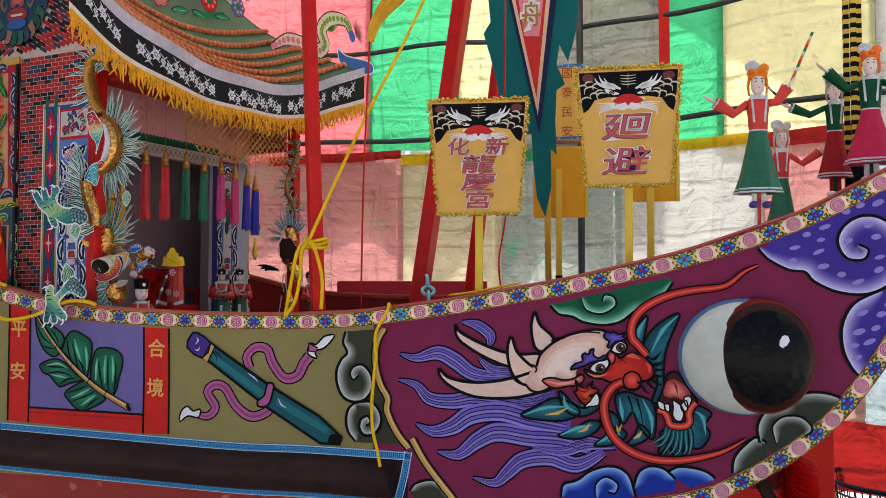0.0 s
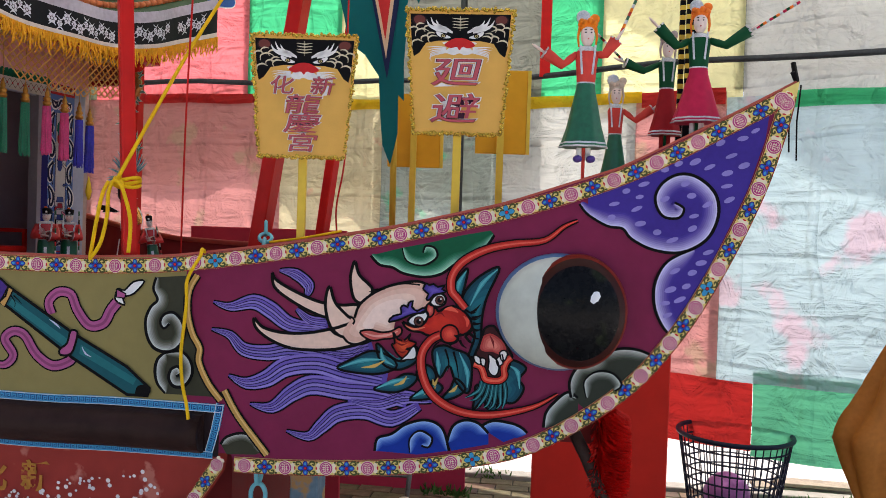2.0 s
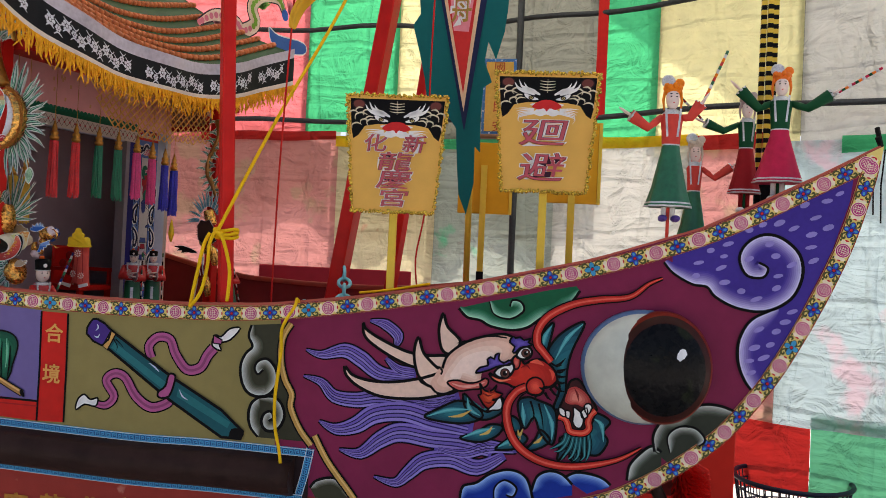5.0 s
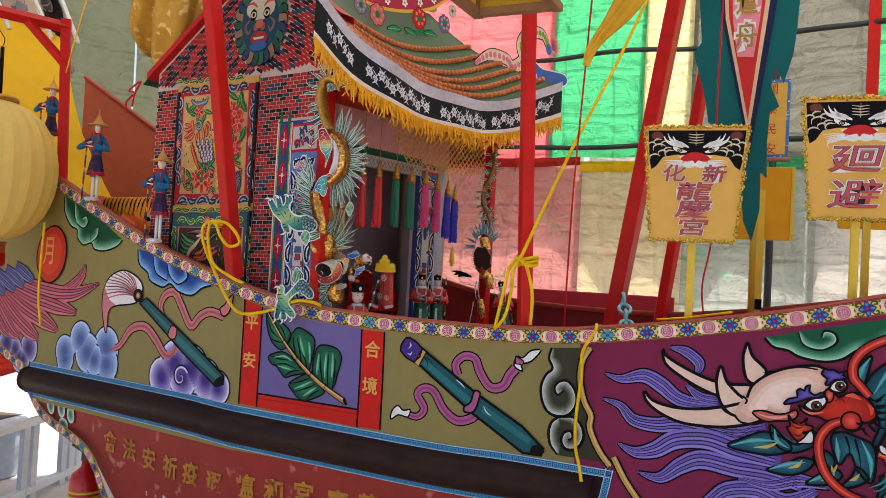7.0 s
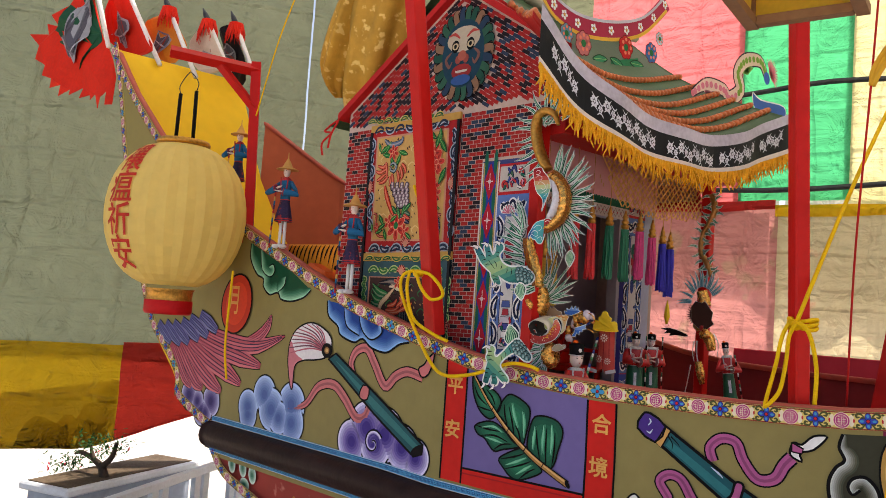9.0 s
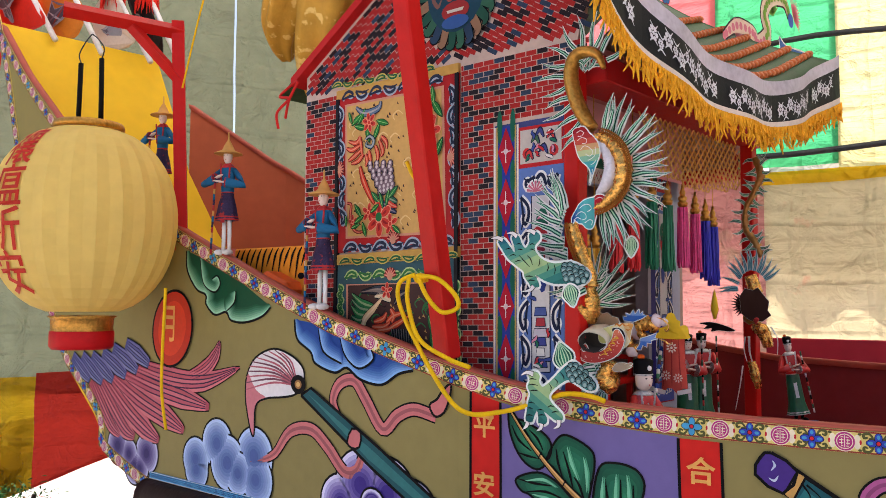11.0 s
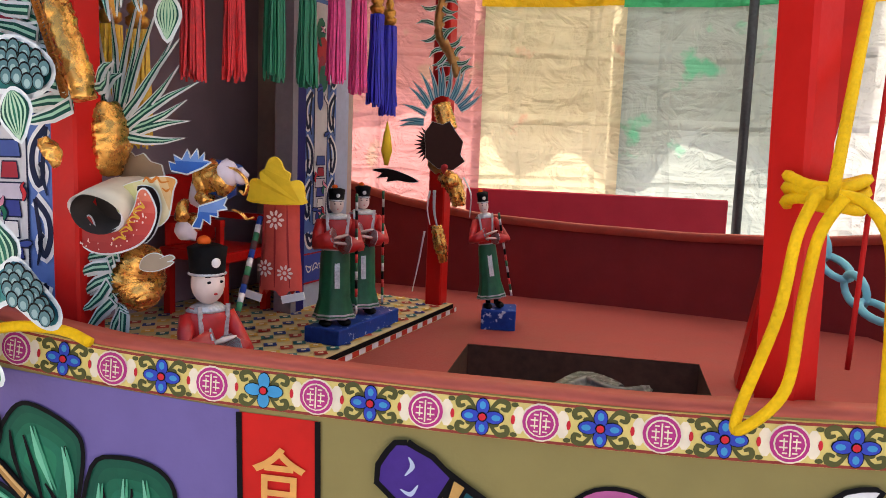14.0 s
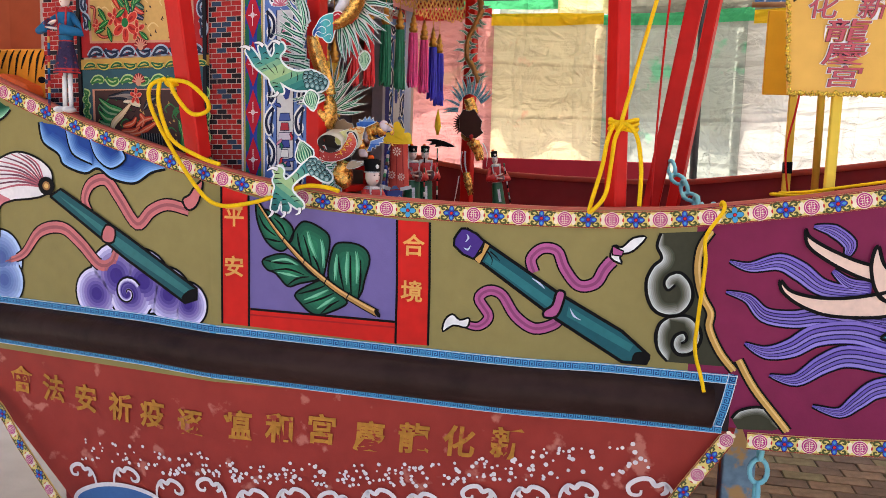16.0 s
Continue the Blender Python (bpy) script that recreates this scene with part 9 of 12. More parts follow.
drape("gold_banner", [house(0.92, 0.02, 2.12), house(0.84, -0.06, 2.2), house(0.62, -0.12, 2.36), house(0.4, -0.15, 2.6), house(0.25, -0.12, 2.8)], [0.02, 0.06, 0.09, 0.1, 0.1], BROCADE, "old gold brocade banner fold hanging over the gable", 9, 0.5)

# ---------------------------------------------------------------- stern: gallows, lantern, flags, tiger
gal = thing("lantern_gallows", (-1.655, 0.205, 1.5), "red painted timber gallows holding the big lantern", "bracket")
bm = B()
tube(bm, [(-1.655, 0.205, 1.48), (-1.70, 0.205, 2.25)], 0.028, 4)
part("upright", bm, POLE_RED, gal)
bm = B()
tube(bm, [(-1.69, 0.215, 2.215), (-1.885, -0.09, 2.235)], 0.026, 4)
part("arm", bm, POLE_RED, gal)
bm = B()
tube(bm, [(-1.685, 0.205, 2.05), (-1.77, 0.075, 2.21)], 0.02, 4)
part("brace", bm, POLE_RED, gal)

LC = Vector((-1.78, -0.06, 1.56))
lan = thing("paper_lantern", LC - Vector((0, 0, 0.4)), "large round ribbed yellow paper lantern with red lettering", "lantern")
bm = B()
prof = []
for i in range(17):
    a = math.pi * (0.09 + 0.82 * i / 16)
    prof.append((0.266 * math.sin(a) ** 0.75, -0.288 * math.cos(a)))
LSEG = 48
rings = [[bm.verts.new(LC + Vector((r * (1 + 0.012 * math.cos(k * 2 * math.pi / 2)) * math.cos(k * math.tau / LSEG), r * (1 + 0.012 * math.cos(k * math.pi)) * math.sin(k * math.tau / LSEG), h))) for k in range(LSEG)] for r, h in prof]
for i in range(16):
    for k in range(LSEG):
        bm.faces.new((rings[i][k], rings[i][(k + 1) % LSEG], rings[i + 1][(k + 1) % LSEG], rings[i + 1][k]))
shade = part("shade", bm, mat("yellow_lantern_paper", (250, 222, 132), 0.55, vary=0.06, scale=12, through_light=0.4), lan, "ribbed yellow paper shade")


def lantern_place(ang, z, out=0.004):
    r = float(np.interp(z, [h for _, h in prof], [q for q, _ in prof])) + out
    return LC + Vector((r * math.cos(ang), r * math.sin(ang), z))


LET_RED = mat("vermilion_lettering", (190, 44, 26), 0.5)
glyphs("禳瘟祈安", lambda x, y, k: lantern_place(-1.52 + x / 0.262, 0.19 - k * 0.122 + y, 0.006), 0.13, LET_RED, "lettering", shade, bold=0.0015)
bm = B()
lathe(bm, LC + Vector((0, 0, 0.28)), [(0.10, 0), (0.105, 0.01), (0.10, 0.022), (0.08, 0.024)], 24)
part("top_rim", bm, GOLD, lan, "gold foil rim")
bm = B()
lathe(bm, LC + Vector((0, 0, -0.39)), [(0.085, 0.0), (0.092, 0.01), (0.092, 0.05), (0.09, 0.055), (0.088, 0.06), (0.09, 0.092), (0.1, 0.1)], 24, [0, 0, 0, 1, 1, 1])
part("base_ring", bm, [col(196, 24, 26), GOLD], lan, "red base ring with a gold foil band")
for s in (-1, 1):
    bm = B()
    tube(bm, [LC + Vector((s * 0.055, 0, 0.30)), LC + Vector((s * 0.05, 0, 0.50))], 0.0075, 8)
    part("hanger_rod", bm, BLACK, lan, "black hanging rod")
    rope("wire_hook", [LC + Vector((s * 0.05, 0, 0.5)), LC + Vector((s * 0.06, 0, 0.53)), LC + Vector((s * 0.03, 0.0, 0.565)), LC + Vector((0.0, 0.0, 0.585))], 0.002, steel, "thin bent wire hook above the lantern", 4, "hook")
rope("hanging_rope", flat_pts([(-1.464, 1.354), (-1.463, 1.184), (-1.455, 1.058), (-1.447, 0.950)], -0.02), 0.0045, ROPE, "thin yellow rope end hanging before the stern")


def stern_flag(y, pole, shapes, emblem, plume, label):
    """A felt flag on a white pole; shapes: outlines with materials, laid one over the other."""
    base, top = Vector((pole[0][0], y, pole[0][1])), Vector((pole[1][0], y, pole[1][1]))
    t = thing("stern_flag", base, label, "flag", "flags on the stern")

    def fp(x, z, out=0.0):
        return Vector((x, y + 0.02 * math.sin((x + z) * 16) - 0.006 - out, z))
    bm = B()
    tube(bm, [base - (top - base) * 0.06, top], 0.013, 8)
    part("pole", bm, WHITE, t, "white flag pole", True)
    for k, (pts, m, nm) in enumerate(shapes):
        bm = B()
        q = [(v.x, v.y) for v in spline([(a, b, 0) for a, b in pts], 3, True)] if nm == "cloth" else pts
        front, back = [bm.verts.new(fp(a, b, 0.006 * k)) for a, b in q], [bm.verts.new(fp(a, b, 0.006 * k - 0.003)) for a, b in q]
        bm.faces.new(front)
        bm.faces.new(back[::-1])
        for i in range(len(q)):
            n = (i + 1) % len(q)
            bm.faces.new((front[i], back[i], back[n], front[n]))
        part(nm, bm, m, t, "flame-cut scarlet border" if nm == "flame_border" else "")
    p = Paint(lambda a, b, o: fp(a, b, 0.006 * len(shapes) + o), 0.0015)
    c = (sum(a for a, _ in emblem) / len(emblem), sum(b for _, b in emblem) / len(emblem))
    p.fill(emblem, col(150, 150, 156), 1, 2)
    p.fill([(c[0] + (a - c[0]) * 0.8, c[1] + (b - c[1]) * 0.8) for a, b in emblem], col(84, 82, 92), 2, 2)
    for n in range(5):
        a, b = emblem[(n * 2) % len(emblem)], emblem[(n * 3 + 1) % len(emblem)]
        p.line([a, ((a[0] + b[0]) / 2 + 0.01, (a[1] + b[1]) / 2 - 0.01), b], [0.002, 0.012, 0.002], col(*((176, 176, 182), (120, 110, 124), (150, 60, 50))[n % 3]), 3 + 0.2 * n, 4)
    p.done("emblem", t, "embroidered grey emblem")
    if plume:
        bm = B()
        lathe(bm, top, [(0.010, 0.0), (0.018, 0.03), (0.016, 0.06), (0.002, 0.12)], 8, 0, (top - base).to_track_quat("Z", "Y").to_matrix())
        part("spear_head", bm, steel, t, "dark spear head")
        bm = B()
        random.seed(int(y * 1000))
        for k in range(110):
            a = random.uniform(0, math.tau)
            o = top + Vector((0, 0, 0.01))
            tube(bm, [o, o + Vector((0.035 * math.cos(a), 0.035 * math.sin(a), 0.0)), o + Vector((0.06 * math.cos(a), 0.06 * math.sin(a), -0.13 * random.uniform(0.5, 1.1)))], [0.005, 0.006, 0.001], 4, 0, False)
        part("plume", bm, col(222, 44, 26), t, "red fibre plume")
    return t


FLAME = mat("scarlet_felt", (214, 44, 26), 0.75, vary=0.12)
flame_edge = [(-3.594, 3.066), (-3.649, 2.940), (-3.683, 2.908), (-3.720, 2.891), (-3.883, 2.883), (-3.769, 2.792), (-3.946, 2.842), (-3.902, 2.766), (-4.069, 2.781), (-3.944, 2.694), (-4.025, 2.627), (-3.847, 2.559), (-3.936, 2.516), (-3.759, 2.466), (-3.819, 2.423), (-3.655, 2.418), (-3.669, 2.353), (-3.570, 2.387), (-3.563, 2.350), (-3.468, 2.391), (-3.482, 2.328), (-3.383, 2.340), (-3.390, 2.312), (-3.295, 2.331), (-3.298, 2.254), (-3.230, 2.304), (-3.173, 2.332), (-3.174, 2.257), (-3.102, 2.251), (-3.144, 2.421), (-3.197, 2.525), (-3.257, 2.618), (-3.304, 2.653), (-3.368, 2.806), (-3.474, 3.044)]
green_cloth = [(-3.591, 3.050), (-3.649, 2.940), (-3.736, 2.833), (-3.841, 2.739), (-3.891, 2.724), (-3.816, 2.629), (-3.702, 2.521), (-3.615, 2.482), (-3.536, 2.479), (-3.455, 2.528), (-3.393, 2.598), (-3.315, 2.647), (-3.374, 2.807), (-3.485, 3.031)]
stern_flag(0.445, [(-3.244, 2.627), (-3.499, 3.137)], [(flame_edge, FLAME, "flame_border"), (green_cloth, col(20, 74, 48), "cloth")], [(-3.632, 2.847), (-3.586, 2.885), (-3.521, 2.882), (-3.461, 2.901), (-3.412, 2.883), (-3.417, 2.799), (-3.434, 2.685), (-3.491, 2.649), (-3.503, 2.577), (-3.560, 2.537), (-3.610, 2.597), (-3.627, 2.545), (-3.696, 2.571), (-3.672, 2.643), (-3.725, 2.723), (-3.668, 2.703), (-3.644, 2.774)], False, "green flag with a scarlet flame-cut border on a white pole")
stern_flag(0.593, [(-2.982, 2.543), (-3.496, 3.197)], [([(-3.576, 2.921), (-3.482, 2.966), (-3.477, 3.087), (-3.394, 3.041), (-3.290, 2.934), (-3.236, 2.852), (-3.127, 2.733), (-3.012, 2.589), (-3.171, 2.578), (-3.377, 2.651), (-3.490, 2.726), (-3.544, 2.824)], FLAME, "cloth")], [(-3.470, 2.753), (-3.398, 2.773), (-3.380, 2.815), (-3.365, 2.872), (-3.327, 2.822), (-3.255, 2.796), (-3.231, 2.734), (-3.290, 2.713), (-3.278, 2.645), (-3.354, 2.663), (-3.390, 2.727)], False, "scarlet felt flag with a grey emblem on a white pole")
stern_flag(0.741, [(-2.838, 2.485), (-3.129, 2.901)], [([(-3.317, 2.822), (-3.285, 2.866), (-3.221, 2.886), (-3.126, 2.879), (-3.053, 2.795), (-2.953, 2.671), (-2.979, 2.638), (-3.003, 2.558), (-3.152, 2.600), (-3.221, 2.650)], col(214, 124, 38), "cloth")], [(-3.214, 2.691), (-3.189, 2.717), (-3.189, 2.777), (-3.153, 2.727), (-3.105, 2.747), (-3.073, 2.716), (-3.092, 2.660), (-3.157, 2.631), (-3.193, 2.651)], True, "orange felt flag with a red plume on a white pole")
stern_flag(0.889, [(-2.680, 2.460), (-2.950, 2.848)], [([(-3.119, 2.755), (-3.057, 2.807), (-2.949, 2.842), (-2.892, 2.780), (-2.798, 2.642), (-2.759, 2.573), (-2.905, 2.535), (-3.026, 2.593)], col(214, 196, 178), "cloth")], [(-3.021, 2.652), (-2.988, 2.678), (-2.987, 2.728), (-2.959, 2.689), (-2.899, 2.673), (-2.882, 2.620), (-2.910, 2.565), (-2.984, 2.618)], True, "pale grey flag with a red plume on a white pole")
stern_flag(1.04, [(-2.646, 2.476), (-2.887, 2.870)], [([(-3.023, 2.852), (-2.969, 2.871), (-2.886, 2.865), (-2.822, 2.748), (-2.745, 2.616), (-2.798, 2.499), (-2.920, 2.595), (-2.990, 2.740)], col(30, 24, 26), "cloth")], [(-2.985, 2.739), (-2.944, 2.764), (-2.905, 2.744), (-2.842, 2.698), (-2.848, 2.649), (-2.930, 2.664), (-2.976, 2.704)], True, "black felt flag with a red plume on a white pole")

# folded paper tiger behind the rail
TO = mat("tiger_orange_paper", (226, 140, 40), 0.5, vary=0.15, scale=20)
ta, tb = [(-1.455, 1.488)][0], [(-1.112, 1.477)][0]
TW, TZ1 = Vector((tb[0] - ta[0], -0.04, 0)), (ta[1] + tb[1]) / 2
TX = TW.normalized()
TN = Vector((TX.y, -TX.x, 0))
TO_A = Vector((ta[0], 0.24, 0))


def tiger_at(x, z, out=0.0):
    """x along the tiger's side from its rump to its head, z up."""
    return TO_A + TX * x + TN * out + Vector((0, 0, z))


bm = B()
L8 = TW.length
box(bm, tiger_at(L8 / 2, TZ1 - 0.11, -0.07), (L8, 0.14, 0.22), Matrix((TX, -TN, Vector((0, 0, 1)))).transposed(), 0, 0.006)
box(bm, tiger_at(L8 * 0.72, TZ1 - 0.125, 0.02), (0.13, 0.10, 0.07), Matrix((TX, -TN, Vector((0, 0, 1)))).transposed() @ Matrix.Rotation(0.35, 3, "Y"), 2, 0.018)
tp = Paint(lambda x, z, o: tiger_at(x, z, 0.001 + o), 0.0008)
tp.bm, tp.mats = bm, [TO, BLACK, mat("tiger_red_paper", (220, 92, 40), 0.5)]
for k in range(13):
    x = 0.02 + k * L8 / 13.5
    tp.line([(x + 0.012, TZ1 - 0.004), (x - 0.004, TZ1 - 0.03), (x - 0.016, TZ1 - 0.06 - 0.02 * (k % 3))], [0.003, 0.009, 0.002], BLACK, 1, 4)
for r in (0.03, 0.017):
    tp.line([(L8 * 0.30 + r * math.cos(t), TZ1 - 0.12 + r * math.sin(t)) for t in np.linspace(0.2, 4.2, 10)], [0.003, 0.007, 0.003], BLACK, 1, 3)
tp.disc((L8 * 0.9, TZ1 - 0.09), (0.014, 0.01), BLACK, 1, 12)
single("paper_tiger", bm, tp.mats, "crouching orange paper tiger with black stripes behind the rail", "paper tiger")

# ---------------------------------------------------------------- figures: each one plain mesh
def limb(bm, pts, r, mi):
    tube(bm, pts, r, 8, mi)


def doll(name, at, h, yaw, mats, arms, hat, label, skirt=0.17, legs=0.2, staff=None, group="", stake=0.0, lean=0.0, slim=1.0, big=1.0):
    """A dressed paper doll; mats: skin, coat, skirt, legs, trim, hat, shoe; slim narrows it, big enlarges the head."""
    bm = B()
    zs, w = legs, slim
    limb(bm, [(-0.05 * w, 0, 0.02), (-0.045 * w, 0, zs + 0.05)], [0.028 * w, 0.032 * w], 3)
    limb(bm, [(0.05 * w, 0, 0.02), (0.045 * w, 0, zs + 0.05)], [0.028 * w, 0.032 * w], 3)
    for s in (-1, 1):
        ball(bm, (s * 0.07 * w, -0.04, 0.02), (0.04 * w + 0.008, 0.075, 0.026), 6, 8, 5)
    if stake:
        limb(bm, [(0, 0.0, -stake), (0, 0, 0.3)], [0.012, 0.012], 1)
    n = 40
    prof = [(skirt, zs), (skirt * 0.985, zs + 0.012), (skirt * 0.97, zs + 0.024), (skirt * 0.95, zs + 0.036), (skirt * 0.76, zs + 0.14), (0.105 * w, 0.50), (0.098 * w, 0.54)]
    rings = []
    for i, (r, z) in enumerate(prof):
        pl = 0.10 * max(0.0, 1 - i / 5.5)
        rings.append([bm.verts.new((r * (1 + pl * math.sin(k * math.tau / n * 9)) * math.cos(k * math.tau / n), 0.75 * r * (1 + pl * math.sin(k * math.tau / n * 9)) * math.sin(k * math.tau / n), z)) for k in range(n)])
    for i in range(len(prof) - 1):
        for k in range(n):
            f = bm.faces.new((rings[i][k], rings[i][(k + 1) % n], rings[i + 1][(k + 1) % n], rings[i + 1][k]))
            f.material_index, f.smooth = (4, 2, 4, 2, 2, 2)[i], True
    bm.faces.new(rings[0][::-1]).material_index = 2
    lathe(bm, (0, 0, 0.52), [(0.098 * w, 0.0), (0.1 * w, 0.012), (0.1 * w, 0.016), (0.1 * w, 0.026), (0.1 * w, 0.03), (0.108 * w, 0.12), (0.125 * w, 0.22), (0.09 * w, 0.262), (0.04 * w, 0.275)], 16, [4, 1, 4, 4, 1, 1, 1, 1, 1], None, 0.72)
    lathe(bm, (0, 0, 0.755), [(0.085 * w, 0.0), (0.11 * w, 0.012), (0.07 * w, 0.04), (0.035, 0.045)], 14, 4, None, 0.8)
    hw = (0.35 + 0.65 * w) * big
    ball(bm, (0, -0.005, 0.80 + 0.075 * big), (0.062 * hw, 0.066 * hw, 0.08 * big), 0, 14, 9)
    for sx in (-1, 1):
        ball(bm, (sx * 0.024 * hw, -0.064 * hw, 0.80 + 0.085 * big), (0.009 * hw, 0.005, 0.005 * big), 7, 8, 5)
        ball(bm, (sx * 0.026 * hw, -0.062 * hw, 0.80 + 0.105 * big), (0.014 * hw, 0.005, 0.0028 * big), 7, 8, 5)
    ball(bm, (0, -0.068 * hw, 0.80 + 0.042 * big), (0.008 * hw, 0.004, 0.0045 * big), 8, 8, 5)
    box(bm, (0, -0.076 * w - 0.006, 0.40), (0.036, 0.008, 0.25), Matrix.Rotation(-0.14, 3, "X"), 4)
    for s in (-1, 1):
        box(bm, (s * 0.068 * w, -0.07 * w, 0.70), (0.022 * w, 0.008, 0.20), Matrix.Rotation(s * 0.08, 3, "Y"), 4)
    for s, elbow, hnd in arms:
        sh = Vector((s * 0.11 * w, 0, 0.745))
        limb(bm, [sh, sh.lerp(Vector(elbow), 0.5), Vector(elbow), Vector(hnd)], [0.036 * w, 0.042 * w, 0.05 * w, 0.074 * w], 1)
        limb(bm, [Vector(elbow).lerp(Vector(hnd), 0.93), Vector(hnd)], [0.073 * w, 0.076 * w], 4)
        way = (Vector(hnd) - Vector(elbow)).normalized()
        tube(bm, [Vector(hnd) - way * 0.02, Vector(hnd) + way * 0.04, Vector(hnd) + way * 0.075, Vector(hnd) + way * 0.10], [0.02 * (0.4 + 0.6 * w), 0.028 * (0.4 + 0.6 * w), 0.022 * (0.4 + 0.6 * w), 0.006], 8, 0, True, 0.45)
    zt = 0.80 + 0.135 * big
    if hat == "wrap":
        ball(bm, (0, 0.012, zt), (0.078 * hw, 0.078 * hw, 0.042 * big), 5, 12, 6)
        for k in range(9):
            ball(bm, (0.064 * hw * math.cos(k * 0.7), 0.055 * hw * math.sin(k * 0.7), zt + 0.02 + 0.012 * (k % 2)), 0.022, 5, 7, 5)
        for s in (-1, 1):
            tube(bm, [(s * 0.07 * hw, 0, zt), (s * 0.085 * hw, 0, zt - 0.07), (s * 0.075 * hw, 0, zt - 0.14)], [0.012, 0.01, 0.006], 6, 5)
        ball(bm, (-0.03, 0.02, zt + 0.07), (0.05, 0.012, 0.05), 4, 10, 6)
        ball(bm, (0.05, 0.02, zt + 0.06), (0.035, 0.012, 0.035), 5, 10, 6)
    elif hat == "cone":
        lathe(bm, (0, 0, zt - 0.03), [(0.125, 0.0), (0.122, 0.008), (0.055, 0.035), (0.038, 0.075), (0.008, 0.13), (0.005, 0.2)], 16, 5)
    else:
        lathe(bm, (0, 0, zt - 0.03 * big), [(0.07 * hw, 0.0), (0.072 * hw, 0.008), (0.066 * hw, 0.012), (0.068 * hw, 0.05 * big), (0.074 * hw, 0.10 * big), (0.04 * hw, 0.112 * big)], 14, [4, 4, 5, 5, 5, 5])
        ball(bm, (-0.012, 0.01, zt + 0.092 * big), (0.026 * big, 0.026 * big, 0.02 * big), 9, 8, 6)
        ball(bm, (0.0, -0.07 * hw, zt + 0.02 * big), (0.018 * big, 0.01, 0.018 * big), 10, 10, 7)
    if staff:
        a, b = Vector(staff[0]), Vector(staff[1])
        for k in range(14):
            limb(bm, [a.lerp(b, k / 14), a.lerp(b, (k + 1) / 14)], [0.010, 0.010], (4, 2, 1, 5)[k % 4])
    m = Matrix.Translation(at) @ Matrix.Rotation(yaw, 4, "Z") @ Matrix.Rotation(lean, 4, "Y") @ Matrix.Scale(h, 4)
    bm.transform(m)
    return single(name, bm, [*mats, BLACK, col(196, 60, 60), col(230, 96, 30), WHITE], label, "doll", group)


SKIN_M = mat("pale_doll_clay", (234, 212, 200), 0.5)
SATIN_R, SATIN_G = mat("red_satin", (206, 38, 34), 0.38, vary=0.25, scale=40, spec=0.6), mat("green_satin", (14, 100, 62), 0.38, vary=0.25, scale=40, spec=0.6)
CORAL = mat("coral_red_cloth", (214, 72, 60), 0.6, vary=0.12)
SILVER = mat("silver_sequin_trim", (206, 206, 206), 0.35, 0.4, vary=0.3, scale=150)
BLUE_C = mat("teal_blue_cloth", (22, 98, 138), 0.6, vary=0.15)
up_arms = [(-1, (-0.17, -0.04, 0.66), (-0.30, -0.06, 0.74)), (1, (0.12, -0.03, 0.74), (0.19, -0.04, 0.84))]
GREEN_COAT = mat("dark_green_cloth", (14, 74, 42), 0.6)
doll("sailor_doll", (1.705, 0.075, 1.375), 0.358, 0.1, [SKIN_M, CORAL, SATIN_G, WHITE, SILVER, col(236, 130, 30), col(90, 70, 140)], up_arms, "wrap", "coral-coated doll with green skirt and orange headwrap on the rail", 0.16, 0.10, ((0.20, -0.04, 0.84), (0.36, -0.04, 1.22)), "dolls on the bow", 0.16, 0, 0.64)
doll("sailor_doll", (1.80, 0.34, 1.30), 0.33, 0.0, [SKIN_M, CORAL, SATIN_G, WHITE, SILVER, col(206, 190, 170), BLACK], [(1, (0.16, -0.03, 0.66), (0.30, -0.04, 0.76))], "wrap", "small coral-coated doll standing behind the green-skirted one", 0.13, 0.12, None, "dolls on the bow", 0.05, 0, 0.55)
doll("sailor_doll", (1.995, 0.20, 1.445), 0.35, -0.1, [SKIN_M, GREEN_COAT, mat("crimson_cloth", (190, 36, 72), 0.5, vary=0.15), WHITE, SILVER, col(236, 120, 40), WHITE], [(-1, (-0.16, -0.04, 0.70), (-0.30, -0.06, 0.84)), (1, (0.18, -0.04, 0.70), (0.34, -0.06, 0.80))], "wrap", "green-coated doll with crimson skirt and outstretched arms", 0.175, 0.14, ((0.36, -0.06, 0.80), (0.66, -0.1, 0.98)), "dolls on the bow", 0.12, 0, 0.66)
doll("sailor_doll", (1.93, 0.30, 1.42), 0.33, 0.1, [SKIN_M, GREEN_COAT, mat("dark_red_cloth", (150, 26, 30), 0.6), mat("dark_red_cloth", (150, 26, 30), 0.6), SILVER, col(180, 160, 150), WHITE], [(-1, (-0.2, -0.04, 0.68), (-0.36, -0.06, 0.74))], "wrap", "dark green doll with a red skirt before the striped poles", 0.13, 0.16, ((-0.38, -0.06, 0.76), (-0.62, -0.1, 0.98)), "dolls on the bow", 0.1, 0, 0.6)
for k, (x, y) in enumerate(((1.972, 0.345), (1.988, 0.335), (2.004, 0.345))):
    bm = B()
    for j in range(112):
        z = 1.52 + j * 0.0135
        box(bm, (x, y, z), (0.014, 0.014, 0.0133), None, j % 2)
    box(bm, (x, y, 1.42), (0.015, 0.015, 0.2), None, 0)
    single("striped_pole", bm, [BLACK, col(222, 186, 70)], "tall pole wrapped in black and gold stripes at the bow", "pole", "striped poles")

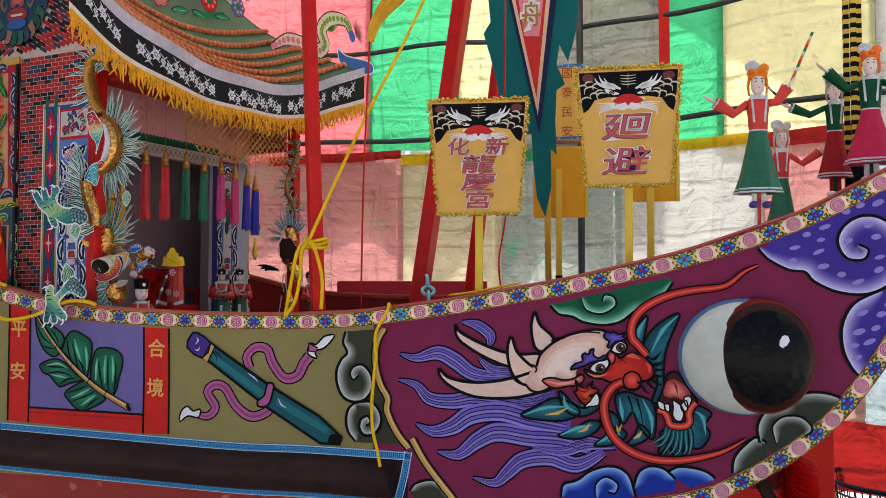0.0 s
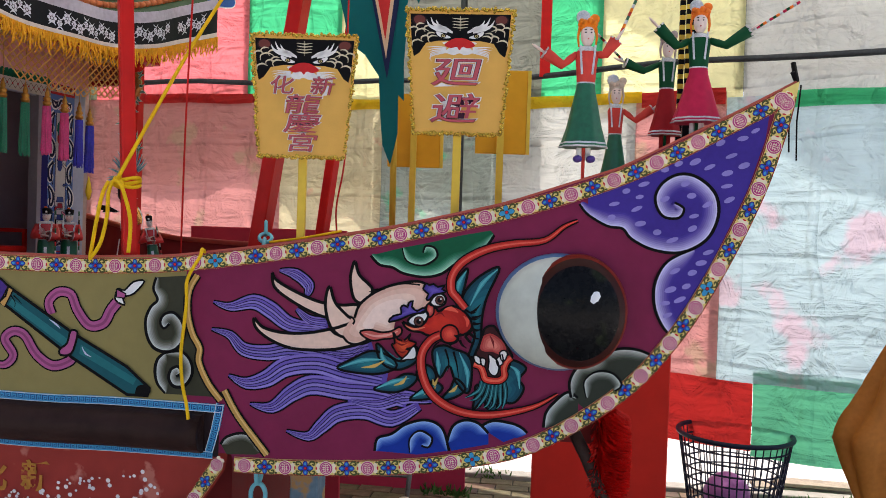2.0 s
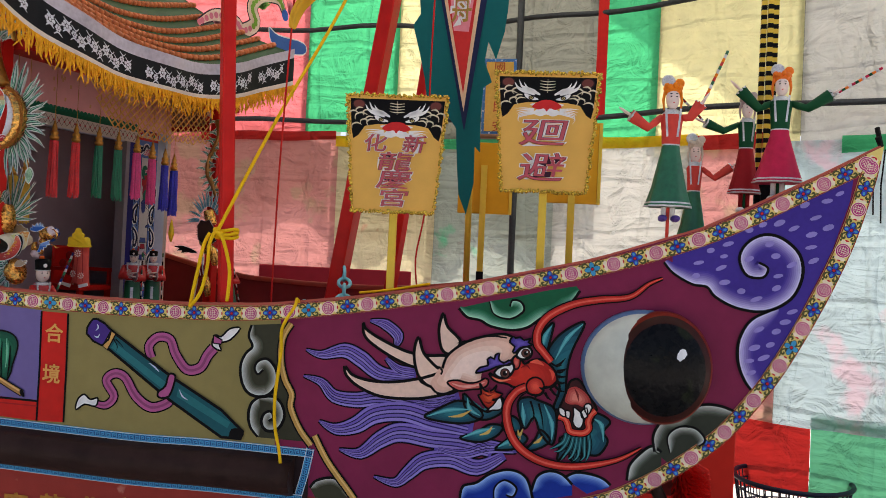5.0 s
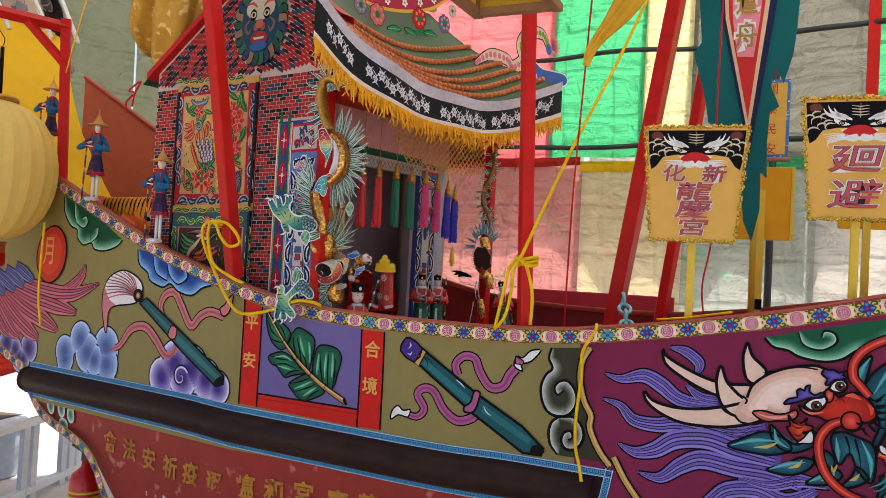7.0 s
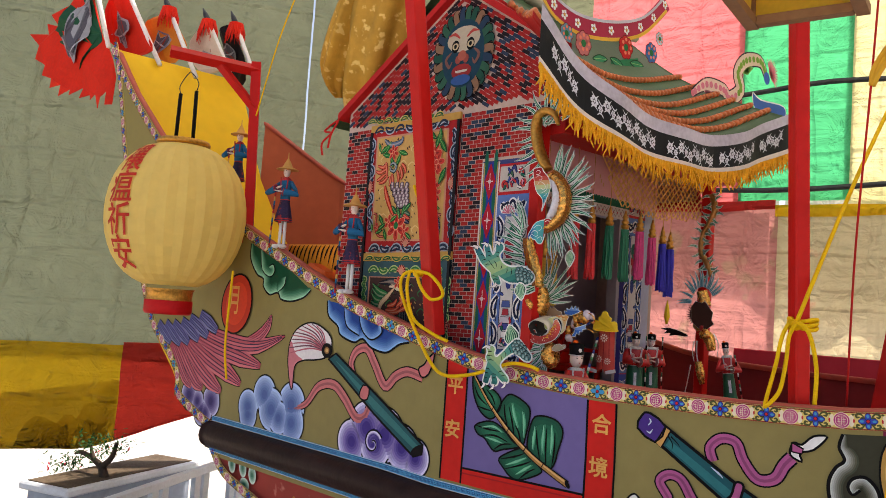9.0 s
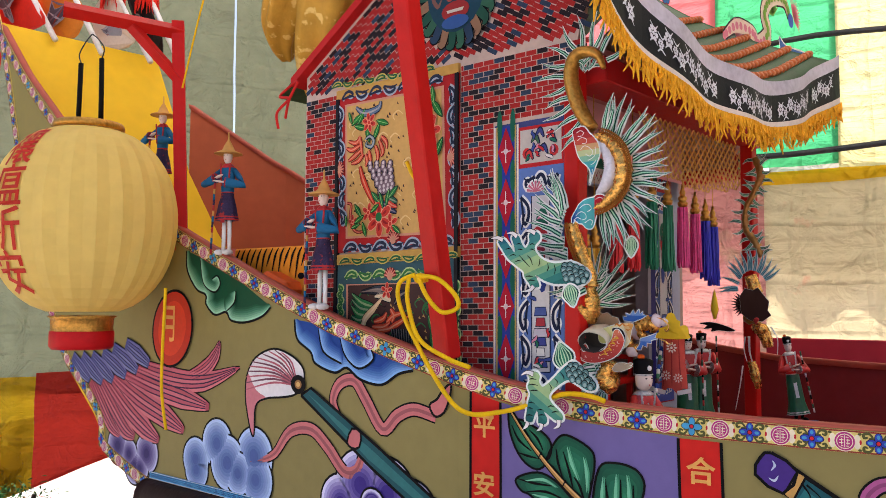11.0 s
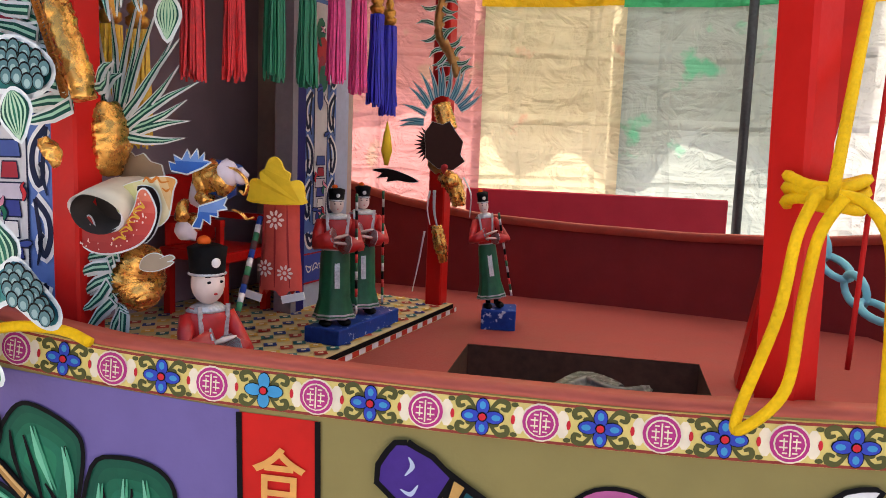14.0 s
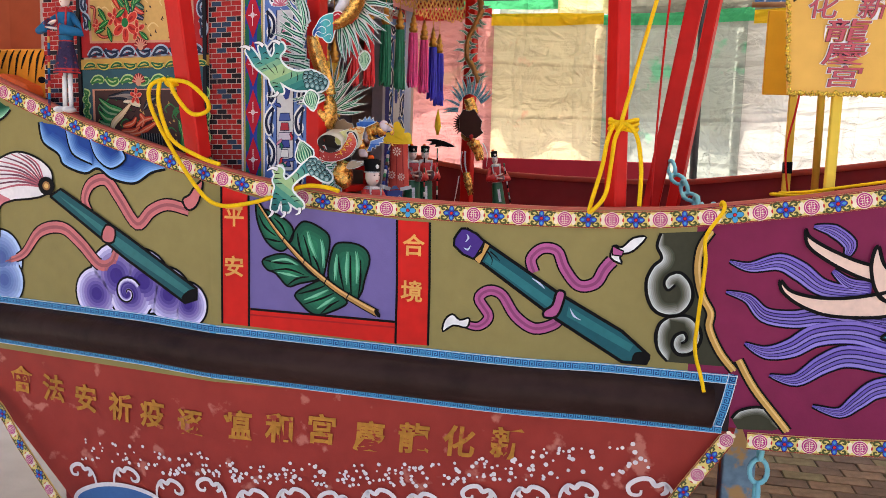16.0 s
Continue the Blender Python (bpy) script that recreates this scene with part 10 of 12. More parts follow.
blue_arms = [(-1, (-0.2, -0.06, 0.62), (-0.04, -0.12, 0.66)), (1, (0.2, -0.05, 0.6), (0.05, -0.12, 0.62))]
boat_mats = [SKIN_M, BLUE_C, mat("navy_check_cloth", (58, 46, 76), 0.65, vary=0.3, scale=120, fleck=(150, 50, 50, 60, 0.58)), WHITE, col(180, 50, 50), mat("straw_hat", (206, 150, 80), 0.7), WHITE]
for x, y, yw in ((-1.40, 0.152, 0.2), (-0.972, 0.085, -0.1), (-1.86, 0.29, 0.1)):
    z = rail_z(x) + 0.004
    doll("boatman_doll", (x, y, z), 0.35, yw, boat_mats, blue_arms, "cone", "blue-coated boatman doll in a straw hat standing on the rail", 0.105, 0.30, ((-0.09, -0.1, 0.0), (-0.04, -0.13, 0.66)), "boatman dolls", 0, 0, 0.6, 0.85)

robe = [SKIN_M, SATIN_R, SATIN_G, BLACK, SILVER, BLACK, BLACK]
near_arms = [(-1, (-0.15, -0.08, 0.60), (-0.03, -0.14, 0.64)), (1, (0.15, -0.08, 0.58), (0.04, -0.14, 0.60))]
doll("attendant_doll", house(-0.205, 0.60, 0.975), 0.262, 0.5, robe, near_arms, "cap", "red and green robed doll in a black hat on a plinth", 0.15, 0.05, ((0.13, -0.14, 0.1), (0.12, -0.12, 0.95)), "attendant dolls", 0, 0, 1.0, 0.82)
doll("attendant_doll", house(-0.195, 0.715, 0.975), 0.262, 0.5, robe, near_arms, "cap", "red and green robed doll in a black hat beside its twin", 0.15, 0.05, ((0.14, -0.14, 0.1), (0.13, -0.12, 0.95)), "attendant dolls", 0, 0, 1.0, 0.82)
doll("attendant_doll", (0.104, 1.03, 0.965), 0.262, 0.4, robe, near_arms, "cap", "red and green attendant doll with a staff by the far post", 0.12, 0.08, ((0.14, -0.12, 0.1), (0.1, -0.1, 0.8)), "attendant dolls", 0, -0.14, 0.72, 0.82)
doll("attendant_doll", (-0.118, 0.155, 0.925), 0.25, 0.95, robe, near_arms, "cap", "red-robed attendant doll in a black hat behind the rail", 0.2, 0.03, None, "attendant dolls", 0, 0, 0.95, 1.3)
PLINTH = mat("blue_printed_paper", (28, 62, 140), 0.5, vary=0.2, scale=60, fleck=(200, 205, 220, 60, 0.62))
for c, s, r in ((house(-0.205, 0.675, 0.960), (0.075, 0.24, 0.030), HROT), (Vector((0.118, 1.035, 0.942)), (0.075, 0.08, 0.045), Matrix.Rotation(0.1, 3, "Z"))):
    bm = B()
    box(bm, c, s, r, 0, 0.002)
    single("plinth", bm, PLINTH, "small plinth covered in blue printed paper", "plinth", "doll plinths")

# red armchair inside the doorway
CH = house(0.13, 0.675, 0.945)
ch = thing("red_armchair", CH, "small red lacquered armchair with a carved back in the doorway", "chair")
RL = mat("bright_red_lacquer", (206, 30, 22), 0.35)
for dx, dy in ((-0.07, -0.07), (0.07, -0.07), (-0.07, 0.07), (0.07, 0.07)):
    bm = B()
    box(bm, CH + HROT @ Vector((dx, dy, 0.065)), (0.016, 0.016, 0.13), HROT)
    part("leg", bm, RL, ch)
bm = B()
box(bm, CH + Vector((0, 0, 0.13)), (0.17, 0.17, 0.022), HROT, 0, 0.003)
part("seat", bm, RL, ch)
bm = B()
box(bm, CH + HROT @ Vector((-0.075, 0, 0.215)), (0.016, 0.15, 0.15), HROT, 0, 0.006)
back_part = part("backrest", bm, RL, ch, "carved red backrest")
bm = B()
for dy, dz in ((-0.03, 0.0), (0.03, 0.0), (0, 0.03), (0, -0.03)):
    ball(bm, CH + HROT @ Vector((-0.066, dy, 0.22 + dz)), (0.006, 0.018, 0.018), 0, 8, 6, HROT)
part("carving", bm, col(150, 20, 18), back_part)
for s in (-1, 1):
    bm = B()
    box(bm, CH + HROT @ Vector((0, s * 0.078, 0.2)), (0.15, 0.014, 0.014), HROT)
    box(bm, CH + HROT @ Vector((0.068, s * 0.078, 0.165)), (0.012, 0.012, 0.07), HROT)
    part("armrest", bm, RL, ch)

# little paper lantern on a staff
pl = thing("staff_lantern", (-0.06, 0.24, 0.95), "red paper lantern with a yellow crown carried on a striped staff", "lantern")
LP = Vector((-0.085, 0.295, 0))


def lamp_at(x, z, out=0.0):
    return LP + Vector((x, -0.0205 - out + 5.0 * x * x, z))


bm = B()
prof = [(0.024, 1.24), (0.025, 1.21), (0.025, 1.18), (0.028, 1.15), (0.030, 1.12)]
rings = [[bm.verts.new(LP + Vector((r * math.cos(k * math.tau / 20) * (1 + 0.05 * math.cos(5 * k * math.tau / 20)), 0.6 * r * math.sin(k * math.tau / 20), z - (0.012 if i == 4 and k % 4 == 0 else 0)))) for k in range(20)] for i, (r, z) in enumerate(prof)]
for a, b in zip(rings, rings[1:]):
    for k in range(20):
        bm.faces.new((a[k], a[(k + 1) % 20], b[(k + 1) % 20], b[k])).smooth = True
bm.faces.new(rings[0])
body = part("paper_body", bm, mat("red_flower_paper", (206, 82, 70), 0.5, vary=0.15), pl, "red paper body printed with pale flowers")
p = Paint(lamp_at, 0.0008)
for cx, cz, r in ((0.0, 1.215, 0.013), (-0.014, 1.15, 0.012), (0.014, 1.145, 0.011)):
    for k in range(9):
        a = k * math.tau / 9
        p.disc((cx + r * 0.7 * math.cos(a), cz + r * 0.7 * math.sin(a)), (r * 0.3, r * 0.16), col(236, 204, 192), 2, 8, a)
    p.disc((cx, cz), r * 0.25, col(236, 204, 192), 2.4, 8)
for x in (-0.016, 0.0, 0.016):
    p.line([(x, 1.235), (x * 1.1, 1.18), (x * 1.3, 1.125)], [0.001, 0.003, 0.001], col(150, 44, 44), 1.6, 4)
p.done("flower_print", body, "pale printed chrysanthemums")
bm = B()
out = [(-0.036, 1.236), (0.036, 1.236), (0.039, 1.246), (0.037, 1.262), (0.030, 1.268), (0.020, 1.266), (0.021, 1.276), (0.013, 1.281), (0.008, 1.292), (0.0, 1.297), (-0.008, 1.292), (-0.013, 1.281), (-0.021, 1.276), (-0.020, 1.266), (-0.030, 1.268), (-0.037, 1.262), (-0.039, 1.246)]
q = [(v.x, v.y) for v in spline([(x, z, 0) for x, z in out], 3, True)]
a = [bm.verts.new(lamp_at(x, z, 0.006)) for x, z in q]
b = [bm.verts.new(lamp_at(x, z, 0.001)) for x, z in q]
bm.faces.new(a)
bm.faces.new(b[::-1])
for i in range(len(q)):
    k = (i + 1) % len(q)
    bm.faces.new((a[k], a[i], b[i], b[k]))
part("crown", bm, mat("bright_yellow_paper", (240, 200, 50), 0.5), pl, "bright yellow paper crown")
bm = B()
sa, sb = Vector((-0.105, 0.165, 1.03)), LP + Vector((-0.03, 0, 1.215))
for k in range(18):
    tube(bm, [sa.lerp(sb, k / 18), sa.lerp(sb, (k + 1) / 18)], 0.0042, 6, k % 4)
part("staff", bm, [WHITE, col(40, 70, 150), col(90, 60, 60), col(60, 130, 90)], pl, "staff wound with coloured paper")
for s0, a in ((-1, 0.25), (1, -0.25)):
    bm = B()
    box(bm, LP + Vector((s0 * 0.03, -0.03, 1.115)), (0.032, 0.003, 0.010), Matrix.Rotation(a, 3, "Y"))
    part("paper_tag", bm, WHITE, pl, "white paper tag")
bm = B()
lathe(bm, house(-0.2, 0.80, 1.27), [(0.004, 0.0), (0.012, 0.03), (0.008, 0.06), (0.001, 0.09)], 8)
single("paper_flame", bm, mat("bright_yellow_paper", (240, 200, 50), 0.5), "yellow paper flame on a thin staff by the door", "paper flame")

tip = on_hull(2.19, 1.575, 0.004)
rb = thing("black_ribbon", tip, "black ribbon tied round the bow tip with hanging ends", "ribbon")
bm = B()
tube(bm, [tip + Vector((-0.005, -0.012, 0.02)), tip + Vector((0.012, 0.01, 0.0)), tip + Vector((0.004, 0.02, 0.05))], 0.006, 6)
part("knot", bm, BLACK, rb, "", True)
for dx, ln in ((-0.004, 0.165), (0.014, 0.185)):
    bm = B()
    tube(bm, [tip + Vector((0.008 + dx, 0.012, -0.005)), tip + Vector((0.002 + dx, 0.014, -ln * 0.5)), tip + Vector((0.004 + dx, 0.012, -ln))], 0.007, 6, 0, True, 0.3)
    part("ribbon_end", bm, BLACK, rb)

# ---------------------------------------------------------------- paper dragons coiled on the porch posts
GREEN_D, GREEN_L = col(20, 82, 70), col(160, 212, 180)
SPINE_W = col(226, 230, 224)
BRONZE = mat("dull_bronze_foil", (176, 126, 70), 0.35, 0.65, vary=0.3, scale=60, bump=0.4, fine=80)
CRUMPLED = mat("crumpled_gold_foil", (228, 166, 84), 0.26, 0.85, vary=0.3, scale=60, bump=0.5, fine=60)
SILVERED = mat("pleated_white_paper", (214, 210, 216), 0.45, vary=0.2, scale=60, bump=0.5, fine=90)
JAW = mat("cream_rolled_paper", (226, 214, 188), 0.5, vary=0.1, scale=20, fleck=(206, 150, 70, 24, 0.62))


def flat_spike(bm, o, tip, w, nrm, bend=0.0):
    """A paper-cut spike, slightly bent: pale rim, dark green body and a light midrib, with some thickness."""
    o, tip = Vector(o), Vector(tip)
    s = (tip - o).normalized().cross(nrm).normalized()
    for f, mi, out in ((1.0, 0, 0.0), (0.6, 1, 0.0011), (0.2, 2, 0.0019)):
        front, back = [], []
        for t, k in ((0.0, 0.5), (0.3, 0.46), (0.62, 0.3), (1.0 - 0.1 * (1 - f), 0.0)):
            c = o + (tip - o) * t + s * bend * t * (1 - t) * 4
            front.append((c - s * w * f * k, c + s * w * f * k))
        for sg, flip in ((1, False), (-1, True)):
            lift = nrm * (out + 0.0008) * sg
            a = [bm.verts.new(p + lift) for p, _ in front]
            b = [bm.verts.new(q + lift) for _, q in front[:-1]]
            ring = a + b[::-1]
            bm.faces.new(ring[::-1] if flip else ring).material_index = mi


def cutout(name, place, pts, parent, bands, out, label="", axis=(0, 1), rim=0.0042, smooth=3, lines=()):
    """A paper-cut shape: pale rim, a face that changes colour in bands along one direction, and pale drawn lines."""
    q = [(v.x, v.y) for v in spline([(a, b, 0) for a, b in pts], smooth, True)]
    p = Paint(lambda a, z, o: place(a, z, out + o), 0.0006)
    p.line([*q, q[0]], rim * 2, SPINE_W, 1, 0)
    p.fill(q, SPINE_W, 0.6, 0)
    t = bmesh.new()
    t.faces.new([t.verts.new((a, b, 0)) for a, b in q])
    no = Vector((axis[0], axis[1], 0)).normalized()
    ds = [Vector((a, b, 0)).dot(no) for a, b in q]
    lo, hi = min(ds), max(ds)
    n = len(bands)
    for k in range(1, n):
        bmesh.ops.bisect_plane(t, geom=[*t.verts, *t.edges, *t.faces], plane_co=no * (lo + (hi - lo) * k / n), plane_no=no)
    for f in t.faces:
        k = min(n - 1, max(0, int((f.calc_center_median().dot(no) - lo) / (hi - lo) * n)))
        p.bm.faces.new([p.v((v.co.x, v.co.y), 2) for v in f.verts]).material_index = p.index(col(*bands[k]))
    t.free()
    for pl, w, m in lines:
        p.line(pl, w, m, 3.2, 4)
    back = [p.bm.verts.new(place(a, b, out - 0.0015)) for a, b in q]
    p.bm.faces.new(back[::-1]).material_index = p.index(SPINE_W)
    return p.done(name, parent, label)


def ramp_cols(stops, n):
    return [tuple(int(round(float(np.interp(i / (n - 1), [s for s, _ in stops], [c[j] for _, c in stops])) / 4) * 4) for j in range(3)) for i in range(n)]


ARM_COLS = [(0, (18, 90, 90)), (0.22, (44, 128, 116)), (0.5, (176, 196, 132)), (0.78, (60, 140, 130)), (1, (28, 104, 120))]


def claw_arm(name, place, outline, parent, talons, wrinkles, scales, out, axis):
    arm = cutout(name, place, outline, parent, ramp_cols(ARM_COLS, 12), out, "painted green paper claw with white talons", axis, 0.005, 3, [(w, [0.0008, 0.0028, 0.0008], BLACK) for w in wrinkles])
    for pts in talons:
        p = Paint(lambda a, z, o: place(a, z, out + 0.003 + o), 0.0006)
        p.line(pts, [0.013, 0.010, 0.001], BLACK, 1, 4)
        p.line(pts, [0.010, 0.007, 0.0005], WHITE, 2, 4)
        p.done("talon", arm, "white hooked talon")
    p = Paint(lambda a, z, o: place(a, z, out + 0.003 + o), 0.0006)
    for k, (a, z) in enumerate(scales):
        p.disc((a, z), 0.0085, BLACK, 1 + 0.3 * k, 12)
        p.disc((a, z - 0.0006), 0.0072, col(84, 122, 122), 1.1 + 0.3 * k, 12)
        p.disc((a, z - 0.0022), 0.0042, col(150, 178, 172), 1.2 + 0.3 * k, 10)
    p.done("scales", arm, "overlapping grey scales")
    return arm


def pleated_leaf(name, place, root, tip, w, parent, out):
    """A leaf-shaped fin with stripes drawn from root to tip."""
    r, t = Vector((root[0], root[1], 0)), Vector((tip[0], tip[1], 0))
    d = t - r
    s = Vector((-d.y, d.x, 0)).normalized() * w
    sh = [(0, 0.25), (0.2, 0.8), (0.45, 1.0), (0.75, 0.55), (1, 0)]
    pts = [r + d * a + s * b for a, b in sh] + [r + d * a - s * b for a, b in sh[-2::-1]]
    stripes = []
    for k in (-0.75, -0.45, -0.15, 0.15, 0.45, 0.75):
        stripes.append(([((r + d * a + s * b * k).x, (r + d * a + s * b * k).y) for a, b in sh], [0.0008, 0.0032, 0.0022, 0.0006], col(*((176, 214, 176) if int(k * 100) % 2 else (8, 52, 44)))))
    return cutout(name, place, [(v.x, v.y) for v in pts], parent, ramp_cols([(0, (10, 66, 54)), (0.5, (48, 134, 104)), (1, (14, 76, 62))], 7), out, "striped green paper fin", (d.y, -d.x), 0.004, 2, stripes)


def winding(name, place, pts, rad, m, parent, label, out=0.012, ripple=0.06, seg=12, flat=0.8):
    """A pleated tube along a drawn line."""
    q = spline([(a, z, 0) for a, z in pts], 8)
    n = len(q)
    bm = B()
    seg = 18 if m in (CRUMPLED, BRONZE) else seg
    tube(bm, [place(v.x, v.y, out) for v in q], [float(np.interp(i / (n - 1), np.linspace(0, 1, len(rad)), rad)) * (1 + ripple * (i % 2)) for i in range(n)], seg, 0, True, flat)
    if m in (CRUMPLED, BRONZE):
        for v in bm.verts:
            v.co += Vector((noise.noise(v.co * 130), noise.noise(v.co * 130 + Vector((5, 0, 0))), noise.noise(v.co * 130 + Vector((0, 5, 0))))) * 0.0028
    return part(name, bm, m, parent, label, True), q


def spikes(place, q, parent, lo, hi, sg, ln, cnt, rad, lift, w=0.014, up=0.0, out=0.012):
    n = len(q)
    nrm = -HY
    for k in range(cnt):
        f = lo + (hi - lo) * (k + 0.5) / cnt
        i = min(n - 2, max(1, int(f * (n - 1))))
        d = (q[i + 1] - q[i - 1]).normalized()
        sd = Vector((d.y, -d.x, 0)) * sg + Vector((0, up, 0))
        sd.normalize()
        r = float(np.interp(f, np.linspace(0, 1, len(rad)), rad))
        a, b = q[i] + sd * r * 0.8, q[i] + sd * (r + ln * (0.86 + 0.26 * ((k * 0.618) % 1)))
        bm = B()
        flat_spike(bm, place(a.x, a.y, out + 0.004 * (k % 3)), place(b.x, b.y, out + lift * (0.6 + 0.5 * (k % 3))), w, nrm, 0.006 * (-1 if k % 2 else 1))
        part("spike", bm, [SPINE_W, GREEN_D, GREEN_L], parent)


def near_dragon():
    t = thing("paper_dragon", house(-0.225, 0.0, DECK_Z), "gold foil dragon with green paper spikes round a red post", "dragon figure", "porch dragons")

    def at(u, z, out=0.0):
        return house(u, -0.035 - out, z)

    def fore(u, z, out=0.0):
        return house(u, -0.13 - out, z)

    def low(u, z, out=0.0):
        return house(u, -0.155 - out, z)

    def head(u, z, out=0.0):
        return house(u, 0.03 - out, z)
    # tail coil, broad back, lower body and neck
    tail, tq = winding("tail", at, [(-0.335, 1.831), (-0.319, 1.864), (-0.288, 1.878), (-0.260, 1.868), (-0.250, 1.831), (-0.261, 1.781), (-0.282, 1.735), (-0.306, 1.702)], [0.006, 0.012, 0.017, 0.019, 0.02, 0.02, 0.016], GOLD, t, "scaled gold foil tail", 0.02)
    back, bq = winding("body", at, [(-0.322, 1.682), (-0.352, 1.668), (-0.373, 1.646), (-0.385, 1.619), (-0.386, 1.590), (-0.379, 1.565), (-0.363, 1.545), (-0.341, 1.530), (-0.317, 1.521)], [0.010, 0.016, 0.019, 0.020, 0.020, 0.019, 0.016, 0.010], CRUMPLED, t, "crumpled gold foil back", 0.03)
    winding("belly", at, [(-0.321, 1.674), (-0.340, 1.657), (-0.353, 1.635), (-0.357, 1.611), (-0.351, 1.587), (-0.338, 1.568), (-0.319, 1.555)], [0.010, 0.017, 0.021, 0.022, 0.021, 0.017, 0.008], SILVERED, t, "pleated white paper belly", 0.022, 0.1)
    lower, lq = winding("lower_body", at, [(-0.260, 1.495), (-0.268, 1.465), (-0.280, 1.436), (-0.293, 1.406), (-0.304, 1.376), (-0.311, 1.353)], [0.011, 0.014, 0.015, 0.015, 0.015, 0.012], CRUMPLED, t, "crumpled gold foil lower body", 0.03)
    neck, _ = winding("neck", head, [(-0.233, 1.348), (-0.243, 1.326), (-0.244, 1.300), (-0.237, 1.274)], [0.024, 0.026, 0.025, 0.018], CRUMPLED, t, "gold foil neck", 0.0)
    winding("throat", head, [(-0.210, 1.314), (-0.213, 1.293), (-0.211, 1.268)], [0.010, 0.014, 0.012], SILVERED, t, "pleated white paper throat", 0.012, 0.1)
    for q, sd, a, b, pr in ((bq, 1, 4, len(bq) - 3, back), (lq, -1, 1, len(lq) - 4, lower)):
        bm = B()
        for i in range(a, b):
            d = (q[i + 1] - q[i - 1]).normalized()
            r = float(np.interp(i / (len(q) - 1), [0, 0.3, 0.7, 1], [0.012, 0.02, 0.02, 0.01] if sd > 0 else [0.010, 0.014, 0.014, 0.012]))
            o = q[i] + Vector((d.y, -d.x, 0)) * r * (1 if sd > 0 else -1)
            tube(bm, [at(o.x + 0.005 * math.cos(w), o.y + 0.005 * math.sin(w), 0.042) for w in np.linspace(0, math.tau, 8)], 0.0014, 4, 0, False)
        part("looped_braid", bm, mat("brown_gold_braid", (150, 90, 34), 0.4, 0.4), pr, "looped brown-gold braid")
    spikes(at, tq, tail, 0.05, 0.98, -1, 0.07, 15, [0.01, 0.018, 0.02, 0.018], 0.012)
    spikes(at, tq, tail, 0.05, 0.5, 1, 0.03, 7, [0.01, 0.018, 0.02, 0.018], 0.012, 0.011)
    spikes(at, bq, back, 0.0, 1.0, 1, 0.084, 34, [0.012, 0.019, 0.021, 0.021, 0.02, 0.01], 0.016, 0.016)
    crest = spline([(a, z, 0) for a, z in [(-0.238, 1.530), (-0.228, 1.509), (-0.226, 1.481), (-0.232, 1.451), (-0.243, 1.421), (-0.258, 1.392), (-0.275, 1.365), (-0.295, 1.344)]], 8)
    spikes(at, crest, lower, 0.0, 1.0, -1, 0.088, 24, [0.001, 0.001], 0.012, 0.018, 0.55, 0.02)
    spikes(at, crest, lower, 0.0, 0.14, -1, 0.10, 5, [0.001, 0.001], 0.008, 0.016, 2.4, 0.024)
    spikes(at, lq, lower, 0.8, 1.0, 1, 0.035, 4, [0.012, 0.012], 0.012, 0.014, 0.3)
    # cloud fins, red over yellow and teal
    FIN1 = ramp_cols([(0, (24, 70, 130)), (0.3, (40, 150, 160)), (0.6, (206, 196, 130)), (0.8, (190, 60, 50)), (1, (150, 24, 34))], 10)
    cutout("cloud_fin", at, [(-0.268, 1.694), (-0.273, 1.702), (-0.283, 1.703), (-0.294, 1.704), (-0.302, 1.698), (-0.309, 1.688), (-0.320, 1.678), (-0.330, 1.665), (-0.334, 1.652), (-0.335, 1.639), (-0.330, 1.625), (-0.324, 1.612), (-0.317, 1.595), (-0.309, 1.573), (-0.313, 1.593), (-0.311, 1.607), (-0.302, 1.619), (-0.291, 1.628), (-0.282, 1.641), (-0.277, 1.656), (-0.273, 1.672)], t, FIN1, 0.04, "cloud-shaped fin shaded red to blue", (0, 1), 0.0026, 3, [([(-0.278, 1.692), (-0.287, 1.696), (-0.296, 1.691), (-0.291, 1.684), (-0.281, 1.684)], 0.0014, WHITE), ([(-0.280, 1.675), (-0.291, 1.680), (-0.303, 1.675), (-0.302, 1.667), (-0.292, 1.667)], 0.0014, WHITE), ([(-0.288, 1.654), (-0.297, 1.661), (-0.310, 1.656), (-0.319, 1.645), (-0.312, 1.637), (-0.301, 1.642)], 0.0014, WHITE), ([(-0.306, 1.628), (-0.318, 1.632), (-0.325, 1.640), (-0.325, 1.655)], 0.0014, WHITE), ([(-0.314, 1.617), (-0.322, 1.621), (-0.326, 1.626)], 0.0014, WHITE), ([(-0.311, 1.579), (-0.316, 1.596), (-0.318, 1.608)], 0.0014, WHITE)])
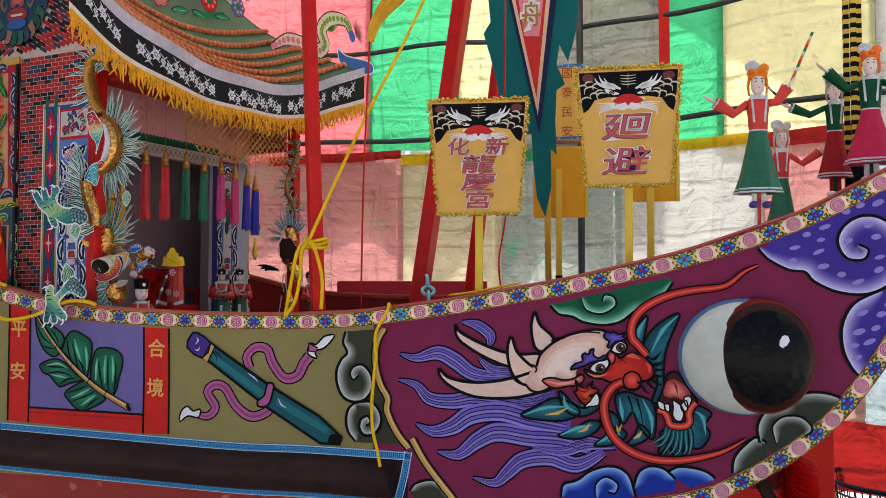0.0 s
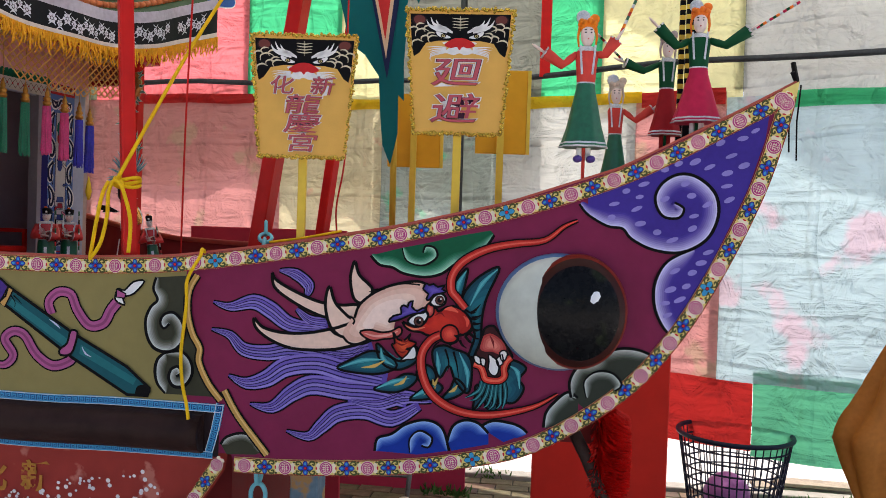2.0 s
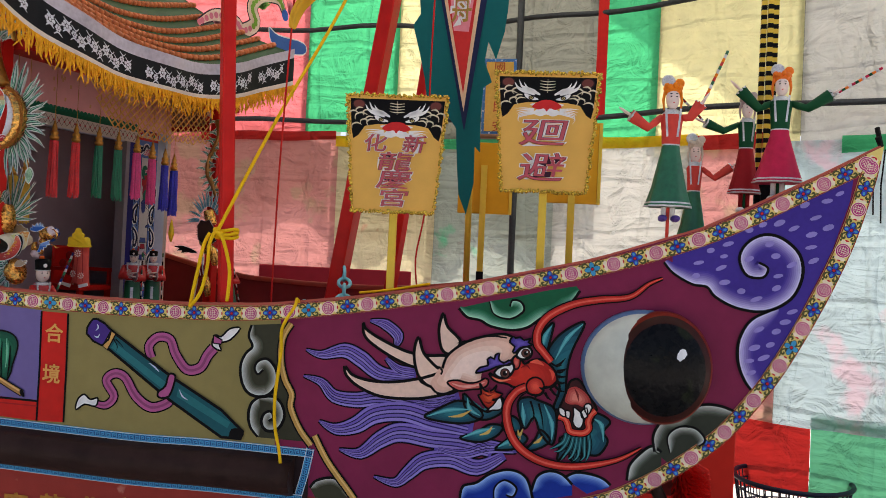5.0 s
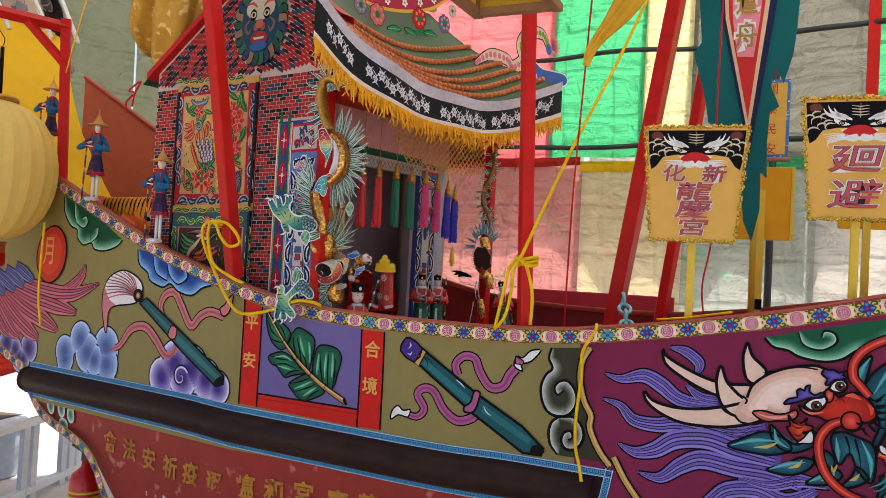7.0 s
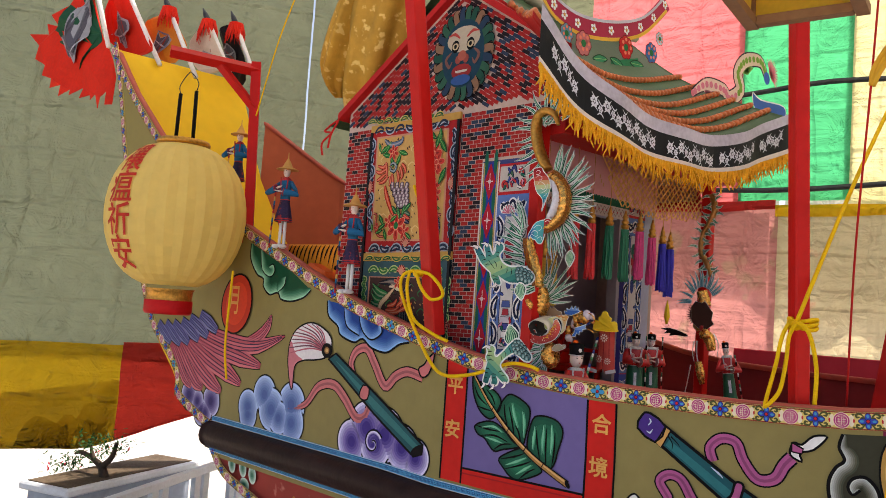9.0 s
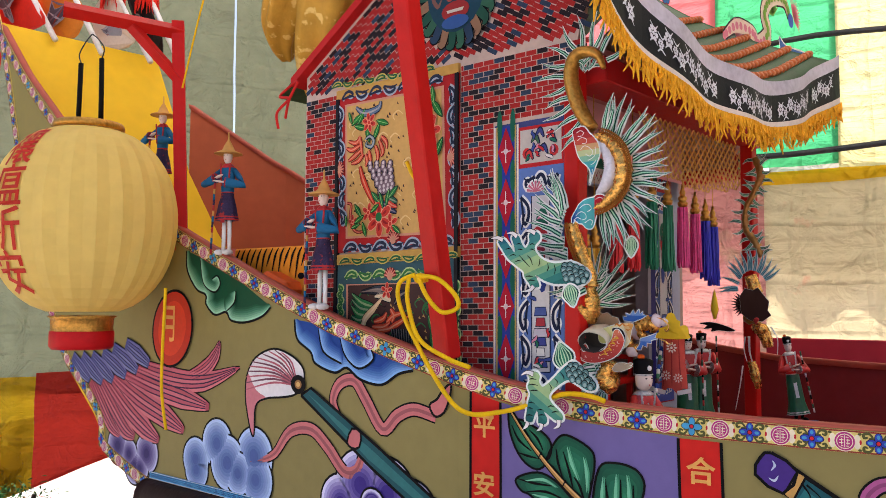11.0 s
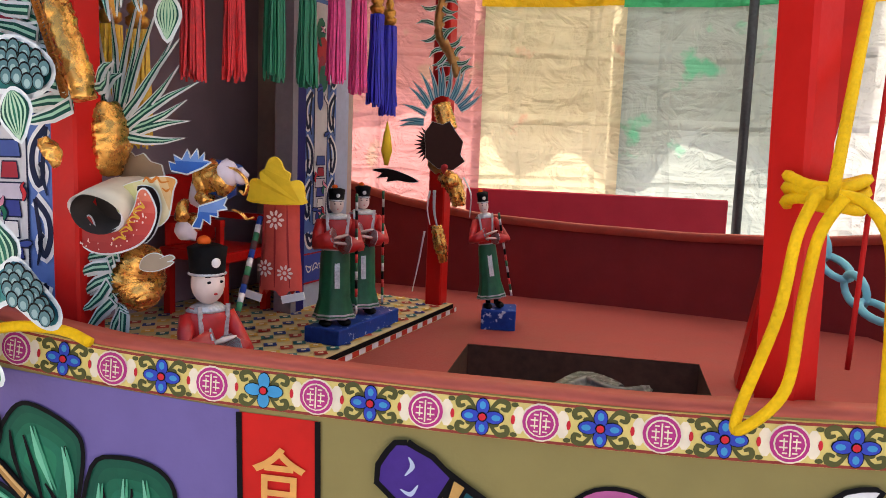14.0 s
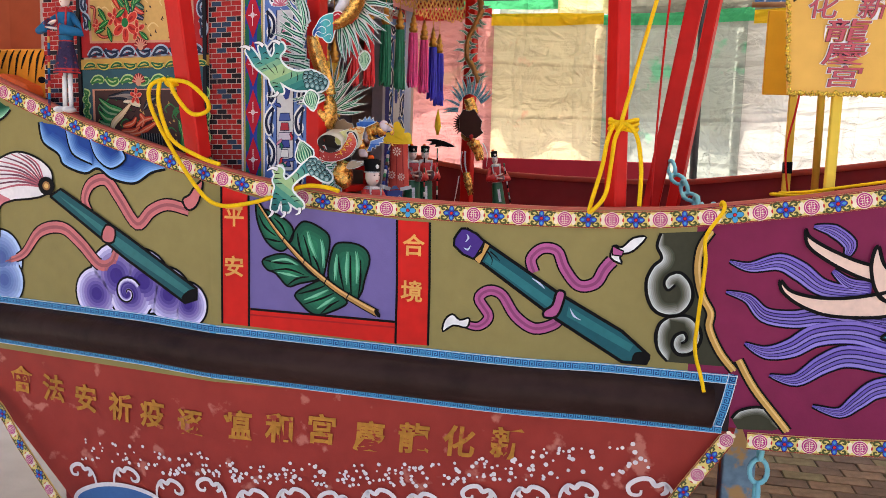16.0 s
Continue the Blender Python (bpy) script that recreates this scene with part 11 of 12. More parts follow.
    cutout("cloud_fin", at, [(-0.266, 1.493), (-0.264, 1.504), (-0.270, 1.514), (-0.277, 1.524), (-0.283, 1.533), (-0.295, 1.541), (-0.311, 1.545), (-0.321, 1.546), (-0.327, 1.550), (-0.339, 1.550), (-0.348, 1.544), (-0.351, 1.533), (-0.348, 1.524), (-0.338, 1.516), (-0.329, 1.513), (-0.324, 1.501), (-0.320, 1.488), (-0.315, 1.480), (-0.306, 1.479), (-0.298, 1.484), (-0.291, 1.491), (-0.282, 1.493), (-0.272, 1.500)], t, ramp_cols([(0, (150, 20, 34)), (0.28, (176, 30, 40)), (0.36, (60, 150, 150)), (0.7, (70, 170, 170)), (1, (24, 60, 130))], 12), 0.04, "cloud-shaped fin shaded red to blue", (1, 0), 0.0026, 3, [([(-0.325, 1.541), (-0.335, 1.545), (-0.344, 1.539), (-0.342, 1.528), (-0.332, 1.525), (-0.328, 1.532)], 0.0014, WHITE), ([(-0.283, 1.524), (-0.297, 1.532), (-0.310, 1.530), (-0.314, 1.521), (-0.304, 1.516)], 0.0014, WHITE), ([(-0.275, 1.509), (-0.287, 1.517), (-0.299, 1.512), (-0.301, 1.502), (-0.292, 1.499)], 0.0014, WHITE), ([(-0.298, 1.492), (-0.309, 1.498), (-0.317, 1.495), (-0.315, 1.486)], 0.0014, WHITE), ([(-0.269, 1.498), (-0.278, 1.505), (-0.288, 1.501)], 0.0014, WHITE)])
    # reaching claws
    claw_arm("upper_claw", fore, [(-0.328, 1.392), (-0.295, 1.405), (-0.258, 1.403), (-0.228, 1.411), (-0.211, 1.424), (-0.204, 1.436), (-0.206, 1.445), (-0.218, 1.457), (-0.216, 1.468), (-0.205, 1.474), (-0.189, 1.470), (-0.189, 1.453), (-0.179, 1.439), (-0.168, 1.450), (-0.162, 1.464), (-0.153, 1.470), (-0.140, 1.465), (-0.146, 1.447), (-0.148, 1.431), (-0.134, 1.446), (-0.122, 1.459), (-0.111, 1.464), (-0.101, 1.456), (-0.114, 1.437), (-0.130, 1.417), (-0.156, 1.399), (-0.172, 1.388), (-0.176, 1.375), (-0.187, 1.362), (-0.194, 1.353), (-0.215, 1.353), (-0.212, 1.366), (-0.205, 1.379), (-0.228, 1.367), (-0.255, 1.359), (-0.281, 1.359), (-0.311, 1.354), (-0.337, 1.364), (-0.343, 1.378)], t,
             ([(-0.117, 1.460), (-0.100, 1.466), (-0.082, 1.464)], [(-0.157, 1.466), (-0.144, 1.474), (-0.128, 1.474)], [(-0.207, 1.471), (-0.193, 1.477), (-0.178, 1.476)], [(-0.202, 1.355), (-0.193, 1.346), (-0.171, 1.343)]),
             ([(-0.123, 1.438), (-0.132, 1.440), (-0.141, 1.437)], [(-0.134, 1.422), (-0.144, 1.426), (-0.153, 1.423)], [(-0.148, 1.408), (-0.158, 1.412), (-0.167, 1.411)], [(-0.154, 1.448), (-0.161, 1.450), (-0.168, 1.447)], [(-0.158, 1.437), (-0.165, 1.437), (-0.172, 1.435)], [(-0.191, 1.445), (-0.197, 1.448), (-0.204, 1.445)], [(-0.190, 1.436), (-0.197, 1.436), (-0.205, 1.432)], [(-0.179, 1.376), (-0.188, 1.377), (-0.200, 1.375)], [(-0.184, 1.365), (-0.193, 1.368), (-0.206, 1.366)], [(-0.238, 1.405), (-0.240, 1.394), (-0.236, 1.386)], [(-0.255, 1.401), (-0.258, 1.389), (-0.255, 1.379)], [(-0.217, 1.414), (-0.217, 1.404), (-0.212, 1.397)], [(-0.183, 1.423), (-0.193, 1.414), (-0.198, 1.401)], [(-0.161, 1.424), (-0.176, 1.410), (-0.191, 1.397)]),
             [(-0.283, 1.397), (-0.297, 1.398), (-0.312, 1.393), (-0.327, 1.388), (-0.281, 1.389), (-0.295, 1.389), (-0.310, 1.385), (-0.325, 1.381), (-0.338, 1.378), (-0.285, 1.379), (-0.298, 1.380), (-0.313, 1.376), (-0.328, 1.372), (-0.288, 1.371), (-0.303, 1.371), (-0.317, 1.366), (-0.332, 1.366)], 0.0, (0.35, 1))
    claw_arm("lower_claw", low, [(-0.350, 1.177), (-0.322, 1.198), (-0.304, 1.191), (-0.287, 1.178), (-0.272, 1.163), (-0.255, 1.149), (-0.240, 1.141), (-0.232, 1.152), (-0.234, 1.164), (-0.223, 1.172), (-0.203, 1.166), (-0.208, 1.153), (-0.202, 1.138), (-0.209, 1.124), (-0.204, 1.108), (-0.200, 1.087), (-0.197, 1.066), (-0.214, 1.064), (-0.220, 1.078), (-0.227, 1.089), (-0.230, 1.075), (-0.231, 1.063), (-0.249, 1.064), (-0.253, 1.075), (-0.246, 1.088), (-0.262, 1.080), (-0.274, 1.074), (-0.292, 1.077), (-0.290, 1.089), (-0.273, 1.102), (-0.260, 1.115), (-0.260, 1.128), (-0.280, 1.146), (-0.306, 1.160), (-0.325, 1.155), (-0.350, 1.143), (-0.369, 1.144), (-0.372, 1.158)], t,
             ([(-0.219, 1.166), (-0.202, 1.169), (-0.186, 1.161)], [(-0.205, 1.064), (-0.200, 1.054), (-0.190, 1.046)], [(-0.240, 1.064), (-0.238, 1.054), (-0.227, 1.047)], [(-0.284, 1.076), (-0.283, 1.064), (-0.271, 1.057)]),
             ([(-0.207, 1.154), (-0.214, 1.156), (-0.226, 1.155)], [(-0.203, 1.141), (-0.215, 1.144), (-0.230, 1.143)], [(-0.207, 1.129), (-0.219, 1.132), (-0.233, 1.131)], [(-0.205, 1.104), (-0.213, 1.106), (-0.221, 1.104)], [(-0.201, 1.092), (-0.209, 1.094), (-0.217, 1.092)], [(-0.200, 1.077), (-0.208, 1.079), (-0.216, 1.078)], [(-0.230, 1.080), (-0.238, 1.082), (-0.248, 1.082)], [(-0.228, 1.091), (-0.236, 1.093), (-0.245, 1.092)], [(-0.265, 1.089), (-0.273, 1.092), (-0.283, 1.092)], [(-0.255, 1.099), (-0.262, 1.103), (-0.272, 1.101)], [(-0.272, 1.161), (-0.279, 1.155), (-0.278, 1.148)], [(-0.287, 1.175), (-0.295, 1.166), (-0.296, 1.158)], [(-0.258, 1.149), (-0.264, 1.142), (-0.262, 1.134)]),
             [(-0.314, 1.189), (-0.326, 1.190), (-0.338, 1.184), (-0.350, 1.177), (-0.308, 1.180), (-0.321, 1.181), (-0.334, 1.176), (-0.347, 1.170), (-0.359, 1.163), (-0.312, 1.172), (-0.326, 1.173), (-0.340, 1.167), (-0.355, 1.161), (-0.366, 1.155), (-0.319, 1.163), (-0.334, 1.161), (-0.349, 1.155), (-0.362, 1.150)], 0.0, (-0.6, 1))
    a, b = [(-0.296, 1.356), (-0.307, 1.323)]
    pleated_leaf("leaf_fin", fore, a, (b[0], b[1] - 0.012), 0.020, t, 0.006)
    a, b = [(-0.300, 1.182), (-0.281, 1.236)]
    pleated_leaf("leaf_fin", low, a, b, 0.026, t, -0.004)
    a, b = [(-0.376, 1.460), (-0.375, 1.418)]
    pleated_leaf("leaf_fin", at, a, b, 0.015, t, -0.02)
    # head: rolled cream upper jaw, open at the front, and a red spotted lower jaw
    bm = B()
    mouth, mid, end = [head(a, z, o) for (a, z), o in zip([*[(-0.285, 1.232)], *[(-0.267, 1.245)], *[(-0.269, 1.252)]], (0.06, 0.0, -0.045))]
    ax = (mouth - end).normalized()
    sa = ax.cross(Vector((0, 0, 1))).normalized()
    sb = sa.cross(ax).normalized()
    rings = []
    for c, r, mi in ((end, 0.024, 0), (mid, 0.032, 0), (mouth.lerp(mid, 0.3), 0.033, 0), (mouth, 0.031, 0), (mouth + ax * 0.0005, 0.0296, 1), (mouth.lerp(mid, 0.7), 0.026, 1)):
        rings.append([bm.verts.new(c + (sa * math.cos(k * math.tau / 24) * 1.1 + sb * math.sin(k * math.tau / 24) * 0.80) * r + ax * 0.012 * math.sin(k * math.tau / 24) * (c == mouth)) for k in range(24)])
    for i, (ra, rb) in enumerate(zip(rings, rings[1:])):
        for k in range(24):
            f = bm.faces.new((ra[k], ra[(k + 1) % 24], rb[(k + 1) % 24], rb[k]))
            f.material_index, f.smooth = (0, 0, 0, 2, 1)[i], True
    bm.faces.new(rings[-1]).material_index = 1
    upper = part("upper_jaw", bm, [JAW, mat("dark_inner_paper", (70, 62, 58), 0.7), WHITE], t, "rolled cream paper upper jaw open at the front")
    cutout("cheek", head, [(-0.289, 1.230), (-0.282, 1.245), (-0.291, 1.260), (-0.319, 1.269), (-0.349, 1.275), (-0.369, 1.273), (-0.365, 1.261), (-0.362, 1.245), (-0.357, 1.230), (-0.341, 1.220), (-0.318, 1.230)], t, ramp_cols([(0, (196, 196, 120)), (0.4, (214, 206, 150)), (0.7, (228, 214, 176)), (1, (216, 150, 80))], 8), 0.028, "cream cheek with gold curls", (-1, 0.5), 0.001, 3, [([(-0.324, 1.268), (-0.329, 1.273), (-0.336, 1.269), (-0.344, 1.274), (-0.350, 1.269), (-0.361, 1.271)], [0.001, 0.004, 0.003, 0.001], col(206, 120, 40)), ([(-0.351, 1.263), (-0.357, 1.260), (-0.362, 1.263)], [0.001, 0.003, 0.001], col(206, 120, 40))])
    cutout("mouth_lining", head, [(-0.321, 1.263), (-0.342, 1.263), (-0.352, 1.250), (-0.352, 1.233), (-0.343, 1.212), (-0.330, 1.201), (-0.337, 1.217), (-0.333, 1.238), (-0.325, 1.250)], t, [(30, 22, 24)] * 2, 0.034, "black inner curve of the mouth", (0, 1), 0.001)
    lip = [(-0.235, 1.211), (-0.238, 1.198), (-0.255, 1.188), (-0.279, 1.186), (-0.305, 1.191), (-0.331, 1.202), (-0.347, 1.218), (-0.354, 1.237), (-0.348, 1.252), (-0.339, 1.261), (-0.330, 1.257), (-0.325, 1.242), (-0.313, 1.226), (-0.296, 1.214), (-0.280, 1.208), (-0.267, 1.211), (-0.261, 1.222), (-0.256, 1.226), (-0.252, 1.222), (-0.257, 1.210), (-0.249, 1.210), (-0.244, 1.219), (-0.239, 1.222)]
    jaw = cutout("lower_jaw", head, lip, t, ramp_cols([(0, (176, 60, 58)), (0.6, (206, 76, 66)), (1, (222, 120, 92))], 6), 0.042, "red spotted paper lower jaw", (0, 1), 0.002)
    p = Paint(lambda a, z, o: head(a, z, 0.046 + o), 0.0006)
    rng = random.Random(4)
    for k in range(170):
        a, z = rng.uniform(min(x for x, _ in lip), max(x for x, _ in lip)), rng.uniform(min(x for _, x in lip), max(x for _, x in lip))
        if inside(a, z, lip) and inside(a - 0.004, z - 0.004, lip) and inside(a + 0.004, z + 0.003, lip):
            p.disc((a, z), rng.uniform(0.0008, 0.0016), col(240, 206, 190), 1 + 0.01 * k, 6)
    for pts in ([(-0.297, 1.202), (-0.306, 1.207), (-0.315, 1.206), (-0.309, 1.212), (-0.319, 1.215)], [(-0.306, 1.213), (-0.316, 1.219), (-0.325, 1.216), (-0.319, 1.224), (-0.329, 1.225)], [(-0.317, 1.225), (-0.326, 1.231), (-0.335, 1.230), (-0.327, 1.236), (-0.339, 1.239)], [(-0.327, 1.238), (-0.336, 1.243), (-0.343, 1.242), (-0.337, 1.249)]):
        p.line(pts, [0.001, 0.003, 0.001], col(232, 176, 60), 3, 4)
    p.done("painted_spots", jaw, "pale spots and gold curls")
    cutout("brown_crest", head, [(-0.232, 1.291), (-0.238, 1.301), (-0.245, 1.295), (-0.254, 1.301), (-0.264, 1.293), (-0.277, 1.297), (-0.288, 1.288), (-0.304, 1.285), (-0.308, 1.273), (-0.269, 1.264), (-0.238, 1.269)], t, [(150, 126, 100)] * 2, -0.02, "grey-brown paper crest", (0, 1), 0.001, 1)
    cutout("paper_hand", head, [(-0.319, 1.171), (-0.324, 1.183), (-0.339, 1.190), (-0.352, 1.188), (-0.346, 1.184), (-0.362, 1.190), (-0.368, 1.187), (-0.357, 1.182), (-0.367, 1.183), (-0.358, 1.177), (-0.338, 1.170)], t, [(176, 156, 130)] * 2, 0.03, "grey-brown paper cut-out", (0, 1), 0.001)
    # gold mask with blue ruff and curling ribbons behind the jaw
    for nm, pts, c in (("ruff", [(-0.319, 1.280), (-0.316, 1.289), (-0.326, 1.287), (-0.323, 1.297), (-0.335, 1.292), (-0.343, 1.304), (-0.347, 1.294), (-0.357, 1.305), (-0.359, 1.294), (-0.367, 1.301), (-0.366, 1.293), (-0.376, 1.292), (-0.363, 1.285), (-0.342, 1.277)], (40, 96, 176)), ("ruff", [(-0.350, 1.216), (-0.358, 1.228), (-0.360, 1.240), (-0.380, 1.246), (-0.399, 1.253), (-0.394, 1.244), (-0.399, 1.241), (-0.385, 1.238), (-0.386, 1.231), (-0.375, 1.232), (-0.375, 1.222), (-0.365, 1.227), (-0.361, 1.216)], (60, 110, 190))):
        cutout(nm, head, pts, t, [c, mixc(c, (200, 215, 240), 0.4)], -0.02, "blue zigzag paper ruff", (0, 1), 0.002, 1)
    bm = B()
    rng = random.Random(8)
    for (a, z), r in zip([(-0.364, 1.275), (-0.381, 1.281), (-0.397, 1.282), (-0.411, 1.277), (-0.348, 1.268), (-0.386, 1.271), (-0.340, 1.253), (-0.354, 1.249), (-0.372, 1.264), (-0.329, 1.234), (-0.323, 1.217), (-0.332, 1.210)], (0.018, 0.017, 0.014, 0.010, 0.018, 0.015, 0.016, 0.012, 0.016, 0.012, 0.014, 0.012)):
        ball(bm, head(a, z, -0.03 + rng.uniform(-0.02, 0.02)), (r * 1.2, r * 0.8, r * rng.uniform(0.6, 1.0)), rng.choice((0, 0, 0, 1, 2)), 9, 6, Matrix.Rotation(rng.uniform(0, 3), 3, "Y"))
    for v in bm.verts:
        v.co += Vector((noise.noise(v.co * 90), noise.noise(v.co * 90 + Vector((5, 0, 0))), noise.noise(v.co * 90 + Vector((0, 5, 0))))) * 0.006
    part("mask", bm, [CRUMPLED, col(206, 190, 196), col(30, 60, 130)], t, "crumpled gold foil mask with blue and white scraps")
    for pts in ([(-0.396, 1.286), (-0.410, 1.285), (-0.422, 1.277), (-0.427, 1.268), (-0.423, 1.258), (-0.417, 1.262)], [(-0.371, 1.282), (-0.389, 1.289), (-0.409, 1.286)], [(-0.407, 1.240), (-0.418, 1.237), (-0.426, 1.231), (-0.434, 1.233)]):
        bm = B()
        tube(bm, [head(v.x, v.y, -0.02) for v in spline([(a, z, 0) for a, z in pts], 6)], 0.0035, 6, 0, True, 0.35)
        part("ribbon", bm, CRUMPLED, t, "curling gold foil ribbon", True)
    # gold foot with green spikes below the head
    foot, fq = winding("foot", head, [(-0.297, 1.184), (-0.288, 1.168), (-0.285, 1.150), (-0.293, 1.133), (-0.302, 1.123)], [0.020, 0.030, 0.034, 0.028, 0.014], CRUMPLED, t, "crumpled gold foil foot", 0.0, 0.1)
    root = spline([(a, z, 0) for a, z in [(-0.290, 1.186), (-0.283, 1.169), (-0.283, 1.150), (-0.289, 1.131), (-0.305, 1.122)]], 6)
    spikes(head, root, foot, 0.0, 1.0, -1, 0.07, 12, [0.004, 0.004], 0.008, 0.016, -0.7, 0.03)
    centre, ring = [(-0.235, 1.315)][0], spline([(a, z, 0) for a, z in [(-0.201, 1.334), (-0.210, 1.349), (-0.233, 1.354), (-0.254, 1.351), (-0.269, 1.337), (-0.274, 1.316)]], 6)
    for k in range(19):
        v = ring[int(k / 18 * (len(ring) - 1))]
        d = Vector((v.x - centre[0], v.y - centre[1], 0)).normalized()
        ln = 0.05 + 0.06 * math.sin(math.pi * (k + 2) / 22) + 0.012 * (k % 2)
        bm = B()
        flat_spike(bm, head(v.x - d.x * 0.012, v.y - d.y * 0.012, -0.012 - 0.003 * (k % 3)), head(v.x + d.x * ln, v.y + d.y * ln, -0.02 + 0.006 * (k % 3)), 0.013, -HY, 0.004 * (-1 if k % 2 else 1))
        part("spike", bm, [SPINE_W, GREEN_D, GREEN_L], neck)
    # stretched tail end below the upper claw
    winding("tail_end", fore, [(-0.307, 1.311), (-0.315, 1.300), (-0.322, 1.287)], [0.007, 0.010, 0.003], CRUMPLED, t, "gold foil tail end", -0.02)


def far_dragon():
    """The second dragon, seen end on: slim body along the far post, fanned crest, dark ruff and hanging foil legs."""
    t = thing("paper_dragon", house(-0.225, 1.0, DECK_Z), "slim bronze foil dragon with pale blue spikes on a porch post", "dragon figure", "porch dragons")

    def at(u, z, out=0.0):
        return house(u, 0.97 - out, z)
    for pts, r, nm, m in (([(-0.270, 1.780), (-0.287, 1.720), (-0.266, 1.668), (-0.240, 1.616), (-0.239, 1.554), (-0.270, 1.506), (-0.286, 1.463)], [0.012, 0.014, 0.012, 0.012, 0.013, 0.014, 0.010], "body", BRONZE), ([(-0.248, 1.405), (-0.259, 1.373), (-0.270, 1.348)], [0.022, 0.024, 0.02], "neck", CRUMPLED), ([(-0.246, 1.136), (-0.258, 1.094), (-0.267, 1.054)], [0.014, 0.018, 0.010], "leg", CRUMPLED), ([(-0.259, 1.252), (-0.288, 1.225), (-0.300, 1.183)], [0.02, 0.024, 0.016], "chest", CRUMPLED)):
        o, q = winding(nm, at, pts, r, m, t, "", 0.01, 0.1)
        if nm == "body":
            part_b, qb = o, q
    spikes(at, qb, part_b, 0.0, 1.0, 1, 0.034, 16, [0.012] * 2, 0.01, 0.013)
    spikes(at, qb, part_b, 0.0, 1.0, -1, 0.034, 14, [0.012] * 2, 0.01, 0.013)
    crest = spline([(a, z, 0) for a, z in [(-0.210, 1.362), (-0.224, 1.403), (-0.250, 1.422), (-0.280, 1.413), (-0.298, 1.392)]], 6)
    blue = [SPINE_W, col(70, 140, 160), col(150, 206, 214)]
    c = [(-0.257, 1.368)][0]
    for k in range(15):
        v = crest[int(k / 14 * (len(crest) - 1))]
        d = Vector((v.x - c[0], v.y - c[1], 0)).normalized()
        bm = B()
        flat_spike(bm, at(v.x, v.y, 0.02), at(v.x + d.x * 0.06, v.y + d.y * 0.07, 0.026), 0.013, -HY, 0.003)
        part("crest_spike", bm, blue, t)
    for k in range(9):
        a, z = [(-0.231, 1.316)][0]
        an = 2.3 + k * 0.22
        bm = B()
        flat_spike(bm, at(a, z, 0.0), at(a - 0.05 * math.cos(an), z + 0.05 * math.sin(an), 0.004), 0.012, -HY)
        part("dark_spike", bm, [col(58, 44, 44), BLACK, col(70, 54, 50)], t)
    cutout("ruff", at, [(-0.229, 1.341), (-0.246, 1.365), (-0.271, 1.359), (-0.287, 1.367), (-0.302, 1.346), (-0.320, 1.325), (-0.315, 1.297), (-0.326, 1.283), (-0.299, 1.263), (-0.263, 1.265), (-0.234, 1.286)], t, [(70, 48, 42)] * 2, 0.05, "dark brown zigzag ruff", (0, 1), 0.0008, 1)
    bm = B()
    ball(bm, at(*[(-0.254, 1.280)][0], 0.03), (0.024, 0.02, 0.028), 0, 12, 8)
    ball(bm, at(*[(-0.295, 1.241)][0], 0.06), (0.020, 0.016, 0.018), 1, 10, 7)
    ball(bm, at(*[(-0.285, 1.267)][0], 0.07), (0.010, 0.010, 0.010), 2, 8, 6)
    for v in bm.verts:
        v.co += Vector((noise.noise(v.co * 70), noise.noise(v.co * 70 + Vector((5, 0, 0))), noise.noise(v.co * 70 + Vector((0, 5, 0))))) * 0.008
    part("mask", bm, [BRONZE, CRUMPLED, col(190, 60, 60)], t, "crumpled foil mask")
    for pts in ([(-0.237, 1.214), (-0.232, 1.175), (-0.240, 1.138)], [(-0.248, 1.216), (-0.249, 1.170), (-0.257, 1.137)], [(-0.316, 1.247), (-0.335, 1.212), (-0.334, 1.162)], [(-0.227, 1.123), (-0.216, 1.056), (-0.201, 0.983)]):
        bm = B()
        tube(bm, [at(v.x, v.y, 0.03) for v in spline([(a, z, 0) for a, z in pts], 5)], [0.004 * (1 - 0.6 * i / 11) for i in range(11)], 6, 0, True, 0.5)
        part("streamer", bm, SPINE_W, t, "pale paper streamer")
    cutout("claw", at, [(-0.193, 1.231), (-0.166, 1.244), (-0.129, 1.254), (-0.099, 1.256), (-0.072, 1.251), (-0.100, 1.246), (-0.086, 1.234), (-0.116, 1.237), (-0.111, 1.226), (-0.140, 1.231), (-0.167, 1.228)], t, [(40, 30, 30)] * 2, 0.0, "dark paper claw", (0, 1), 0.001, 2)


near_dragon()
far_dragon()

# crimson board beyond the far bulwark and a plastic bag in the hatch
a = [(-0.091, 1.184), (0.682, 1.195)]
bm = B()
box(bm, ((a[0][0] + a[1][0]) / 2, 1.75, (a[0][1] + GROUND) / 2), (a[1][0] - a[0][0], 0.02, a[0][1] - GROUND), None, 0, 0.003)
single("crimson_board", bm, mat("crimson_board_paint", (186, 52, 66), 0.6, vary=0.15, scale=6), "crimson board standing behind the far bulwark", "board")
a = [(0.245, 0.650), (0.316, 0.783), (0.377, 0.722), (0.433, 0.783)]
drape("plastic_bag", [(x, y, 0.885) for x, y in a], [0.01, 0.03, 0.028, 0.01], mat("grey_plastic_film", (150, 146, 138), 0.25, vary=0.3, scale=40, spec=0.5, through_light=0.4), "crumpled grey plastic bag lying in the deck hatch", 7, 0.6, "plastic bag")

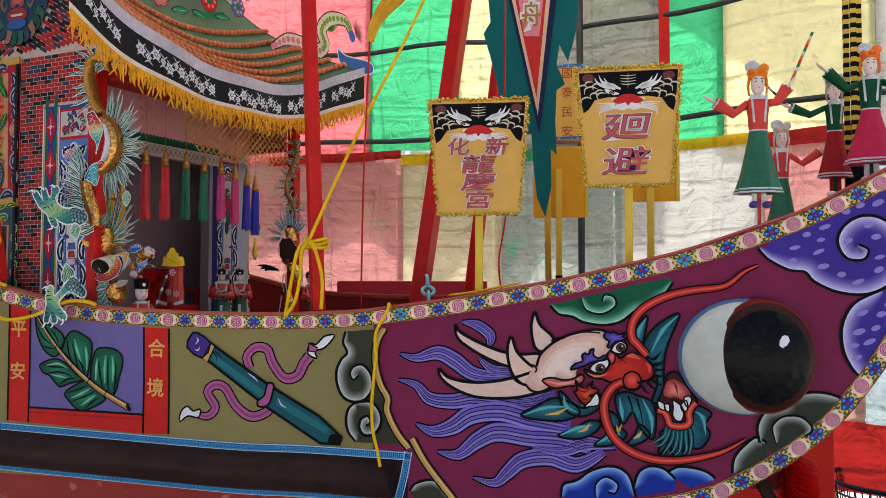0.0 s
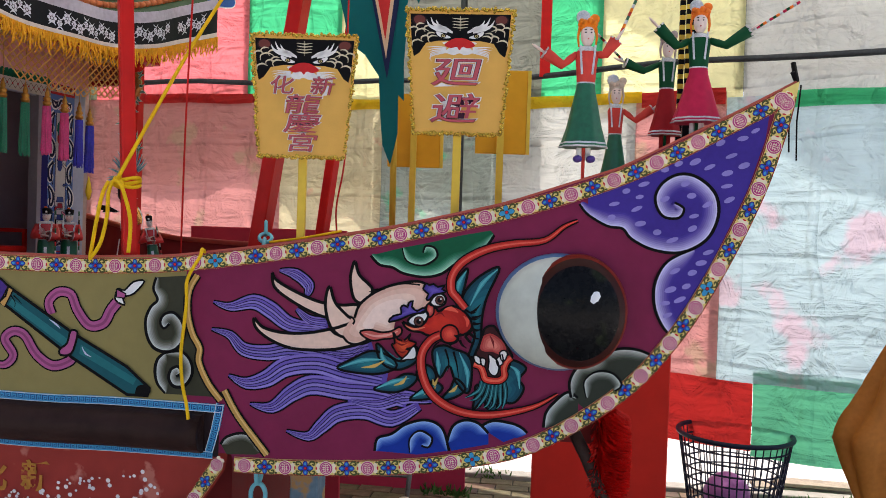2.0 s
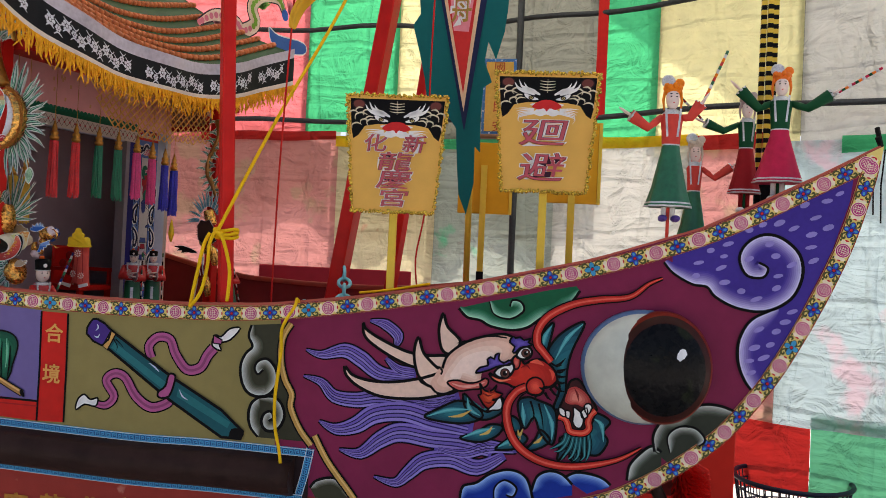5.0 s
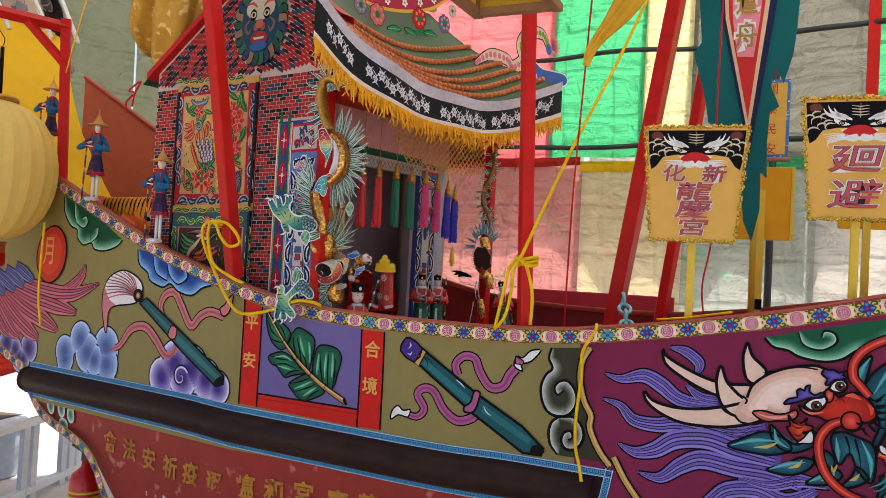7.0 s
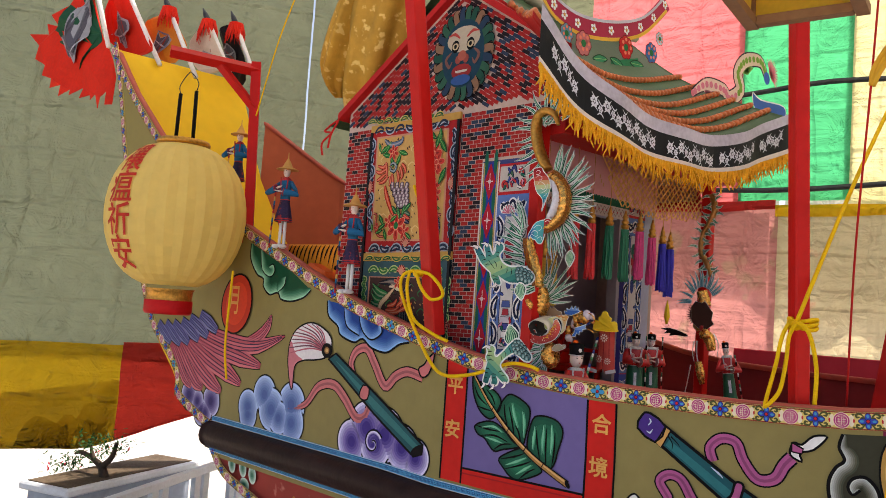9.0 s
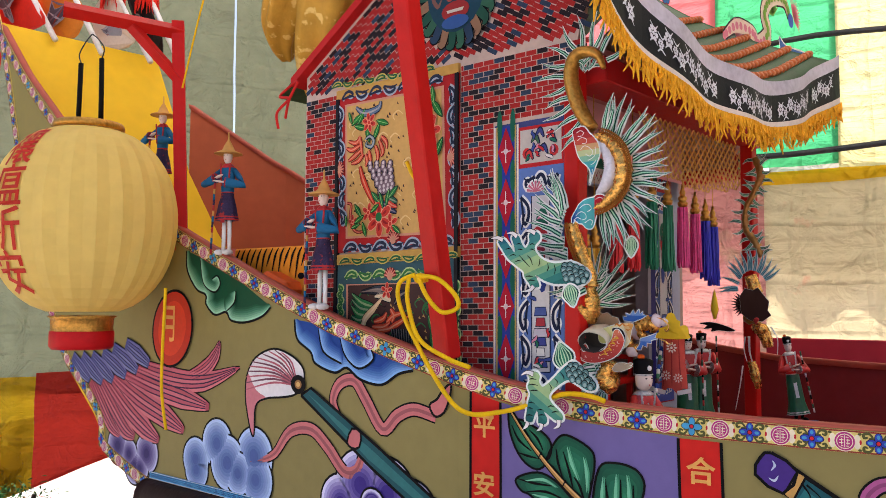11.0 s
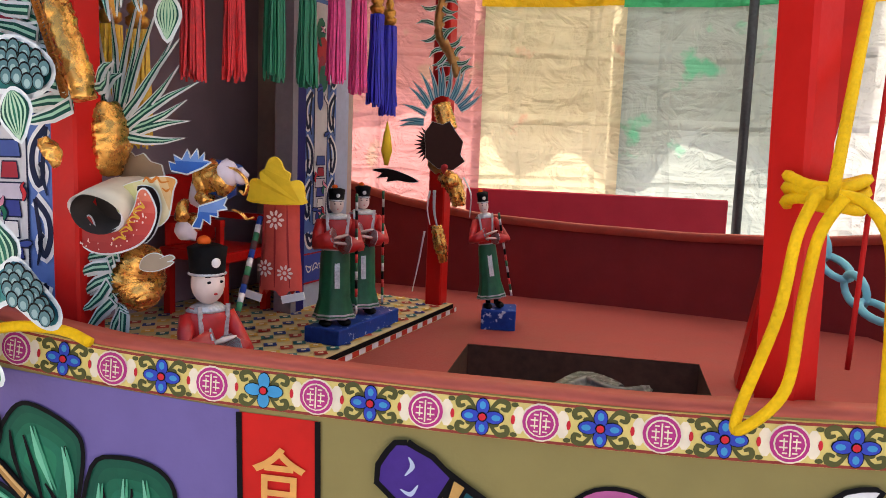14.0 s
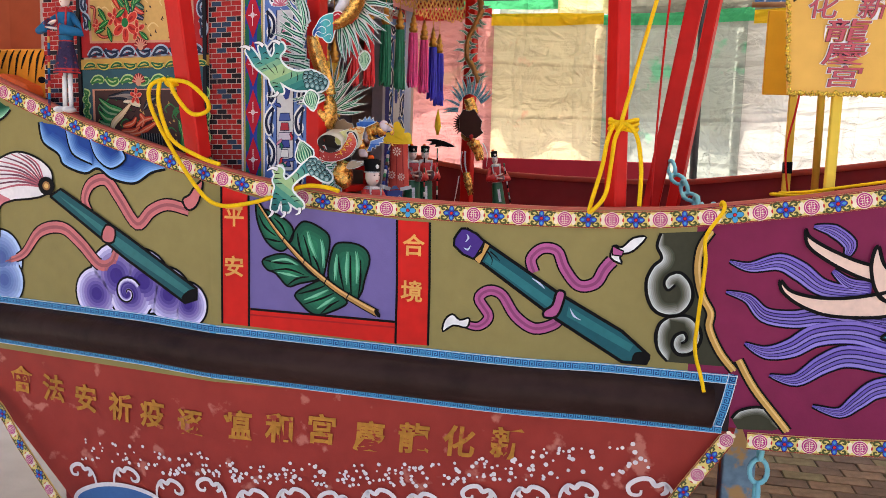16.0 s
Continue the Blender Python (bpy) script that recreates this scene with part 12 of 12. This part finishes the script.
p = Paint(low_hull, 0.0011)
for k, ((x, z), r) in enumerate(zip([(-1.511, 0.527), (-1.454, 0.575), (-1.518, 0.591), (-1.594, 0.592)], ((0.034, 0.026), (0.026, 0.036), (0.026, 0.038), (0.026, 0.036)))):
    for n in range(5):
        p.disc((x, z), (r[0] * (1 - 0.18 * n), r[1] * (1 - 0.18 * n)), col(*mixc((206, 222, 206), (58, 116, 92), n / 4)), 2 + 1.2 * k + 0.2 * n, 16)
p.done("painted_green_cloud", boat, "small pale green painted cloud on the lower hull")

# ---------------------------------------------------------------- below and beside the boat
STAND = mat("vermilion_plywood", (206, 40, 26), 0.5, vary=0.1, scale=6)
a = [(1.590, 0.244), (2.118, 0.822)]
bm = B()
box(bm, ((a[0][0] + a[1][0]) / 2, 1.3, (GROUND + 0.95) / 2), (a[1][0] - a[0][0], 0.05, 0.95 - GROUND), None, 0, 0.004)
single("support_board", bm, STAND, "vermilion plywood board standing under the bow", "board")
for x, y in ((0.9, 0.5), (-0.9, 0.4), (-0.9, 1.3)):
    bm = B()
    box(bm, (x, y, (GROUND + 0.5) / 2), (0.09, 0.09, 0.5 - GROUND), None, 0, 0.004)
    single("trestle_leg", bm, mat("peeling_blue_wood", (120, 150, 170), 0.7, vary=0.3, scale=20, fleck=(190, 150, 100, 12, 0.5)), "worn painted timber trestle leg under the hull", "trestle", "trestle legs")
bm = B()
box(bm, (0.2, 3.06, GROUND + 0.45), (1.91, 0.03, 0.9), None, 0, 0.003)
single("pink_panel", bm, mat("deep_pink_board", (178, 50, 78), 0.55, vary=0.16, scale=4, fleck=(120, 70, 80, 30, 0.7)), "deep pink board standing under the boat", "board")
# steel stand with a tied white bag in front of the pink board
K2 = [[(0.447, -0.140), (0.917, -0.134)], [(0.448, -0.166), (0.918, -0.160)], [(0.920, -0.069), (0.900, -0.294)]]
st = thing("steel_stand", (K2[2][1][0], 2.4, GROUND), "grey tubular steel stand on the brick paving", "stand")
grey_tube = mat("dull_grey_tube", (112, 112, 110), 0.45, 0.5, vary=0.25, scale=30)
for (a, b), nm in zip(K2, ("rail", "rail", "leg")):
    bm = B()
    foot = Vector((b[0], 2.4, b[1])) if nm == "rail" else Vector((b[0] - 0.02, 2.4, GROUND))
    tube(bm, [(a[0], 2.4, a[1]), foot], 0.014 if nm == "leg" else 0.011, 8)
    part(nm, bm, grey_tube, st, "", True)
bm = B()
tube(bm, [(K2[0][0][0], 2.4, K2[0][0][1] + 0.03), (K2[0][0][0] - 0.02, 2.4, GROUND)], 0.014, 8)
part("leg", bm, grey_tube, st, "", True)
bm = B()
lathe(bm, (K2[2][1][0], 2.33, GROUND), [(0.10, 0.0), (0.115, 0.04), (0.09, 0.09), (0.035, 0.125), (0.016, 0.15), (0.03, 0.19)], 18)
for v in bm.verts:
    v.co += Vector((noise.noise(v.co * 14), noise.noise(v.co * 14 + Vector((3, 0, 0))), 0)) * 0.02
single("white_bag", bm, mat("dirty_white_plastic", (214, 206, 190), 0.5, vary=0.2, scale=16), "tied white plastic bag on the paving by the stand", "bag", smooth=True)
# weathered boards and weeds past the basket
board_grey = mat("weathered_grey_board", (150, 136, 118), 0.8, vary=0.3, scale=14, bump=0.5)
for x, y, z, w, a in ((3.34, 3.62, 0.03, 0.62, 0.06), (3.42, 3.60, 0.062, 0.5, -0.05), (3.30, 3.52, 0.012, 0.4, 0.2)):
    bm = B()
    box(bm, (x, y, GROUND + z), (w, 0.14, 0.022), Matrix.Rotation(a, 3, "Z"), 0, 0.002)
    single("loose_board", bm, board_grey, "weathered grey board lying beyond the basket", "board", "loose boards")
bm = B()
random.seed(31)
for cx, cy in ((3.3, 3.28), (3.48, 3.26), (3.62, 3.36), (1.28, 3.42), (1.12, 2.98), (0.98, 3.0), (3.15, 3.22)):
    for k in range(46):
        o = Vector((cx + random.gauss(0, 0.05), cy + random.gauss(0, 0.03), GROUND))
        d = Vector((random.gauss(0, 0.5), random.gauss(0, 0.5), 1)).normalized() * random.uniform(0.03, 0.09)
        sd = d.cross(Vector((0, 1, 0.2))).normalized() * 0.006
        bm.faces.new([bm.verts.new(q) for q in (o - sd * 0.4, o + d * 0.55 - sd, o + d, o + d * 0.55 + sd)])
single("weeds", bm, mat("weed_leaf", (70, 104, 48), 0.6, vary=0.3, through_light=0.3), "low green weeds growing in the paving joints", "weeds", kind="stuff")
# red-bristled brush
br = thing("bristle_brush", (1.70, 0.25, 0.5), "red-bristled brush on a dark wooden handle leaning under the bow", "brush")
bm = B()
bc = Vector(([(1.811, 0.600)][0][0], 0.25, [(1.811, 0.600)][0][1]))
random.seed(6)
for k in range(900):
    a, h = random.uniform(-1.3, 1.9), random.uniform(-0.085, 0.1)
    e = math.sqrt(max(0.0, 1 - (h / 0.125) ** 2))
    d = Vector((math.cos(a) * e, -math.sin(a) * 0.7 * e - 0.1, h * 3)).normalized()
    o = bc + Vector((-0.03, 0, h))
    tube(bm, [o, o + d * 0.05 + Vector((0, 0, random.uniform(-0.01, 0.01))), o + Vector((d.x * 0.088, d.y * 0.088, d.z * 0.03))], [0.0022, 0.0022, 0.0012], 3, 0, False)
part("bristles", bm, mat("scarlet_fibre", (222, 26, 18), 0.5, vary=0.3, scale=100), br, "dense scarlet bristles")
bm = B()
a = [(1.706, 0.685), (1.749, 0.603), (1.829, 0.424)]
tube(bm, [(a[0][0], 0.2, a[0][1]), (a[1][0], 0.2, a[1][1]), (a[2][0], 0.2, a[2][1]), (a[2][0] + 0.12, 0.2, GROUND)], 0.017, 8)
part("handle", bm, mat("dark_worn_handle", (62, 44, 38), 0.5, vary=0.3), br, "dark wooden handle", True)

# plastic laundry basket
bk = thing("plastic_basket", (2.747, 2.922, GROUND), "dark blue plastic mesh basket standing on the ground", "basket")
BK = mat("dark_blue_plastic", (30, 34, 52), 0.4, vary=0.12)
BC = Vector((2.747, 2.922, GROUND + 0.014))
bm = B()
R0, R1, BHH = 0.235, 0.315, 0.50
for j in range(9):
    z = 0.01 + BHH * j / 8
    r = R0 + (R1 - R0) * j / 8
    tube(bm, [BC + Vector((r * math.cos(a), r * math.sin(a), z)) for a in np.linspace(0, math.tau, 41)], 0.0055, 5, 0, False)
for k in range(44):
    a = k * math.tau / 44
    tube(bm, [BC + Vector((R0 * math.cos(a), R0 * math.sin(a), 0.0)), BC + Vector((R1 * math.cos(a), R1 * math.sin(a), BHH))], 0.0042, 4, 0, False)
part("mesh_wall", bm, BK, bk, "open square mesh wall")
bm = B()
tube(bm, [BC + Vector(((R1 + 0.005) * math.cos(a), (R1 + 0.005) * math.sin(a), BHH + 0.008)) for a in np.linspace(0, math.tau, 49)], 0.014, 8, 0, False)
part("rim", bm, BK, bk, "thick rolled rim", True)
bm = B()
lathe(bm, BC, [(R0, 0.0), (R0, 0.012), (0.01, 0.012)], 30)
part("base", bm, BK, bk)
bm = B()
ball(bm, BC + Vector((-0.05, -0.08, 0.155)), (0.135, 0.12, 0.145), 0, 18, 12)
single("purple_bag", bm, mat("mauve_plastic_bag", (186, 116, 176), 0.4, vary=0.25, scale=20), "crumpled mauve plastic bag lying in the basket", "bag", smooth=True)
# painted paper cut-out at the yard's side, stood in for by a brown drape
drape("brown_cutout", [(2.73, 0.9, 0.30), (2.74, 0.9, 0.52), (2.80, 0.9, 0.72), (2.86, 0.9, 0.95)], [0.02, 0.12, 0.10, 0.03], mat("ochre_brown_paper", (170, 104, 40), 0.55, vary=0.15), "ochre brown painted paper cut-out at the bow's side, shaped as a drape", 2)

# planter and white metal frame outside the stern
PW = mat("white_painted_metal", (206, 214, 222), 0.5, vary=0.1)
fr = thing("white_rack", (-3.4, 1.3, GROUND), "white painted metal rack standing on the ground by the stern", "rack")
F0, F1 = Vector((-3.042, 0.492, 0.075)), Vector((-3.596, 1.896, 0.075))
F1 = F0 + (F1 - F0) * 1.2
along = (F1 - F0).to_track_quat("X", "Z").to_matrix()
for dz in (0.0, -0.46):
    bm = B()
    box(bm, (F0 + F1) / 2 + Vector((0, 0, dz)), ((F1 - F0).length, 0.05, 0.05), along, 0, 0.004)
    part("rail", bm, PW, fr)
for k in (0.012, 0.075, 0.33, 0.39, 0.60, 0.66, 0.87, 0.93, 0.99):
    c = F0.lerp(F1, k)
    bm = B()
    box(bm, (c.x, c.y, (c.z - 0.02 + GROUND) / 2), (0.045, 0.045, c.z - 0.02 - GROUND))
    part("upright", bm, PW, fr)
PA, PB = Vector((-3.745, 0.833, 0.0)), Vector((-3.986, 1.919, 0.0))
PROT = Matrix.Rotation(math.atan2(PB.y - PA.y, PB.x - PA.x), 3, "Z")
PL, PD = (PB - PA).length * 1.1, 0.42
mid = (PA + PB) / 2 + PROT @ Vector((0, PD / 2, 0))
PC = PA.lerp(PB, 0.32) + PROT @ Vector((0, PD * 0.45, 0))
pb = thing("planter", (mid.x, mid.y, GROUND), "pale blue-white trough planter standing behind the white rack", "planter")
bm = B()
box(bm, mid + Vector((0, 0, -0.025)), (PL, PD, 0.05), PROT, 0, 0.012)
part("rim", bm, mat("pale_blue_planter", (206, 214, 222), 0.6, vary=0.1), pb)
bm = B()
box(bm, mid + Vector((0, 0, (GROUND - 0.05) / 2)), (PL - 0.08, PD - 0.08, -0.05 - GROUND), PROT, 0, 0.01)
part("trough", bm, mat("grey_blue_planter_side", (150, 162, 178), 0.7, vary=0.2, scale=8), pb, "grey-blue weathered trough side")
bm = B()
box(bm, mid + Vector((0, 0, 0.001)), (PL - 0.08, PD - 0.08, 0.01), PROT, 0)
part("soil", bm, mat("planter_soil", (96, 84, 70), 0.95, vary=0.3, scale=20, bump=0.6), pb)
fx = [(-1.674, 0.271)][0]
ext = thing("fire_extinguisher", (fx[0], 0.45, GROUND), "red fire extinguisher with a yellow label standing by the stern", "extinguisher")
bm = B()
lathe(bm, (fx[0], 0.45, GROUND), [(0.062, 0.0), (0.07, 0.012), (0.07, fx[1] - GROUND - 0.08), (0.06, fx[1] - GROUND - 0.03), (0.025, fx[1] - GROUND), (0.02, fx[1] - GROUND + 0.03)], 24)
part("cylinder", bm, mat("red_enamel", (206, 24, 26), 0.3, spec=0.5), ext, "glossy red cylinder", True)
bm = B()
box(bm, (fx[0], 0.45, fx[1] + 0.045), (0.05, 0.03, 0.05), None, 0, 0.005)
box(bm, (fx[0] - 0.03, 0.44, fx[1] + 0.075), (0.11, 0.016, 0.012), Matrix.Rotation(0.3, 3, "Y"), 0, 0.002)
part("valve", bm, steel, ext, "dark valve with a lever")
for k in range(3):
    bm = B()
    lathe(bm, (fx[0], 0.45, fx[1] - 0.11 - k * 0.022), [(0.0715, 0.0), (0.0718, 0.01)], 24)
    part("label_bar", bm, col(232, 200, 60), ext)
bz = thing("bonsai", (PC.x, PC.y, PC.z), "small twisted bonsai with dark leaves in the planter", "bonsai")
bm = B()
for pts, r in (([(0.1, 0, -0.02), (0.05, 0, 0.06), (-0.05, 0, 0.10), (-0.1, 0, 0.18)], [0.035, 0.03, 0.022, 0.008]), ([(0.05, 0, 0.06), (0.15, 0, 0.14), (0.19, 0, 0.24)], [0.024, 0.018, 0.006]), ([(-0.05, 0, 0.10), (-0.2, 0, 0.12), (-0.27, 0, 0.10)], [0.02, 0.014, 0.005])):
    tube(bm, spline([Vector(v) + PC for v in pts], 4), [float(np.interp(i / 12, [0, 1], [r[0], r[-1]])) for i in range(len(spline(pts, 4)))], 7)
part("trunk", bm, mat("dark_bark", (74, 62, 52), 0.8, vary=0.3), bz, "", True)
bm = B()
random.seed(12)
for k in range(500):
    c = random.choice(((-0.1, 0, 0.19), (0.19, 0, 0.24), (-0.25, 0, 0.05), (0.05, 0, 0.16), (-0.3, -0.05, 0.03)))
    o = PC + Vector(c) + Vector((random.gauss(0, 0.06), random.gauss(0, 0.06), random.gauss(0, 0.035)))
    d = Vector((random.uniform(-1, 1), random.uniform(-1, 1), random.uniform(-0.3, 1))).normalized() * 0.018
    s = d.cross(Vector((0.3, 0.2, 1))).normalized() * 0.007
    bm.faces.new([bm.verts.new(q) for q in (o - d, o + s, o + d, o - s)]).material_index = 1 if k % 23 == 0 else 0
part("crown", bm, [mat("dark_leaf", (46, 92, 44), 0.5, vary=0.3, through_light=0.25), col(200, 40, 60)], bz, "dark green leaves with a few red blossoms")

# ---------------------------------------------------------------- brick pieces of the house, last
def brick_mesh(w, h, m):
    bm = B()
    box(bm, (0, 0, 0), (w, 0.0012, h))
    me = bpy.data.meshes.new("brick")
    bm.to_mesh(me)
    bm.free()
    me.materials.append(m)
    return me


PITCH, BW, BH = 0.035, 0.0275, 0.0118
FULL = 0.0322
brick_meshes = [brick_mesh(BW, BH, m) for m in BRICK_MATS]
random.seed(77)
rest = B()
count = 0
for r in range(int((1.94 - 1.0) / 0.0135)):
    z = 1.0 + (r + 0.5) * 0.0135
    start = -0.19 - (z - 1.76) * 0.45 if z > 1.765 else 0.035
    fields = [(start, 0.147), (0.643, 0.789)] if 1.16 < z < 1.944 else [(start, 0.789)]
    for lo, hi in fields:
        u = -0.35 + (0.0175 if r % 2 else 0.0)
        while u < hi:
            a, b = max(u, lo), min(u + FULL, hi)
            u += PITCH
            if b - a < 0.004:
                continue
            kind = random.choices((0, 1, 2), (0.6, 0.26, 0.14))[0]
            c = (a + b) / 2
            if b - a > FULL - 0.001 and c < 0.12 and z > 1.10 and count < 300:
                ob = new("brick", brick_meshes[kind])
                ob.parent = near_wall
                ob.matrix_basis = Matrix.Translation(side(c, 0.0003, z) - ORIGIN[temple]) @ SROT.to_4x4()
                count += 1
            else:
                box(rest, side(c, 0.0003, z), ((b - a) / 1.158, 0.0012, BH), SROT, kind)
# gable courses run along the slopes
for sg in (-1, 1):
    slope = math.atan(PITCHED)
    for r in range(28):
        for k in range(22):
            a = 0.02 + k * 0.035 + (0.0175 if r % 2 else 0)
            d = 0.016 + r * 0.0135
            u = APEX_U + sg * (a * math.cos(slope) - d * math.sin(slope))
            z = APEX_Z - a * math.sin(slope) - d * math.cos(slope)
            if z < 1.95 or not -0.26 < u < 0.78 or (u - APEX_U) * sg < 0.012 or gable_z(u) - z < 0.012:
                continue
            if math.hypot(u - 0.16, z - L[1]) < 0.155:
                continue
            kind = random.choices((0, 1, 2), (0.52, 0.32, 0.16))[0]
            box(rest, side(u, 0.0003, z), (0.0305, 0.0012, 0.0118), SROT @ Matrix.Rotation(-slope * sg, 3, "Y"), kind)
tagged(part("brick_facing", rest, BRICK_MATS, near_wall, "printed brick courses in red, black and slate"), kind="stuff")

# brown paving bricks under the bow, with a pale kerb at the yard's edge
paving = thing("brick_paving", (1.7, 2.6, GROUND), "old brown brick paving with mossy joints under the bow", "paving", kind="structure")
# joint soil; past the bricks its dark tone stands in for shaded ground
bm = B()
box(bm, (1.2, 1.9, GROUND + 0.001), (6.0, 3.0, 0.006))
part("bedding", bm, mat("joint_soil_and_shade", (58, 54, 44), 0.95, vary=0.3, scale=12, bump=0.5, fleck=(62, 76, 44, 9, 0.58)), paving, "dark soil in the joints, its tone also standing in for shaded ground")
bm = B()
box(bm, (1.2, 3.46, GROUND + 0.01), (6.0, 0.12, 0.05), None, 0, 0.006)
part("kerb", bm, mat("pale_kerb_concrete", (150, 144, 134), 0.85, vary=0.2, scale=10, bump=0.4), paving, "pale concrete kerb")
PAVER = [mat("brown_paver", (112, 92, 74), 0.85, vary=0.3, scale=12, bump=0.5), mat("dark_brown_paver", (92, 76, 64), 0.85, vary=0.3, scale=12, bump=0.5), mat("mossy_paver", (104, 96, 72), 0.9, vary=0.3, scale=12, bump=0.5)]
paver_meshes = []
for m in PAVER:
    bm = B()
    box(bm, (0, 0, 0), (0.205, 0.1, 0.016), None, 0, 0.003)
    me = bpy.data.meshes.new("paving_brick")
    bm.to_mesh(me)
    bm.free()
    me.materials.append(m)
    paver_meshes.append(me)
random.seed(19)
for r in range(13):
    for k in range(19):
        x, y = -0.15 + k * 0.213 + (0.106 if r % 2 else 0), 2.03 + r * 0.107
        ob = new("paving_brick", random.choice(paver_meshes))
        ob.parent = paving
        ob.matrix_basis = Matrix.Translation(Vector((x, y, GROUND + 0.004 + random.uniform(-0.003, 0.004))) - ORIGIN[paving]) @ Matrix.Rotation(random.uniform(-0.03, 0.03), 4, "Z")
